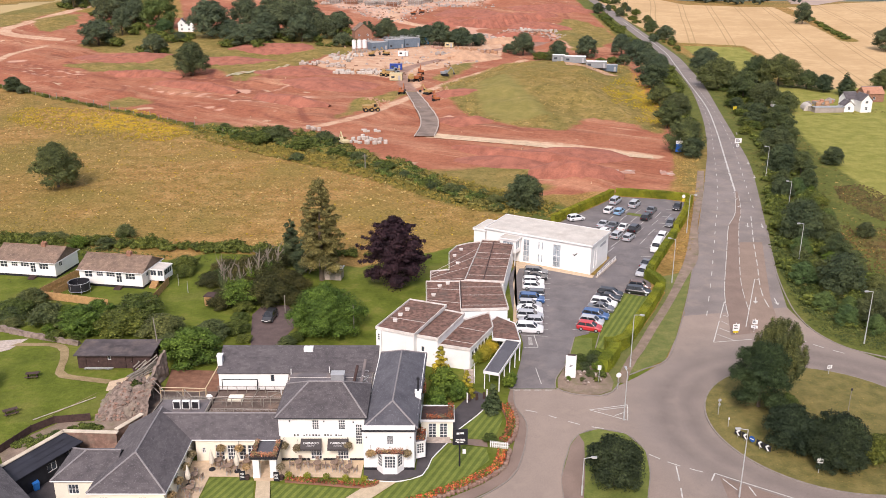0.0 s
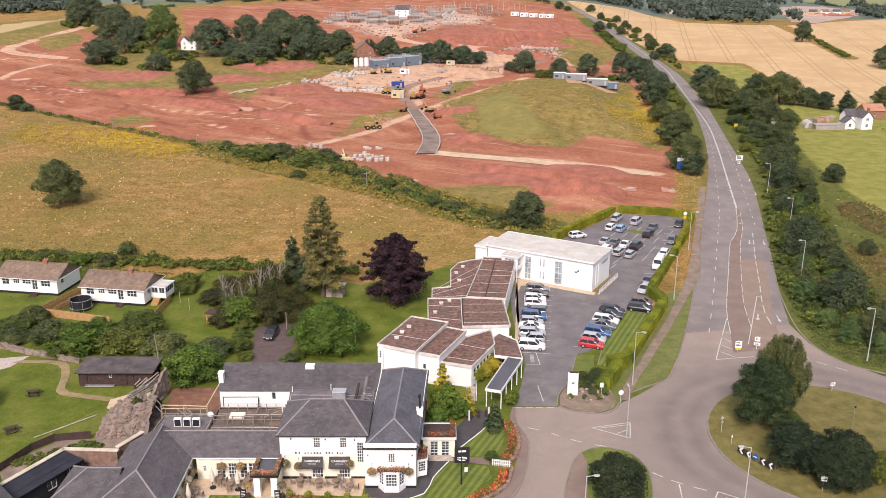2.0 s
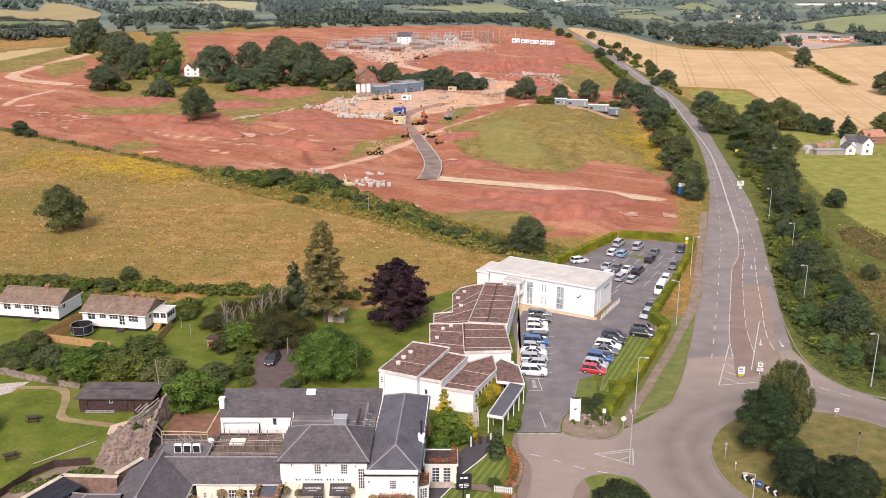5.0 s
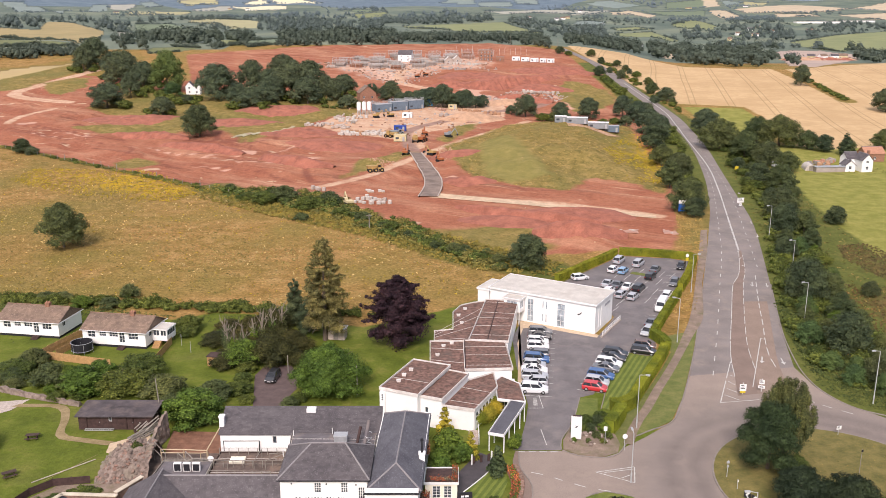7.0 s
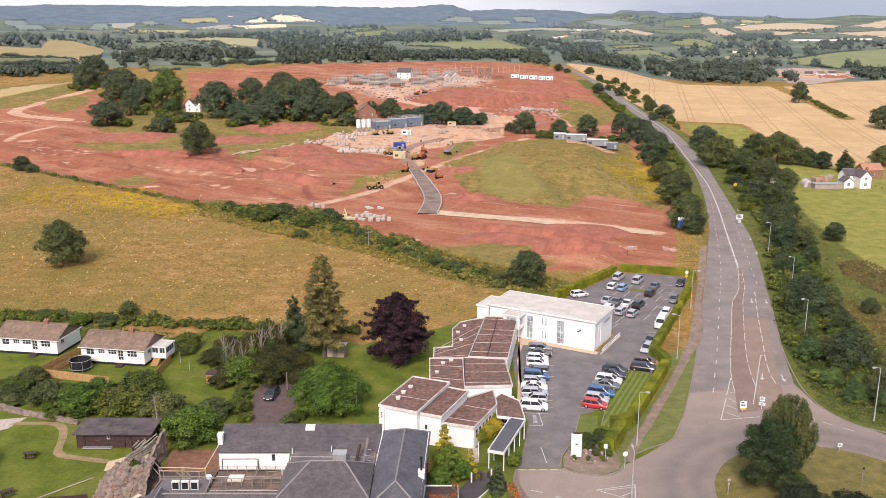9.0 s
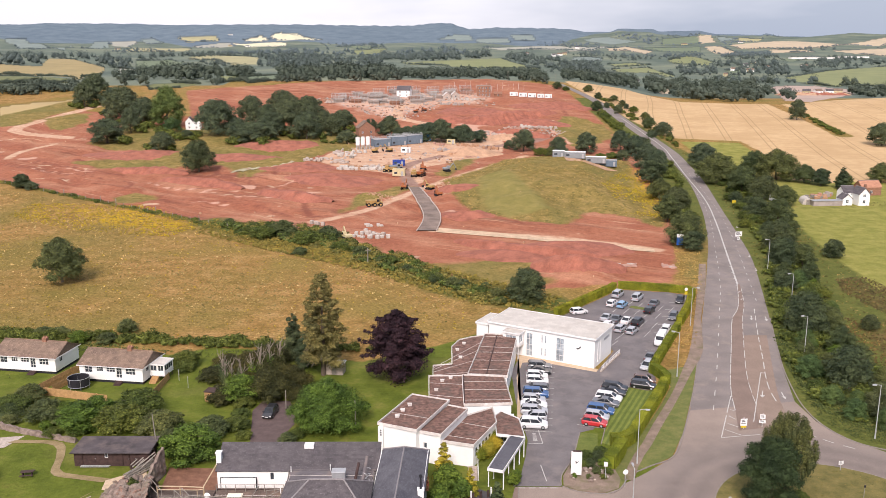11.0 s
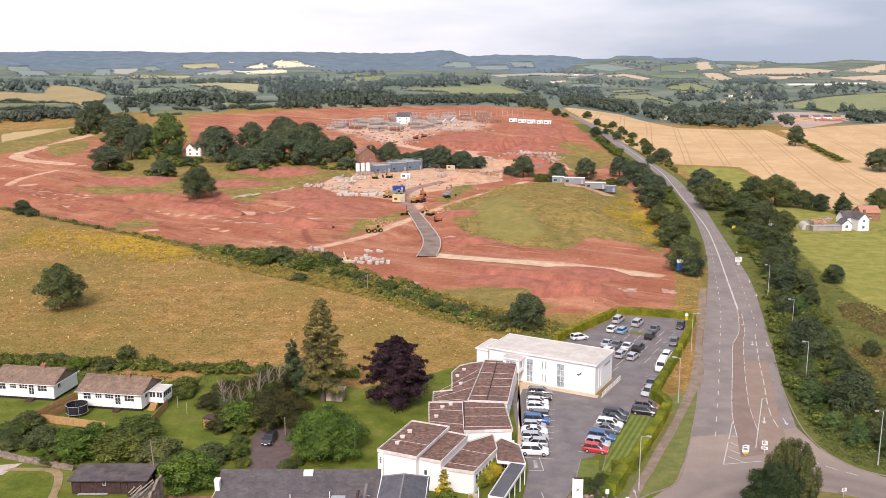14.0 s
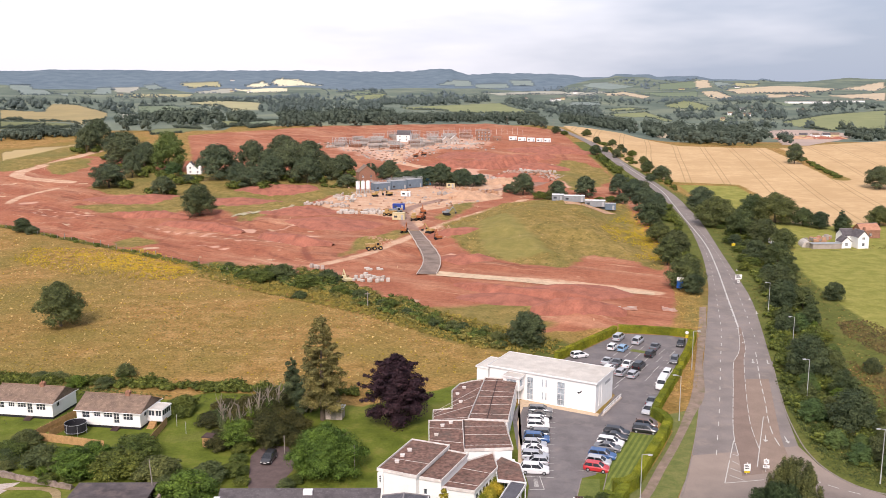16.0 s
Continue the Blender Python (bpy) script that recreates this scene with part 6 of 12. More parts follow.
def pitched(e, x0, y0, x1, y1, ze, zr, axis, hip0, hip1, over, roofmat, ridgemat, gutter="paint_black", course=0.34, cell=0.55, name="roof", turn=None):
    """A hipped (hip > 0) or gabled roof over a rectangle; hip0 and hip1: how far the ridge ends lie inside the eaves."""
    m = turn or Matrix()
    x0, y0, x1, y1 = x0 - over, y0 - over, x1 + over, y1 + over
    if axis == "x":
        r0, r1 = (x0 + hip0, (y0 + y1) / 2, zr), (x1 - hip1, (y0 + y1) / 2, zr)
        sl = [((x0, y0, ze), (x1, y0, ze), r1, r0), ((x1, y1, ze), (x0, y1, ze), r0, r1)]
        ends = [((x0, y1, ze), (x0, y0, ze), r0, hip0), ((x1, y0, ze), (x1, y1, ze), r1, hip1)]
    else:
        r0, r1 = ((x0 + x1) / 2, y0 + hip0, zr), ((x0 + x1) / 2, y1 - hip1, zr)
        sl = [((x1, y0, ze), (x1, y1, ze), r1, r0), ((x0, y1, ze), (x0, y0, ze), r0, r1)]
        ends = [((x0, y0, ze), (x1, y0, ze), r0, hip0), ((x1, y1, ze), (x0, y1, ze), r1, hip1)]
    hips = []
    for p, q, r, hip in ends:
        if hip > 0.05:
            sl.append((p, q, r, r))
            hips += [(p, r), (q, r)]
    roof = lay_roof(e, name, sl, roofmat, course, cell, m)
    bm = bmesh.new()
    for p, q in hips + [(r0, r1)]:
        rod(bm, Vector(p) + Vector((0, 0, 0.05)), Vector(q) + Vector((0, 0, 0.05)), 0.11, 0.11, 6)
    bmesh.ops.transform(bm, matrix=m, verts=bm.verts)
    part("ridge_tiles", bm, M[ridgemat], roof)
    if gutter:
        bm = bmesh.new()
        c = [(x0, y0), (x1, y0), (x1, y1), (x0, y1)]
        for (ax, ay), (bx, by) in zip(c, c[1:] + c[:1]):
            rod(bm, (ax, ay, ze - 0.06), (bx, by, ze - 0.06), 0.075, 0.075, 6)
        bmesh.ops.transform(bm, matrix=m, verts=bm.verts)
        part("gutter", bm, M[gutter], roof)
    for p, q, r, hip in ends:
        if hip <= 0.05 and gutter:
            bm = bmesh.new()
            f = bm.faces.new([bm.verts.new(Vector(v) + Vector((0, 0, -0.05))) for v in (p, q, r)])
            g = bmesh.ops.extrude_face_region(bm, geom=[f])
            ctr = Vector(((x0 + x1) / 2, (y0 + y1) / 2, ze)) - Vector(p)
            ax = Vector((1, 0, 0)) if axis == "x" else Vector((0, 1, 0))
            sgn = 1 if ctr.dot(ax) > 0 else -1
            bmesh.ops.translate(bm, verts=[v for v in g["geom"] if isinstance(v, bmesh.types.BMVert)], vec=ax * sgn * 0.25)
            bmesh.ops.translate(bm, verts=bm.verts, vec=ax * sgn * over * 0.8)
            bmesh.ops.recalc_face_normals(bm, faces=bm.faces)
            bmesh.ops.transform(bm, matrix=m, verts=bm.verts)
            part("gable", bm, M["tile_brown" if roofmat == "tile_brown" else "render_white"], e)
    return roof


def grown(pts, d):
    """An outline moved outward by d."""
    out = []
    n = len(pts)
    for i in range(n):
        a, b, c = Vector(pts[i - 1]), Vector(pts[i]), Vector(pts[(i + 1) % n])
        u, v = (b - a).normalized(), (c - b).normalized()
        nu, nv = Vector((u.y, -u.x)), Vector((v.y, -v.x))
        k = (nu + nv) / max(0.35, 1 + nu.dot(nv))
        out.append((b.x + k.x * d, b.y + k.y * d))
    return out


def flat_roof(e, pts, z, deck, edge, lip=0.16, drop=0.3, over=0.18, seams=0, seed=1):
    """A flat roof: deck, a fascia that stands a little above it, and raised felt seams."""
    outer, inner = grown(pts, over), grown(pts, over - 0.10)
    bm = bmesh.new()
    f = bm.faces.new([bm.verts.new((*p, z)) for p in grown(pts, over - 0.2)])
    bmesh.ops.triangulate(bm, faces=[f])
    roof = part("roof", bm, M[deck], e)
    bm = bmesh.new()
    n = len(pts)
    ring = [[bm.verts.new((*p, h)) for p in o] for o, h in ((outer, z - drop), (outer, z + lip), (inner, z + lip), (inner, z - drop))]
    for i in range(n):
        j = (i + 1) % n
        for k in range(4):
            bm.faces.new((ring[k][i], ring[k][j], ring[(k + 1) % 4][j], ring[(k + 1) % 4][i]))
    bmesh.ops.recalc_face_normals(bm, faces=bm.faces)
    part("fascia", bm, M[edge], roof)
    rng = random.Random(seed)
    a, b, c, d = (Vector((*pts[i], z + 0.02)) for i in (0, 1, 2, -1))
    for i in range(seams):
        t = (i + rng.uniform(0.3, 0.7)) / seams
        bm = bmesh.new()
        rod(bm, a.lerp(d, t), b.lerp(c, t + rng.uniform(-0.03, 0.03)), 0.028, 0.028, 5)
        part("roof_seam", bm, M["fascia"], roof)
    return roof


def block(e, pts, h, wallmat, deck, edge, holes=None, lip=0.16, seams=0, seed=1, over=0.18, drop=0.3):
    walls(e, pts, 0, h - 0.05, wallmat, holes)
    return flat_roof(e, pts, h, deck, edge, lip, drop, over, seams, seed)


def local(pts, o):
    return [(x - o[0], y - o[1]) for x, y in pts]


# ---- the inn ----
def build_inn():
    ox, oy = -14.0, 95.0
    e = thing("inn", (ox, oy, 0), 0, "white and cream rendered country inn with slate hipped roofs", "inn")

    def L(x, y):
        return (x - ox, y - oy)
    # main block, two storeys
    main = [L(-19.2, 92.7), L(-8.9, 92.7), L(-8.9, 100.6), L(-19.2, 100.6)]
    low = {0: [(3.7, 0.1, 1.35, 2.0, 4, 4), (6.95, 0.1, 1.35, 2.0, 4, 4)]}
    up = {0: [(4.0, 0.98, 0.85, 1.35, 3, 4), (7.15, 0.98, 0.85, 1.35, 3, 4)]}
    walls(e, main, 0, 3.2, "render_cream", low)
    walls(e, main, 3.2, 6.0, "render_white", up)
    stair = part("stair_window", boxes((9.25, -0.04, 2.3, 9.95, 0.0, 5.0)), M["glass"], e)
    stair.location = (main[0][0], main[0][1], 0)
    part("frame", boxes(*[(9.22 + 0.24 * i, -0.06, 2.3, 9.27 + 0.24 * i, -0.04, 5.0) for i in range(4)], *[(9.27, -0.065, 2.3 + 0.38 * i, 9.97, -0.041, 2.35 + 0.38 * i) for i in range(8)]), M["paint_white"], stair)
    pitched(e, main[0][0], main[0][1], main[2][0], main[2][1], 6.0, 8.6, "x", 3.6, 3.2, 0.3, "slate", "ridge")
    # east wing with the bay
    wing = [L(-8.9, 90.7), L(-2.9, 90.7), L(-1.95, 110.4), L(-8.2, 110.4)]
    walls(e, wing, 0, 5.55, "render_white", {0: [(2.75, 3.4, 0.8, 1.2, 3, 4)], 1: [(1.2, 0.9, 1.2, 1.7, 3, 4), (6.0, 0.1, 1.1, 2.1, 2, 3), (9.5, 3.2, 0.9, 1.2, 2, 2)]})
    tw = Matrix.Translation((wing[0][0], wing[0][1], 0)) @ Matrix.Rotation(radians(-2.4), 4, "Z")
    pitched(e, 0.35, 0.55, 6.1, 19.8, 5.6, 7.45, "y", 3.1, 3.0, 0.3, "slate_blue", "ridge", turn=tw)
    ea = part("cornice", boxes((-0.05, 0, 5.34, 0.2, 19.7, 5.77)), M["paint_white"], e)
    ea.matrix_basis = Matrix.Translation((wing[1][0] - 0.02, wing[1][1] + 0.2, 0)) @ Matrix.Rotation(radians(-2.76), 4, "Z")
    part("cornice_moulding", boxes((wing[0][0] - 0.22, wing[0][1] - 0.24, 5.30, wing[0][0] + 6.2, wing[0][1] - 0.004, 5.46)), M["paint_black"], e)
    part("parapet", boxes((wing[0][0] - 0.05, wing[0][1] - 0.12, 5.464, wing[0][0] + 6.1, wing[0][1] + 0.14, 5.95), bevel=0.02), M["render_white"], e)
    # ground floor bay: canted, glazed on three sides
    bx, by = L(-7.35, 90.66)
    bay_pts = [(bx, by), (bx + 0.75, by - 1.0), (bx + 2.45, by - 1.0), (bx + 3.2, by)]
    for i in range(3):
        a, b = bay_pts[i], bay_pts[i + 1]
        ln = (Vector(b) - Vector(a)).length
        w = ln - 0.36
        part("bay_wall", wall_mesh(a, b, 0.0, 2.75, 0.12, [(0.18, 0.85, w, 1.65)]), M["render_white"], e)
        window_at(e, a, b, 0.85, 0.18, w, 1.65, 4 if i == 1 else 2, 4, inset=0.03)
    flat_roof(e, bay_pts, 2.8, "roof_flat_grey", "paint_white", 0.05, 0.14, 0.16)
    # black plinth
    for piece in ((wing[0][0] - 0.03, wing[0][1] - 0.035, 0, bx - 0.02, wing[0][1] - 0.004, 0.32), (bx + 3.22, wing[0][1] - 0.035, 0, wing[1][0] + 0.02, wing[0][1] - 0.004, 0.32),
                  (main[0][0] + 0.02, main[0][1] - 0.035, 0, main[0][0] + 3.6, main[0][1] - 0.004, 0.3), (main[0][0] + 5.2, main[0][1] - 0.035, 0, main[0][0] + 6.85, main[0][1] - 0.004, 0.3),
                  (main[0][0] + 8.4, main[0][1] - 0.035, 0, main[1][0], main[0][1] - 0.004, 0.3)):
        part("plinth", boxes(piece), M["paint_black"], e)
    # awnings with their lettering
    for x in (-16.6, -13.35):
        ax, ay = L(x, 92.66)
        bm = bmesh.new()
        v = [bm.verts.new(p) for p in ((ax, ay, 3.05), (ax + 2.5, ay, 3.05), (ax + 2.5, ay - 1.0, 2.25), (ax, ay - 1.0, 2.25), (ax, ay - 1.02, 1.98), (ax + 2.5, ay - 1.02, 1.98), (ax, ay, 2.95), (ax + 2.5, ay, 2.95), (ax, ay - 0.98, 2.2), (ax + 2.5, ay - 0.98, 2.2))]
        for q in ((0, 3, 2, 1), (3, 4, 5, 2), (6, 7, 9, 8), (0, 6, 8, 3), (1, 2, 9, 7)):
            bm.faces.new([v[i] for i in q])
        bmesh.ops.recalc_face_normals(bm, faces=bm.faces)
        aw = part("awning", bm, M["canvas"], e, "dark grey canvas awning with white lettering")
        fc = bpy.data.curves.new("awning_lettering", "FONT")
        fc.body, fc.size, fc.align_x, fc.extrude = "CARRIAGES", 0.36, "CENTER", 0.004
        tx = new("awning_lettering", fc)
        fc.materials.append(M["paint_white"])
        tx.parent = aw
        tx.matrix_basis = pose(ax + 1.25, ay - 0.58, 2.64, 38.6, 0, 0)
        part("small_print", boxes((ax + 0.75, 0, 0, ax + 1.75, 0.05, 0.004)), M["paint_white"], aw).matrix_basis = pose(0, ay - 0.76, 2.47, 38.6, 0, 0)
    # individual wall letters that cannot be read: a row of plain bars
    rng = random.Random(3)
    for i in range(15):
        if i in (2, 9):
            continue
        lx, ly = L(-17.35 + 0.36 * i + (0.25 if i > 12 else 0), 92.68)
        part("wall_letter", boxes((lx, ly - 0.03, 3.42, lx + rng.uniform(0.1, 0.2), ly, 3.42 + rng.uniform(0.16, 0.26))), M["paint_black"], e)
    for x, z in ((-17.9, 5.4), (-13.8, 5.35), (-10.3, 5.25), (-17.4, 3.5), (-11.8, 3.45), (-8.6, 4.4), (-3.4, 4.4)):
        lx, ly = L(x, 92.66 if x < -8.9 else 90.66)
        part("spotlight", boxes((lx, ly - 0.12, z, lx + 0.14, ly, z + 0.16), bevel=0.02), M["paint_black"], e)
    # west wing, single storey, and its cross wing
    wl = [L(-29.3, 92.6), L(-19.2, 92.6), L(-19.2, 97.2), L(-29.3, 97.2)]
    walls(e, wl, 0, 3.05, "render_cream", {0: [(0.7, 1.0, 0.45, 0.8, 2, 3), (2.35, 0.1, 1.05, 2.05, 3, 4), (3.75, 0.1, 1.05, 2.05, 3, 4), (5.15, 0.1, 0.9, 2.05, 2, 4), (6.2, 0.1, 0.9, 2.05, 2, 4)]}, skip=(1, 3))
    pitched(e, wl[0][0] - 4.0, wl[0][1], wl[1][0] - 0.1, wl[2][1], 3.05, 5.2, "x", 0.0, 0.0, 0.25, "slate", "ridge", gutter="paint_white")
    cw = [L(-38.0, 81.8), L(-29.9, 81.8), L(-29.9, 95.6), L(-37.4, 95.6)]
    walls(e, cw, 0, 3.0, "render_cream", {0: [(1.0, 0.9, 1.0, 1.4, 2, 3), (5.2, 0.9, 1.0, 1.4, 2, 3)], 1: [(1.2, 0.1, 1.0, 2.05, 3, 4), (4.2, 0.1, 1.0, 2.05, 3, 4), (7.2, 0.1, 1.0, 2.05, 3, 4)]})
    pitched(e, cw[0][0], cw[0][1], cw[1][0], cw[2][1], 3.0, 5.5, "y", 4.2, 0.0, 0.25, "slate", "ridge", gutter="paint_white")
    w2 = [L(-43.0, 84.4), L(-36.5, 84.4), L(-36.5, 90.6), L(-43.0, 90.6)]
    walls(e, w2, 0, 2.8, "render_cream", {0: [(1.5, 0.9, 1.2, 1.3, 3, 2)]}, skip=(1,))
    pitched(e, w2[0][0], w2[0][1], w2[1][0], w2[2][1], 2.8, 4.7, "x", 3.1, 0.0, 0.25, "slate", "ridge", gutter="paint_white")
    # rear range with a lean-to roof, raised flat terrace in the yard
    rr = [L(-30.0, 107.8), L(-8.4, 107.8), L(-8.4, 112.2), L(-30.0, 112.2)]
    walls(e, rr, 0, 4.0, "render_white", {0: [(7.0, 2.6, 0.6, 1.1, 1, 1), (9.9, 2.6, 1.2, 1.0, 3, 2)]})
    lean = lay_roof(e, "rear_roof", [((rr[0][0] - 0.2, rr[0][1] - 0.25, 4.05), (rr[1][0] + 0.1, rr[0][1] - 0.25, 4.05), (rr[1][0] + 0.1, rr[2][1] + 0.1, 6.0), (rr[0][0] - 0.2, rr[2][1] + 0.1, 6.0))], "slate", 0.36, 0.6)
    part("rooflight", boxes((rr[0][0] + 11.2, rr[0][1] + 3.3, 5.5, rr[0][0] + 12.5, rr[0][1] + 4.2, 6.1), bevel=0.04), M["paint_white"], lean)
    part("end_chimney", boxes((rr[0][0] - 0.3, rr[0][1] + 1.0, 0, rr[0][0] + 0.35, rr[0][1] + 1.8, 5.9), (rr[0][0] - 0.36, rr[0][1] + 0.94, 5.9, rr[0][0] + 0.41, rr[0][1] + 1.86, 6.1)), M["render_white"], e)
    k1 = [L(-19.6, 100.9), L(-9.0, 100.9), L(-9.0, 107.6), L(-20.2, 107.6)]
    block(e, k1, 4.1, "render_cream", "roof_flat_grey", "roof_flat_grey", seams=2, lip=0.08)
    k2 = [L(-30.2, 97.4), L(-19.4, 97.4), L(-20.4, 107.5), L(-30.0, 107.5)]
    block(e, k2, 1.4, "render_cream", "yard_deck", "timber_dark", seams=3, lip=0.1, seed=3)
    k3 = [L(-37.2, 95.9), L(-30.4, 95.9), L(-30.3, 104.4), L(-36.6, 104.4)]
    block(e, k3, 1.9, "render_cream", "roof_flat_grey", "timber_grey", seams=1, lip=0.1, seed=4)
    lx, ly = L(-28.2, 104.4)
    part("skylight", boxes((lx, ly, 1.38, lx + 2.0, ly + 1.5, 1.75), (lx + 0.12, ly + 0.12, 1.75, lx + 1.88, ly + 1.38, 1.82), bevel=0.04), M["render_cream"], e)
    for i in range(3):
        lx, ly = L(-34.6 + 1.2 * i, 101.6)
        ac = part("condenser", boxes((lx, ly, 1.9, lx + 1.0, ly + 0.45, 3.1), bevel=0.04), M["paint_white"], e, "white air conditioning unit with a dark fan grille")
        part("grille", boxes((lx + 0.1, ly - 0.02, 2.03, lx + 0.9, ly, 2.97)), M["paint_black"], ac)
    lx, ly = L(-24.5, 98.6)
    ac = part("condenser", boxes((lx, ly, 1.4, lx + 1.0, ly + 0.45, 2.75), bevel=0.04), M["paint_white"], e)
    part("grille", boxes((lx + 0.1, ly - 0.02, 1.55, lx + 0.9, ly, 2.6)), M["paint_black"], ac)
    # roof plant: extract box on legs, ducts and vent pipes
    lx, ly = L(-14.2, 104.0)
    pl = part("extract_unit", boxes((lx, ly, 4.6, lx + 1.7, ly + 1.2, 5.6), (lx - 0.06, ly - 0.06, 5.6, lx + 1.76, ly + 1.26, 5.72), bevel=0.03), M["metal_grey"], e)
    for dx, dy in ((0.1, 0.1), (1.5, 0.1), (0.1, 1.0), (1.5, 1.0)):
        part("leg", boxes((lx + dx, ly + dy, 4.1, lx + dx + 0.1, ly + dy + 0.1, 4.6)), M["timber_dark"], pl)
    bm = bmesh.new()
    rod(bm, (lx + 2.9, ly - 1.0, 4.2), (lx + 3.3, ly + 2.2, 5.9), 0.2, 0.2, 10)
    part("duct", bm, M["timber_dark"], e)
    bm = bmesh.new()
    rod(bm, (lx + 3.9, ly - 1.2, 4.2), (lx + 4.4, ly + 2.6, 6.6), 0.22, 0.22, 10)
    part("duct", bm, M["roof_flat_grey"], e)
    bm = bmesh.new()
    prev = Vector((lx + 4.5, ly, 4.4))
    for i in range(14):
        nxt = Vector((lx + 4.5 + 0.45 * math.cos(i), ly + 0.5 * math.sin(i * 1.3) + 0.08 * i, 4.35 + 0.12 * i))
        rod(bm, prev, nxt, 0.045, 0.045, 5)
        prev = nxt
    part("pipework", bm, M["metal_grey"], e)
    for x, y, z in ((-20.0, 107.2, 4.0), (-14.8, 107.3, 4.3), (-13.5, 102.0, 4.1), (-20.4, 101.6, 4.1)):
        bm = bmesh.new()
        rod(bm, (*L(x, y), z), (*L(x, y), z + 0.9), 0.06, 0.06, 8)
        part("vent_pipe", bm, M["paint_white"], e)
    # chimney stack with a tall dark pot at the wing's east wall
    lx, ly = L(-2.95, 97.5)
    ch = part("chimney", boxes((lx, ly, 4.6, lx + 0.75, ly + 0.7, 6.6), (lx - 0.06, ly - 0.06, 6.6, lx + 0.81, ly + 0.76, 6.75), bevel=0.02), M["render_white"], e)
    bm = bmesh.new()
    rod(bm, (lx + 0.37, ly + 0.35, 6.7), (lx + 0.37, ly + 0.35, 8.3), 0.14, 0.1, 8)
    rod(bm, (lx + 0.37, ly + 0.35, 8.3), (lx + 0.37, ly + 0.35, 8.6), 0.22, 0.16, 8)
    part("chimney_pot", bm, M["paint_black"], ch)
    # yard railings
    for a, b in ((L(-30.0, 103.6), L(-21.0, 103.6)), (L(-30.0, 101.0), L(-22.0, 100.8)), (L(-21.0, 103.6), L(-20.6, 107.2)), (L(-37.0, 104.2), L(-30.6, 104.2)), (L(-30.0, 106.9), L(-21.0, 106.9))):
        bm = bmesh.new()
        n = 7
        for i in range(n + 1):
            p = Vector(a).lerp(Vector(b), i / n)
            rod(bm, (p.x, p.y, 1.4), (p.x, p.y, 2.45), 0.05, 0.05, 5)
        for z in (1.9, 2.42):
            rod(bm, (*a, z), (*b, z), 0.035, 0.035, 5)
        part("railing", bm, M["timber_grey"], e)
    # front porch of the west wing, with flowers on its roof
    lx, ly = L(-21.9, 88.9)
    for px in (0.15, 2.15):
        part("porch_pier", boxes((lx + px, ly, 0, lx + px + 0.75, ly + 0.7, 2.75), (lx + px - 0.05, ly - 0.05, 0, lx + px + 0.8, ly + 0.75, 0.25), bevel=0.02), M["render_white"], e)
    part("porch_wall", boxes((lx + 2.6, ly + 0.72, 0, lx + 2.85, ly + 3.65, 2.7)), M["render_cream"], e)
    flat_roof(e, [(lx, ly - 0.1), (lx + 3.0, ly - 0.1), (lx + 3.0, ly + 3.6), (lx, ly + 3.6)], 2.85, "slate_blue", "paint_black", 0.06, 0.2, 0.12)
    # side porch towards the road
    lx, ly = L(-1.6, 97.6)
    sp = [(lx - 0.6, ly), (lx + 3.4, ly), (lx + 3.4, ly + 3.4), (lx - 0.45, ly + 3.4)]
    walls(e, sp, 0, 2.7, "render_cream", {0: [(0.9, 0.1, 1.0, 2.1, 2, 5), (2.3, 0.1, 1.0, 2.1, 2, 5)]}, skip=(3,), thick=0.2)
    flat_roof(e, sp, 2.75, "timber_dark", "paint_white", 0.08, 0.25, 0.2)
    part("step", boxes((lx - 0.3, ly - 1.1, 0.03, lx + 3.2, ly - 0.55, 0.16), (lx - 0.1, ly - 0.55, 0.03, lx + 3.0, ly - 0.03, 0.3), bevel=0.015), M["stone_pale"], e)
    # side bay on the wing
    lx, ly = L(-2.78, 92.3)
    sb = [(lx, ly), (lx + 1.15, ly + 0.4), (lx + 1.2, ly + 2.3), (lx + 0.05, ly + 2.7)]
    for i in range(3):
        a, b = sb[i], sb[i + 1]
        ln = (Vector(b) - Vector(a)).length
        part("bay_wall", wall_mesh(a, b, 0.5, 2.7, 0.1, [(0.14, 0.6, ln - 0.28, 1.4)]), M["render_white"], e)
        window_at(e, a, b, 1.1, 0.14, ln - 0.28, 1.4, 3, 4, inset=0.03)
    flat_roof(e, sb, 2.75, "roof_flat_grey", "paint_white", 0.05, 0.12, 0.12)
    return e


build_inn()


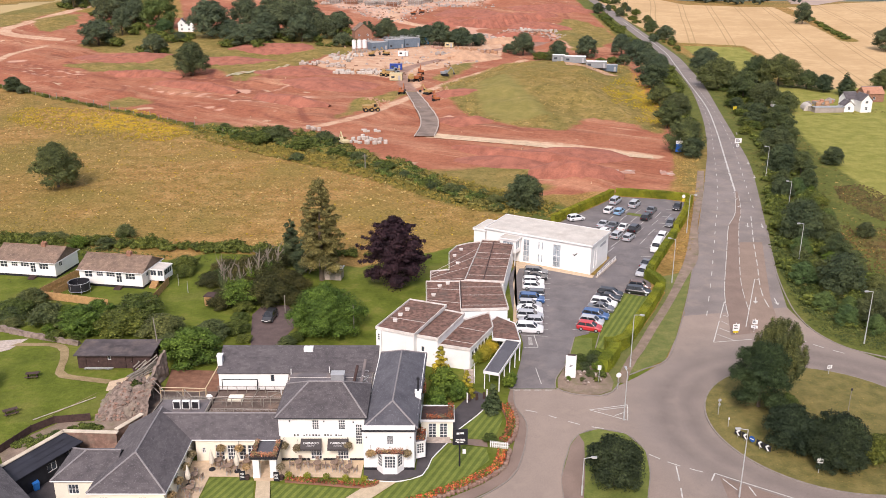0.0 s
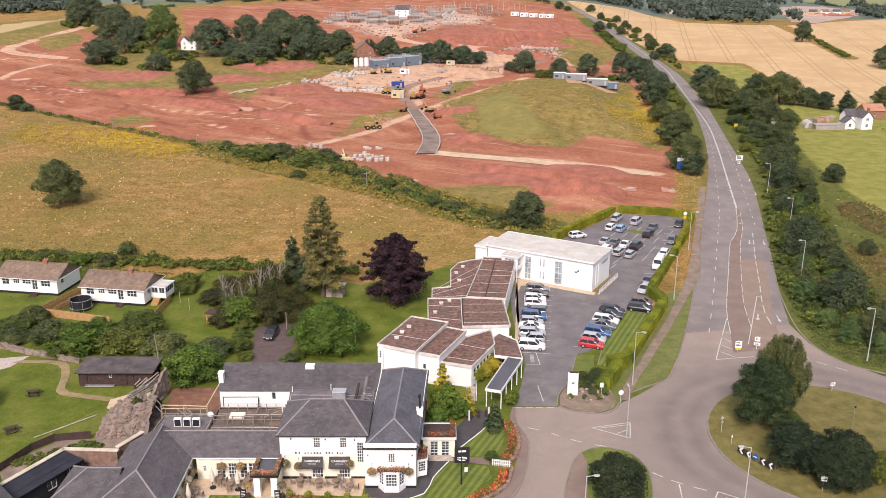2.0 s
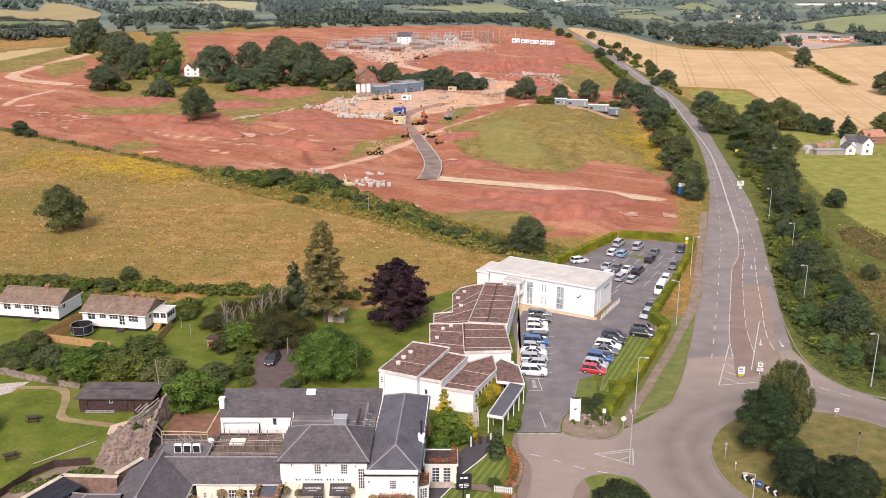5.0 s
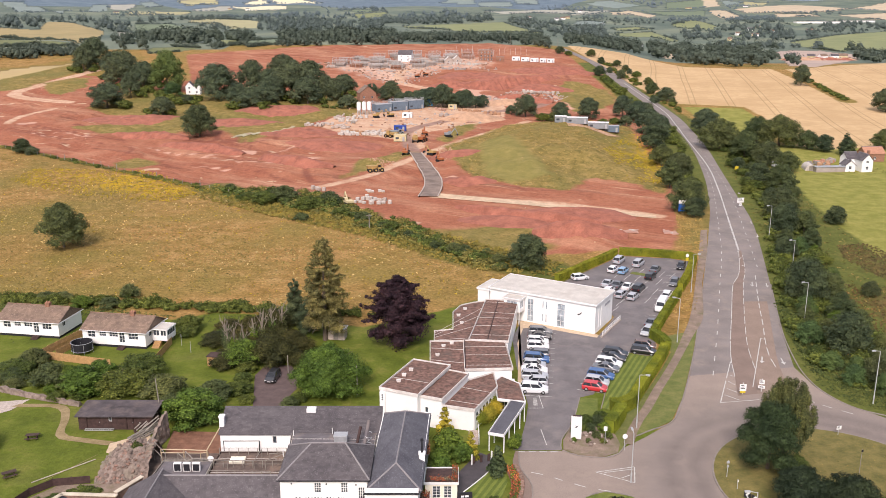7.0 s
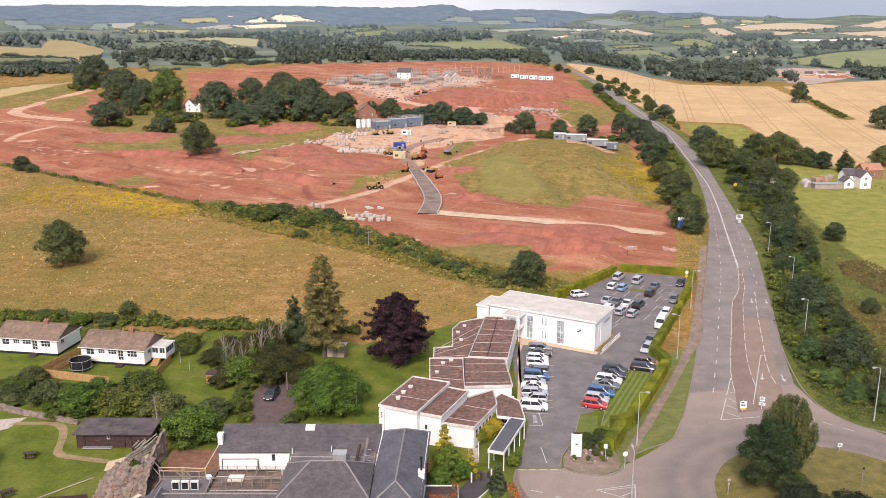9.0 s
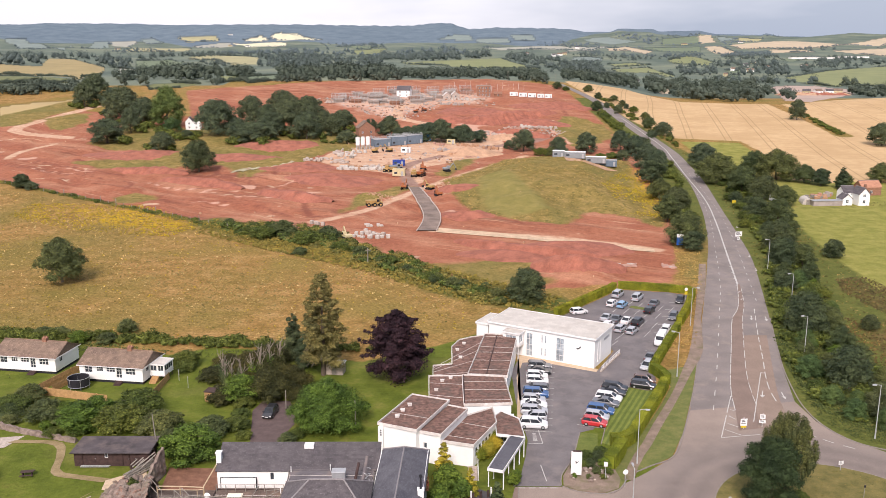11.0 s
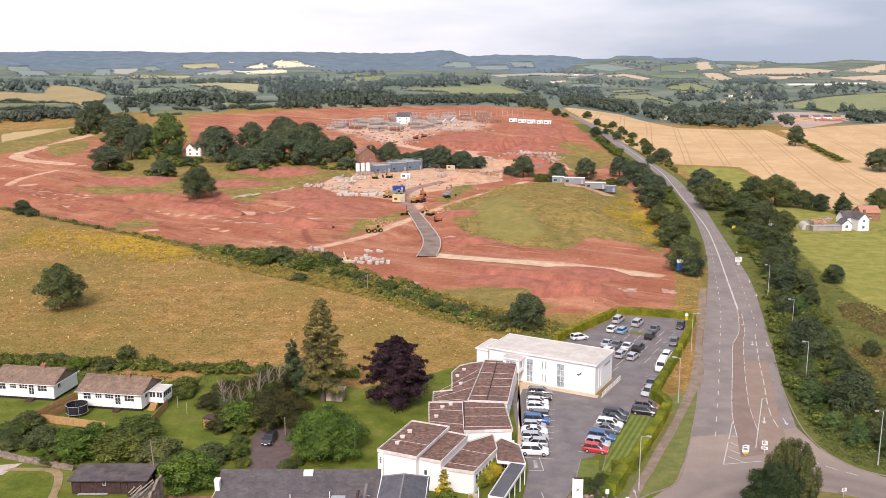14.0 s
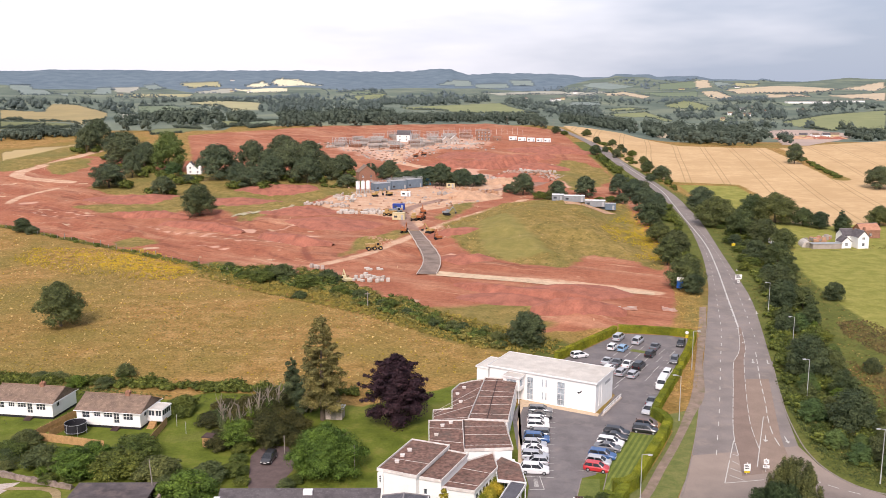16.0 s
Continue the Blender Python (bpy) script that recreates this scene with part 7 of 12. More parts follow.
# ---- the flat-roofed hotel ----
def build_hotel():
    o = (2.0, 128.0)
    e = thing("hotel", (*o, 0), 0, "white rendered flat-roofed hotel with weathered red-brown felt roofs", "hotel")
    a = local([(-9.2, 119.8), (-3.7, 117.3), (1.0, 127.9), (-4.6, 130.2)], o)
    block(e, a, 5.4, "render_white", "roof_felt", "fascia", {0: [(5.1, 1.6, 0.5, 0.9, 1, 1)], 3: [(2.0, 2.4, 1.2, 1.0, 2, 1), (6.0, 2.4, 1.2, 1.0, 2, 1)]}, seams=1)
    b = local([(-3.4, 118.4), (-0.2, 117.1), (3.8, 126.0), (0.9, 127.4)], o)
    block(e, b, 4.8, "render_white", "roof_felt", "fascia", {0: [(0.8, 2.2, 0.55, 0.9, 1, 1)]}, seed=2)
    c = local([(-0.1, 117.9), (4.5, 116.4), (8.2, 124.2), (7.9, 129.3), (3.9, 126.4)], o)
    block(e, c, 3.5, "render_white", "roof_felt", "fascia", {1: [(0.8 + 1.25 * i, 1.1, 1.05, 1.5, 1, 2) for i in range(5)]}, seams=2, seed=3)
    d = local([(3.6, 129.7), (11.0, 130.2), (10.5, 142.0), (3.6, 141.9)], o)
    block(e, d, 4.0, "render_white", "roof_felt", "fascia", {1: [(2.5, 1.0, 1.3, 1.3, 2, 1), (6.5, 1.0, 1.3, 1.3, 2, 1)]}, seams=3, seed=4)
    g = local([(4.6, 142.1), (11.1, 141.3), (14.5, 162.2), (8.5, 163.2)], o)
    block(e, g, 4.2, "render_white", "roof_felt", "fascia", {1: [(1.5 + 3.2 * i, 1.0, 1.0, 1.4, 1, 2) for i in range(6)]}, seams=5, seed=5)
    f = local([(-1.9, 130.2), (3.5, 127.8), (3.5, 141.9), (-2.1, 141.8)], o)
    block(e, f, 3.9, "render_white", "roof_felt", "fascia", {3: [(2.0, 1.0, 1.3, 1.3, 2, 1), (6.0, 1.0, 1.3, 1.3, 2, 1)]}, seams=2, seed=6)
    h = local([(-1.4, 142.2), (4.5, 142.0), (8.3, 163.3), (5.8, 162.4), (3.5, 160.8), (2.0, 157.0), (1.9, 147.8), (-1.4, 147.0)], o)
    block(e, h, 3.8, "render_white", "roof_felt", "fascia", {}, seams=4, seed=7)
    # boxed vents and rails on the west roofs
    rng = random.Random(9)
    for x, y, z in ((-4.9, 126.0, 5.4), (-6.6, 121.8, 5.4), (-5.9, 124.0, 5.4), (0.1, 139.5, 3.9), (-0.9, 135.5, 3.9), (1.5, 140.8, 3.9), (3.4, 151.0, 3.8), (4.2, 158.5, 3.8), (2.9, 155.0, 3.8)):
        bm = boxes((x - o[0] - 0.3, y - o[1] - 0.25, z, x - o[0] + 0.3, y - o[1] + 0.25, z + 0.3), (x - o[0] - 0.35, y - o[1] - 0.3, z + 0.3, x - o[0] + 0.35, y - o[1] + 0.3, z + 0.36), bevel=0.02)
        part("roof_vent", bm, M["fascia"], e)
    # valley gutters where the roofs meet
    for p, q, z in (((7.6, 141.6), (10.7, 162.4), 4.24), ((3.6, 130.0), (3.7, 141.8), 4.1)):
        bm = bmesh.new()
        rod(bm, (p[0] - o[0], p[1] - o[1], z), (q[0] - o[0], q[1] - o[1], z), 0.09, 0.09, 6)
        part("valley_gutter", bm, M["timber_dark"], e)
    # entrance: red-felted porch roof and the long covered way on posts
    pr = local([(8.2, 121.2), (12.2, 120.2), (11.9, 126.6), (9.3, 129.4), (8.2, 127.5)], o)
    flat_roof(e, pr, 2.95, "roof_felt", "paint_white", 0.08, 0.35, 0.1)
    walls(e, local([(8.6, 123.2), (11.2, 122.8), (11.3, 129.0), (8.6, 129.0)], o), 0, 2.7, "render_white", {0: [(0.3, 0.1, 0.95, 2.1, 2, 3), (1.4, 0.1, 0.95, 2.1, 2, 3)], 1: [(1.0, 0.8, 1.2, 1.3, 2, 2)]}, thick=0.2)
    cw = local([(6.3, 110.4), (8.3, 109.7), (12.2, 119.9), (10.1, 120.7)], o)
    flat_roof(e, cw, 2.95, "slate_blue", "paint_white", 0.08, 0.35, 0.08)
    for t in (0.03, 0.25, 0.5, 0.75, 0.97):
        for s, q in ((cw[0], cw[3]), (cw[1], cw[2])):
            x, y = s[0] + (q[0] - s[0]) * t, s[1] + (q[1] - s[1]) * t
            cx, cy = (cw[0][0] + cw[2][0]) / 2, (cw[0][1] + cw[2][1]) / 2
            part("post", boxes((x - 0.07, y - 0.07, 0, x + 0.07, y + 0.07, 2.62)), M["paint_white"], e)
    # tall white pier and open frame at the west end
    part("pier", boxes((-9.3 - o[0], 119.0 - o[1], 0, -8.55 - o[0], 119.6 - o[1], 5.0)), M["render_white"], e)
    for i in range(3):
        part("pier_light", boxes((-9.0 - o[0], 118.9 - o[1], 4.5 - 0.35 * i, -8.8 - o[0], 118.99 - o[1], 4.65 - 0.35 * i)), M["paint_black"], e)
    # outside steps with white rails
    for i in range(7):
        part("step", boxes((3.7 - o[0], 112.4 + 0.34 * i - o[1], 0, 5.0 - o[0], 112.74 + 0.34 * i - o[1], 0.15 * (i + 1))), M["stone_pale"], e)
    bm = bmesh.new()
    for x in (5.1,):
        rod(bm, (x - o[0], 112.4 - o[1], 1.0), (x - o[0], 114.8 - o[1], 2.0), 0.05, 0.05, 6)
        for i in range(5):
            rod(bm, (x - o[0], 112.4 + 0.6 * i - o[1], 0.0), (x - o[0], 112.4 + 0.6 * i - o[1], 1.0 + 0.25 * i), 0.04, 0.04, 6)
    part("stair_rail", bm, M["paint_white"], e)
    return e


build_hotel()


# ---- the white function hall ----
def build_hall():
    e = thing("function_hall", (9.4, 166.2, 0), -29.5, "white two-storey function hall with a pale flat roof", "hall")
    n = [(0, 0), (21.9, 0), (21.9, 9.6), (0, 9.6)]
    tall = [(8.0, 0.2, 1.3, 4.6, 2, 4), (11.1, 3.2, 0.35, 1.6, 1, 1), (11.8, 3.2, 0.35, 1.6, 1, 1), (11.1, 0.6, 0.35, 1.6, 1, 1), (11.8, 0.6, 0.35, 1.6, 1, 1), (14.2, 0.2, 1.6, 4.6, 2, 4), (17.9, 1.9, 0.0, 0.0, 1, 1)]
    block(e, n, 5.9, "render_white", "roof_pale", "paint_white", {0: tall[:-1], 1: [(1.6, 0.8, 0.4, 4.0, 1, 4), (2.9, 0.8, 0.4, 4.0, 1, 4)]}, lip=0.05, over=0.35, drop=0.28, seams=0)
    block(e, [(-2.8, 0.0), (-0.3, 0.0), (-0.3, 6.4), (-2.8, 6.4)], 5.3, "render_white", "roof_pale", "paint_white", lip=0.05, over=0.2)
    # glazed corner bay over the entrance
    bay = [(4.2, -2.6), (7.6, -2.6), (7.6, -0.3), (4.2, -0.3)]
    walls(e, bay, 2.6, 5.2, "render_white", {0: [(0.6, 0.6, 2.2, 1.5, 3, 1)], 1: [(0.3, 0.6, 1.5, 1.5, 2, 1)], 3: [(0.4, 0.6, 1.2, 1.5, 2, 1)]}, thick=0.15)
    flat_roof(e, bay, 5.25, "roof_pale", "paint_white", 0.05, 0.2, 0.25)
    for x in (4.35, 7.45):
        part("post", boxes((x - 0.07, -2.5, 0, x + 0.07, -2.36, 2.6)), M["paint_white"], e)
    part("bay_soffit", boxes((4.2, -2.6, 2.5, 7.6, -0.3, 2.6)), M["paint_white"], e)
    # bird-shaped sign and the lettering on the end wall, drawn as plain shapes
    bm = bmesh.new()
    for q in (((0, 0), (0.5, 0.35), (0.62, 0.75), (0.3, 0.5)), ((0.0, 0.0), (-0.35, 0.25), (0.1, 0.3), (0.3, 0.25))):
        f = bm.faces.new([bm.verts.new((18.6 + x, -0.05, 3.2 + z)) for x, z in q])
        g = bmesh.ops.extrude_face_region(bm, geom=[f])
        bmesh.ops.translate(bm, verts=[v for v in g["geom"] if isinstance(v, bmesh.types.BMVert)], vec=(0, 0.04, 0))
    bmesh.ops.recalc_face_normals(bm, faces=bm.faces)
    part("wall_emblem", bm, M["paint_black"], e)
    for i, w in enumerate((0.5, 0.8, 0.6, 0.9, 0.7)):
        part("sign_bar", boxes((21.92, 5.0 + sum((0.5, 0.8, 0.6, 0.9, 0.7)[:i]) * 0.9, 4.0, 21.96, 5.0 + sum((0.5, 0.8, 0.6, 0.9, 0.7)[:i]) * 0.9 + w * 0.75, 4.5)), M["metal_grey"], e)
    # rail along the end wall
    bm = bmesh.new()
    for i in range(13):
        rod(bm, (23.6, -0.5 + 0.85 * i, 0), (23.6, -0.5 + 0.85 * i, 1.0), 0.045, 0.045, 6)
    for z in (0.55, 1.0):
        rod(bm, (23.6, -0.5, z), (23.6, 9.7, z), 0.04, 0.04, 6)
    part("ramp_rail", bm, M["paint_white"], e)
    part("ramp_kerb", boxes((23.45, -1.0, 0.03, 23.8, 9.9, 0.3)), M["stone_pale"], e)
    return e


GLAZING[0] = "glass_pale"
build_hall()
GLAZING[0] = "glass"


# ---- bungalows ----
def build_bungalow(at, turn, extra):
    e = thing("bungalow", (*at, 0), turn, "white bungalow with a brown tiled gable roof" + (" and a sun porch" if extra else ""), "bungalow", "bungalows")
    fp = [(0, 0), (12.2, 0), (12.2, 7.6), (0, 7.6)]
    holes = {0: [(3.3, 1.5, 1.3, 1.0, 3, 2), (5.2, 1.5, 1.7, 1.0, 3, 2), (7.1, 0.5, 1.1, 2.0, 2, 3), (8.9, 1.2, 1.9, 1.3, 3, 2), (1.0, 1.2, 1.5, 1.3, 2, 2)], 1: [(1.4, 1.4, 1.0, 1.0, 2, 1)]}
    walls(e, fp, 0.45, 3.15, "render_white", holes)
    part("plinth", boxes((0.05, 0.05, 0, 12.15, 7.55, 0.45)), M["paint_black"], e)
    pitched(e, 0, 0, 12.2, 7.6, 3.1, 4.95, "x", 0.0, 0.0, 0.35, "tile_brown", "ridge_tile", gutter="paint_white", course=0.42, cell=0.5)
    ch = part("chimney", boxes((7.65, 3.4, 4.2, 8.5, 4.2, 5.5), (7.6, 3.35, 5.5, 8.55, 4.25, 5.62), bevel=0.02), M["brick_red"], e)
    for x in (7.85, 8.35):
        bm = bmesh.new()
        rod(bm, (x, 3.8, 5.6), (x, 3.8, 5.9), 0.12, 0.1, 8)
        part("chimney_pot", bm, M["terracotta"], ch)
    if extra:
        sp = [(12.25, 2.3), (15.2, 2.3), (15.2, 5.7), (12.25, 5.7)]
        walls(e, sp, 1.0, 3.0, "render_white", {0: [(0.25, 0.75, 1.2, 1.1, 2, 1), (1.65, 0.75, 1.1, 1.1, 2, 1)], 1: [(0.3, 0.7, 3.0, 1.15, 4, 1)]}, thick=0.14, skip=(3,))
        flat_roof(e, sp, 3.05, "roof_pale", "paint_white", 0.04, 0.16, 0.15)
        part("porch_floor", boxes((12.25, 2.3, 0.86, 15.2, 5.7, 0.98)), M["paint_white"], e)
        for x, y in ((12.4, 2.4), (15.0, 2.4), (15.0, 5.5)):
            part("post", boxes((x - 0.06, y - 0.06, 0, x + 0.06, y + 0.06, 0.86)), M["timber_dark"], e)
        for i in range(5):
            part("step", boxes((12.9, 0.6 + 0.3 * i, 0, 14.2, 0.9 + 0.3 * i, 0.18 * (i + 1))), M["timber"], e)
    for i in range(4):
        part("step", boxes((7.0, -1.3 + 0.3 * i, 0, 8.3, -1.0 + 0.3 * i, 0.11 * (i + 1))), M["timber_dark"], e)
    return e


build_bungalow((-65.3, 149.9), -9.5, True)
build_bungalow((-83.0, 155.0), -9.5, False)


# ---- sheds and yard walls west of the inn ----
def build_sheds():
    s = thing("timber_shed", (-53.0, 116.9, 0), 0.0, "long dark timber garden store with a felt roof", "shed")
    fp = [(0, 0), (10.8, 0), (10.8, 4.3), (0, 4.3)]
    walls(s, fp, 0, 2.25, "timber_dark", {0: [(1.2, 0.05, 1.9, 1.95, 1, 0), (4.4, 1.3, 0.5, 0.7, 1, 1), (7.0, 0.05, 0.95, 1.95, 1, 0), (8.0, 0.05, 0.95, 1.95, 1, 0)]}, thick=0.15)
    lay_roof(s, "roof", [((-0.4, -0.5, 2.27), (11.1, -0.5, 2.27), (11.1, 4.7, 2.5), (-0.4, 4.7, 2.5))], "felt_dark", 0.9, 2.2)
    for i in range(11):
        for u0, u1 in ((0.0, 1.1), (3.2, 4.3), (5.0, 6.9)):
            part("cladding_board", boxes((u0, -0.03, 0.1 + 0.18 * i, u1, -0.005, 0.26 + 0.18 * i)), M["timber_dark"], s)
    b = thing("black_outbuilding", (-50.4, 86.0, 0), 62, "low black painted outbuilding with a dark felt roof", "outbuilding")
    fp = [(0.0, -3.3), (9.2, -3.3), (9.2, -0.5), (0.0, -0.5)]
    walls(b, fp, 0, 2.6, "paint_black", {0: [(4.4, 1.0, 1.3, 1.1, 2, 1), (7.2, 0.8, 0.45, 1.6, 1, 1), (7.9, 0.8, 0.45, 1.6, 1, 1)]}, thick=0.15)
    lay_roof(b, "roof", [((-0.2, -3.6, 2.62), (9.4, -3.6, 2.62), (9.4, -0.4, 2.95), (-0.2, -0.4, 2.95))], "roof_black", 1.0, 3.0)
    w = thing("garden_wall", (-50.4, 86.0, 0), 62, "tall rendered wall with a cream coping", "wall")
    part("wall", boxes((-0.2, -0.35, 0, 9.4, 0.05, 3.0)), M["stone_red"], w)
    part("coping", boxes((-0.3, -0.45, 3.0, 9.5, 0.15, 3.14), bevel=0.03), M["coping"], w)
    y = thing("yard_wall", (-42.8, 94.0, 0), -3, "stained sandstone yard wall with a cream coping", "wall")
    part("wall", boxes((-3.0, 0, 0, 3.6, 0.4, 3.0)), M["stone_red"], y)
    part("coping", boxes((-3.2, -0.12, 3.0, 3.75, 0.52, 3.14), bevel=0.03), M["coping"], y)
    y2 = thing("yard_wall", (-39.4, 94.5, 0), 62, "stained sandstone yard wall with a cream coping", "wall")
    part("wall", boxes((0.2, 0, 0, 4.2, 0.4, 3.0)), M["stone_red"], y2)
    part("coping", boxes((0.1, -0.12, 3.0, 4.4, 0.52, 3.14), bevel=0.03), M["coping"], y2)


build_sheds()

# ---- car park, kerbs, islands, verges ----
def lawn_material(name, a, b, stripe=0.0, angle=0.0):
    m, nt, bs = principled(name, 0.95)
    c = ramp(nt, tex(nt, 0.5, 5, 0.6), [(0.3, a), (0.7, b)])
    if stripe:
        w = nt.nodes.new("ShaderNodeTexWave")
        w.inputs["Scale"].default_value, w.inputs["Distortion"].default_value, w.inputs["Detail Scale"].default_value = stripe, 0.5, 0.6
        mp = nt.nodes.new("ShaderNodeMapping")
        mp.inputs["Rotation"].default_value = (0, 0, radians(angle))
        nt.links.new(nt.nodes.new("ShaderNodeNewGeometry").outputs["Position"], mp.inputs["Vector"])
        nt.links.new(mp.outputs["Vector"], w.inputs["Vector"])
        c = blend(nt, 1.0, c, ramp(nt, w.outputs["Fac"], [(0.35, (0.74, 0.78, 0.7)), (0.65, (1.18, 1.14, 1.1))]), "MULTIPLY")
    c = blend(nt, 1.0, c, ramp(nt, tex(nt, 5.0, 3), [(0.25, (0.75, 0.75, 0.75)), (0.7, (1.1, 1.1, 1.1))]), "MULTIPLY")
    nt.links.new(c, bs.inputs["Base Color"])
    relief(nt, bs, tex(nt, 6.0, 3), 0.5, 0.08)
    return m


M["lawn_striped"] = lawn_material("lawn_striped", (0.110, 0.145, 0.024), (0.165, 0.198, 0.040), 0.36, 25)
M["lawn"] = lawn_material("lawn", (0.098, 0.130, 0.022), (0.165, 0.180, 0.042))
M["verge"] = lawn_material("verge", (0.100, 0.130, 0.028), (0.190, 0.185, 0.058))
M["island_grass"] = lawn_material("island_grass", (0.100, 0.098, 0.025), (0.222, 0.176, 0.058))
M["dry_verge"] = lawn_material("dry_verge", (0.22, 0.165, 0.075), (0.36, 0.27, 0.15))
M["soil_red"] = plain("soil_red", (0.24, 0.12, 0.075), 0.95, vary=0.35, scale=0.9, fine=5)

CAR_PARK = [(9.8, 110.75), (16.4, 110.75), (16.9, 113.8), (19.3, 119.4), (21.6, 127.8), (24.0, 129.0), (31.0, 145.6), (36.3, 147.0), (39.0, 151.0), (38.5, 154.0), (42.4, 162.7), (50.6, 180.5), (59.4, 203.5), (55.0, 206.5), (43.3, 208.6), (39.9, 203.8), (32.9, 195.2), (26.5, 187.2), (34.0, 165.0), (28.8, 154.0), (15.0, 161.0), (12.9, 154.0), (12.6, 140.0), (13.2, 125.2), (12.3, 119.4), (10.7, 111.8)]
car_park = flat("car_park", CAR_PARK, 0.034, M["asphalt_dark"], "dark grey asphalt car park with white bay lines", "car park")
paving = flat("paving", [(12.0, 131.0), (12.95, 131.0), (13.6, 151.0), (15.4, 158.6), (18.6, 159.0), (28.6, 153.6), (29.2, 155.0), (18.0, 162.2), (15.0, 162.4)], 0.05, M["patio"], "buff paved path along the hotel and hall", "paving", thick=0.05)
kerb_line("kerb", [(72.5, 185.9), (67.2, 167.4), (63.8, 154.9), (61.5, 143.9), (60.5, 136.3), (60.9, 129.8), (63.3, 124.2), (68.2, 120.6), (78.0, 114.6)], 0.12, 0.2, parent=road)
island = flat("roundabout_island", ellipse(51.0, 101.4, 15.4, 15.9), 0.16, M["island_grass"], "dry grassy roundabout island with a kerb", "island", thick=0.16)
kerb_line("kerb", ellipse(51.0, 101.4, 15.5, 16.0, 40), 0.15, 0.22, True, parent=island)
TRI = [(16.4, 96.0), (17.9, 98.5), (20.6, 99.8), (24.0, 98.6), (25.6, 94.8), (25.1, 89.8), (23.6, 84.2), (22.0, 76.0), (12.0, 76.0), (14.0, 83.3), (14.6, 89.5)]
triangle = flat("grass_triangle", TRI, 0.14, M["lawn"], "grass triangle between two road arms", "verge", thick=0.12)
flat("pavement", [(14.4, 88.6), (14.2, 84.0), (12.4, 78.0), (14.6, 78.0), (16.3, 84.0), (17.4, 90.0), (18.3, 96.5), (17.9, 98.4), (16.5, 95.9)], 0.155, M["asphalt_pink"], "pinkish asphalt footway on the grass triangle", "pavement")
kerb_line("kerb", TRI, 0.15, 0.16, True, parent=triangle)
VERGE_W = [(24.6, 110.2), (26.8, 113.9), (30.1, 116.6), (34.0, 119.6), (37.6, 127.3), (43.6, 143.6), (48.3, 157.6), (40.2, 153.5), (40.6, 146.5), (36.8, 138.3), (32.6, 130.0), (29.6, 124.0), (27.0, 121.0), (24.6, 115.4), (21.4, 111.0), (22.3, 108.9)]
verge = flat("verge", VERGE_W, 0.10, M["verge"], "roadside grass verge with dry patches", "verge", thick=0.1)
kerb_line("kerb", [(16.6, 110.7), (18.6, 109.2), (22.1, 108.6), (24.3, 109.8), (26.6, 113.7), (30.1, 116.6), (34.1, 119.5), (37.7, 127.3), (43.7, 143.6), (48.4, 157.6), (57.5, 185.7), (69.9, 224.3)], 0.13, 0.18, parent=verge)
strip("footway", [(25.4, 112.6), (27.6, 118.4), (30.8, 124.4), (33.4, 130.0), (37.4, 138.0), (41.2, 146.0), (44.8, 154.6), (49.0, 165.0), (55.8, 186.0), (62.6, 208.0), (70.5, 234.0)], [(26.8, 112.2), (29.0, 118.0), (32.2, 124.0), (34.8, 129.6), (38.8, 137.6), (42.6, 145.6), (46.6, 154.2), (51.6, 165.0), (57.3, 186.0), (64.6, 208.0), (72.3, 234.0)], 0.135, M["path_dirt"], "narrow worn footway beside the hedge", "footway", 4)
BED = [(19.4, 119.2), (22.6, 120.4), (24.6, 117.0), (25.0, 112.6), (24.2, 110.0), (22.1, 108.85), (18.7, 109.4), (16.8, 110.9), (17.1, 113.6)]
bed = flat("planted_bed", BED, 0.15, M["path_dirt"], "raised bed of shrubs and rockery stones by the entrance", "flower bed", thick=0.15)
kerb_line("kerb", [(21.6, 127.8), (19.3, 119.4), (16.9, 113.8), (16.5, 110.8)], 0.13, 0.16, parent=bed)
lawn_a = flat("lawn", [(32.5, 146.2), (36.2, 144.6), (38.4, 145.6), (35.0, 138.0), (31.4, 130.6), (28.4, 125.0), (25.6, 123.2), (24.4, 124.0), (27.1, 132.9), (30.5, 141.0)], 0.10, M["lawn_striped"], "striped mown lawn strip beside the car park", "lawn", thick=0.1)
kerb_line("kerb", [(24.2, 123.6), (27.0, 132.9), (30.4, 141.0), (32.4, 146.3), (36.3, 144.7)], 0.12, 0.14, parent=lawn_a)
flat("lawn", [(21.7, 127.6), (24.3, 127.3), (23.2, 120.8), (19.6, 120.6)], 0.10, M["lawn"], "small mown lawn with a bin and sign", "lawn", thick=0.1)

# splitter and hatching in the mouth of the main road
split = strip("splitter", [(46.7, 128.4), (48.7, 136.2), (50.4, 143.7), (52.9, 151.9), (58.0, 167.4), (64.1, 185.8), (68.3, 194.5), (74.3, 213.5)], [(50.1, 129.2), (53.0, 138.6), (54.0, 143.8), (55.9, 151.9), (60.5, 167.3), (66.4, 185.9), (70.4, 196.9), (74.9, 213.5)], 0.055, M["asphalt_pink"], "worn pinkish central reservation between white lines", "road island", 4)
lane = flat("approach_lane", [(62.8, 174.3), (60.5, 167.3), (55.9, 151.9), (54.0, 143.8), (52.4, 137.0), (50.1, 129.2), (53.6, 129.6), (56.6, 135.0), (57.6, 140.0), (58.9, 145.1), (60.9, 151.9), (67.6, 174.4)], 0.046, M["asphalt_tan"], "worn tan surfacing of a traffic lane", "road")
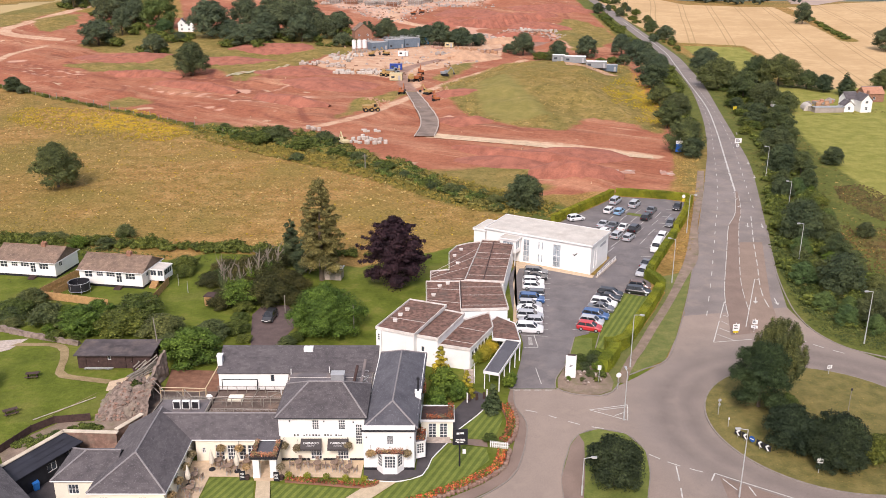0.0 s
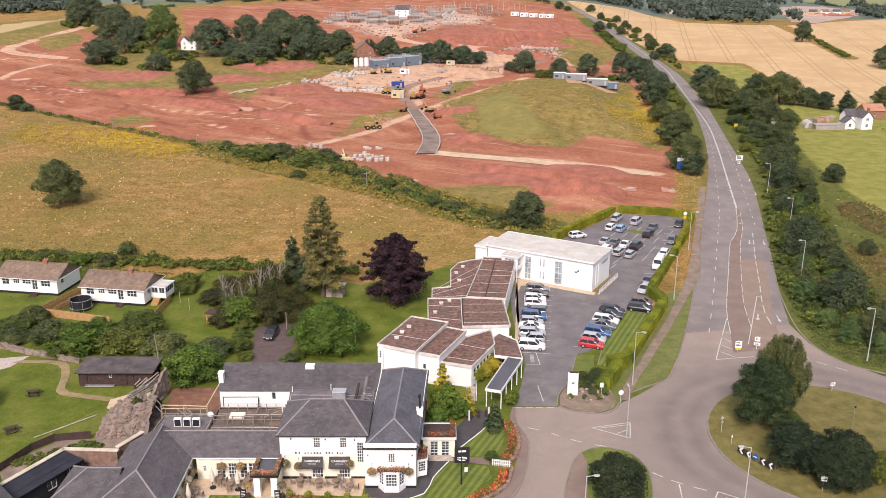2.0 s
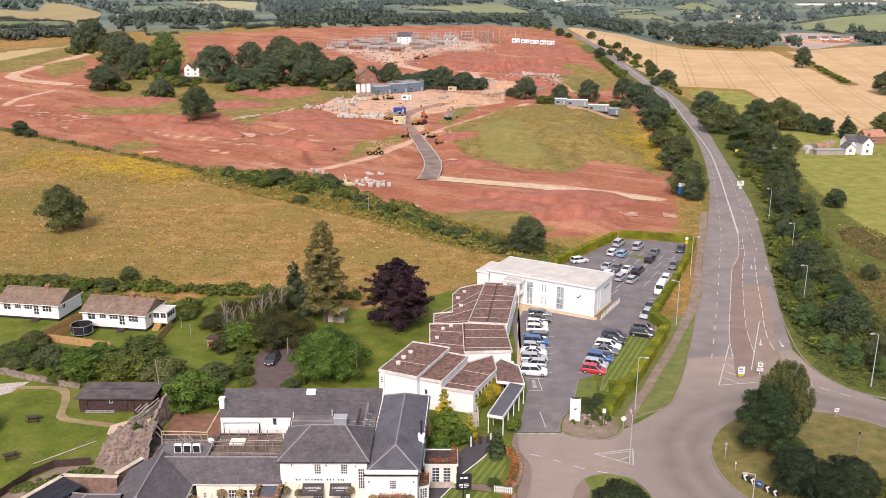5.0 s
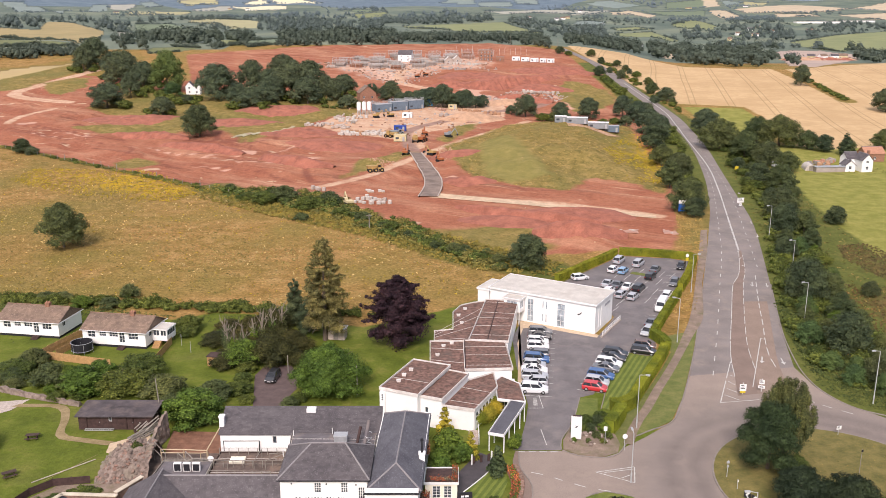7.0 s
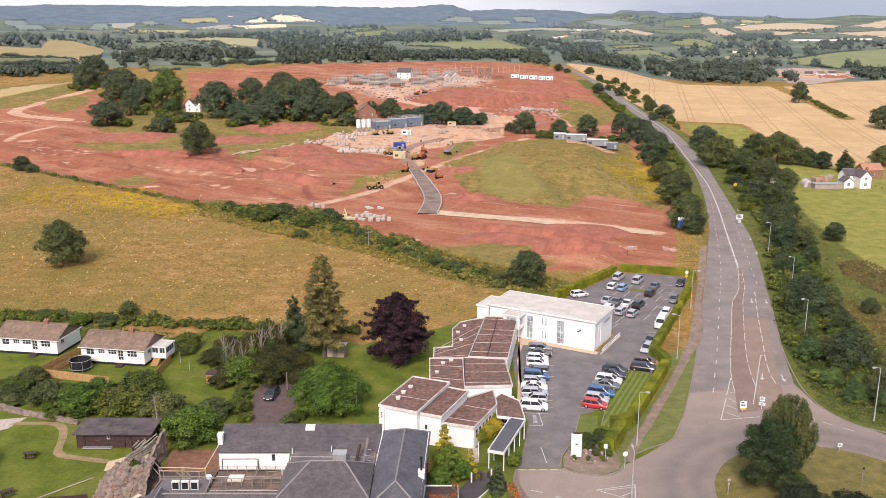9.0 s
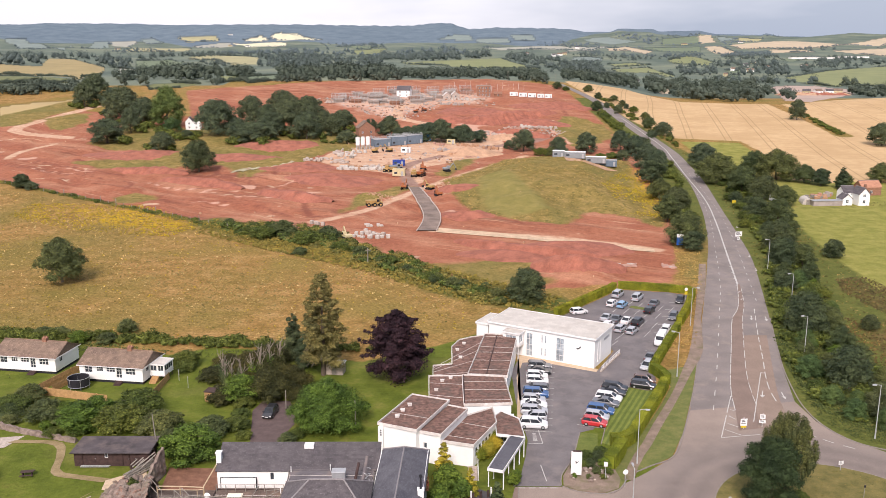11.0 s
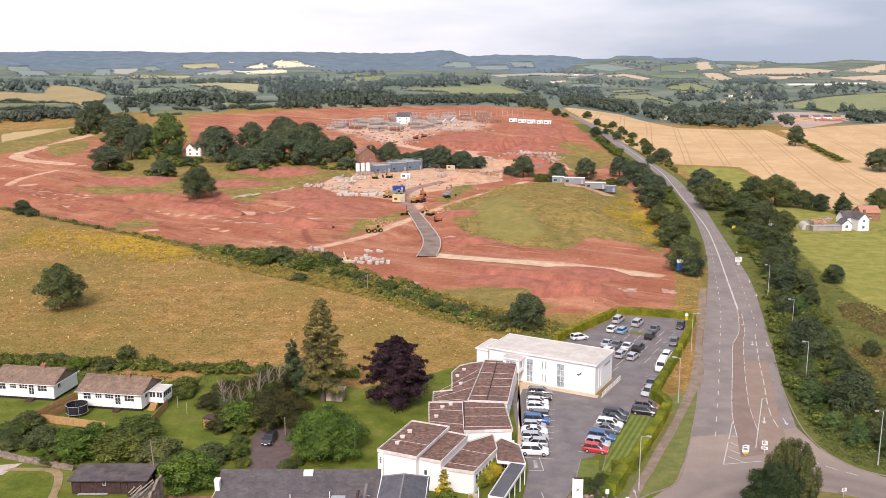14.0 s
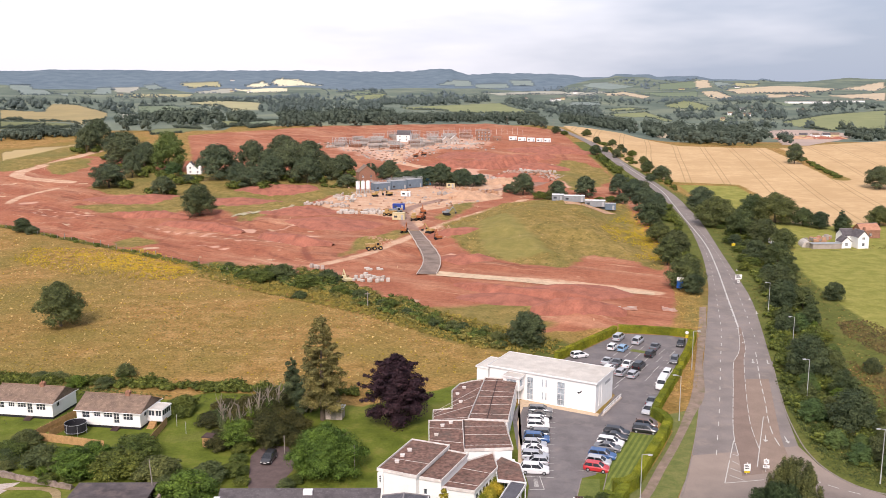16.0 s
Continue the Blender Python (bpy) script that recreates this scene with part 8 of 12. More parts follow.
marks("edge_line", dashes([(48.7, 136.2), (50.4, 143.7), (52.9, 151.9), (58.0, 167.4), (64.1, 185.8), (68.3, 194.5), (74.3, 213.6)], 5, 0.4), 0.14, 0.072, split)
marks("edge_line", dashes([(53.0, 138.6), (54.0, 143.8), (55.9, 151.9), (60.5, 167.3), (66.4, 185.9), (70.4, 196.9), (75.0, 213.5)], 4, 1.2), 0.12, 0.072, split)
marks("hatching", [((49.9, 142.3), (47.0, 135.2)), ((46.6, 134.2), (43.2, 125.9)), ((43.2, 125.9), (49.6, 127.0)), ((44.7, 128.8), (46.5, 126.8)), ((45.8, 131.2), (47.0, 129.7)), ((46.9, 134.0), (47.6, 132.6)), ((47.9, 136.5), (48.6, 135.9)), ((50.2, 131.7), (58.9, 153.2)), ((58.9, 153.2), (59.6, 152.8))], 0.15, 0.064, split)
marks("lane_line", dashes([(56.9, 140.0), (57.6, 145.1), (59.3, 151.9), (62.0, 160.9), (65.8, 174.4), (71.8, 194.2)], 3.4, 1.2), 0.17, 0.064, road)
marks("centre_line", dashes([(74.3, 213.6), (82.8, 250.1), (92.3, 291.2), (100.9, 333.8), (109.8, 396.8), (116.0, 440.0), (122.0, 495.0), (121.0, 598.0)], 9, 0.2), 0.42, 0.10, road)
marks("centre_hatch", [((70.6 + 1.6 * i * 0.9 + 0.1, 200 + 6.2 * i), (71.4 + 1.6 * i * 0.9, 200.9 + 6.2 * i)) for i in range(8)], 0.25, 0.066, road)
marks("lane_dashes", dashes([(45.1, 136.3), (52.2, 157.6), (61.2, 185.8), (69.8, 213.0), (79.9, 250.4), (90.5, 291.1), (99.5, 334.2), (108.8, 400.6)], 2.0, 4.0), 0.14, 0.08, road)
marks("lane_dashes", dashes([(74.0, 199.0), (83.2, 237.0), (91.6, 273.4), (100.9, 322.4), (113.4, 405.0)], 2.0, 4.0), 0.14, 0.08, road)
for x, y, a in ((55.6, 143.0, 70), (59.0, 142.4, 82), (68.4, 186.0, 73), (71.4, 185.4, 76), (84.0, 228.0, 74), (87.3, 243.0, 74), (94.0, 272.0, 75), (96.8, 283.0, 75)):
    bm = bmesh.new()
    for q in (((-1.6, -0.1), (0.5, -0.1), (0.5, 0.1), (-1.6, 0.1)), ((0.5, -0.42), (1.6, 0.0), (0.5, 0.42))):
        bm.faces.new([bm.verts.new((u, v, 0)) for u, v in q])
    ar = part("road_arrow", bm, M["line_white"], road)
    ar.matrix_basis = pose(x, y, ground_z(x, y) + 0.075, 0, 0, a + 180)
marks("roundabout_dashes", dashes([(56.8, 127.5), (58.3, 125.6), (59.8, 124.0), (63.0, 121.4)], 1.6, 0.9), 0.16, 0.05, junction)
marks("side_dashes", dashes([(9.0, 106.4), (11.2, 105.0), (13.7, 103.9), (16.5, 102.1), (18.9, 100.8), (21.4, 100.0)], 1.1, 1.5), 0.15, 0.05, junction)
marks("triangle_marking", [((20.3, 104.8), (25.7, 106.2)), ((25.7, 106.2), (24.9, 102.1)), ((24.9, 102.1), (20.3, 104.8)), ((21.4, 104.7), (25.4, 105.6)), ((23.4, 103.3), (24.9, 104.2))], 0.14, 0.05, junction)
marks("stop_dashes", dashes([(10.4, 110.3), (16.4, 110.3)], 0.8, 0.35), 0.18, 0.05, junction)
marks("south_dashes", dashes([(25.9, 94.0), (28.2, 92.0), (31.0, 90.4), (33.5, 89.2)], 1.1, 0.9), 0.15, 0.05, junction)
marks("south_lines", [((28.6, 91.5), (28.2, 88.3)), ((28.0, 86.9), (27.6, 84.4)), ((32.8, 89.9), (41.5, 84.2)), ((33.4, 88.8), (34.4, 86.6)), ((36.0, 87.2), (36.2, 85.4)), ((32.8, 89.9), (32.0, 88.4))], 0.16, 0.05, junction)
flat("south_splitter", [(33.2, 89.2), (40.0, 84.6), (44.0, 80.0), (32.5, 80.0)], 0.045, M["asphalt_pink"], "pinkish splitter at the southern road arm", "road island")

# bay lines of the car park
bays = []
for i in range(12):
    t = i / 11
    x, y = 14.1 + 3.9 * t, 128.4 + 27.8 * t
    bays.append(((x - 1.9, y + 0.22), (x + 3.2, y - 0.38)))
for i in range(8):
    x, y = 22.9 + 0.93 * i, 130.4 + 2.28 * i
    bays.append(((x - 1.3, y + 0.4), (x + 2.9, y - 1.1)))
for i in range(7):
    for bx, by in ((33.4, 178.2), (36.3, 183.8), (38.6, 190.5), (40.6, 196.2)):
        x, y = bx + 2.1 * i, by - 1.22 * i
        if not (by > 190 and i > 5):
            bays.append(((x, y), (x + 2.3, y + 4.0)))
for i in range(7):
    x, y = 42.8 + 2.15 * i, 164.6 + 5.4 * i
    bays.append(((x - 2.6, y + 0.7), (x - 0.4, y + 1.0)))
marks("bay_lines", [*bays, ((13.4, 129.4), (15.4, 129.2)), ((13.2, 124.0), (15.4, 124.0)), ((15.4, 124.0), (15.2, 128.6)), ((14.6, 112.2), (14.3, 117.0)), ((35.5, 171.5), (38.2, 175.8)), ((32.5, 165.5), (36.0, 171.0))], 0.12, 0.046, car_park)
marks("bay_writing", [((14.0 + 0.02 * i, 125.0 + 0.32 * i), (14.7, 125.0 + 0.32 * i)) for i in range(9)], 0.16, 0.046, car_park)
flat("planter_strip", [(43.0, 193.8), (46.8, 191.6), (47.6, 193.0), (43.8, 195.2)], 0.14, M["verge"], "narrow planted strip between parking bays", "flower bed", thick=0.12)


# ---- clipped hedges ----
def hedge(line, width, height, label, seed, leaf="leaf_hedge", density=210, size=0.10, wobble=0.045):
    e = thing("hedge", (*line[0], 0), 0, label, "hedge", "clipped hedges")
    width *= 0.84
    rng = np.random.default_rng(seed)
    p = [Vector((q.x - line[0][0], q.y - line[0][1])) for q in smooth_line(line, 1.6)]
    core = bmesh.new()
    cs, ns = [], []
    for a, b in zip(p, p[1:]):
        d = (b - a).normalized()
        nr = Vector((-d.y, d.x))
        ln = (b - a).length
        for side, area in ((0, width * ln), (1, height * ln), (-1, height * ln)):
            n = int(area * density)
            s, t = rng.uniform(-0.1, ln + 0.1, n), rng.uniform(0, 1, n)
            if side == 0:
                off, z, nv = (t - 0.5) * width, np.full(n, height), (0, 0, 1)
            else:
                off, z, nv = np.full(n, side * width / 2), t * height, (side * nr.x, side * nr.y, 0)
            x, y = a.x + d.x * s + nr.x * off, a.y + d.y * s + nr.y * off
            lump = np.array([noise.noise((u * 0.5, v * 0.5, w * 0.5)) for u, v, w in zip(x + line[0][0], y + line[0][1], z)]) * wobble * 2 + rng.normal(0, wobble * 0.35, n)
            cs.append(np.stack([x + nv[0] * lump, y + nv[1] * lump, np.maximum(0.03, z + nv[2] * lump)], 1))
            ns.append(np.array(nv)[None] + rng.normal(scale=0.20, size=(n, 3)))
        w = width / 2 - 0.14
        q = [core.verts.new((c.x + s * nr.x * w, c.y + s * nr.y * w, z)) for z in (0.0, height - 0.14) for c, s in ((a, 1), (b, 1), (b, -1), (a, -1))]
        for f in ((0, 1, 5, 4), (2, 3, 7, 6), (4, 5, 6, 7), (0, 4, 7, 3), (1, 2, 6, 5)):
            core.faces.new([q[i] for i in f])
    c, nrm = np.concatenate(cs), np.concatenate(ns)
    nrm /= np.linalg.norm(nrm, axis=1, keepdims=True)
    v, q = leaf_quads(c, nrm, size, rng)
    part("hedge_core", core, M[leaf], e)
    part("foliage", mesh_of("foliage", v, q), M[leaf], e)
    return e


hedge([(24.0, 115.8), (26.0, 119.4), (26.9, 121.6)], 2.0, 2.2, "clipped yellow-green hedge end by the entrance bed", 1)
hedge([(25.6, 122.9), (27.4, 123.2), (29.0, 124.6)], 1.8, 2.0, "short clipped yellow-green hedge turning a corner", 2)
hedge([(29.2, 124.8), (31.9, 130.5), (36.0, 138.8), (39.6, 146.6)], 1.7, 1.9, "long clipped yellow-green hedge between lawn and footway", 3)
hedge([(40.2, 147.6), (40.0, 150.6), (38.8, 153.6)], 1.6, 1.9, "clipped yellow-green hedge stepping back round parked cars", 4)
hedge([(39.4, 154.6), (43.0, 162.7), (50.2, 178.4)], 1.5, 1.8, "long clipped yellow-green hedge beside the car park", 5)
hedge([(51.2, 181.0), (55.6, 191.0), (60.4, 204.0)], 1.6, 2.0, "clipped yellow-green hedge at the car park corner", 6)
hedge([(60.3, 205.4), (52.0, 208.2), (43.6, 210.0)], 1.5, 1.8, "clipped yellow-green hedge closing the car park", 7)
hedge([(42.6, 209.4), (39.4, 204.9), (32.4, 196.4), (25.4, 187.6)], 1.5, 1.8, "clipped yellow-green hedge behind the function hall", 8)


# ---- vehicles ----
def loft(bm, rings):
    """Joins cross-sections (lists of points) into a closed skin."""
    vs = [[bm.verts.new(p) for p in r] for r in rings]
    n = len(vs[0])
    for a, b in zip(vs, vs[1:]):
        for i in range(n):
            j = (i + 1) % n
            bm.faces.new((a[i], a[j], b[j], b[i]))
    bm.faces.new(vs[0][::-1])
    bm.faces.new(vs[-1])
    bmesh.ops.recalc_face_normals(bm, faces=bm.faces)


CAR_KINDS = {  # length, width, height, belt height, bonnet length, screen rake, tail rake
    "hatchback": (4.0, 1.74, 1.48, 0.92, 0.95, 0.75, 0.35),
    "saloon": (4.5, 1.80, 1.44, 0.92, 1.15, 0.85, 0.85),
    "estate": (4.5, 1.80, 1.50, 0.94, 1.10, 0.75, 0.30),
    "suv": (4.5, 1.88, 1.68, 1.04, 1.05, 0.70, 0.35),
    "people_carrier": (4.5, 1.84, 1.75, 1.05, 0.75, 0.85, 0.25),
    "van": (5.4, 2.0, 2.25, 1.25, 0.75, 0.75, 0.12),
}
_cars = {}


def car_template(kind, colour):
    L_, W, H, B, bon, rake, tail = CAR_KINDS[kind]
    x0, x1, hw = -L_ / 2, L_ / 2, W / 2
    e = thing("car" if kind != "van" else "van", (0, 0, -500), 0, "", "car" if kind != "van" else "van")
    paint = M["car_" + colour]
    bm = bmesh.new()
    st = [(x1, 0.80, 0.34, B * 0.62), (x1 - 0.12, 0.92, 0.24, B * 0.78), (x1 - 0.45, 1.0, 0.2, B * 0.86), (x1 - bon, 1.0, 0.2, B * 0.97), (0, 1.0, 0.2, B), (x0 + 0.6, 1.0, 0.2, B * 1.01),
          (x0 + 0.12, 0.95, 0.26, B * (0.98 if tail > 0.6 else 1.0)), (x0, 0.84, 0.36, B * 0.9)]
    loft(bm, [[(x, -hw * k * 0.94, zb), (x, -hw * k, zb + 0.18), (x, -hw * k, zt - 0.16), (x, -hw * k * 0.9, zt), (x, hw * k * 0.9, zt), (x, hw * k, zt - 0.16), (x, hw * k, zb + 0.18), (x, hw * k * 0.94, zb)] for x, k, zb, zt in st])
    part("body", bm, paint, e)
    f0, r0 = x1 - bon + 0.05, x0 + (0.75 if tail > 0.6 else 0.06)
    f1, r1 = f0 - rake, r0 + tail
    bm = bmesh.new()
    zt = H - 0.06
    loft(bm, [[(r0, -hw * 0.88, B - 0.03), (r0, hw * 0.88, B - 0.03), (f0, hw * 0.88, B - 0.03), (f0, -hw * 0.88, B - 0.03)], [(r1, -hw * 0.72, zt), (r1, hw * 0.72, zt), (f1, hw * 0.72, zt), (f1, -hw * 0.72, zt)]])
    part("glazing", bm, M["car_glass"] if kind != "van" else paint, e)
    if kind == "van":
        part("windscreen", boxes((0, -hw * 0.74, 0, 0.02, hw * 0.74, 0.8)), M["car_glass"], e).matrix_basis = pose(f0 + 0.02, 0, B + 0.03, 0, -math.degrees(math.atan2(rake, zt - B)), 0)
    bm = bmesh.new()
    loft(bm, [[(r1 - 0.06, -hw * 0.74, zt - 0.02), (r1 - 0.06, hw * 0.74, zt - 0.02), (f1 + 0.06, hw * 0.74, zt - 0.02), (f1 + 0.06, -hw * 0.74, zt - 0.02)], [(r1 + 0.1, -hw * 0.64, H), (r1 + 0.1, hw * 0.64, H), (f1 - 0.15, hw * 0.64, H), (f1 - 0.15, -hw * 0.64, H)]])
    part("roof", bm, paint, e)
    for s in (-1, 1):
        for a, b in (((f0, s * hw * 0.88, B), (f1, s * hw * 0.73, zt)), ((r0, s * hw * 0.88, B), (r1, s * hw * 0.73, zt)), (((f0 + r0) / 2, s * hw * 0.9, B), ((f1 + r1) / 2, s * hw * 0.74, zt))):
            bm = bmesh.new()
            rod(bm, a, b, 0.055, 0.045, 5)
            part("pillar", bm, paint, e)
    for x in (x1 - 0.8, x0 + 0.78):
        for s in (-1, 1):
            bm = bmesh.new()
            rod(bm, (x, s * (hw - 0.2), 0.32), (x, s * (hw + 0.015), 0.32), 0.32, 0.31, 14)
            wh = part("wheel", bm, M["tyre"], e)
            bm = bmesh.new()
            rod(bm, (x, s * (hw + 0.0), 0.32), (x, s * (hw + 0.03), 0.32), 0.2, 0.18, 10)
            part("rim", bm, M["metal_grey"], wh)
    for s in (-1, 1):
        part("headlight", boxes((x1 - 0.16, s * hw * 0.68 - 0.17, B * 0.56, x1 - 0.005, s * hw * 0.68 + 0.17, B * 0.70), bevel=0.02), M["lamp_clear"], e)
        part("tail_light", boxes((x0 - 0.012, s * hw * 0.72 - 0.12, B * 0.66, x0 + 0.12, s * hw * 0.72 + 0.12, B * 0.86), bevel=0.02), M["lamp_red"], e)
        part("door_mirror", boxes((f0 - 0.3, s * hw * 1.08 - 0.08, B - 0.02, f0 - 0.14, s * hw * 1.08 + 0.08, B + 0.13), bevel=0.03), paint, e)
    part("number_plate", boxes((x1 - 0.03, -0.26, 0.42, x1 + 0.012, 0.26, 0.53)), M["paint_white"], e)
    return e


def park(kind, colour, x, y, heading, where, group="parked cars"):
    names = {"lightblue": "light blue"}
    label = "parked %s %s %s" % (names.get(colour, colour), kind.replace("_", " "), where)
    key = (kind, colour)
    m = pose(x, y, ground_z(x, y) + 0.036, 0, 0, heading)
    if key not in _cars:
        ob = _cars[key] = car_template(kind, colour)
        ob.matrix_basis = m
    else:
        ob = copy_thing(_cars[key], m)
    return tagged(ob, label, "", group)


bay_row = "in a bay beside the hotel"
for (x, y), kind, col, flip in zip([(14.6, 129.9), (15.1, 132.9), (15.2, 135.1), (15.4, 137.6), (15.6, 139.8), (16.2, 142.2), (16.5, 144.5), (17.1, 148.2), (17.3, 150.6), (17.9, 153.0), (18.3, 155.6)],
                                   ("suv", "hatchback", "estate", "saloon", "hatchback", "suv", "estate", "hatchback", "hatchback", "saloon", "estate"),
                                   ("white", "silver", "silver", "white", "silver", "blue", "grey", "white", "white", "black", "grey"), (0, 1, 0, 0, 0, 0, 1, 0, 0, 0, 0)):
    park(kind, col, x, y, -7 + 180 * flip, bay_row)
for (x, y), kind, col in zip([(24.4, 130.6), (25.1, 132.8), (26.2, 135.4), (27.6, 138.4), (28.5, 140.6), (29.6, 142.9), (30.4, 145.0)], ("hatchback", "hatchback", "estate", "saloon", "estate", "saloon", "estate"), ("red", "silver", "blue", "grey", "white", "black", "black")):
    park(kind, col, x, y, -20, "nosed up to the striped lawn")
for (x, y), kind, col, a, w in (((35.6, 146.0), "estate", "black", -18, "beside the hedge corner"), ((36.4, 148.6), "hatchback", "brown", -18, "beside the hedge corner"), ((38.4, 155.6), "hatchback", "silver", 240, "along the hedge"), ((40.2, 160.2), "saloon", "grey", 60, "along the hedge"),
                                ((44.4, 169.6), "van", "white", 247, "along the hedge"), ((47.4, 177.2), "estate", "white", 66, "along the hedge"), ((51.0, 185.6), "hatchback", "grey", 248, "along the hedge"), ((55.8, 198.2), "hatchback", "black", 248, "along the hedge"),
                                ((42.2, 203.0), "people_carrier", "silver", 60, "in the far bays"), ((46.2, 200.2), "people_carrier", "silver", 60, "in the far bays"), ((39.4, 195.6), "hatchback", "white", 60, "in the far bays"), ((41.5, 194.5), "hatchback", "lightblue", 60, "in the far bays"),
                                ((49.1, 195.6), "saloon", "grey", 62, "in the far bays"), ((46.8, 190.2), "hatchback", "black", 60, "in the far bays"), ((36.2, 185.0), "saloon", "silver", 60, "in the middle bays"), ((38.2, 184.0), "saloon", "grey", 60, "in the middle bays"),
                                ((40.2, 182.8), "saloon", "white", 60, "in the middle bays"), ((42.3, 181.6), "suv", "black", 60, "in the middle bays"), ((35.6, 180.0), "hatchback", "white", 60, "in the middle bays"), ((37.7, 177.4), "hatchback", "silver", 60, "in the middle bays"),
                                ((39.9, 176.0), "hatchback", "silver", 60, "in the middle bays"), ((30.8, 189.4), "hatchback", "white", 20, "beside the rear hedge"), ((-28.1, 134.6), "hatchback", "black", 262, "on the private drive")):
    park(kind, col, x, y, a, w)


# ---- lamp posts, signs ----
def lamp_post(x, y, h, aim, label="galvanised street lamp post with a short arm"):
    e = thing("street_lamp", (x, y, ground_z(x, y)), aim, label, "street lamp", "street lamps")
    bm = bmesh.new()
    rod(bm, (0, 0, 0), (0, 0, 1.4), 0.11, 0.11, 10)
    rod(bm, (0, 0, 1.4), (0, 0, h), 0.075, 0.05, 10)
    part("pole", bm, M["galvanised"], e)
    bm = bmesh.new()
    rod(bm, (0, 0, h - 0.02), (0.9, 0, h + 0.12), 0.045, 0.04, 8)
    part("arm", bm, M["galvanised"], e)
    lan = part("lantern", boxes((0.8, -0.14, h + 0.06, 1.45, 0.14, h + 0.24), bevel=0.04), M["metal_grey"], e)
    part("lens", boxes((0.86, -0.11, h + 0.02, 1.4, 0.11, h + 0.06)), M["lamp_clear"], lan)
    return e


for x, y, h, a in ((28.3, 117.3, 8.5, -20), (42.9, 151.2, 8.5, 160), (66.8, 125.6, 8.8, 190), (34.2, 85.2, 8.8, 180), (16.3, 85.4, 5.0, 0), (86.6, 226.8, 8.5, 190), (79.3, 191.9, 8.5, 190), (69.9, 160.8, 8.5, 190), (24.4, 102.2, 7.0, 90), (53.4, 180.6, 8.5, -20)):
    lamp_post(x, y, h, a)


def post_sign(name, x, y, h, plates, label, aim=0, post="galvanised"):
    """plates: (width, height, centre height, material, round)"""
    e = thing(name, (x, y, ground_z(x, y) + 0.03), aim, label, "sign")
    bm = bmesh.new()
    rod(bm, (0, 0, 0), (0, 0, h), 0.04, 0.04, 8)
    part("post", bm, M[post], e)
    for i, (w, hh, z, mat, rnd) in enumerate(plates):
        bm = bmesh.new()
        if rnd:
            rod(bm, (0, -0.05, z), (0, -0.085, z), w / 2, w / 2, 20)
        else:
            box(bm, -w / 2, -0.085, z - hh / 2, w / 2, -0.05, z + hh / 2, bevel=0.01)
        pl = part("plate", bm, M[mat], e)
        if mat == "paint_white" and not rnd and w > 0.7:
            for k in range(3):
                part("writing_bar", boxes((-w * 0.36, -0.092, z + hh * (0.26 - 0.22 * k), w * (0.1 + 0.1 * k), -0.086, z + hh * (0.36 - 0.22 * k))), M["paint_black"], pl)
    return e


post_sign("road_sign", 25.2, 110.7, 2.6, [(0.75, 0.75, 2.2, "paint_white", True)], "round white road sign on a grey post", 10)
post_sign("road_sign", 22.8, 112.4, 2.8, [(0.5, 0.7, 2.5, "paint_white", False)], "small white sign on a post in the bed", -10)
post_sign("road_sign", 47.6, 129.0, 2.0, [(1.1, 1.2, 1.2, "paint_white", False), (0.9, 0.35, 0.45, "sign_yellow", False)], "white and yellow temporary road sign", 5, "paint_white")
post_sign("road_sign", 50.9, 129.9, 2.3, [(1.0, 0.5, 0.9, "paint_white", False), (0.8, 0.75, 1.75, "paint_white", False)], "white temporary warning sign stack", -15, "paint_white")
post_sign("road_sign", 56.8, 115.1, 1.6, [(0.75, 0.55, 1.3, "paint_white", False)], "small white sign on the roundabout", 10)
post_sign("road_sign", 45.1, 89.9, 2.2, [(0.7, 0.6, 1.8, "paint_white", False)], "small white sign on the roundabout edge", -20)
post_sign("timber_post", 55.0, 104.4, 3.6, [(0.25, 0.35, 3.4, "paint_black", False)], "slim timber post on the roundabout", 0, "timber_grey")
post_sign("marker_post", 37.6, 100.4, 1.5, [(0.16, 0.3, 1.3, "paint_white", False)], "pale marker post on the roundabout")
post_sign("marker_post", 37.2, 103.4, 2.6, [(0.4, 0.3, 2.3, "metal_grey", False), (0.3, 0.3, 1.7, "metal_grey", False)], "thin metal frame post on the roundabout")
post_sign("road_sign", 57.6, 200.0, 3.2, [(0.8, 0.8, 2.6, "paint_white", True), (0.7, 0.7, 1.7, "sign_yellow", False)], "round sign over a yellow sign on the verge")
post_sign("road_sign", 90.3, 262.0, 3.0, [(2.2, 1.5, 2.3, "paint_white", False), (0.9, 0.8, 0.9, "paint_white", False)], "white direction sign beside the main road", 10)
post_sign("road_sign", 107.0, 318.0, 3.0, [(1.4, 1.2, 2.0, "sign_yellow", False)], "yellow sign beside the main road", 10)
post_sign("site_board", 70.5, 253.8, 5.0, [(2.4, 1.0, 3.6, "plain_white", False), (2.4, 2.3, 1.9, "sign_blue", False)], "tall blue and white site notice board", 5)

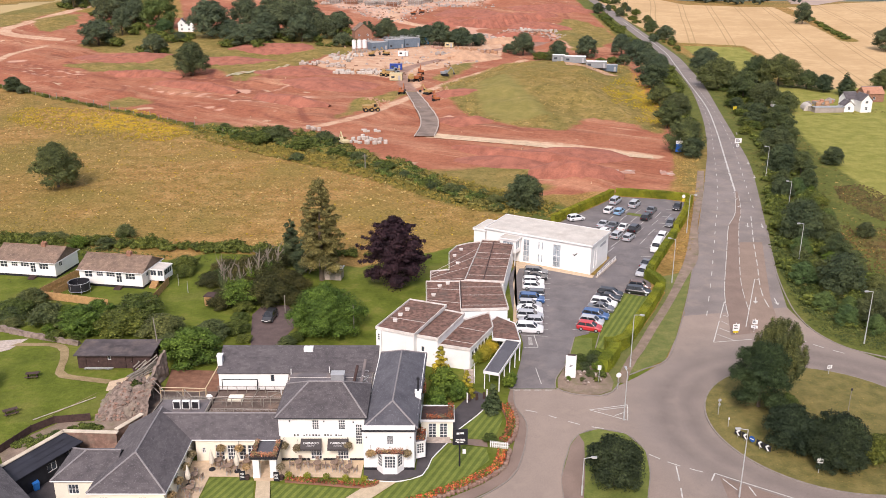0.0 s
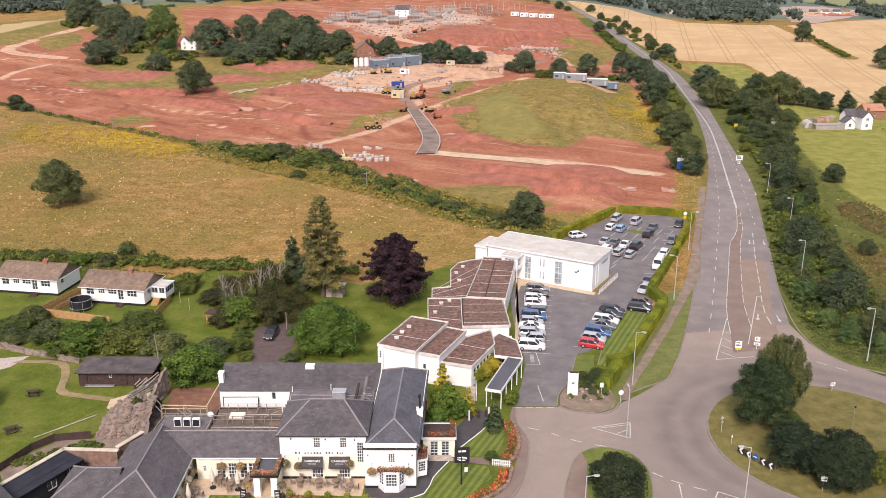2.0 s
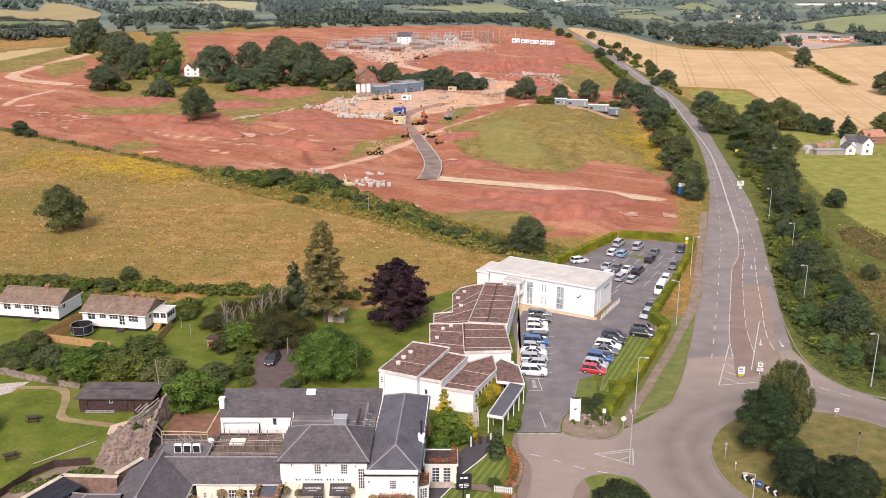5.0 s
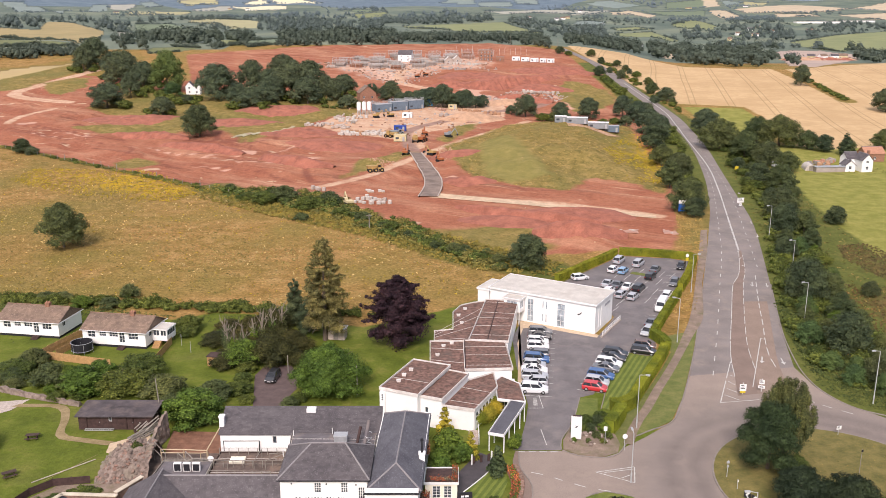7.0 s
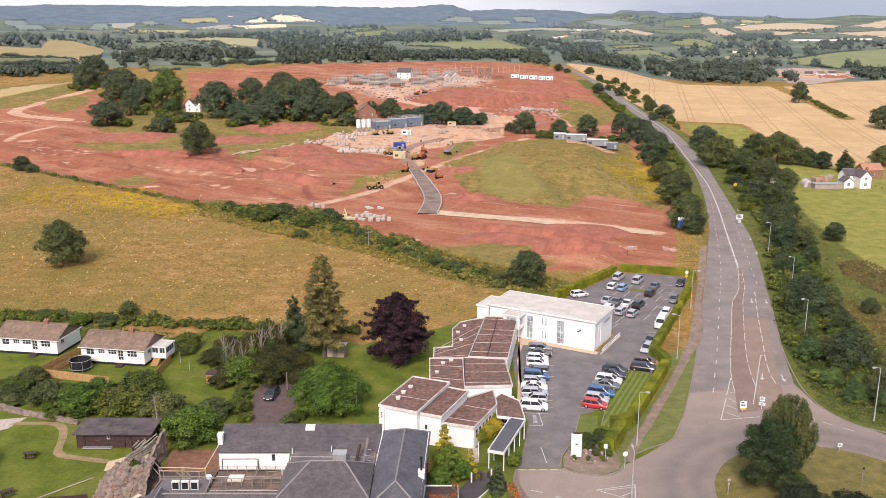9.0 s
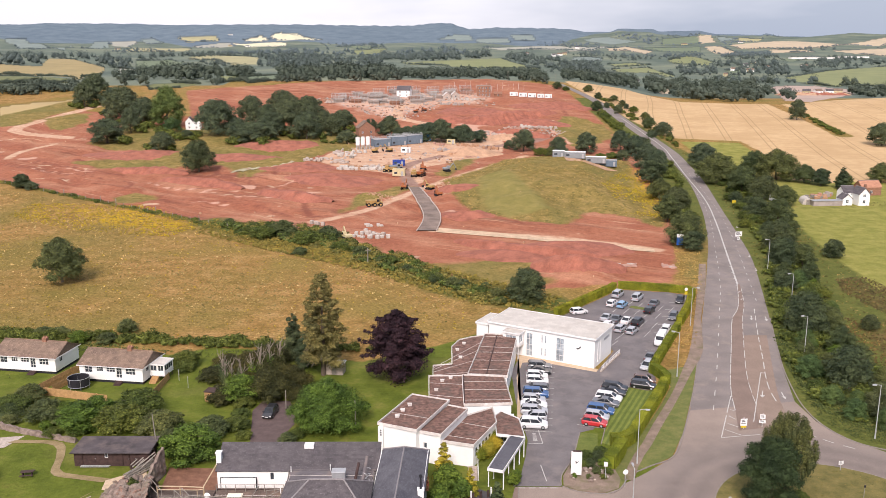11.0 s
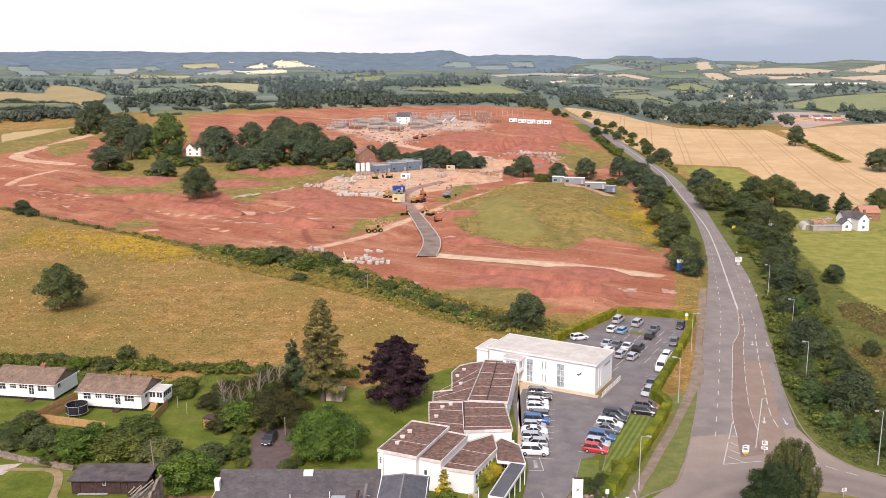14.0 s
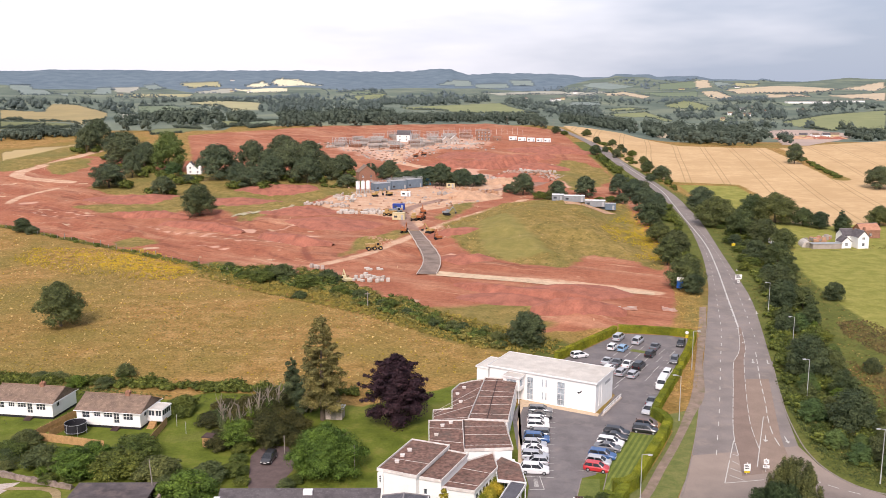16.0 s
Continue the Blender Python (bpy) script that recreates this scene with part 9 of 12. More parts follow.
# chevron board on the island
chev = thing("chevron_board", (39.2, 96.0, 0.16), -55, "low black and white chevron board on the roundabout", "sign")
for i in range(5):
    u = -2.6 + 1.08 * i
    if i == 2:
        bm = bmesh.new()
        rod(bm, (u + 0.45, -0.05, 0.85), (u + 0.45, -0.1, 0.85), 0.42, 0.42, 18)
        k = part("round_plate", bm, M["sign_blue"], chev)
        part("arrow", boxes((u + 0.2, -0.12, 0.8, u + 0.7, -0.105, 0.92)), M["paint_white"], k)
        continue
    k = part("board", boxes((u, -0.05, 0.35, u + 1.0, 0.0, 1.15)), M["paint_black"], chev)
    bm = bmesh.new()
    for q in (((0.15, 0.35), (0.5, 0.75), (0.8, 0.75), (0.45, 0.35)), ((0.45, 1.15), (0.15, 1.15), (0.5, 0.75), (0.8, 0.75))):
        bm.faces.new([bm.verts.new((u + 1.0 - x, -0.056, z)) for x, z in q])
    part("chevron", bm, M["paint_white"], k)
    bm = bmesh.new()
    rod(bm, (u + 0.5, 0.03, 0), (u + 0.5, 0.03, 1.1), 0.035, 0.035, 6)
    part("leg", bm, M["galvanised"], k)

# entrance board of the hotel
tot = thing("entrance_sign", (18.9, 113.6, 0.12), -8, "tall white hotel entrance sign board in a rockery", "sign")
part("board", boxes((-0.75, -0.12, 0.2, 0.75, 0.12, 3.7), bevel=0.02), M["paint_white"], tot)
part("cap", boxes((-0.55, -0.14, 3.72, 0.6, 0.14, 3.86)), M["timber_dark"], tot)
bm = bmesh.new()
for q in (((-0.25, 2.0), (0.0, 2.12), (0.35, 2.35), (0.05, 1.95)), ((0.0, 2.12), (-0.2, 2.3), (-0.05, 2.28), (0.1, 2.15))):
    bm.faces.new([bm.verts.new((x, -0.127, z)) for x, z in q])
part("emblem", bm, M["paint_black"], tot)
# the inn's hanging board
ps = thing("inn_sign", (2.5, 91.4, 0), 6, "black inn sign board on a black post on the lawn", "sign")
bm = bmesh.new()
rod(bm, (0, 0, 0), (0, 0, 5.0), 0.11, 0.09, 10)
part("post", bm, M["paint_black"], ps)
bd = part("board", boxes((-0.85, -0.06, 3.0, 0.95, 0.06, 5.1), bevel=0.02), M["paint_black"], ps)
for z, w, h in ((4.45, 0.9, 0.25), (3.7, 1.1, 0.1), (3.5, 1.2, 0.1), (3.3, 0.8, 0.1)):
    part("writing_bar", boxes((-w / 2 + 0.05, -0.075, z, w / 2 + 0.05, -0.061, z + h)), M["paint_white"], bd)
part("notice", boxes((0.35, -0.05, 1.75, 0.75, 0.0, 2.35)), M["paint_white"], ps)

# ---- the building site on the hill ----
M["shell_grey"] = plain("shell_grey", (0.40, 0.345, 0.305), 0.85, vary=0.2, scale=0.6)
M["cabin_blue"] = plain("cabin_blue", (0.15, 0.20, 0.25), 0.6, vary=0.15, scale=0.6)
M["cabin_grey"] = plain("cabin_grey", (0.26, 0.28, 0.29), 0.6, vary=0.15, scale=0.6)
M["blue_box"] = plain("blue_box", (0.03, 0.07, 0.33), 0.5, vary=0.15)
M["blue_tarp"] = plain("blue_tarp", (0.06, 0.32, 0.62), 0.5, vary=0.15)
M["cream_box"] = plain("cream_box", (0.62, 0.52, 0.30), 0.6, vary=0.15)
M["bag_white"] = plain("bag_white", (0.56, 0.51, 0.45), 0.8, vary=0.2, scale=1.5)
M["pallet"] = plain("pallet", (0.46, 0.27, 0.16), 0.85, vary=0.3, scale=1.5)
M["plant_red"] = plain("plant_red", (0.38, 0.13, 0.05), 0.6, vary=0.2)
M["path_sand"] = plain("path_sand", (0.60, 0.44, 0.29), 0.95, vary=0.22, scale=0.35, fine=2)
M["asphalt_dusty"] = plain("asphalt_dusty", (0.240, 0.182, 0.148), 0.9, vary=0.35, scale=0.25, fine=3)
M["soil_pale"] = plain("soil_pale", (0.52, 0.32, 0.20), 0.95, vary=0.25, scale=0.3, fine=2)
M["soil_heap"] = plain("soil_heap", (0.35, 0.130, 0.084), 0.95, vary=0.3, scale=0.3, fine=2)
M["slab_pink"] = plain("slab_pink", (0.46, 0.28, 0.215), 0.9, vary=0.2, scale=0.8)
M["sheet_pale"] = plain("sheet_pale", (0.44, 0.40, 0.25), 0.9, vary=0.45, scale=0.5, fine=3, dirt=(0.34, 0.15, 0.09))


def rest(x, y):
    return (x, y, top_z(x, y) - 0.05)


def simple_house(name, x, y, turn, w, d, eaves, ridge, wallmat, roofmat, label, category="house", holes=2, gable_front=False, chimney=True):
    """A small two-storey gabled house seen from afar."""
    e = thing(name, rest(x, y), turn, label, category)
    fp = [(-w / 2, -d / 2), (w / 2, -d / 2), (w / 2, d / 2), (-w / 2, d / 2)]
    op = []
    for i in range(holes):
        u = w * (i + 0.5) / holes - 0.55
        op += [(u, 0.9, 1.1, 1.2, 2, 2), (u, 3.3, 1.1, 1.2, 2, 2)] if eaves > 4 else [(u, 0.9, 1.1, 1.2, 2, 2)]
    walls(e, fp, 0, eaves, wallmat, {0: op, 1: [(d / 2 - 0.5, 3.3, 1.0, 1.2, 2, 2)] if eaves > 4 else []})
    axis = "y" if gable_front else "x"
    pitched(e, -w / 2, -d / 2, w / 2, d / 2, eaves, ridge, axis, 0, 0, 0.25, roofmat, "ridge", gutter=None, course=0.6, cell=1.1)
    for s in (-1, 1):
        bm = bmesh.new()
        if gable_front:
            q = ((-w / 2, s * d / 2, eaves), (w / 2, s * d / 2, eaves), (0, s * d / 2, ridge - 0.12))
        else:
            q = ((s * w / 2, -d / 2, eaves), (s * w / 2, d / 2, eaves), (s * w / 2, 0, ridge - 0.12))
        f = bm.faces.new([bm.verts.new(p) for p in q])
        g = bmesh.ops.extrude_face_region(bm, geom=[f])
        bmesh.ops.translate(bm, verts=[v for v in g["geom"] if isinstance(v, bmesh.types.BMVert)], vec=(0, -s * 0.25, 0) if gable_front else (-s * 0.25, 0, 0))
        bmesh.ops.recalc_face_normals(bm, faces=bm.faces)
        part("gable", bm, M[wallmat], e)
    if chimney:
        part("chimney", boxes((w * 0.3, -0.4, ridge - 1.0, w * 0.3 + 0.8, 0.4, ridge + 1.0), bevel=0.03), M["brick_red"], e)
    return e


simple_house("brick_house", -43.0, 500.5, 18, 9.4, 8.0, 6.2, 10.0, "brick_red", "tile_brown", "red brick gabled house at the edge of the site compound", gable_front=True)
simple_house("farmhouse", -153.2, 541.0, 8, 4.4, 7.0, 5.0, 7.6, "render_white", "slate", "white rendered farmhouse with two gables among trees", gable_front=True, holes=1)
simple_house("farmhouse", -149.0, 541.4, 8, 4.4, 7.0, 5.0, 7.4, "render_white", "slate", "white rendered farmhouse wing among trees", gable_front=True, holes=1, chimney=False)
simple_house("new_house", -29.0, 699.0, -12, 10.5, 7.0, 5.2, 8.6, "render_white", "slate", "newly built white house with a grey roof on the building site", chimney=False)
for i, (x, y, t, w) in enumerate(((4.0, 680.0, 5, 6.0), (10.5, 682.0, 5, 6.0))):
    simple_house("unfinished_house", x, y, t, w, 7.0, 2.6, 5.4, "stone_pale", "fascia", "unfinished house shell on the building site", gable_front=True, chimney=False, holes=1)


def scaffold(x, y, turn, w, d, lifts):
    """House walls just begun, wrapped in scaffolding: standards, ledgers and boarded lifts."""
    e = thing("scaffolding", rest(x, y), turn, "scaffolding round unfinished block walls", "scaffolding", "scaffolds of the new houses")
    part("block_wall", boxes((-w / 2 + 1, -d / 2 + 1, 0, w / 2 - 1, -d / 2 + 1.3, 2.2), (-w / 2 + 1, d / 2 - 1.3, 0, w / 2 - 1, d / 2 - 1, 2.6), (-w / 2 + 1, -d / 2 + 1.3, 0, -w / 2 + 1.3, d / 2 - 1.3, 2.4), (w / 2 - 1.3, -d / 2 + 1.3, 0, w / 2 - 1, d / 2 - 1.3, 2.4)), M[("shell_grey", "brick_red", "shell_grey", "slab_pink")[int(abs(x * 7 + y)) % 4]], e)
    n = max(3, int(w / 2.4))
    for i in range(n + 1):
        for yy in (-d / 2, d / 2):
            bm = bmesh.new()
            rod(bm, (-w / 2 + w * i / n, yy, 0), (-w / 2 + w * i / n, yy, lifts * 2.0 + 1.2), 0.07, 0.07, 5)
            part("standard", bm, M["galvanised"], e)
    for k in range(1, lifts + 1):
        for yy in (-d / 2, d / 2):
            part("boarded_lift", boxes((-w / 2 - 0.3, yy - 0.4, k * 2.0 - 0.06, w / 2 + 0.3, yy + 0.4, k * 2.0 + 0.02)), M["timber_grey"], e)
            bm = bmesh.new()
            rod(bm, (-w / 2 - 0.3, yy, k * 2.0 + 1.0), (w / 2 + 0.3, yy, k * 2.0 + 1.0), 0.06, 0.06, 5)
            part("ledger", bm, M["galvanised"], e)
    return e


rng_h = random.Random(8)
for row, (y0, x0, n) in enumerate(((652.0, -62.0, 3), (662.0, -74.0, 5), (674.0, -78.0, 6), (686.0, -72.0, 6), (698.0, -64.0, 6), (710.0, -50.0, 6), (722.0, -36.0, 6))):
    for i in range(n):
        x, y = x0 + 14.0 * i + rng_h.uniform(-2, 2), y0 + rng_h.uniform(-3, 3) + 0.6 * i
        if math.hypot(x + 29, y - 699) > 12 and math.hypot(x - 7, y - 681) > 11:
            scaffold(x, y, rng_h.uniform(-8, 6), rng_h.uniform(8.5, 12), 7, rng_h.choice((1, 1, 2, 2)))
bb = thing("brick_block", rest(33.0, 699.0), 0, "dark red brick block of flats under construction", "building")
walls(bb, [(-5.2, -4), (5.2, -4), (5.2, 4), (-5.2, 4)], 0, 8.2, "brick_red", {0: [(1.2 + 2.6 * i, z, 1.1, 1.3, 1, 2) for i in range(4) for z in (0.8, 3.3, 5.8)], 1: [(2, 3.3, 1.1, 1.3, 1, 2)]})
flat_roof(bb, [(-5.2, -4), (5.2, -4), (5.2, 4), (-5.2, 4)], 8.2, "slate", "shell_grey", 0.2, 0.2, 0.1)
for x in (3.4, 4.6):
    part("stack", boxes((x - 0.4, -1, 8.2, x + 0.4, 0, 9.8), bevel=0.05), M["brick_red"], bb)
simple_house("site_hut", 44.5, 704.0, 0, 6.0, 5.0, 2.2, 3.8, "brick_red", "brick_red", "low dark brick hut beside the brick block", chimney=False, holes=1)


def container(x, y, turn, l, w, h, mat, label, ribs=True, name="container", z=None):
    p = rest(x, y)
    e = thing(name, (p[0], p[1], p[2] if z is None else z), turn, label, "container")
    part("body", boxes((-l / 2, -w / 2, 0.12, l / 2, w / 2, h), bevel=0.04), M[mat], e)
    part("roof_sheet", boxes((-l / 2 - 0.06, -w / 2 - 0.06, h, l / 2 + 0.06, w / 2 + 0.06, h + 0.1)), M["paint_white" if mat in ("paint_white", "cabin_grey") else "metal_grey" if mat == "cabin_blue" else mat], e)
    part("door", boxes((l / 2 - 1.6, -w / 2 - 0.05, 0.2, l / 2 - 0.7, -w / 2 - 0.005, 2.2)), M["metal_grey"], e)
    part("window", boxes((-l / 2 + 0.8, -w / 2 - 0.04, 1.1, -l / 2 + 2.2, -w / 2 - 0.005, 2.0)), M["glass"], e)
    part("skid", boxes((-l / 2, -w / 2, 0, l / 2, -w / 2 + 0.2, 0.12), (-l / 2, w / 2 - 0.2, 0, l / 2, w / 2, 0.12)), M["timber_dark"], e)
    return e


for x, y, l in ((56.6, 700.0, 6.2), (63.6, 697.6, 6.4), (70.4, 694.6, 6.2), (77.0, 694.0, 5.0), (83.0, 694.8, 5.6)):
    container(x, y, -8, l, 2.6, 3.0, "paint_white", "white site container on the hilltop")
for i in range(3):
    container(-32.6 + 8.4 * i, 474.5 + 5.2 * i, 28, 9.2, 6.0, 4.6 if i else 4.0, "cabin_blue", "blue-grey stacked site offices with railed walkways", name="site_office")
container(-19.9, 409.9, -4, 5.6, 2.5, 2.6, "blue_box", "dark blue steel container in the compound")
container(-7.3, 492.8, 0, 3.0, 2.6, 3.6, "blue_tarp", "bright blue covered container")
container(5.2, 482.9, -4, 4.6, 2.4, 2.4, "cream_box", "cream painted site cabin in the compound")
container(-18.2, 452.0, -8, 5.0, 2.5, 2.5, "paint_white", "white site cabin in the compound")
container(-18.6, 383.0, -4, 5.4, 3.2, 3.0, "cream_box", "cream site cabin beside the haul road")
for x, y, l, m_ in ((54.0, 406.0, 5.4, "cabin_grey"), (61.0, 402.0, 9.4, "cabin_grey"), (70.6, 402.0, 9.2, "cabin_grey"), (76.0, 403.0, 8.6, "cabin_blue")):
    container(x, y, -10, l, 3.6, 2.9, m_, "grey site cabin with a pale roof on the grassy mound", name="site_cabin")

for x, y in ((-43.8, 462.6), (-41.2, 463.6), (-38.6, 464.4)):
    e = thing("silo", rest(x, y), 0, "white cement silo on steel legs", "silo", "cement silos")
    bm = bmesh.new()
    rod(bm, (0, 0, 2.4), (0, 0, 6.4), 1.15, 1.15, 18)
    part("drum", bm, M["paint_white"], e)
    bm = bmesh.new()
    rod(bm, (0, 0, 0.9), (0, 0, 2.4), 0.25, 1.15, 18)
    part("hopper", bm, M["bag_white"], e)
    bm = bmesh.new()
    rod(bm, (0, 0, 6.4), (0, 0, 6.75), 1.15, 0.6, 18)
    part("cap", bm, M["bag_white"], e)
    for i in range(4):
        a = math.pi / 4 + i * math.pi / 2
        bm = bmesh.new()
        rod(bm, (math.cos(a) * 1.1, math.sin(a) * 1.1, 0), (math.cos(a) * 1.1, math.sin(a) * 1.1, 3.0), 0.1, 0.1, 6)
        part("leg", bm, M["galvanised"], e)


def digger(x, y, turn, mat="digger_yellow", label="tracked excavator with its arm folded on bare earth", s=1.0):
    e = thing("excavator", rest(x, y), turn, label, "excavator", "excavators")
    e.scale = (0.85 * s, 0.85 * s, 0.85 * s)
    for k in (-1, 1):
        bm = bmesh.new()
        pts = [(-1.9, 0.45), (-1.6, 0.1), (1.6, 0.1), (1.9, 0.45), (1.6, 0.85), (-1.6, 0.85)]
        loft(bm, [[(a, k * 1.2 - 0.3, b) for a, b in pts], [(a, k * 1.2 + 0.3, b) for a, b in pts]])
        part("track", bm, M["tyre"], e)
    part("turntable", boxes((-1.6, -1.25, 0.95, 1.3, 1.25, 1.2)), M["paint_black"], e)
    part("engine_cover", boxes((-2.1, -1.3, 1.2, 0.2, 1.3, 2.2), bevel=0.12), M[mat], e)
    cab = part("cab", boxes((0.2, 0.25, 1.2, 1.7, 1.3, 2.9), bevel=0.08), M[mat], e)
    part("cab_window", boxes((1.69, 0.35, 1.9, 1.73, 1.2, 2.75), (0.4, 1.29, 1.9, 1.5, 1.33, 2.75)), M["car_glass"], cab)
    bm = bmesh.new()
    rod(bm, (1.0, -0.3, 1.5), (3.4, -0.3, 4.4), 0.28, 0.22, 6)
    part("boom", bm, M[mat], e)
    bm = bmesh.new()
    rod(bm, (3.4, -0.3, 4.4), (5.0, -0.3, 1.6), 0.2, 0.14, 6)
    part("dipper", bm, M[mat], e)
    bm = bmesh.new()
    loft(bm, [[(4.7, -0.9, 1.5), (5.3, -0.9, 1.4), (5.0, -0.9, 0.5), (4.4, -0.9, 0.7)], [(4.7, 0.3, 1.5), (5.3, 0.3, 1.4), (5.0, 0.3, 0.5), (4.4, 0.3, 0.7)]])
    part("bucket", bm, M["paint_black"], e)
    return e


def dumper(x, y, turn, mat="digger_yellow", label="yellow site dumper on a dirt track"):
    e = thing("dumper", rest(x, y), turn, label, "dumper", "site dumpers")
    bm = bmesh.new()
    loft(bm, [[(-2.6, -1.1, 1.3), (-2.6, 1.1, 1.3), (-2.9, 1.3, 2.4), (-2.9, -1.3, 2.4)], [(0.4, -1.1, 1.1), (0.4, 1.1, 1.1), (0.7, 1.3, 2.3), (0.7, -1.3, 2.3)]])
    part("skip", bm, M[mat], e)
    cab = part("cab", boxes((0.9, -0.9, 1.0, 2.3, 0.9, 2.9), bevel=0.1), M[mat], e)
    part("cab_window", boxes((2.29, -0.7, 1.8, 2.33, 0.7, 2.7), (1.1, -0.93, 1.8, 2.1, -0.89, 2.7)), M["car_glass"], cab)
    part("bonnet", boxes((2.3, -0.8, 0.9, 3.3, 0.8, 1.7), bevel=0.1), M[mat], e)
    for wx in (-1.9, 0.3, 2.5):
        for k in (-1, 1):
            bm = bmesh.new()
            rod(bm, (wx, k * 0.8, 0.75), (wx, k * 1.3, 0.75), 0.75, 0.75, 14)
            wl_ = part("wheel", bm, M["tyre"], e)
            bm = bmesh.new()
            rod(bm, (wx, k * 1.28, 0.75), (wx, k * 1.33, 0.75), 0.35, 0.35, 10)
            part("rim", bm, M[mat], wl_)
    return e


for x, y, t, c in ((-8.3, 398.7, 100, "plant_red"), (-15.0, 352.2, 80, "plant_red"), (-1.2, 336.9, 110, "plant_red"), (-4.6, 350.0, 140, "digger_yellow"), (-17.4, 605.9, 10, "plant_red"), (-12.0, 616.0, 160, "plant_red"), (-34.0, 452.0, 20, "digger_yellow"), (-27.0, 455.0, 150, "digger_yellow"), (2.4, 389.5, 20, "cabin_grey"), (16.6, 446.0, 170, "cabin_grey"), (-29.0, 264.5, 120, "cream_box")):
    digger(x, y, t, c)
for x, y, t, c in ((-24.8, 316.3, 15, "digger_yellow"), (-12.0, 380.0, 90, "digger_yellow"), (-22.8, 391.8, 160, "digger_yellow"), (-21.0, 397.0, 20, "cabin_grey"), (-9.0, 380.5, 70, "plant_red")):
    dumper(x, y, t, c)


def stack(x, y, turn, n, mat, label, name="pallet_stack", s=1.0, seed=0):
    """Bags, blocks or pipes set down close together on pallets."""
    rng = random.Random(seed)
    e = thing(name, rest(x, y), turn, label, "building materials", "materials on the site")
    for i in range(n):
        px, py = (i % 4) * 1.7 * s + rng.uniform(-0.5, 0.5) * s, (i // 4) * 2.0 * s + rng.uniform(-0.9, 0.9) * s
        h = s * rng.uniform(0.4, 1.3)
        part("pallet", boxes((px, py, 0, px + 1.2 * s, py + 1.2 * s, 0.14)), M["pallet"], e).matrix_basis = (sp := pose(px, py, 0, 0, 0, rng.uniform(-25, 25)) @ pose(-px, -py, 0))
        part("pack", boxes((px + 0.05, py + 0.05, 0.14, px + 1.15 * s, py + 1.15 * s, 0.14 + h), bevel=0.1 * s), M[mat], e).matrix_basis = sp
    return e


rng_s = random.Random(21)
for i, (x, y, m_) in enumerate(((-48.5, 398.5, "bag_white"), (-43.0, 396.0, "bag_white"), (-37.0, 395.5, "bag_white"), (-31.0, 396.0, "bag_white"), (-52.5, 417.0, "stone_pale"), (-50.0, 436.0, "bag_white"), (-54.0, 444.0, "stone_pale"), (-46.0, 449.0, "bag_white"), (-60.5, 425.8, "stone_pale"), (-44.5, 403.0, "pallet"), (-36.0, 402.0, "stone_pale"), (-26.0, 403.5, "pallet"),
                              (-24.8, 283.1, "bag_white"), (-23.4, 272.5, "stone_pale"), (-21.6, 264.5, "bag_white"), (-26.2, 274.0, "bag_white"), (-28.0, 268.0, "bag_white"), (-44.1, 286.2, "stone_pale"), (20.0, 668.0, "bag_white"), (26.0, 674.0, "stone_pale"), (0.0, 664.0, "stone_pale"), (8.0, 668.0, "bag_white"), (-86.0, 655.0, "stone_pale"), (-2.0, 640.0, "shell_grey"), (8.0, 636.0, "shell_grey"),
                              (20.0, 520.0, "stone_pale"), (30.0, 508.0, "stone_pale"), (48.0, 540.0, "bag_white"), (56.0, 545.0, "stone_pale"), (62.0, 536.0, "stone_pale"), (40.0, 530.0, "slab_pink"), (14.0, 470.0, "pallet"), (22.0, 462.0, "pallet"), (4.0, 440.0, "pallet"), (-2.0, 455.0, "shell_grey"), (-66.0, 420.0, "stone_pale"))):
    stack(x, y, rng_s.uniform(-30, 30), 10 if y > 300 else 5, m_, {"bag_white": "white bulk bags on pallets", "stone_pale": "pale block packs on pallets", "pallet": "timber pallets and brick packs", "shell_grey": "grey block packs on pallets", "slab_pink": "pinkish block packs on pallets"}[m_] + " on bare earth", s=1.25 if y > 300 else 1.0, seed=i)

for i in range(34):
    up = i < 20
    x, y = (rng_s.uniform(-85, 32), rng_s.uniform(632, 715)) if up else (rng_s.uniform(-58, 24), rng_s.uniform(404, 478))
    if not up and signed(np.array([x]), np.array([y]), COMPOUND)[0] > -4:
        continue
    m_ = rng_s.choice(("stone_pale", "shell_grey", "pallet", "bag_white", "slab_pink", "timber_grey"))
    stack(x, y, rng_s.uniform(0, 180), rng_s.choice((3, 5, 8)), m_, "scattered packs of blocks, boards and bags on bare earth", "material_stack", rng_s.uniform(0.7, 1.1), 200 + i)
# railed walkway round the top of the site offices
for k in range(3):
    e = thing("walkway_rail", rest(-32.6 + 8.4 * k, 474.5 + 5.2 * k), 28, "grey handrail round the roof of a site office", "railing", "site office rails")
    e.location.z += 4.7 if k else 4.1
    bm = bmesh.new()
    c = [(-4.5, -3.0), (4.5, -3.0), (4.5, 3.0), (-4.5, 3.0)]
    for (ax, ay), (bx, by) in zip(c, c[1:] + c[:1]):
        for h in (0.55, 1.1):
            rod(bm, (ax, ay, h), (bx, by, h), 0.06, 0.06, 5)
        for q in range(4):
            rod(bm, (ax + (bx - ax) * q / 4, ay + (by - ay) * q / 4, 0), (ax + (bx - ax) * q / 4, ay + (by - ay) * q / 4, 1.1), 0.06, 0.06, 5)
    part("rail", bm, M["galvanised"], e)
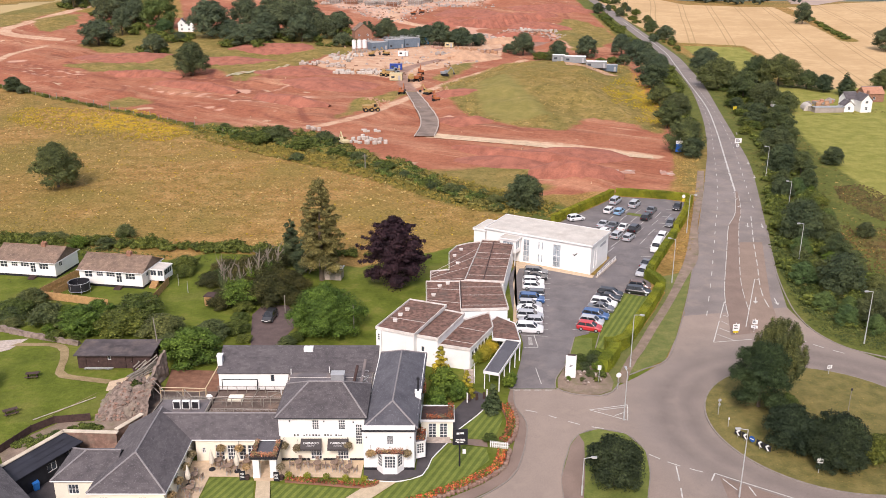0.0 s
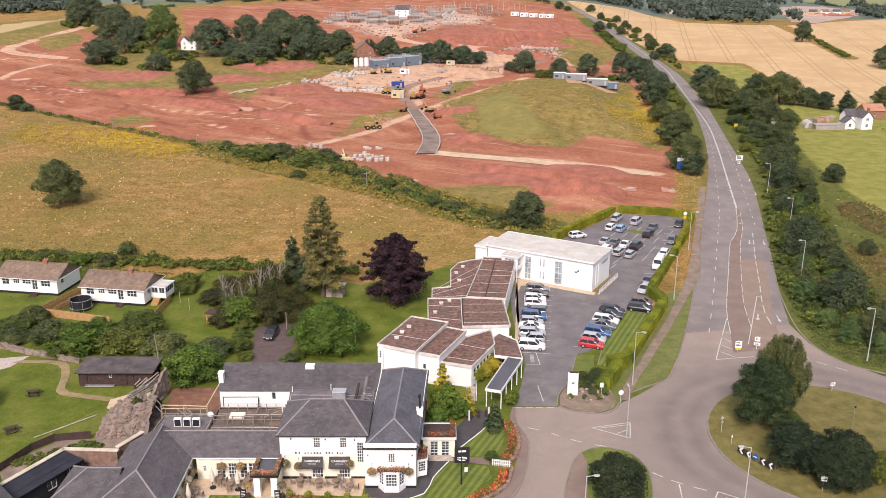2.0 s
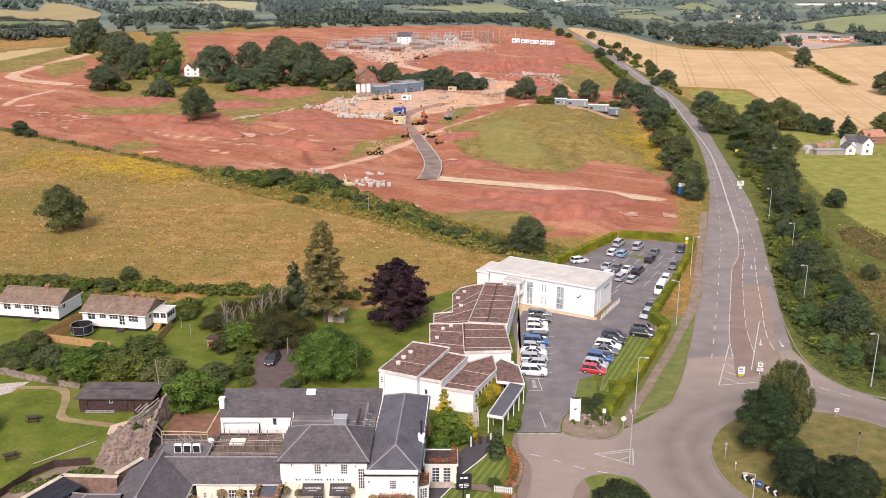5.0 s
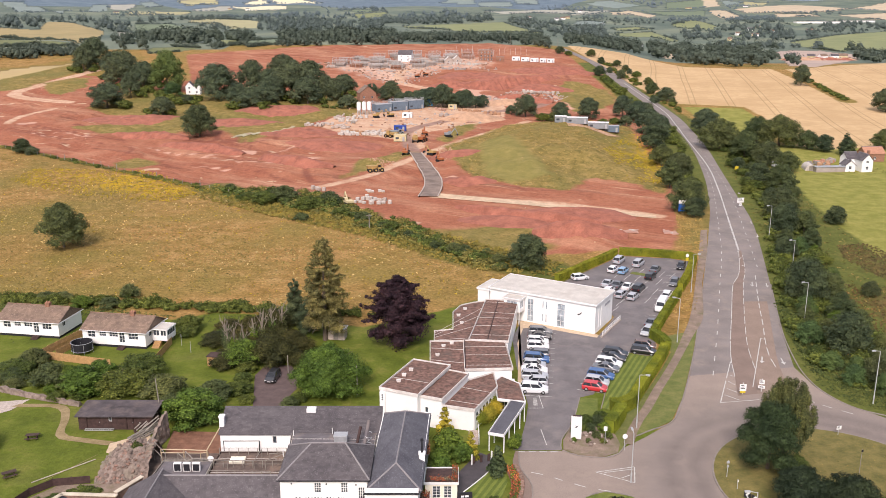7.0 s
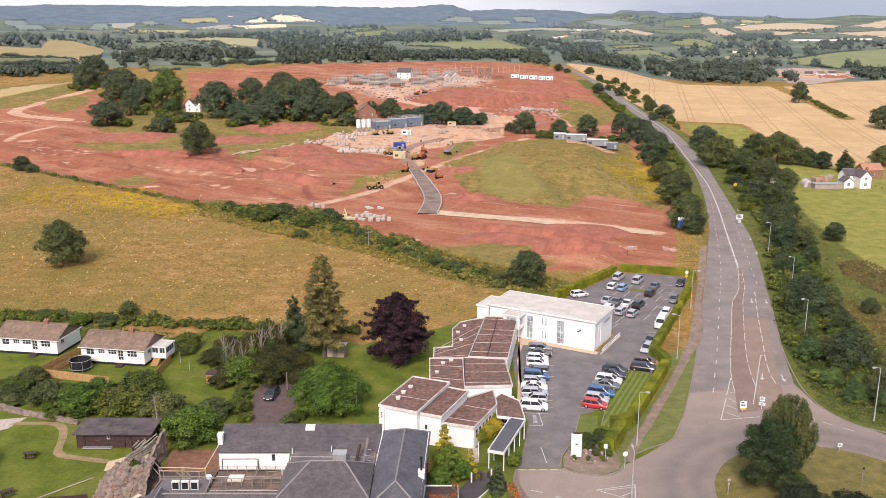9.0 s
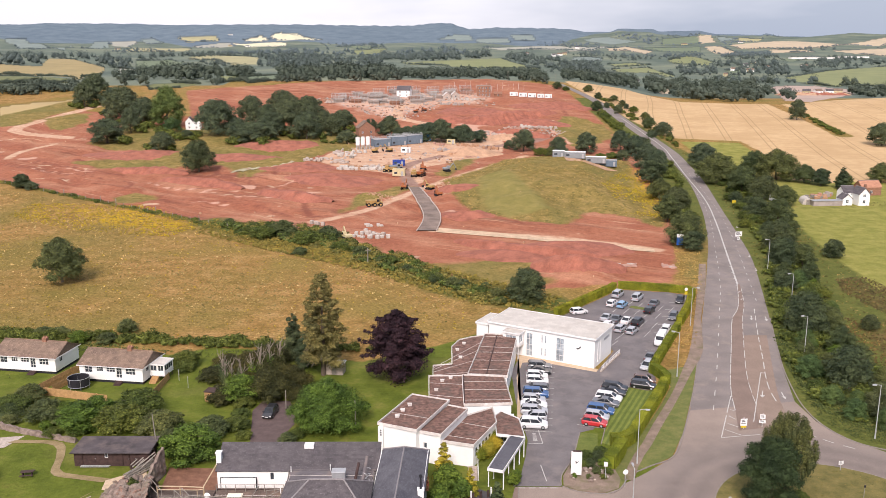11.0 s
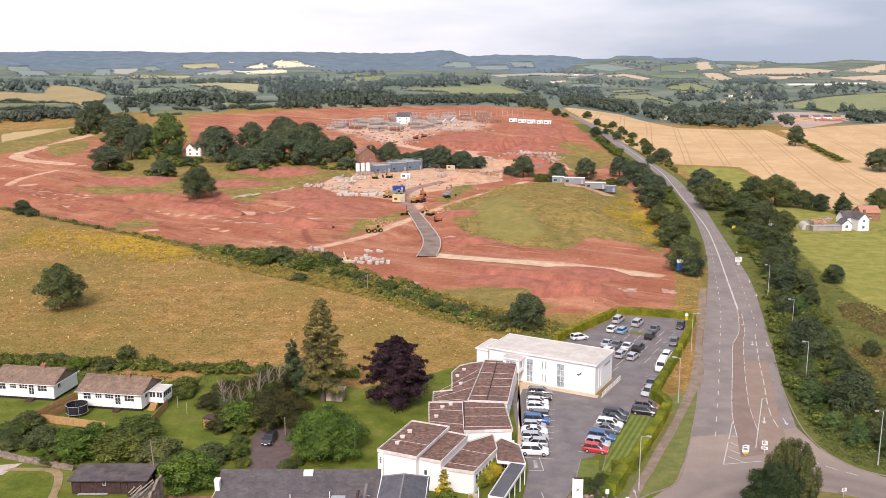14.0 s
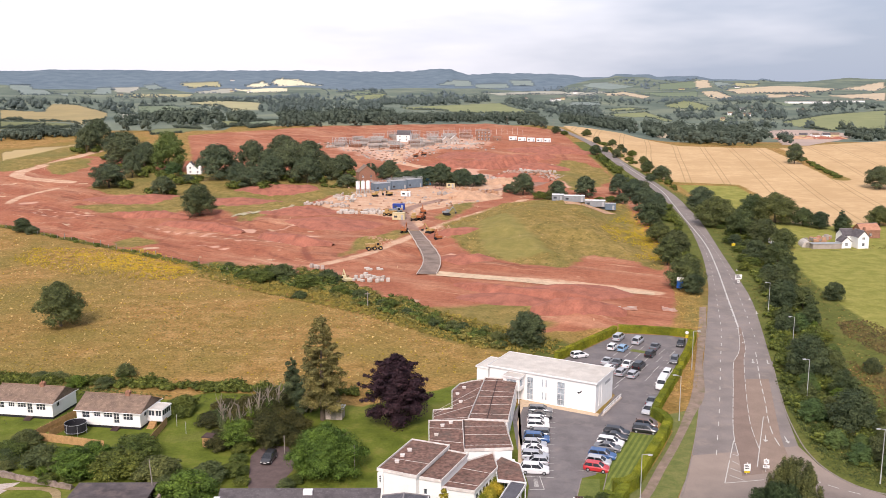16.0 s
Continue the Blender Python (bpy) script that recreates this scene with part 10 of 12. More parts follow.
for i in range(16):
    x, y = 2.0 + 4.4 * i, 738.0 + 1.2 * math.sin(i)
    e = thing("marker_post", rest(x, y), 0, "tall white marker post on the hilltop", "post", "hilltop posts")
    part("post", boxes((-0.07, -0.07, 0, 0.07, 0.07, 4.5 + 0.8 * (i % 3))), M["fascia"], e)

# new estate road with kerbs
SPUR_L = [(-7.9, 275.8), (-6.2, 290.1), (-6.9, 308.8), (-9.8, 329.9), (-13.4, 353.8)]
SPUR_R = [(-1.6, 275.9), (-0.3, 290.1), (-1.1, 308.8), (-4.4, 330.0), (-8.8, 353.2)]
n_ = 24


def resample(line, n):
    p = np.array([(q.x, q.y) for q in smooth_line(line, 1.0)])
    s = np.concatenate([[0], np.cumsum(np.hypot(*np.diff(p, axis=0).T))])
    t = np.linspace(0, s[-1], n)
    return np.stack([np.interp(t, s, p[:, 0]), np.interp(t, s, p[:, 1])], 1)


ra, rb = resample(SPUR_L, n_), resample(SPUR_R, n_)
vv, ff = [], []
for a, b in zip(ra, rb):
    zz = max(top_z(*a), top_z(*b), top_z(*((a + b) / 2))) + 0.3
    vv += [(*a, zz), (*b, zz), (a[0], a[1], zz - 1.2), (b[0], b[1], zz - 1.2)]
for i in range(n_ - 1):
    k = i * 4
    ff += [(k, k + 1, k + 5, k + 4), (k + 2, k, k + 4, k + 6), (k + 1, k + 3, k + 7, k + 5)]
estate_road = tagged(part("estate_road", mesh_of("estate_road", vv, ff), M["asphalt_dusty"]), "dusty grey asphalt estate road ending in bare earth", "road", kind="structure")
for side in (0, 1):
    bm = bmesh.new()
    for i in range(n_ - 1):
        p, q = Vector(vv[i * 4 + side]), Vector(vv[i * 4 + 4 + side])
        rod(bm, p + Vector((0, 0, 0.05)), q + Vector((0, 0, 0.05)), 0.22, 0.22, 5)
    part("kerb", bm, M["stone_pale"], estate_road)


def heap(x, y, r, h, mat, label, seed):
    """A tipped heap of earth with slumped, uneven sides."""
    v, f = [], []
    ns, nr = 28, 8
    for j in range(nr + 1):
        t = j / nr
        for i in range(ns):
            a = 2 * math.pi * i / ns
            rr = r * t * (1 + 0.28 * noise.noise((math.cos(a) * 1.3 + seed, math.sin(a) * 1.3, seed * 0.7)))
            px, py = rr * math.cos(a) * 1.35, rr * math.sin(a) * 0.8
            hz = h * (1 - t) ** 0.8 * (1 + 0.3 * noise.noise((px * 0.3, py * 0.3, seed))) - 0.4 * t
            v.append((px, py, hz + (top_z(x + px, y + py) - top_z(x, y))))
    for j in range(nr):
        for i in range(ns):
            k = (i + 1) % ns
            f.append((j * ns + i, (j + 1) * ns + i, (j + 1) * ns + k, j * ns + k))
    me = mesh_of("spoil_heap", v, f)
    ob = part("earth_mound", me, M[mat])
    ob.location = (x, y, top_z(x, y))
    return tagged(ob, label, "soil heap", "spoil heaps")


def earth_bank(line, h, width, seed):
    """A long tipped bank of earth with a steep, gullied front and a soft back."""
    pts = smooth_line(line, 1.2)
    prof = ((-0.62, -0.3), (-0.48, 0.12), (-0.36, 0.5), (-0.26, 0.86), (-0.14, 1.0), (0.05, 0.94), (0.3, 0.5), (0.6, -0.3))
    v, f = [], []
    n = len(pts)
    for k, q in enumerate(pts):
        a, b = pts[max(0, k - 1)], pts[min(n - 1, k + 1)]
        dx, dy = b.x - a.x, b.y - a.y
        m = math.hypot(dx, dy)
        nx, ny = -dy / m, dx / m
        if ny < 0:
            nx, ny = -nx, -ny
        end = math.sin(math.pi * min(1, max(0, (k + 0.5) / n))) ** 0.5
        g = 1 + 0.35 * noise.noise((q.x * 0.12, q.y * 0.12, seed))
        for s_, z_ in prof:
            wob = 0.10 * noise.noise((q.x * 0.5, q.y * 0.5, s_ * 3 + seed))
            x, y = q.x + nx * width * (s_ + wob) * end, q.y + ny * width * (s_ + wob) * end
            v.append((x, y, top_z(x, y) + h * end * g * (z_ + 0.16 * noise.noise((x * 0.7, y * 0.7, seed)))))
    c = len(prof)
    for k in range(n - 1):
        for j in range(c - 1):
            f.append((k * c + j, k * c + j + 1, (k + 1) * c + j + 1, (k + 1) * c + j))
    ob = part("earth_bank", mesh_of("earth_bank", v, f), M["soil_heap"])
    return tagged(ob, "long steep bank of bare red earth on the building site", "earth bank", "earth banks")


for i, (line, h, w) in enumerate((([(4, 262), (14, 255), (24, 249), (34, 245), (45, 242)], 2.4, 9), ([(-72, 345), (-60, 336), (-50, 328), (-40, 322)], 3.0, 13),
                                  ([(24, 231), (32, 230), (41, 228), (49, 226)], 3.4, 16), 
                                  ([(-120, 372), (-104, 366), (-90, 360), (-80, 352)], 2.4, 12), ([(-8, 572), (14, 566), (36, 572), (56, 590), (78, 612)], 5.0, 26),
                                  ([(-150, 400), (-130, 398), (-112, 390)], 2.2, 12), ([(30, 520), (48, 512), (62, 500)], 3.0, 15))):
    earth_bank(line, h, w, i * 3.7 + 1)
for i, (x, y, r, h, m_) in enumerate(((14.0, 446.0, 13, 4.0, "soil_pale"), (-66.0, 402.0, 14, 3.0, "soil_heap"), (-45.0, 372.0, 16, 2.5, "soil_heap"), (34.0, 500.0, 10, 3.0, "soil_pale"), (60.0, 560.0, 16, 2.5, "soil_heap"), (-88.0, 480.0, 18, 3.0, "soil_heap"), (38.0, 252.0, 14, 2.2, "soil_heap"), (20.0, 244.0, 12, 1.5, "soil_heap"), (8.0, 300.0, 8, 2.0, "soil_heap"), (4.0, 345.0, 9, 2.0, "soil_heap"), (80.0, 640.0, 24, 3.0, "soil_heap"), (20.0, 610.0, 22, 3.0, "soil_heap"), (-160.0, 450.0, 20, 2.5, "soil_heap"), (-100.0, 440.0, 18, 2.0, "soil_heap"))):
    heap(x, y, r, h, m_, "pale dry soil heap" + " on the building site" if m_ == "soil_pale" else "slumped red earth heap on the building site", i + 1)

# plot foundations, liner sheets, fence posts
for x, y, t in ((50.4, 231.8, -3), (61.6, 231.6, -4)):
    e = thing("foundation", rest(x, y), t, "pinkish concrete plot foundations in red earth", "foundation")
    w = 3.4 if x < 60 else 2.3
    part("slab", boxes((-w * 0.8, -1.4, 0, w * 0.7, 1.2, 0.2)), M["slab_pink"], e)
    for k in range(9):
        fx, fy = rng_s.uniform(-w, w - 1.2), rng_s.uniform(-2.6, 1.6)
        part("footing", boxes((fx, fy, 0.0, fx + rng_s.uniform(0.5, 1.6), fy + rng_s.uniform(0.3, 0.9), rng_s.uniform(0.3, 0.5)), bevel=0.04), M["slab_pink" if k % 3 else "stone_pale"], e)
def draped(name, pts, lift, material, label, category):
    """A thin sheet that follows the bumps of the ground."""
    (ax, ay), (bx, by), (cx, cy), (dx, dy) = pts
    v, f, n = [], [], 10
    for j in range(n + 1):
        for i in range(n + 1):
            s, t = i / n, j / n
            x = (ax * (1 - s) + bx * s) * (1 - t) + (dx * (1 - s) + cx * s) * t
            y = (ay * (1 - s) + by * s) * (1 - t) + (dy * (1 - s) + cy * s) * t
            v.append((x, y, top_z(x, y) + lift))
    for j in range(n):
        for i in range(n):
            k = j * (n + 1) + i
            f.append((k, k + 1, k + n + 2, k + n + 1))
    return tagged(part(name, mesh_of(name, v, f), material), label, category)


for q in ([(-1.7, 274.2), (26.0, 264.2), (26.3, 269.6), (-1.7, 281.0)], [(26.0, 264.2), (49.7, 252.4), (50.8, 257.6), (26.3, 269.6)], [(49.7, 252.4), (61.7, 247.9), (62.3, 251.8), (50.8, 257.6)]):
    draped("sandy_path", q, 0.12, M["path_sand"], "pale compacted sandy path across red earth", "path")
draped("cabin_yard", [(56.0, 394.0), (73.0, 389.0), (80.0, 397.0), (56.0, 404.0)], 0.15, M["soil_pale"], "pale bare yard in front of site cabins", "yard")
for i in range(6):
    draped("matting_strip", [(-93.0 + 3.4 * i, 385.0 + 4.5 * i), (-91.2 + 3.4 * i, 383.5 + 4.5 * i), (-85.2 + 3.0 * i, 399.5 + 4.5 * i), (-87.4 + 3.0 * i, 401.0 + 4.5 * i)], 0.2, M["sheet_pale"], "pale strip of seed matting on a bank", "sheet")
for a, b, n in (((-185.0, 366.0), (-119.0, 318.0), 17), ((-119.0, 318.0), (-62.0, 275.0), 15)):
    for i in range(n):
        t = i / n
        x, y = a[0] + (b[0] - a[0]) * t, a[1] + (b[1] - a[1]) * t
        e = thing("fence_post", rest(x, y), 0, "weathered timber post of a field fence", "fence post", "field fence")
        part("post", boxes((-0.09, -0.09, 0, 0.09, 0.09, 1.5 if i % 5 else 2.6)), M["timber_grey"], e)
for x, y, h in ((-129.5, 534.5, 8.0), (-20.2, 234.6, 4.5), (100.0, 790.0, 9.0), (60.0, 810.0, 9.0)):
    e = thing("utility_pole", rest(x, y), 0, "timber utility pole with a cross arm", "pole", "utility poles")
    bm = bmesh.new()
    rod(bm, (0, 0, 0), (0, 0, h), 0.15, 0.11, 8)
    part("pole", bm, M["timber_grey"], e)
    part("cross_arm", boxes((-0.8, -0.06, h - 0.6, 0.8, 0.06, h - 0.45)), M["timber_grey"], e)

# small stores, offcuts and rubble too many to count, and clods of earth
M["offcut_brown"] = plain("offcut_brown", (0.27, 0.15, 0.095), 0.85, vary=0.4, scale=0.8)


def litter(name, poly, n, long, mat, label, seed):
    """Low blocks, boards and lumps strewn over an outline."""
    rng = random.Random(seed)
    xs, ys = [a for a, _ in poly], [b for _, b in poly]
    v, f = [], []
    while len(f) < 6 * n:
        x, y = rng.uniform(min(xs), max(xs)), rng.uniform(min(ys), max(ys))
        if signed(np.array([x]), np.array([y]), poly)[0] > -1 or noise.noise((x * 0.05, y * 0.05, seed)) + rng.uniform(-0.35, 0.35) < 0:
            continue
        a, l, w, h = rng.uniform(0, 3.14), long * rng.uniform(0.3, 1.0), long * rng.uniform(0.15, 0.4), rng.uniform(0.2, 0.9)
        c, s_ = math.cos(a), math.sin(a)
        z, k = top_z(x, y) - 0.1, len(v)
        for q, t in ((1.0, 0.0), (rng.uniform(0.6, 0.95), h)):
            v += [(x + (u * l * c - p * w * s_) * q, y + (u * l * s_ + p * w * c) * q, z + t) for u, p in ((-0.5, -0.5), (0.5, -0.5), (0.5, 0.5), (-0.5, 0.5))]
        f += [tuple(k + i for i in g) for g in ((3, 2, 1, 0), (4, 5, 6, 7), (0, 1, 5, 4), (1, 2, 6, 5), (2, 3, 7, 6), (3, 0, 4, 7))]
    return tagged(part(name, mesh_of(name, v, f), M[mat]), label, "site clutter", kind="stuff")


SITE_EAST = [(20, 500), (40, 548), (70, 545), (78, 520), (60, 500), (38, 488)]
for i, (poly_, n_, l_) in enumerate(((COMPOUND, 70, 1.8), (UPPER_SITE, 200, 2.6), (SITE_EAST, 80, 2.2), ([(345, 893), (420, 905), (440, 960), (372, 950)], 90, 6.0))):
    for k_, (mat_, what_) in enumerate((("stone_pale", "pale blocks and bags"), ("offcut_brown", "brown timber offcuts and brick"), ("shell_grey", "grey boards and pipes"))):
        litter("site_litter", poly_, n_, l_, mat_, what_ + " strewn over bare earth", 300 + 7 * i + k_)
litter("rubble", [(-3, 366), (5, 366), (4, 334), (-3, 332)], 70, 1.3, "soil_pale", "broken rubble tipped beside the estate road", 347)
litter("rubble", [(-31, 338), (-18, 338), (-18, 326), (-30, 322)], 40, 1.1, "soil_pale", "broken rubble tipped beside the estate road", 348)
litter("stones", RED, 110, 0.9, "soil_pale", "pale stones and lumps over stripped ground", 341)

# ---- the white farm east of the road ----
simple_house("farmhouse", 155.6, 323.6, 6, 4.2, 6.0, 4.2, 6.6, "render_white", "slate", "white gabled farmhouse with a dark slate roof", gable_front=True, holes=1)
simple_house("farmhouse", 152.2, 327.6, 6, 4.6, 5.0, 4.2, 6.4, "render_white", "slate", "white farmhouse range with a dark slate roof", holes=2, chimney=False)
simple_house("farm_annexe", 149.8, 323.2, 6, 3.8, 4.0, 2.4, 4.2, "render_white", "slate", "low white gabled annexe with one window", gable_front=True, holes=1, chimney=False)
simple_house("barn", 168.5, 345.0, 6, 8.0, 6.0, 3.2, 5.6, "brick_red", "terracotta", "red-roofed barn behind the farmhouse", "barn", chimney=False, holes=1)
e = thing("low_shed", rest(142.4, 321.6), 4, "long grey corrugated shed by a pasture", "shed")
part("wall", boxes((-5.5, -1.4, 0, 5.5, 1.4, 1.9)), M["shell_grey"], e)
part("roof", boxes((-5.7, -1.6, 1.9, 5.7, 1.6, 2.05)), M["metal_grey"], e)
e = thing("poly_tunnel", rest(136.8, 326.5), 80, "white polythene tunnel on grass", "tunnel")
bm = bmesh.new()
loft(bm, [[(u, 1.9 * math.cos(math.pi * i / 10), 2.3 * math.sin(math.pi * i / 10)) for i in range(11)] for u in (-3.6, 3.6)])
part("cover", bm, M["bag_white"], e)
part("end_frame", boxes((-3.7, -0.6, 0, -3.6, 0.6, 1.9)), M["timber_grey"], e)
park("van", "white", 127.5, 331.0, 10, "on grass near a farm", "farm vehicles")
for i, (x, y) in enumerate(((141.0, 334.0), (144.5, 336.0), (149.0, 338.0), (146.0, 330.0))):
    stack(x, y, 20 * i, 8, ("timber_grey", "terracotta", "shell_grey", "pallet")[i], "clutter of timber and stores in a farm yard", "yard_clutter", 1.2, 60 + i)

# ---- distant houses ----
for i, (x, y, w) in enumerate(((826, 3079, 30), (525, 1555, 15), (486, 1416, 18), (480, 1400, 12), (605, 1502, 16), (244, 1122, 10), (419, 1326, 10), (1005, 3043, 24), (-858, 3696, 26), (-808, 2260, 20), (238, 1817, 16), (221, 1779, 14), (252, 1850, 14), (440, 3296, 24), (171, 1818, 14),
                                (372, 912, 12), (385, 915, 14), (398, 918, 12), (410, 925, 14), (360, 930, 12), (540, 1490, 12), (560, 1620, 14), (470, 1450, 12), (-620, 2900, 20), (-700, 3000, 18), (330, 2200, 16))):
    simple_house("distant_house", x, y, (i * 37) % 60 - 30, w * 0.62, w * 0.36, 3.2, 5.4, "render_white" if i % 3 else "cream_box", "slate" if i % 2 else "tile_brown", "small far house with a pitched roof in the valley", holes=2, chimney=False)
for i, (x, y, l) in enumerate(((720, 1790, 60), (770, 1815, 60), (930, 2040, 70))):
    e = thing("glasshouse_range", (x, y, ground_z(x, y) - 0.1), 6, "long low white roofed sheds in the valley", "shed", "valley sheds")
    part("wall", boxes((-l / 2, -7, 0, l / 2, 7, 3.2)), M["render_white"], e)
    part("roof", boxes((-l / 2 - 0.4, -7.4, 3.2, l / 2 + 0.4, 7.4, 3.9), bevel=0.3), M["roof_pale"], e)
for i in range(14):
    x, y = 345 + 9 * (i % 7) + 5 * (i % 3), 893 + 14 * (i // 7)
    heap(x, y, 9, 2.5, "soil_pale" if i % 2 else "soil_heap", "slumped red earth heap of a far building site", 30 + i)

# ---- plants standing in the meadow and on the rough ground ----
def tufts(name, poly, n, size, mat, label, seed, up=0.5, skip=None, blades=3):
    """Upright clumps of a few blades or flower heads scattered over an outline."""
    rng = np.random.default_rng(seed)
    xs, ys = [a for a, _ in poly], [b for _, b in poly]
    pts = []
    while len(pts) < n:
        x, y = rng.uniform(min(xs), max(xs), 4 * n), rng.uniform(min(ys), max(ys), 4 * n)
        keep = (signed(x, y, poly) < 0) & (np.array([noise.noise((a * 0.03, b * 0.03, seed)) for a, b in zip(x, y)]) + rng.uniform(-0.5, 0.5, 4 * n) > 0)
        if skip is not None:
            keep &= signed(x, y, skip) > 0
        pts += list(zip(x[keep], y[keep]))
    pts = pts[:n]
    c = np.array([(x, y, top_z(x, y) + size * up) for x, y in pts]).repeat(blades, 0)
    c = c + rng.normal(scale=(size * 0.4, size * 0.4, size * 0.2), size=c.shape)
    nrm = np.array([0, -0.5, 0.9]) + rng.normal(scale=0.4, size=c.shape)
    nrm /= np.linalg.norm(nrm, axis=1, keepdims=True)
    v, q = leaf_quads(c, nrm, size, rng)
    return tagged(part(name, mesh_of(name, v, q), mat), label, "meadow plants", kind="stuff")


MEADOW = [(-130, 175), (-92, 176), (-74, 173), (-53, 166), (-31, 168), (-15, 163), (2, 176), (16, 190), (-4, 208), (-26, 236), (-48, 254), (-72, 276), (-119, 312), (-178, 352), (-178, 300)]
M["seed_head"] = leafy("seed_head", (0.36, 0.27, 0.13), (0.56, 0.46, 0.27))
M["ragwort"] = leafy("ragwort", (0.36, 0.24, 0.02), (0.58, 0.40, 0.04))
M["dry_tuft"] = leafy("dry_tuft", (0.24, 0.17, 0.055), (0.44, 0.31, 0.135))
M["dock"] = leafy("dock", (0.125, 0.118, 0.032), (0.225, 0.19, 0.06))
tufts("seed_heads", MEADOW, 620, 0.36, M["seed_head"], "pale seed heads standing over a dry meadow", 1, 0.9)
tufts("dry_grass", MEADOW, 9000, 0.32, M["dry_tuft"], "dry brown grass tussocks of a meadow", 2, 0.3)
tufts("dock_plants", MEADOW, 500, 0.3, M["dock"], "dull green weeds among dry meadow grass", 3, 0.3)
tufts("ragwort_flowers", [(-150, 322), (-109, 318), (-76, 286), (-84, 268), (-118, 276), (-150, 300)], 1500, 0.36, M["ragwort"], "patchy band of yellow flowering ragwort in a meadow", 4, 0.8)
tufts("ragwort_flowers", MEADOW, 500, 0.3, M["ragwort"], "scattered yellow ragwort in a dry meadow", 5, 0.8)
tufts("ragwort_flowers", [(85, 405), (97, 407), (90, 345), (79, 291), (65, 305), (64, 350)], 1200, 0.4, M["ragwort"], "yellow ragwort on a grassy mound", 6, 0.8)
tufts("rough_grass", MOUND, 3500, 0.34, M["dry_tuft"], "rank brown grass on the site mound", 7, 0.3, MOWN)
tufts("rough_weeds", MOUND, 500, 0.35, M["dock"], "green weeds on the site mound", 8, 0.3, MOWN)
ROUGH_TUFTS = [(130, 506), (124, 423), (98, 282), (77.5, 194.4), (69.0, 162.0), (65.0, 143.0), (64.5, 135.0), (68.0, 129.5), (74.0, 126.0), (95, 117), (140, 150), (199, 332), (130, 322), (146, 389), (134, 443)]
tufts("rough_weeds", ROUGH_TUFTS, 2600, 0.4, M["dock"], "rank green weeds on a bank east of the road", 9, 0.4, PASTURE)
tufts("rough_grass", ROUGH_TUFTS, 900, 0.3, M["dry_tuft"], "dry grass and bracken on a bank east of the road", 10, 0.4, PASTURE)
for poly_ in (BRACKEN_A, BRACKEN_B):
    poly_ = [(97 + (x - 97) * 1.25, y + (y - sum(q for _, q in poly_) / len(poly_)) * 0.25) for x, y in poly_]
    tufts("bracken", poly_, 420 if poly_ is BRACKEN_A else 900, 0.36, M["leaf_bracken"], "rusty brown bracken on the bank east of the road", 18, 0.4)
tufts("stream_weeds", [(-78, 294), (-40, 268), (-10, 240), (28, 202), (30, 190), (8, 196), (-22, 228), (-50, 250), (-80, 276)], 3500, 0.6, M["dock"], "rank green growth along the stream", 11, 0.5)
tufts("bank_grass", [(45, 166), (51, 168), (58, 190), (69, 226), (78, 260), (70, 262), (61, 216), (60, 204), (51, 180)], 1600, 0.22, M["dry_tuft"], "parched pale grass on the verge", 12, 0.4)
tufts("island_grass", ellipse(51.0, 101.4, 14.6, 15.0), 1400, 0.12, M["dry_tuft"], "dry grass blades on the roundabout", 13, 1.0)
tufts("island_weeds", ellipse(51.0, 101.4, 14.6, 15.0), 1500, 0.14, M["dock"], "green weeds on the roundabout", 14, 1.0)
M["rank"] = leafy("rank", (0.045, 0.062, 0.018), (0.165, 0.180, 0.055))
tufts("bank_weeds", BANK, 7000, 0.3, M["rank"], "rank grass, nettles and bramble on an overgrown bank", 15, 0.5)
tufts("bank_weeds", [(63.2, 150.0), (61.6, 139.0), (61.6, 131.0), (64.2, 125.2), (70.0, 121.6), (90.0, 113.0), (92.0, 122.0), (74.0, 126.5), (66.5, 130.5), (63.4, 138.0)], 2500, 0.2, M["rank"], "rough grass along the kerb", 16, 0.5)
tufts("garden_weeds", [(-78, 150), (-90, 168), (-74, 166), (-53, 158), (-45, 160), (-30, 156), (-30, 166), (-53, 165), (-74, 172), (-95, 174)], 1500, 0.25, M["rank"], "rough grass and weeds behind the gardens", 17, 0.5)

# ---- the inn's terrace, lawns, beds ----
M["flower_red"] = leafy("flower_red", (0.24, 0.035, 0.022), (0.58, 0.21, 0.11))
M["flower_mixed"] = leafy("flower_mixed", (0.26, 0.09, 0.06), (0.60, 0.30, 0.22))
M["basket_leaf"] = leafy("basket_leaf", (0.15, 0.115, 0.06), (0.42, 0.31, 0.21))
M["parasol"] = plain("parasol", (0.72, 0.66, 0.55), 0.85, vary=0.08)
terrace = flat("terrace", [(-30.0, 76.0), (-27.6, 76.0), (-27.0, 89.2), (-21.6, 89.1), (-21.6, 88.4), (-18.4, 88.4), (-18.2, 89.2), (-9.2, 89.0), (-9.0, 92.6), (-19.2, 92.5), (-29.2, 92.5), (-29.8, 92.5)], 0.07, M["patio"], "warm buff paved terrace in front of the inn", "terrace", thick=0.07)
flat("garden_path", [(-21.3, 88.35), (-19.7, 88.35), (-17.6, 76.0), (-19.6, 76.0)], 0.055, M["gravel_path"], "pale gravel path to the inn porch", "path", thick=0.05)
flat("garden_path", [(-7.5, 88.5), (-4.9, 88.15), (-15.4, 76.0), (-18.4, 76.0)], 0.055, M["gravel_path"], "pale gravel path across the front lawn", "path", thick=0.05)
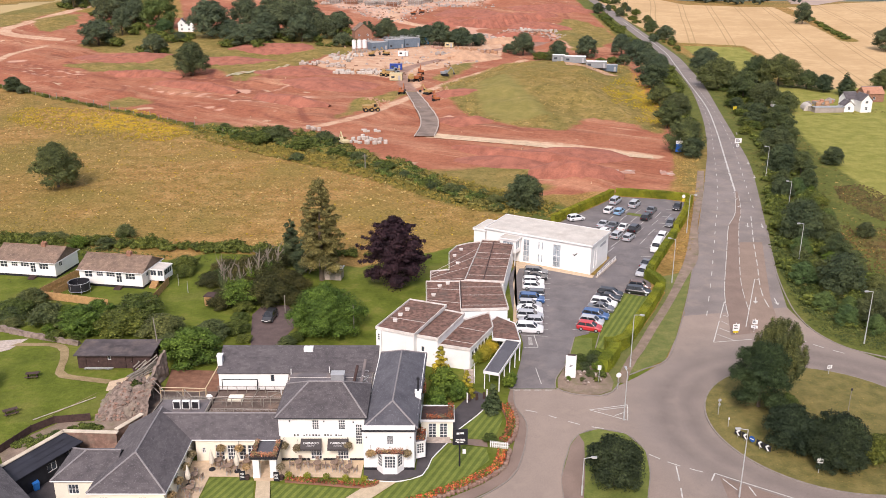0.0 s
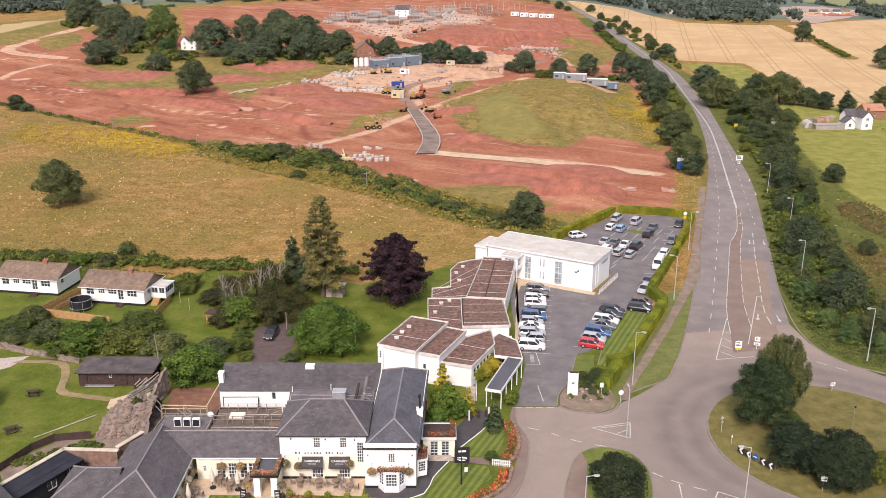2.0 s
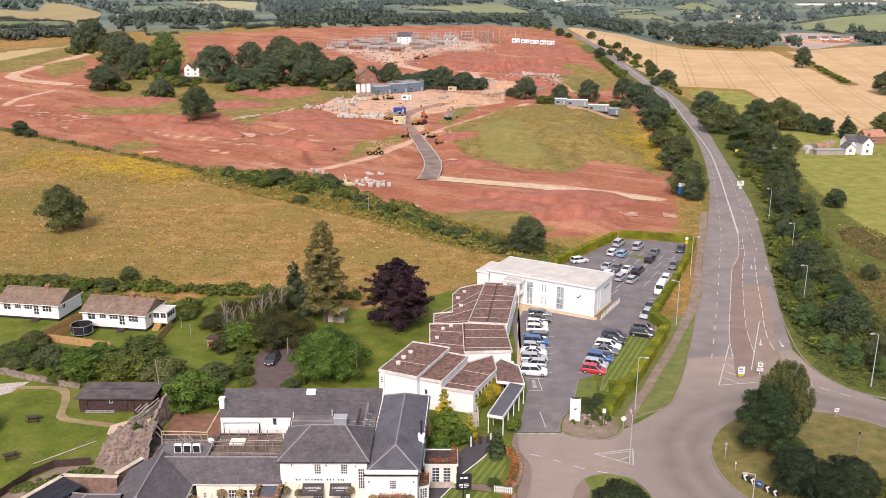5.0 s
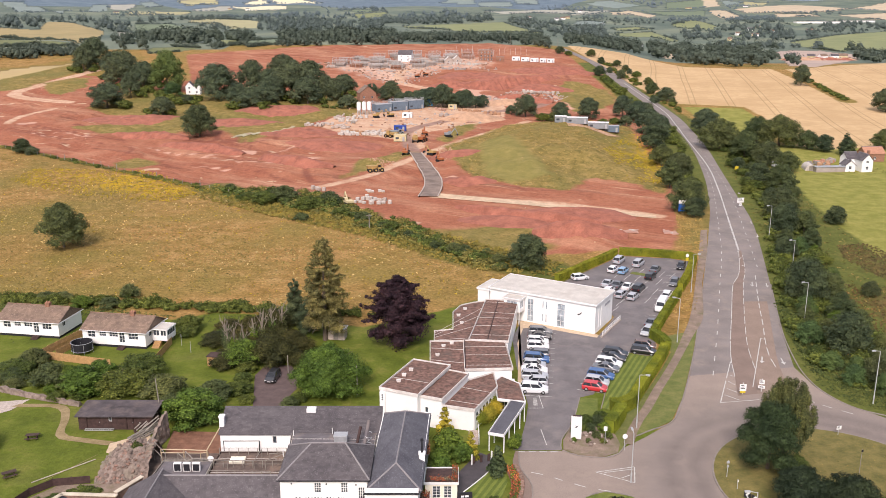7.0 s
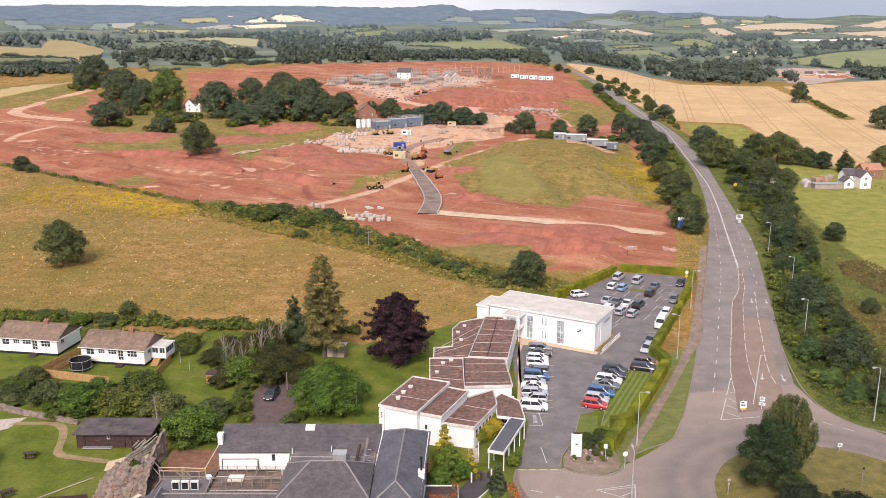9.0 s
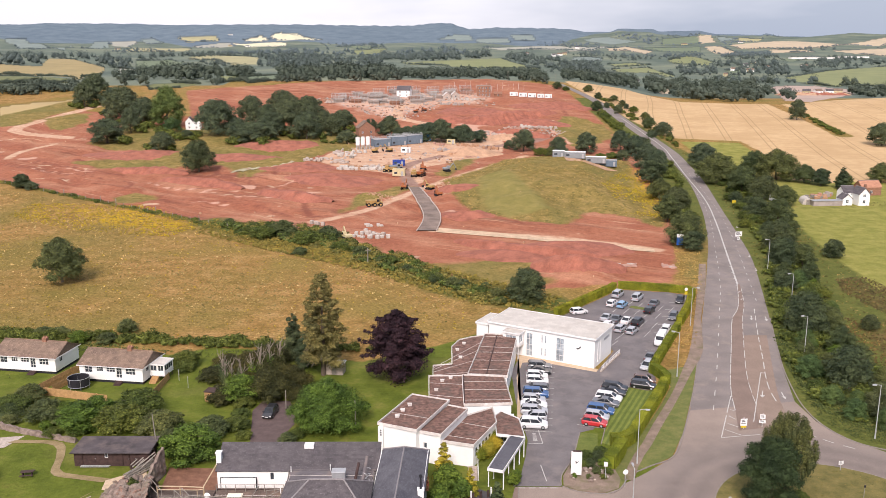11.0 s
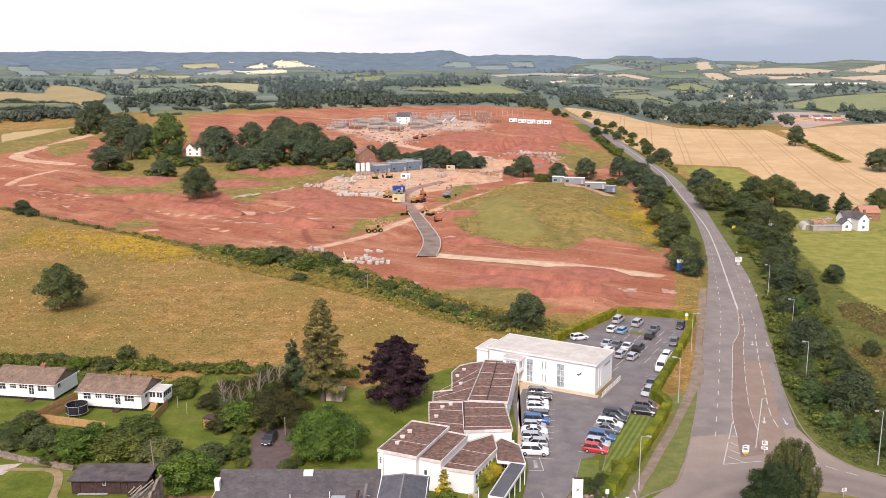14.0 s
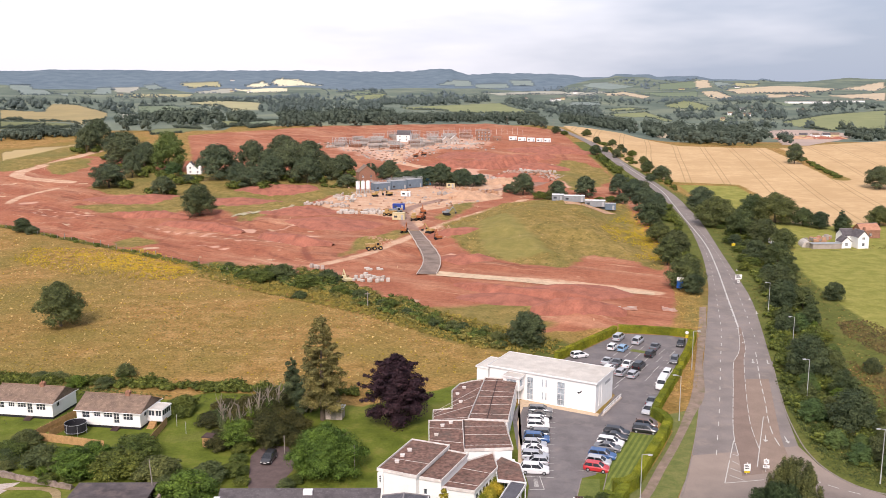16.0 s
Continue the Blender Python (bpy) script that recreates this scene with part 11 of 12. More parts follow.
flat("front_lawn", [(-26.9, 89.0), (-23.0, 89.0), (-21.5, 88.2), (-19.9, 76.0), (-27.4, 76.0)], 0.06, M["lawn_striped"], "striped mown lawn beside the terrace", "lawn", thick=0.05)
flat("front_lawn", [(-19.5, 87.9), (-9.2, 86.6), (-18.1, 76.6), (-17.7, 76.6)], 0.06, M["lawn_striped"], "striped mown front lawn of the inn", "lawn", thick=0.05)
tar = flat("tarmac_path", [(-8.95, 90.6), (-8.8, 88.7), (-5.1, 88.2), (-1.9, 89.6), (-0.9, 92.9), (1.0, 96.6), (1.7, 98.7), (5.6, 104.4), (7.4, 108.2), (5.0, 110.2), (1.8, 104.2), (-1.8, 101.4), (-2.35, 97.2), (-2.75, 90.6)], 0.05, M["tar_path"], "dark tarmac path round the inn with white edging", "path", thick=0.05)
kerb_line("edging", [(-8.8, 88.6), (-5.1, 88.1), (-1.9, 89.5), (-0.85, 92.9), (1.05, 96.5)], 0.1, 0.12, material=M["paint_white"], parent=tar)
kerb_line("edging", [(1.75, 98.6), (5.7, 104.3), (7.5, 108.2)], 0.1, 0.12, material=M["paint_white"], parent=tar)
flat("side_lawn", [(1.3, 96.3), (5.9, 95.4), (6.2, 92.7), (3.6, 89.4), (-0.3, 86.8), (-7.3, 83.0), (-14.8, 76.4), (-4.8, 87.9), (-1.7, 89.3), (-0.7, 92.8)], 0.06, M["lawn_striped"], "striped curving lawn beside the inn", "lawn", thick=0.05)
flat("side_lawn", [(1.8, 97.9), (6.0, 97.4), (7.3, 98.2), (8.4, 102.2), (8.3, 106.4), (7.3, 106.9), (5.8, 104.2)], 0.06, M["lawn_striped"], "striped mown lawn by the road", "lawn", thick=0.05)
flat("footpath", [(2.0, 97.7), (6.1, 97.2), (6.1, 95.6), (1.5, 96.5)], 0.055, M["asphalt_pink"], "short footpath to the inn gate", "path")
fw2 = strip("footway", [(10.0, 110.3), (9.3, 106.0), (10.2, 102.0), (9.6, 97.0), (8.8, 93.5), (7.6, 90.2), (4.6, 87.2), (0.6, 84.6), (-6.0, 80.4)], [(10.4, 110.2), (10.3, 106.0), (11.4, 101.5), (10.9, 97.0), (10.0, 93.0), (8.6, 89.3), (5.3, 85.8), (1.2, 83.2), (-5.6, 78.8)], 0.10, M["asphalt_pink"], "worn pinkish footway beside the inn's beds", "footway", 2.5)
kerb_line("kerb", [(10.5, 110.2), (10.4, 106.0), (11.5, 101.5), (11.0, 97.0), (10.1, 93.0), (8.7, 89.2), (5.4, 85.7), (1.3, 83.1), (-5.5, 78.7)], 0.12, 0.14, parent=fw2)


def leaf_cluster(name, c, size, radius, leafmat, parent, n, seed, squash=0.8):
    rng = np.random.default_rng(seed)
    pts, nrm = shell_points(rng, [(c[0], c[1], c[2], radius, radius, radius * squash)], n)
    v, q = leaf_quads(pts, nrm, size, rng)
    return part(name, mesh_of(name, v, q), M[leafmat], parent)


def flower_bed(line, width, leafmat, label, seed, height=0.34, density=64):
    e = thing("flower_bed", (*line[0], 0), 0, label, "flower bed", "flower beds of the inn")
    rng = np.random.default_rng(seed)
    p = [Vector((q.x - line[0][0], q.y - line[0][1])) for q in smooth_line(line, 0.8)]
    v, f = [], []
    cs = []
    for i, q in enumerate(p):
        d = (p[min(i + 1, len(p) - 1)] - p[max(0, i - 1)]).normalized()
        nr = Vector((-d.y, d.x)) * width / 2
        v += [(q.x + nr.x, q.y + nr.y, 0.0), (q.x + nr.x * 0.8, q.y + nr.y * 0.8, 0.2), (q.x - nr.x * 0.8, q.y - nr.y * 0.8, 0.2), (q.x - nr.x, q.y - nr.y, 0.0)]
        if i:
            k = i * 4
            f += [(k - 4 + j, k + j, k + j + 1, k - 3 + j) for j in range(3)]
            n = int((p[i] - p[i - 1]).length * width * density)
            s, t = rng.random(n), rng.uniform(-0.9, 0.9, n)
            clump = 0.6 + 0.5 * np.sin(np.arange(n) * 0 + i * 1.7) ** 2
            cs.append(np.stack([p[i - 1].x + (p[i].x - p[i - 1].x) * s + nr.x * t, p[i - 1].y + (p[i].y - p[i - 1].y) * s + nr.y * t, 0.2 + height * clump * rng.random(n)], 1))
    part("soil", mesh_of("soil", v, f), M["soil_red"], e)
    c = np.concatenate(cs)
    pick = rng.random(len(c)) < 0.62
    for nm, sel, mat, sz in (("blossom", pick, leafmat, 0.2), ("greenery", ~pick, "leaf_bright", 0.22)):
        nrm = np.array([0, -0.2, 1.0]) + rng.normal(scale=0.5, size=(int(sel.sum()), 3))
        nrm /= np.linalg.norm(nrm, axis=1, keepdims=True)
        vv_, qq_ = leaf_quads(c[sel], nrm, sz, rng)
        part(nm, mesh_of(nm, vv_, qq_), M[mat], e)
    return e


flower_bed([(8.9, 106.0), (9.5, 102.1), (8.9, 98.4), (8.0, 96.8)], 1.3, "flower_red", "curved bed of red flowers beside the road", 1)
flower_bed([(7.9, 94.6), (7.0, 91.4), (4.4, 88.8), (1.2, 86.5), (-3.5, 84.0), (-8.0, 81.6)], 1.3, "flower_red", "long curved bed of red flowers beside the lawn", 2)
flower_bed([(-17.9, 88.5), (-13.5, 87.9), (-8.6, 87.3), (-7.2, 88.1)], 0.9, "flower_red", "bed of orange and red flowers below the terrace", 3)
rock = thing("garden_wall", (9.6, 106.0, 0), 0, "low rough stone retaining wall round the flower beds", "wall")
rs = random.Random(4)
for line in ([(9.8, 106.2), (10.3, 102.1), (9.6, 97.8), (8.7, 96.2)], [(8.8, 94.4), (7.8, 90.9), (5.0, 88.0), (1.6, 85.7), (-3.2, 83.1)]):
    for q in smooth_line(line, 0.55):
        bm = boxes((-0.26, -0.2, 0.02, 0.26, 0.2, rs.uniform(0.35, 0.55)), bevel=0.06)
        st = part("stone", bm, M["stone_red"], rock)
        st.matrix_basis = pose(q.x - 9.6, q.y - 106.0, 0, 0, 0, rs.uniform(0, 180))
for i in range(5):
    x, y = -17.6 + 2.25 * i, 88.75 - 0.22 * i
    e = thing("topiary_bush", (x, y, 0.05), 0, "small clipped yellow-green bush at the terrace edge", "bush", "terrace bushes")
    leaf_cluster("foliage", (0, 0, 0.5), 0.11, 0.38, "leaf_hedge", e, 320, i, 1.15)
    part("stem", boxes((-0.05, -0.05, 0, 0.05, 0.05, 0.4)), M["bark"], e)


def dining_set(x, y, turn, seed):
    """A round terrace table, with loose chairs drawn up to it."""
    t = thing("terrace_table", (x, y, 0.07), turn, "brown slatted round terrace table", "table", "terrace tables")
    bm = bmesh.new()
    rod(bm, (0, 0, 0.70), (0, 0, 0.74), 0.48, 0.48, 18)
    part("tabletop", bm, M["furniture"], t)
    for i in range(4):
        a = i * math.pi / 2 + 0.78
        bm = bmesh.new()
        rod(bm, (math.cos(a) * 0.4, math.sin(a) * 0.4, 0), (math.cos(a) * 0.2, math.sin(a) * 0.2, 0.7), 0.03, 0.03, 6)
        part("leg", bm, M["furniture"], t)
    rng = random.Random(seed)
    for i in range(4):
        a = i * math.pi / 2 + rng.uniform(-0.3, 0.3)
        m = pose(x, y, 0.07, 0, 0, math.degrees(a)) @ pose(0.82, 0, 0, 0, 0, rng.uniform(-15, 15))
        if "chair" not in _cars:
            c = thing("terrace_chair", (0, 0, 0), 0, "brown metal and slat terrace chair", "chair", "terrace chairs")
            part("seat", boxes((-0.24, -0.24, 0.42, 0.24, 0.24, 0.47), bevel=0.015), M["furniture"], c)
            part("backrest", boxes((0.2, -0.24, 0.55, 0.25, 0.24, 0.92), bevel=0.015), M["furniture"], c)
            for sx in (-0.2, 0.2):
                for sy in (-0.2, 0.2):
                    part("leg", boxes((sx - 0.02, sy - 0.02, 0, sx + 0.02, sy + 0.02, 0.9 if sx > 0 else 0.42)), M["metal_grey"], c)
            c.matrix_basis = m
            _cars["chair"] = c
        else:
            copy_thing(_cars["chair"], m)


for i, (x, y) in enumerate(((-16.8, 91.2), (-14.5, 91.0), (-12.5, 91.1), (-10.7, 90.2), (-26.5, 91.6), (-23.0, 91.4), (-28.4, 86.0), (-28.6, 88.6), (-28.4, 83.2), (-25.0, 90.4))):
    dining_set(x, y, 20 * i, i)
for x, y in ((-27.0, 90.6), (-23.9, 90.2), (-28.9, 87.3)):
    e = thing("parasol", (x, y, 0.07), 0, "closed cream parasol on a dark base", "parasol", "closed parasols")
    bm = bmesh.new()
    rod(bm, (0, 0, 0), (0, 0, 2.7), 0.03, 0.03, 6)
    part("pole", bm, M["timber_dark"], e)
    bm = bmesh.new()
    rod(bm, (0, 0, 0.95), (0, 0, 1.5), 0.26, 0.32, 9)
    rod(bm, (0, 0, 1.5), (0, 0, 2.75), 0.32, 0.05, 9)
    part("furled_canopy", bm, M["parasol"], e)
    bm = bmesh.new()
    rod(bm, (0, 0, 0), (0, 0, 0.12), 0.4, 0.36, 12)
    part("base", bm, M["paint_black"], e)


def hanging_basket(x, y, z, seed, side=(0, -1)):
    e = thing("hanging_basket", (x, y, z), 0, "overflowing hanging flower basket on a wall bracket", "hanging basket", "hanging baskets")
    leaf_cluster("blossom", (side[0] * 0.45, side[1] * 0.45, 0), 0.15, 0.5, "basket_leaf", e, 360, seed, 0.8)
    bm = bmesh.new()
    rod(bm, (0, 0, 0.9), (side[0] * 0.45, side[1] * 0.45, 0.95), 0.025, 0.025, 5)
    rod(bm, (side[0] * 0.45, side[1] * 0.45, 0.95), (side[0] * 0.45, side[1] * 0.45, 0.2), 0.012, 0.012, 4)
    part("bracket", bm, M["paint_black"], e)
    bm = bmesh.new()
    rod(bm, (side[0] * 0.45, side[1] * 0.45, -0.3), (side[0] * 0.45, side[1] * 0.45, 0.0), 0.14, 0.3, 10)
    part("basket", bm, M["timber_dark"], e)


for i, (x, y, z) in enumerate(((-18.6, 92.65, 2.35), (-10.95, 92.65, 2.35), (-8.05, 90.65, 2.5), (-3.75, 90.65, 2.5), (-26.2, 92.55, 2.0), (-24.0, 92.55, 2.0), (-21.3, 92.55, 2.0), (-17.0, 92.65, 2.0))):
    hanging_basket(x, y, z, i)
for i, y in enumerate((82.8, 85.6, 88.4, 91.0)):
    hanging_basket(-29.85, y, 1.9, 20 + i, (1, 0))
# trough planting on the bay, the porches and the side roofs
for i, (x0, x1, y0, y1, z, mat) in enumerate(((-7.4, -4.1, 89.5, 90.1, 2.95, "flower_mixed"), (-21.9, -18.9, 88.8, 89.3, 3.0, "flower_mixed"), (-21.9, -21.4, 88.9, 92.0, 3.0, "flower_mixed"), (-19.4, -18.9, 88.9, 92.0, 3.0, "flower_mixed"), (-1.6, 1.9, 97.5, 98.1, 2.95, "flower_red"), (1.2, 1.9, 98.2, 101.0, 2.95, "flower_red"), (-2.7, -1.6, 92.6, 94.9, 2.9, "flower_red"), (-2.4, -1.7, 104.0, 107.0, 3.0, "flower_red"))):
    e = thing("flower_trough", ((x0 + x1) / 2, (y0 + y1) / 2, z), 0, "long trough of trailing red and orange flowers on a roof edge", "flower trough", "roof troughs")
    w, d = (x1 - x0) / 2, (y1 - y0) / 2
    part("trough", boxes((-w, -d * 0.7, -0.12, w, d * 0.7, 0.12)), M["timber_dark"], e)
    rng = np.random.default_rng(40 + i)
    n = int(170 * max(w, d) * 2)
    c = np.stack([rng.uniform(-w, w, n), rng.uniform(-d * 1.1, d * 1.1, n), 0.06 + rng.normal(0.12, 0.13, n)], 1)
    nrm = np.array([0, -0.4, 1.0]) + rng.normal(scale=0.6, size=(n, 3))
    nrm /= np.linalg.norm(nrm, axis=1, keepdims=True)
    pick = (rng.random(n) < 0.55) & (np.sin(c[:, 0] * 2.3 + c[:, 1] * 3.1 + i) > -0.55)
    for nm, sel, mt in (("blossom", pick, mat), ("greenery", ~pick & (rng.random(n) < 0.55), "basket_leaf")):
        v, q = leaf_quads(c[sel], nrm[sel], 0.14, rng)
        part(nm, mesh_of(nm, v, q), M[mt], e)
for x, y in ((-18.4, 88.6), (-22.4, 88.6)):
    e = thing("potted_bay_tree", (x, y, 0.07), 0, "clipped bay tree in a dark tub by the porch", "potted plant")
    bm = bmesh.new()
    rod(bm, (0, 0, 0), (0, 0, 0.5), 0.24, 0.3, 12)
    part("tub", bm, M["timber_dark"], e)
    bm = bmesh.new()
    rod(bm, (0, 0, 0.5), (0, 0, 1.4), 0.035, 0.03, 6)
    part("stem", bm, M["bark"], e)
    leaf_cluster("foliage", (0, 0, 1.65), 0.13, 0.5, "basket_leaf", e, 300, 9, 0.7)
for i, (x, y) in enumerate(((-22.9, 88.4), (-18.9, 88.2))):
    e = thing("menu_board", (x, y, 0.07), 8 - 16 * i, "small black free-standing menu board", "sign")
    part("frame", boxes((-0.35, -0.04, 0, 0.35, 0.04, 1.25), bevel=0.015), M["paint_black"], e)
    for k in range(4):
        part("writing_bar", boxes((-0.24, -0.05, 0.35 + 0.2 * k, 0.2, -0.041, 0.41 + 0.2 * k)), M["paint_white"], e)

# shrubs between inn, hotel and car park
gold = template("golden_conifer", 81, 2600, 0.2, 2.6, 5.2, 0.2, lobes_cone, 20, "leaf_gold", 0.1, 4, "conifer", "golden yellow conical conifer between the buildings")
plant(gold, 0.3, 112.8, 3.6, 0.8)
for x, y, w in ((-32.8, 134.0, 3.6), (-33.2, 138.0, 4.2), (-31.6, 130.0, 3.2), (-22.4, 126.6, 3.2), (-30.6, 126.0, 3.0)):
    plant(SMALL[0], x, y, w, 0.6, "", "garden shrubs")
plant(gold, 3.8, 108.4, 2.6, 0.8)
shrub = template("garden_shrub", 82, 3000, 0.2, 4.0, 3.4, 0.1, lobes_broad, 16, "leaf_bright", 0.1, 3, "shrub", "rounded bright green garden shrub")
for x, y, w in ((0.6, 109.0, 4.6), (2.6, 107.6, 3.2), (-0.5, 106.2, 3.0), (9.9, 111.2, 2.2), (10.4, 112.6, 1.8), (-0.2, 103.8, 3.2)):
    plant(shrub, x, y, w)
ball = template("golden_shrub", 83, 3200, 0.11, 2.6, 2.4, 0.0, lambda g, w, h, lo, k: [(0, 0, h * 0.5, w * 0.48, w * 0.48, h * 0.5)], 1, "leaf_gold", 0.08, 2, "shrub", "clipped golden shrub against the hotel wall")
for x, y, w in ((6.5, 119.6, 2.6), (7.9, 121.9, 2.4), (6.9, 121.2, 2.2)):
    plant(ball, x, y, w)
green_ball = template("clipped_shrub", 86, 3200, 0.11, 2.6, 2.2, 0.0, lambda g, w, h, lo, k: [(0, 0, h * 0.5, w * 0.48, w * 0.48, h * 0.5)], 1, "leaf_hedge", 0.08, 2, "shrub", "clipped round olive shrub beside the porch")
for x, y, w in ((5.4, 118.6, 2.4), (7.2, 123.6, 3.0)):
    plant(green_ball, x, y, w)
spruce = template("young_conifer", 84, 3000, 0.2, 2.8, 3.8, 0.1, lobes_cone, 22, "leaf_oak", 0.08, 4, "conifer", "small dark green conifer at the corner of the lawn")
plant(spruce, 7.2, 104.6, 3.0)
plant(SMALL[0], -41.2, 107.1, 2.8, 1.7, "bush rooted at the top of a stone bank")
plant(SMALL[0], 6.4, 97.0, 2.2, 0.7)
for i, (x, y, w) in enumerate(((21.0, 118.6, 2.6), (22.8, 118.4, 2.4), (23.4, 116.0, 2.2), (20.4, 116.4, 1.8), (22.0, 114.4, 1.6), (19.6, 118.4, 1.8), (23.4, 119.8, 2.6), (21.4, 116.4, 2.0), (19.0, 115.6, 1.4), (22.6, 112.8, 1.3), (20.6, 113.0, 1.1), (18.6, 113.2, 1.0), (23.6, 114.2, 1.6))):
    plant(SMALL[i % 3], x, y, w, 0.9, "", "entrance bed shrubs")
rb = random.Random(14)
for i in range(34):
    a = rb.uniform(0, 6.28)
    x, y = 20.6 + 2.9 * math.cos(a) * rb.uniform(0.6, 1), 113.6 + 2.2 * math.sin(a) * rb.uniform(0.5, 1)
    if y < 111.6:
        y += 1.2
    r = rb.uniform(0.16, 0.38)
    bm = bmesh.new()
    bmesh.ops.create_icosphere(bm, subdivisions=2, radius=r)
    for v in bm.verts:
        v.co *= 1 + 0.3 * noise.noise(v.co * 3 + Vector((i, 0, 0)))
        v.co.z *= 0.7
    ob = part("rockery_stone", bm, M["stone_grey" if i % 3 else "stone_pale"])
    ob.location = (x, y, 0.15 + r * 0.4)
    tagged(ob, "rough pale rockery stone in the entrance bed", "stone", "rockery stones")
# steps and gate posts on the path to the hotel
e = thing("path_gate", (5.2, 107.2, 0.05), 20, "white timber gate posts and rail across a garden path", "gate")
for x in (-1.4, 1.5):
    part("post", boxes((x - 0.09, -0.09, 0, x + 0.09, 0.09, 1.5), bevel=0.02), M["paint_white"], e)
for x in (-1.3, -0.2, 0.9):
    part("rail_panel", boxes((x, -0.03, 0.15, x + 0.35, 0.03, 1.2)), M["timber_dark"], e)
e = thing("picket_fence", (6.4, 95.6, 0.05), -12, "short white picket fence at the garden gate", "fence")
for i in range(9):
    part("picket", boxes((0.26 * i, -0.02, 0, 0.26 * i + 0.14, 0.02, 0.9)), M["paint_white"], e)
part("rail", boxes((0, 0.02, 0.25, 2.4, 0.06, 0.33)), M["paint_white"], e)
part("rail", boxes((0, 0.02, 0.65, 2.4, 0.06, 0.73)), M["paint_white"], e)

# ---- yards and gardens to the west ----
drive = flat("driveway", [(-31.0, 134.0), (-29.2, 124.0), (-28.6, 113.0), (-25.4, 113.0), (-25.3, 124.2), (-23.6, 131.0), (-24.2, 136.1), (-26.0, 140.5), (-30.4, 140.5), (-31.4, 136.5)], 0.04, M["drive"], "worn reddish tarmac private driveway", "driveway")
flat("gravel_patch", [(-80.0, 122.0), (-69.0, 126.2), (-64.8, 127.0), (-66.0, 123.0), (-72.0, 118.5)], 0.04, M["stone_pale"], "pale sandy gravel patch by a garden", "gravel")
for line, w in (([(-66.0, 124.9), (-58.9, 124.4), (-56.4, 120.0), (-55.0, 115.0), (-51.0, 113.6), (-46.8, 112.6)], 1.3), ([(-52.0, 102.4), (-49.8, 105.8), (-47.6, 109.4)], 0.6)):
    lft = [(x - w * 0.35, y - w * 0.4) for x, y in line]
    rgt = [(x + w * 0.35, y + w * 0.4) for x, y in line]
    strip("garden_path", lft, rgt, 0.045, M["dry_verge"], "worn sandy path across a garden lawn", "path", 1.5)
flat("yard", [(-47.0, 112.6), (-42.4, 116.0), (-41.0, 112.0), (-43.5, 109.0), (-46.6, 110.0)], 0.05, M["patio"], "pale paved yard beside the garden store", "yard")
flat("bare_bed", [(-39.2, 116.4), (-31.0, 116.0), (-30.4, 109.0), (-38.4, 109.4)], 0.05, M["soil_red"], "bare red soil yard behind the inn", "bed")


def rubble(name, line, thick, h0, h1, label, seed, mat="stone_red"):
    """An old rubble wall as one worn mass: lumpy faces and a broken, slumping top."""
    p = smooth_line(line, 0.35)
    v, f = [], []
    rows = 9
    for i, q in enumerate(p):
        d = (p[min(i + 1, len(p) - 1)] - p[max(0, i - 1)]).normalized()
        nr = Vector((-d.y, d.x, 0))
        t = i / (len(p) - 1)
        h = (h0 + (h1 - h0) * t) * (1 + 0.3 * noise.noise((i * 0.23, seed, 0)))
        ring = []
        for s in (1, -1):
            col = []
            for k in range(rows):
                z = h * k / (rows - 1)
                w = thick / 2 * (1.25 - 0.55 * k / (rows - 1)) + 0.22 * noise.noise((q.x * 1.6, q.y * 1.6 + s * 5, z * 1.8 + seed))
                col.append((q.x + s * nr.x * w, q.y + s * nr.y * w, z + 0.12 * noise.noise((q.x * 2, q.y * 2, z + 9))))
            ring += col if s > 0 else col[::-1]
        v += ring
    m = 2 * rows
    for i in range(len(p) - 1):
        for k in range(m - 1):
            f.append((i * m + k, (i + 1) * m + k, (i + 1) * m + k + 1, i * m + k + 1))
    f += [tuple(range(m)), tuple(range((len(p) - 1) * m, len(p) * m))[::-1]]
    return tagged(part(name, mesh_of(name, v, f), M[mat]), label, "wall", "old stone walls")


rubble("ruined_wall", [(-40.5, 108.4), (-40.0, 111.6), (-39.4, 114.8)], 0.55, 1.5, 3.9, "leaning old grey stone wall beside a shed", 3, "stone_grey")
rubble("garden_wall", [(-78.0, 133.0), (-71.0, 130.3), (-64.4, 127.6), (-55.9, 124.7)], 0.6, 0.9, 0.7, "low buff rubble retaining wall below shrubs", 6, "stone_grey")


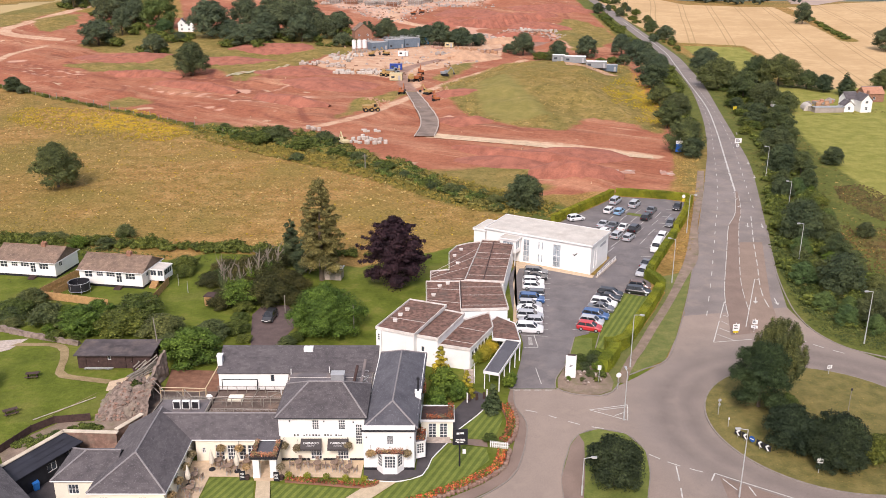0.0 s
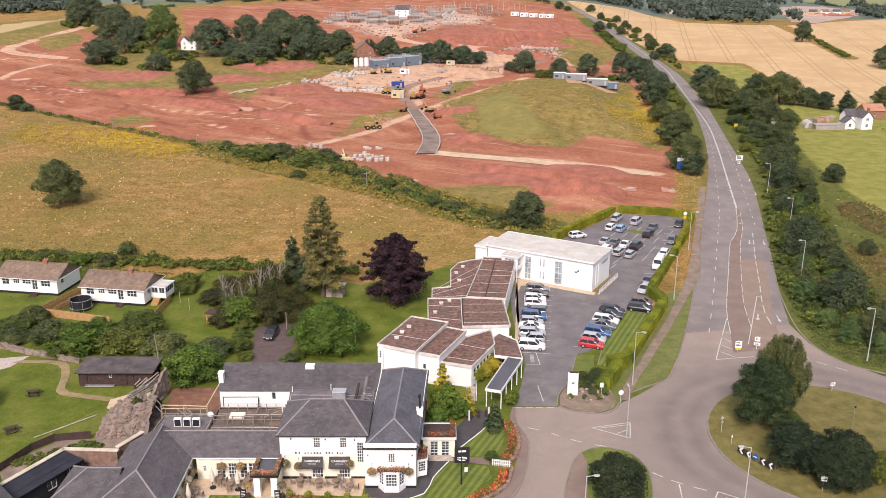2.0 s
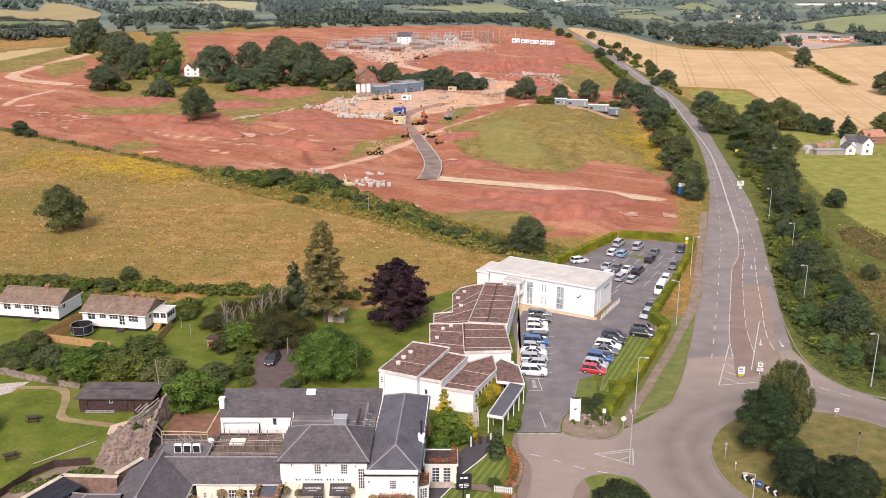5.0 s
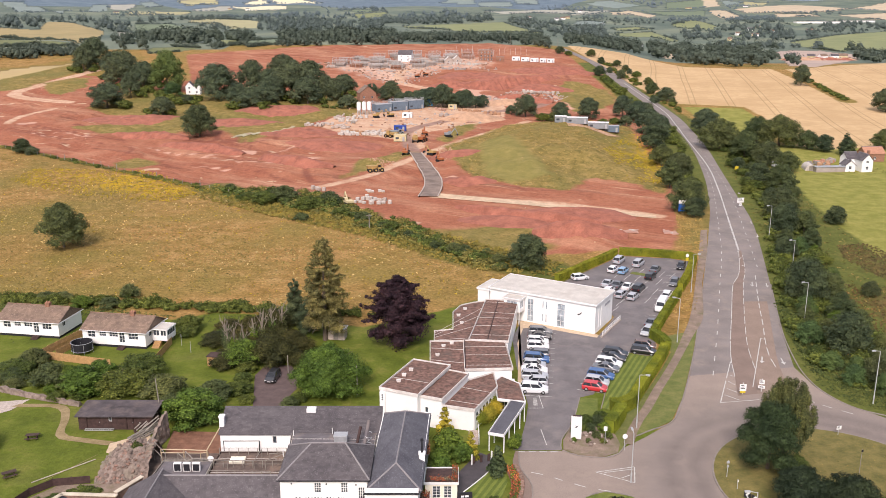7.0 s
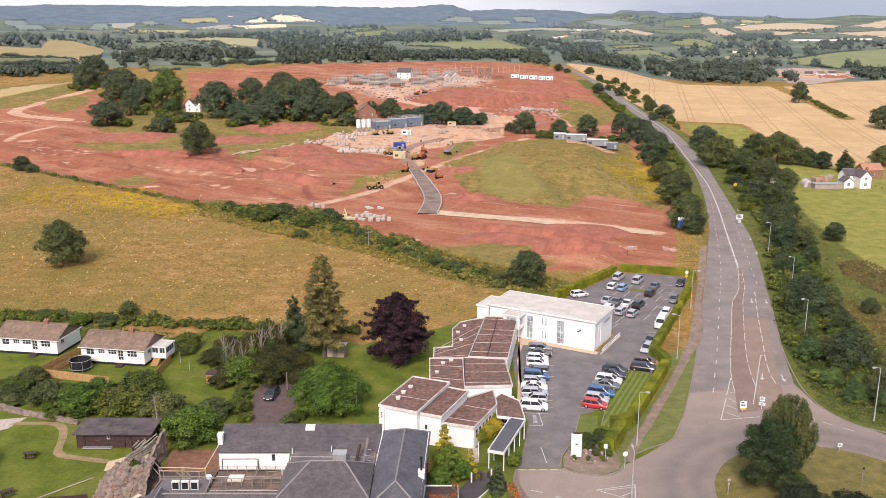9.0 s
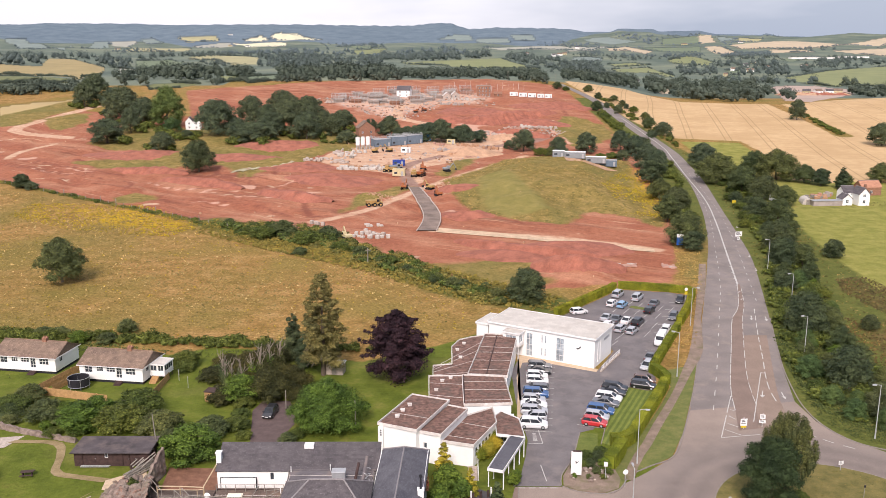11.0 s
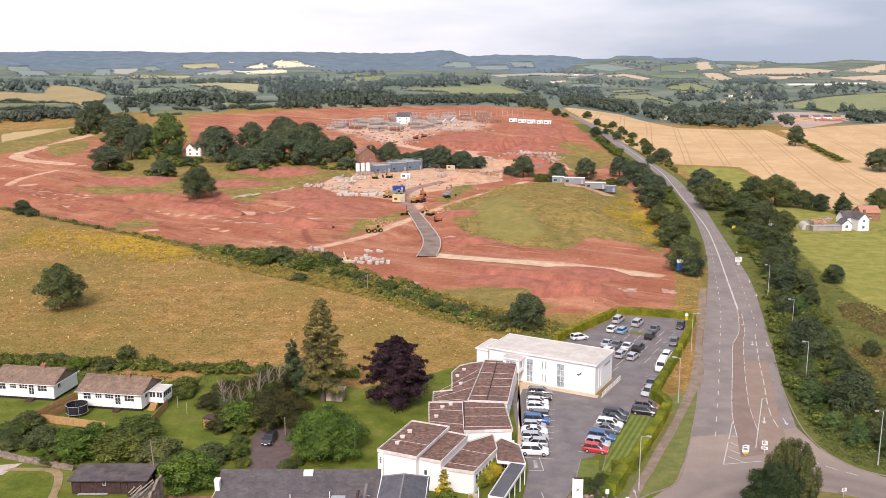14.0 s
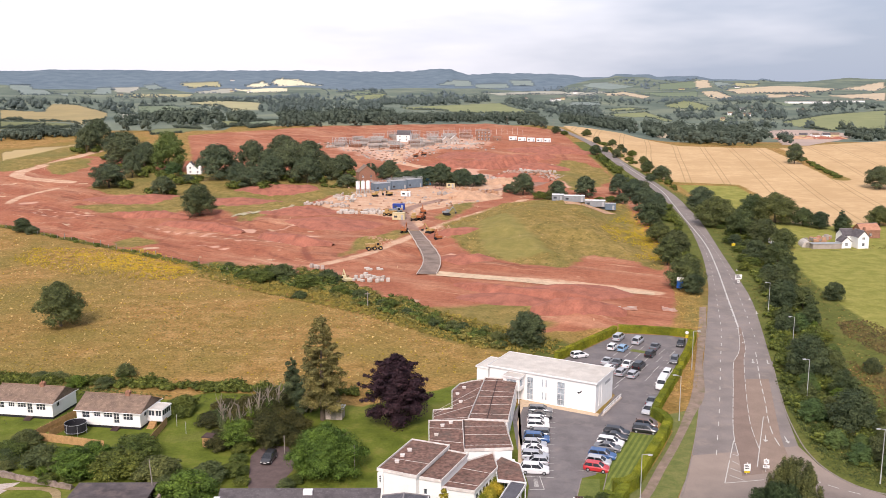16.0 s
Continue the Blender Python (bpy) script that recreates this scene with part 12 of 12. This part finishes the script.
def stone_bank():
    """A broken stone bank above the yard: a lumpy face with loose stones lying in it."""
    e = thing("stone_bank", (-45.2, 101.8, 0), 2, "crumbling bank of grey-red stone and earth above a yard", "bank", "old stone walls")

    def height(u, v):
        z = (2.3 * min(1.0, v * 2.6) + 0.7 * v) * (0.35 + 0.65 * min(1.0, u * 2.4)) * (1.0 if v < 0.75 else max(0.0, (1 - v) * 4))
        return max(0.0, z * (1 + 0.22 * noise.noise((u * 7, v * 7, 1.0))) + 0.22 * noise.noise((u * 19, v * 19, 3.0)))
    nu, nv = 26, 26
    v = [(6.7 * i / nu + 0.25 * noise.noise((i * 0.7, j * 0.7, 5)), 8.6 * j / nv, height(i / nu, j / nv) if j else -0.05) for j in range(nv + 1) for i in range(nu + 1)]
    f = [(j * (nu + 1) + i, j * (nu + 1) + i + 1, (j + 1) * (nu + 1) + i + 1, (j + 1) * (nu + 1) + i) for j in range(nv) for i in range(nu)]
    part("earth", mesh_of("earth", v, f), M["stone_grey"], e)
    rng = random.Random(12)
    kinds = []
    for k in range(6):
        bm = bmesh.new()
        bmesh.ops.create_icosphere(bm, subdivisions=1, radius=0.36)
        for w in bm.verts:
            w.co = Vector((w.co.x * 1.3, w.co.y, w.co.z * 0.75)) * (1 + 0.5 * noise.noise(w.co * 4 + Vector((k, 0, 0))))
        me = bpy.data.meshes.new("stone")
        bm.to_mesh(me)
        bm.free()
        me.materials.append(M["stone_grey" if k % 3 else "stone_red"])
        kinds.append(me)
    for i in range(220):
        u, w = rng.random(), rng.random() ** 1.4 * 0.8
        st = part("stone", kinds[i % 6], None, e)
        k = rng.uniform(0.3, 0.8)
        st.matrix_basis = pose(6.7 * u, 8.6 * w, height(u, w), rng.uniform(-30, 30), rng.uniform(-30, 30), rng.uniform(0, 360)) @ Matrix.Diagonal((k, k, k, 1))


stone_bank()
flat("bare_bed", [(-54.2, 94.4), (-51.8, 98.6), (-49.6, 101.4), (-38.4, 102.4), (-38.6, 99.4), (-48.2, 97.6), (-51.6, 90.4)], 0.045, M["path_dirt"], "strip of bare soil behind the yard wall", "bed")
flat("service_yard", [(-49.2, 99.0), (-52.4, 91.0), (-50.0, 82.0), (-38.4, 78.0), (-38.6, 98.6)], 0.05, M["tar_path"], "dark stained service yard between outbuildings", "yard")
e = thing("loose_pole", (-53.3, 102.0, 0), 0, "long pale timber pole lying along a bank", "pole")
bm = bmesh.new()
rod(bm, (0, 0, 0.08), (6.0, 6.1, 0.08), 0.08, 0.07, 8)
part("pole", bm, M["stone_pale"], e)
plant(SMALL[2], -41.6, 108.6, 2.6, 0.6)
e = thing("timber_stack", (-42.6, 115.5, 0.05), 62, "stacked pale timber lengths beside a shed", "timber")
for i in range(7):
    part("plank", boxes((-3.2, -0.7 + 0.2 * i, 0.1 + 0.22 * (i % 4), 3.2 - 0.3 * (i % 3), -0.56 + 0.2 * i, 0.26 + 0.22 * (i % 4))), M["timber_grey"], e)
e = thing("ladder", (-50.4, 116.2, 0.2), 0, "aluminium ladder lying against the shed", "ladder")
for y in (0.0, 0.42):
    part("stile", boxes((-1.6, y, 0, 2.6, y + 0.06, 0.1)), M["galvanised"], e)
for i in range(13):
    part("rung", boxes((-1.5 + 0.33 * i, 0.06, 0.03, -1.46 + 0.33 * i, 0.42, 0.07)), M["galvanised"], e)
for x, y, t in ((-56.9, 103.6, 35), (-58.5, 114.0, 10)):
    e = thing("picnic_bench", (x, y, 0), t, "dark timber picnic bench on a lawn", "bench", "picnic benches")
    part("tabletop", boxes((-0.9, -0.38, 0.70, 0.9, 0.38, 0.75)), M["timber_dark"], e)
    for s in (-1, 1):
        part("seat", boxes((-0.9, s * 0.75 - 0.14, 0.42, 0.9, s * 0.75 + 0.14, 0.46)), M["timber_dark"], e)
        part("leg", boxes((s * 0.6 - 0.04, -0.8, 0.36, s * 0.6 + 0.04, 0.8, 0.42)), M["timber_dark"], e)
        part("leg", boxes((s * 0.6 - 0.04, -0.3, 0, s * 0.6 + 0.04, 0.3, 0.70)), M["timber_dark"], e)
flat("service_yard", [(-40.7, 112.2), (-38.4, 109.8), (-30.2, 109.8), (-30.2, 104.6), (-36.7, 104.6), (-37.4, 96.0), (-39.5, 96.0), (-39.8, 104.0)], 0.06, M["yard_deck"], "worn brown yard surface behind the inn", "yard")
rng_w = random.Random(8)
WEEDS = []
for i in range(70):
    t = rng_w.random()
    WEEDS.append((-54.5 + 10.5 * t + rng_w.uniform(-1.0, 1.0), 95.0 + 5.2 * t ** 0.8 + rng_w.uniform(-1.1, 0.9), rng_w.uniform(0.6, 1.5), rng_w.uniform(0.3, 0.8)))
crowns("weeds", WEEDS, 110, "leaf_scrub", "straggling weeds between a fence and a yard wall", "weeds", 12)
for x, y in ((-46.6, 91.0), (-46.2, 86.6)):
    e = thing("wheelie_bin", (x, y, 0.0), 40, "bright blue plastic wheeled bin in a yard", "bin", "blue bins")
    bm = bmesh.new()
    loft(bm, [[(-0.28, -0.3, 0.06), (0.28, -0.3, 0.06), (0.28, 0.3, 0.06), (-0.28, 0.3, 0.06)], [(-0.36, -0.38, 1.0), (0.36, -0.38, 1.0), (0.36, 0.38, 1.0), (-0.36, 0.38, 1.0)]])
    part("body", bm, M["blue_plastic"], e)
    part("lid", boxes((-0.38, -0.42, 1.0, 0.38, 0.4, 1.08), bevel=0.03), M["blue_plastic"], e)
e = thing("pallet_table", (-47.6, 89.0, 0), 50, "weathered wooden table in a service yard", "table")
part("tabletop", boxes((-1.0, -0.5, 0.68, 1.0, 0.5, 0.76)), M["furniture"], e)
for sx in (-0.85, 0.85):
    part("leg", boxes((sx - 0.06, -0.45, 0, sx + 0.06, 0.45, 0.68)), M["furniture"], e)
plant(SMALL[2], -39.2, 80.0, 4.6, 0.75)
plant(SMALL[2], -36.9, 79.0, 3.0, 0.7)

cot = thing("cottage", (-46.7, 82.5, 0), -45, "stone cottage with a mottled grey slate roof", "cottage")
walls(cot, [(-7, -8.6), (6, -8.6), (6, 0), (-7, 0)], 0, 3.9, "stone_red")
pitched(cot, -7, -8.6, 6, 0, 3.9, 6.8, "x", 0.0, 0.0, 0.3, "slate", "ridge")


def fence_run(pts, h, mat, label, board=0.3):
    e = thing("board_fence", (*pts[0], 0), 0, label, "fence", "garden fences")
    for (ax, ay), (bx, by) in zip(pts, pts[1:]):
        ln = math.hypot(bx - ax, by - ay)
        ang = math.degrees(math.atan2(by - ay, bx - ax))
        n = max(1, int(ln / 1.9))
        for i in range(n):
            u = ln * i / n
            m = pose(ax - pts[0][0], ay - pts[0][1], 0, 0, 0, ang) @ pose(u, 0, 0)
            part("post", boxes((-0.05, -0.05, 0, 0.05, 0.05, h + 0.08)), M[mat], e).matrix_basis = m
            part("panel", boxes((0.05, -0.02, 0.06, ln / n - 0.05, 0.02, h)), M[mat], e).matrix_basis = m
            part("rail", boxes((0.05, 0.02, h * 0.5, ln / n - 0.05, 0.06, h * 0.5 + 0.09)), M[mat], e).matrix_basis = m
    return e


fence_run([(-67.2, 154.4), (-70.6, 143.6), (-56.6, 139.6)], 1.5, "timber", "new orange-brown timber board fence round a garden")
fence_run([(-54.0, 93.8), (-52.1, 98.9), (-50.1, 101.2), (-45.6, 102.0)], 1.1, "timber_dark", "dark brown board fence above a yard wall")
fence_run([(-65.9, 150.2), (-68.0, 144.4)], 1.3, "timber", "new orange-brown timber fence across a garden")
fence_run([(-49.6, 142.0), (-49.4, 150.6)], 1.4, "timber", "orange-brown timber fence beside a sun porch")
e = thing("trampoline", (-64.2, 146.6, 0), 0, "black trampoline with a dark safety net", "trampoline")
bm = bmesh.new()
rod(bm, (0, 0, 0.75), (0, 0, 0.82), 1.75, 1.75, 26)
part("mat", bm, M["paint_black"], e)
n = 26
for nm, z in (("frame_ring", 0.55), ("net_ring", 2.0)):
    bm = bmesh.new()
    for i in range(n):
        a, b = 2 * math.pi * i / n, 2 * math.pi * (i + 1) / n
        rod(bm, (1.85 * math.cos(a), 1.85 * math.sin(a), z), (1.85 * math.cos(b), 1.85 * math.sin(b), z), 0.045, 0.045, 5)
    part(nm, bm, M["metal_grey"], e)
bm = bmesh.new()
lo = [bm.verts.new((1.83 * math.cos(2 * math.pi * i / n), 1.83 * math.sin(2 * math.pi * i / n), 0.5)) for i in range(n)]
hi = [bm.verts.new((1.83 * math.cos(2 * math.pi * i / n), 1.83 * math.sin(2 * math.pi * i / n), 2.0)) for i in range(n)]
for i in range(n):
    bm.faces.new((lo[i], lo[(i + 1) % n], hi[(i + 1) % n], hi[i]))
part("net", bm, M["paint_black"], e)
for i in range(6):
    a = i * math.pi / 3
    bm = bmesh.new()
    rod(bm, (1.85 * math.cos(a), 1.85 * math.sin(a), 0), (1.85 * math.cos(a), 1.85 * math.sin(a), 2.05), 0.035, 0.035, 6)
    part("pole", bm, M["metal_grey"], e)
e = thing("garden_shed", (-39.0, 141.0, 0), -12, "small new orange timber shed", "shed")
walls(e, [(-1.2, -0.9), (1.2, -0.9), (1.2, 0.9), (-1.2, 0.9)], 0, 1.7, "timber", thick=0.08)
part("roof", boxes((-1.35, -1.05, 1.7, 1.35, 1.05, 1.8)), M["timber_dark"], e)
part("door", boxes((-0.45, -0.94, 0.05, 0.45, -0.905, 1.6)), M["timber"], e)
e = thing("garden_shed", (-19.6, 153.6, 0), -8, "pale grey garden store by the lawn edge", "shed")
walls(e, [(-1.6, -1.1), (1.6, -1.1), (1.6, 1.1), (-1.6, 1.1)], 0, 2.0, "stone_pale", thick=0.1)
part("roof", boxes((-1.8, -1.3, 2.0, 1.8, 1.3, 2.12)), M["metal_grey"], e)
part("door", boxes((-0.4, -1.14, 0.05, 0.45, -1.105, 1.85)), M["timber_grey"], e)
for i, (x, y) in enumerate(((-47.4, 149.6), (-44.8, 146.2))):
    e = thing("clothes_line", (x, y, 0), 30, "thin garden washing line post", "washing line")
    bm = bmesh.new()
    rod(bm, (0, 0, 0), (0, 0, 2.2), 0.04, 0.04, 6)
    part("post", bm, M["galvanised"], e)
for x, y, h, lean in ((-42.2, 120.6, 6.5, 3), (-13.6, 129.0, 5.0, 0), (-26.0, 137.4, 3.2, 0)):
    e = thing("timber_pole", (x, y, 0), 0, "plain timber pole standing among shrubs", "pole", "timber poles")
    bm = bmesh.new()
    rod(bm, (0, 0, 0), (-lean * 0.12, 0, h), 0.09, 0.07, 8)
    part("pole", bm, M["timber_grey"], e)

# the thicket of pollarded and ivy-clad trees above the drive
rd = random.Random(33)
for i, (x, y, h) in enumerate(((-37.4, 144.0, 5.4), (-36.2, 142.6, 6.0), (-34.8, 143.6, 6.4), (-33.4, 145.6, 6.8), (-32.0, 146.6, 6.2), (-30.6, 148.6, 7.4), (-29.0, 150.4, 7.2), (-32.4, 149.4, 6.6), (-38.6, 147.2, 5.0))):
    e = thing("pollard_tree", (x, y, 0), rd.uniform(0, 360), "bare lopped trunk wrapped in ivy", "tree", "lopped trees above the drive")
    bm = bmesh.new()
    rod(bm, (0, 0, -0.1), (0.2, 0.1, h * 0.6), 0.28, 0.2, 8)
    rod(bm, (0.2, 0.1, h * 0.6), (0.1, -0.2, h), 0.2, 0.12, 8)
    part("trunk", bm, M["deadwood"], e)
    for k in range(7):
        a = rd.uniform(0, 6.28)
        z = h * rd.uniform(0.5, 0.95)
        bm = bmesh.new()
        ln = rd.uniform(0.4, 1.3)
        tip = Vector((math.cos(a) * ln, math.sin(a) * ln, z + rd.uniform(0.5, 1.9)))
        rod(bm, (0.15, 0, z), tip, 0.1, 0.035, 5)
        rod(bm, tip * 0.7 + Vector((0, 0, z * 0.3)), tip + Vector((rd.uniform(-0.8, 0.8), rd.uniform(-0.5, 0.5), 0.9)), 0.05, 0.02, 4)
        part("branch", bm, M["deadwood"], e)
    leaf_cluster("ivy", (0.1, 0, h * 0.36), 0.24, 0.75, "leaf_bright" if i % 2 else "leaf_oak", e, 420, i, h * 0.5)
thick_ = template("thicket", 91, 14000, 0.19, 9.0, 5.6, 0.1, lobes_tree, 40, "leaf_thicket", 0.2, 8, "thicket", "tangled olive-green thicket with bare twigs above the drive")
for x, y, w, t in ((-29.5, 141.8, 9.0, 0.95), (-36.5, 148.5, 8.0, 0.6), (-33.0, 154.0, 8.5, 0.75), (-41.0, 150.0, 7.0, 0.6), (-26.5, 146.5, 8.0, 0.85), (-38.5, 143.0, 5.0, 0.6), (-37.0, 140.0, 6.0, 0.7), (-35.0, 151.0, 9.0, 0.9), (-30.5, 149.0, 9.0, 0.95), (-32.5, 158.5, 9.0, 0.7), (-40.5, 157.0, 6.5, 0.6), (-33.4, 144.0, 7.0, 0.9), (-25.0, 141.5, 5.0, 0.8)):
    plant(thick_, x, y, w, t)
dark = template("dark_conifer", 92, 9000, 0.24, 6.0, 11.5, 0.3, lambda g, w, h, lo, k: lobes_cone(g, w, h, lo, k, 0.5), 24, "leaf_dark", 0.25, 5, "conifer", "dark green conifer behind the thicket")
plant(dark, -28.4, 160.5, 4.6, 1.12)
plant(dark, 163.4, 356.0, 5.4, 0.95, "dark brown conifer beside a farm yard")
plant(dark, -25.4, 157.0, 5.0, 0.75)
# bare drooping limbs under the great conifer's crown
for i in range(16):
    limb = bmesh.new()
    a = i * 2.4
    z = 3.2 + 0.45 * (i % 8)
    tip = Vector((math.cos(a) * 3.6, math.sin(a) * 3.6, z - 1.6))
    rod(limb, (0, 0, z), tip * 0.6 + Vector((0, 0, z * 0.4 + 0.5)), 0.12, 0.07, 5)
    rod(limb, tip * 0.6 + Vector((0, 0, z * 0.4 + 0.5)), tip, 0.07, 0.02, 5)
    part("bare_limb", limb, M["deadwood"], conifer)

# ---- small things in the yard behind the inn ----
def beam(name, pts, r, mat, label, category, group="yard rails"):
    """A run of squared rail or pipe through the given points, on short posts where it stands clear."""
    x0, y0, z0 = pts[0]
    e = thing(name, (x0, y0, 0), 0, label, category, group)
    for a, b in zip(pts, pts[1:]):
        bm = bmesh.new()
        rod(bm, (a[0] - x0, a[1] - y0, a[2]), (b[0] - x0, b[1] - y0, b[2]), r, r, 4)
        part("rail", bm, M[mat], e)
    for p in pts:
        bm = bmesh.new()
        rod(bm, (p[0] - x0, p[1] - y0, 0.05), (p[0] - x0, p[1] - y0, p[2]), r * 0.8, r * 0.8, 4)
        part("post", bm, M[mat], e)
    return e


M["timber_pale"] = plain("timber_pale", (0.52, 0.40, 0.26), 0.8, vary=0.2, scale=2)
beam("handrail", [(-38.03, 107.31, 2.00), (-34.94, 107.24, 2.00), (-31.67, 106.96, 2.00)], 0.09, "timber_pale", "pale timber handrail along a raised yard", "handrail")
beam("handrail", [(-37.90, 107.14, 1.60), (-32.61, 107.00, 1.60), (-31.63, 107.18, 1.60)], 0.07, "timber_pale", "pale timber handrail along a raised yard", "handrail")
beam("leaning_timber", [(-31.83, 107.28, 1.90), (-30.57, 110.21, 3.90)], 0.09, "timber_pale", "long pale timber leaning on a wall", "timber")
beam("handrail", [(-39.65, 107.13, 3.20), (-37.46, 105.73, 1.80)], 0.06, "timber_grey", "grey stair rail beside a stone wall", "handrail")
beam("handrail", [(-39.23, 107.84, 3.20), (-37.18, 106.50, 1.80)], 0.06, "timber_grey", "grey stair rail beside a stone wall", "handrail")
beam("handrail", [(-35.09, 105.23, 2.60), (-33.45, 103.72, 2.20), (-32.68, 103.75, 2.60), (-34.22, 105.73, 2.60)], 0.06, "timber_grey", "grey rail round a stair head", "handrail")
beam("handrail", [(-29.60, 107.76, 3.00), (-24.78, 107.80, 3.00), (-24.70, 107.09, 2.20)], 0.06, "paint_black", "black handrail along a white wall", "handrail")
beam("handrail", [(-32.82, 103.80, 2.60), (-28.10, 103.29, 2.60), (-24.58, 103.05, 2.60), (-24.18, 106.15, 2.60)], 0.055, "timber_grey", "grey rail across a flat roof", "handrail")
beam("handrail", [(-23.10, 103.07, 2.60), (-20.17, 105.04, 3.00)], 0.055, "timber_grey", "grey rail of a sloping walkway", "handrail")
beam("handrail", [(-23.09, 105.61, 2.30), (-20.61, 105.91, 2.30)], 0.055, "timber_grey", "grey rail beside a roof walkway", "handrail")
dish = thing("satellite_dish", (-30.31, 103.61, 1.9), 0, "white satellite dish on a short pole on a flat roof", "satellite dish")
bm = bmesh.new()
loft(bm, [[(0.42 * q * math.cos(2 * math.pi * i / 14), -0.12 + 0.12 * q * q, 0.75 + 0.42 * q * math.sin(2 * math.pi * i / 14)) for i in range(15)] for q in (0.05, 0.4, 0.7, 1.0)])
part("bowl", bm, M["paint_white"], dish)
bm = bmesh.new()
rod(bm, (0, 0, 0), (0, 0, 0.75), 0.035, 0.03, 6)
part("pole", bm, M["galvanised"], dish)
plank_rest = [((-44.18, 115.49, 0.6), (-42.11, 118.16, 2.0)), ((-43.68, 115.20, 0.6), (-41.45, 117.34, 2.0)), ((-43.55, 116.09, 0.6), (-41.98, 118.45, 2.0)), ((-44.64, 116.05, 0.6), (-42.69, 118.65, 2.0)), ((-42.90, 114.90, 0.6), (-41.10, 116.63, 2.0))]
for a, b in plank_rest:
    e = thing("stacked_plank", (a[0], a[1], 0), 0, "long grey plank stacked on trestles beside a shed", "plank", "stacked planks")
    bm = bmesh.new()
    rod(bm, (0, 0, a[2]), (b[0] - a[0], b[1] - a[1], b[2]), 0.11, 0.11, 4)
    part("board", bm, M["timber_grey"], e)
    part("trestle", boxes((-0.12, -0.12, 0.03, 0.12, 0.12, a[2] - 0.06), (b[0] - a[0] - 0.12, b[1] - a[1] - 0.12, 0.03, b[0] - a[0] + 0.12, b[1] - a[1] + 0.12, b[2] - 0.06)), M["timber_dark"], e)
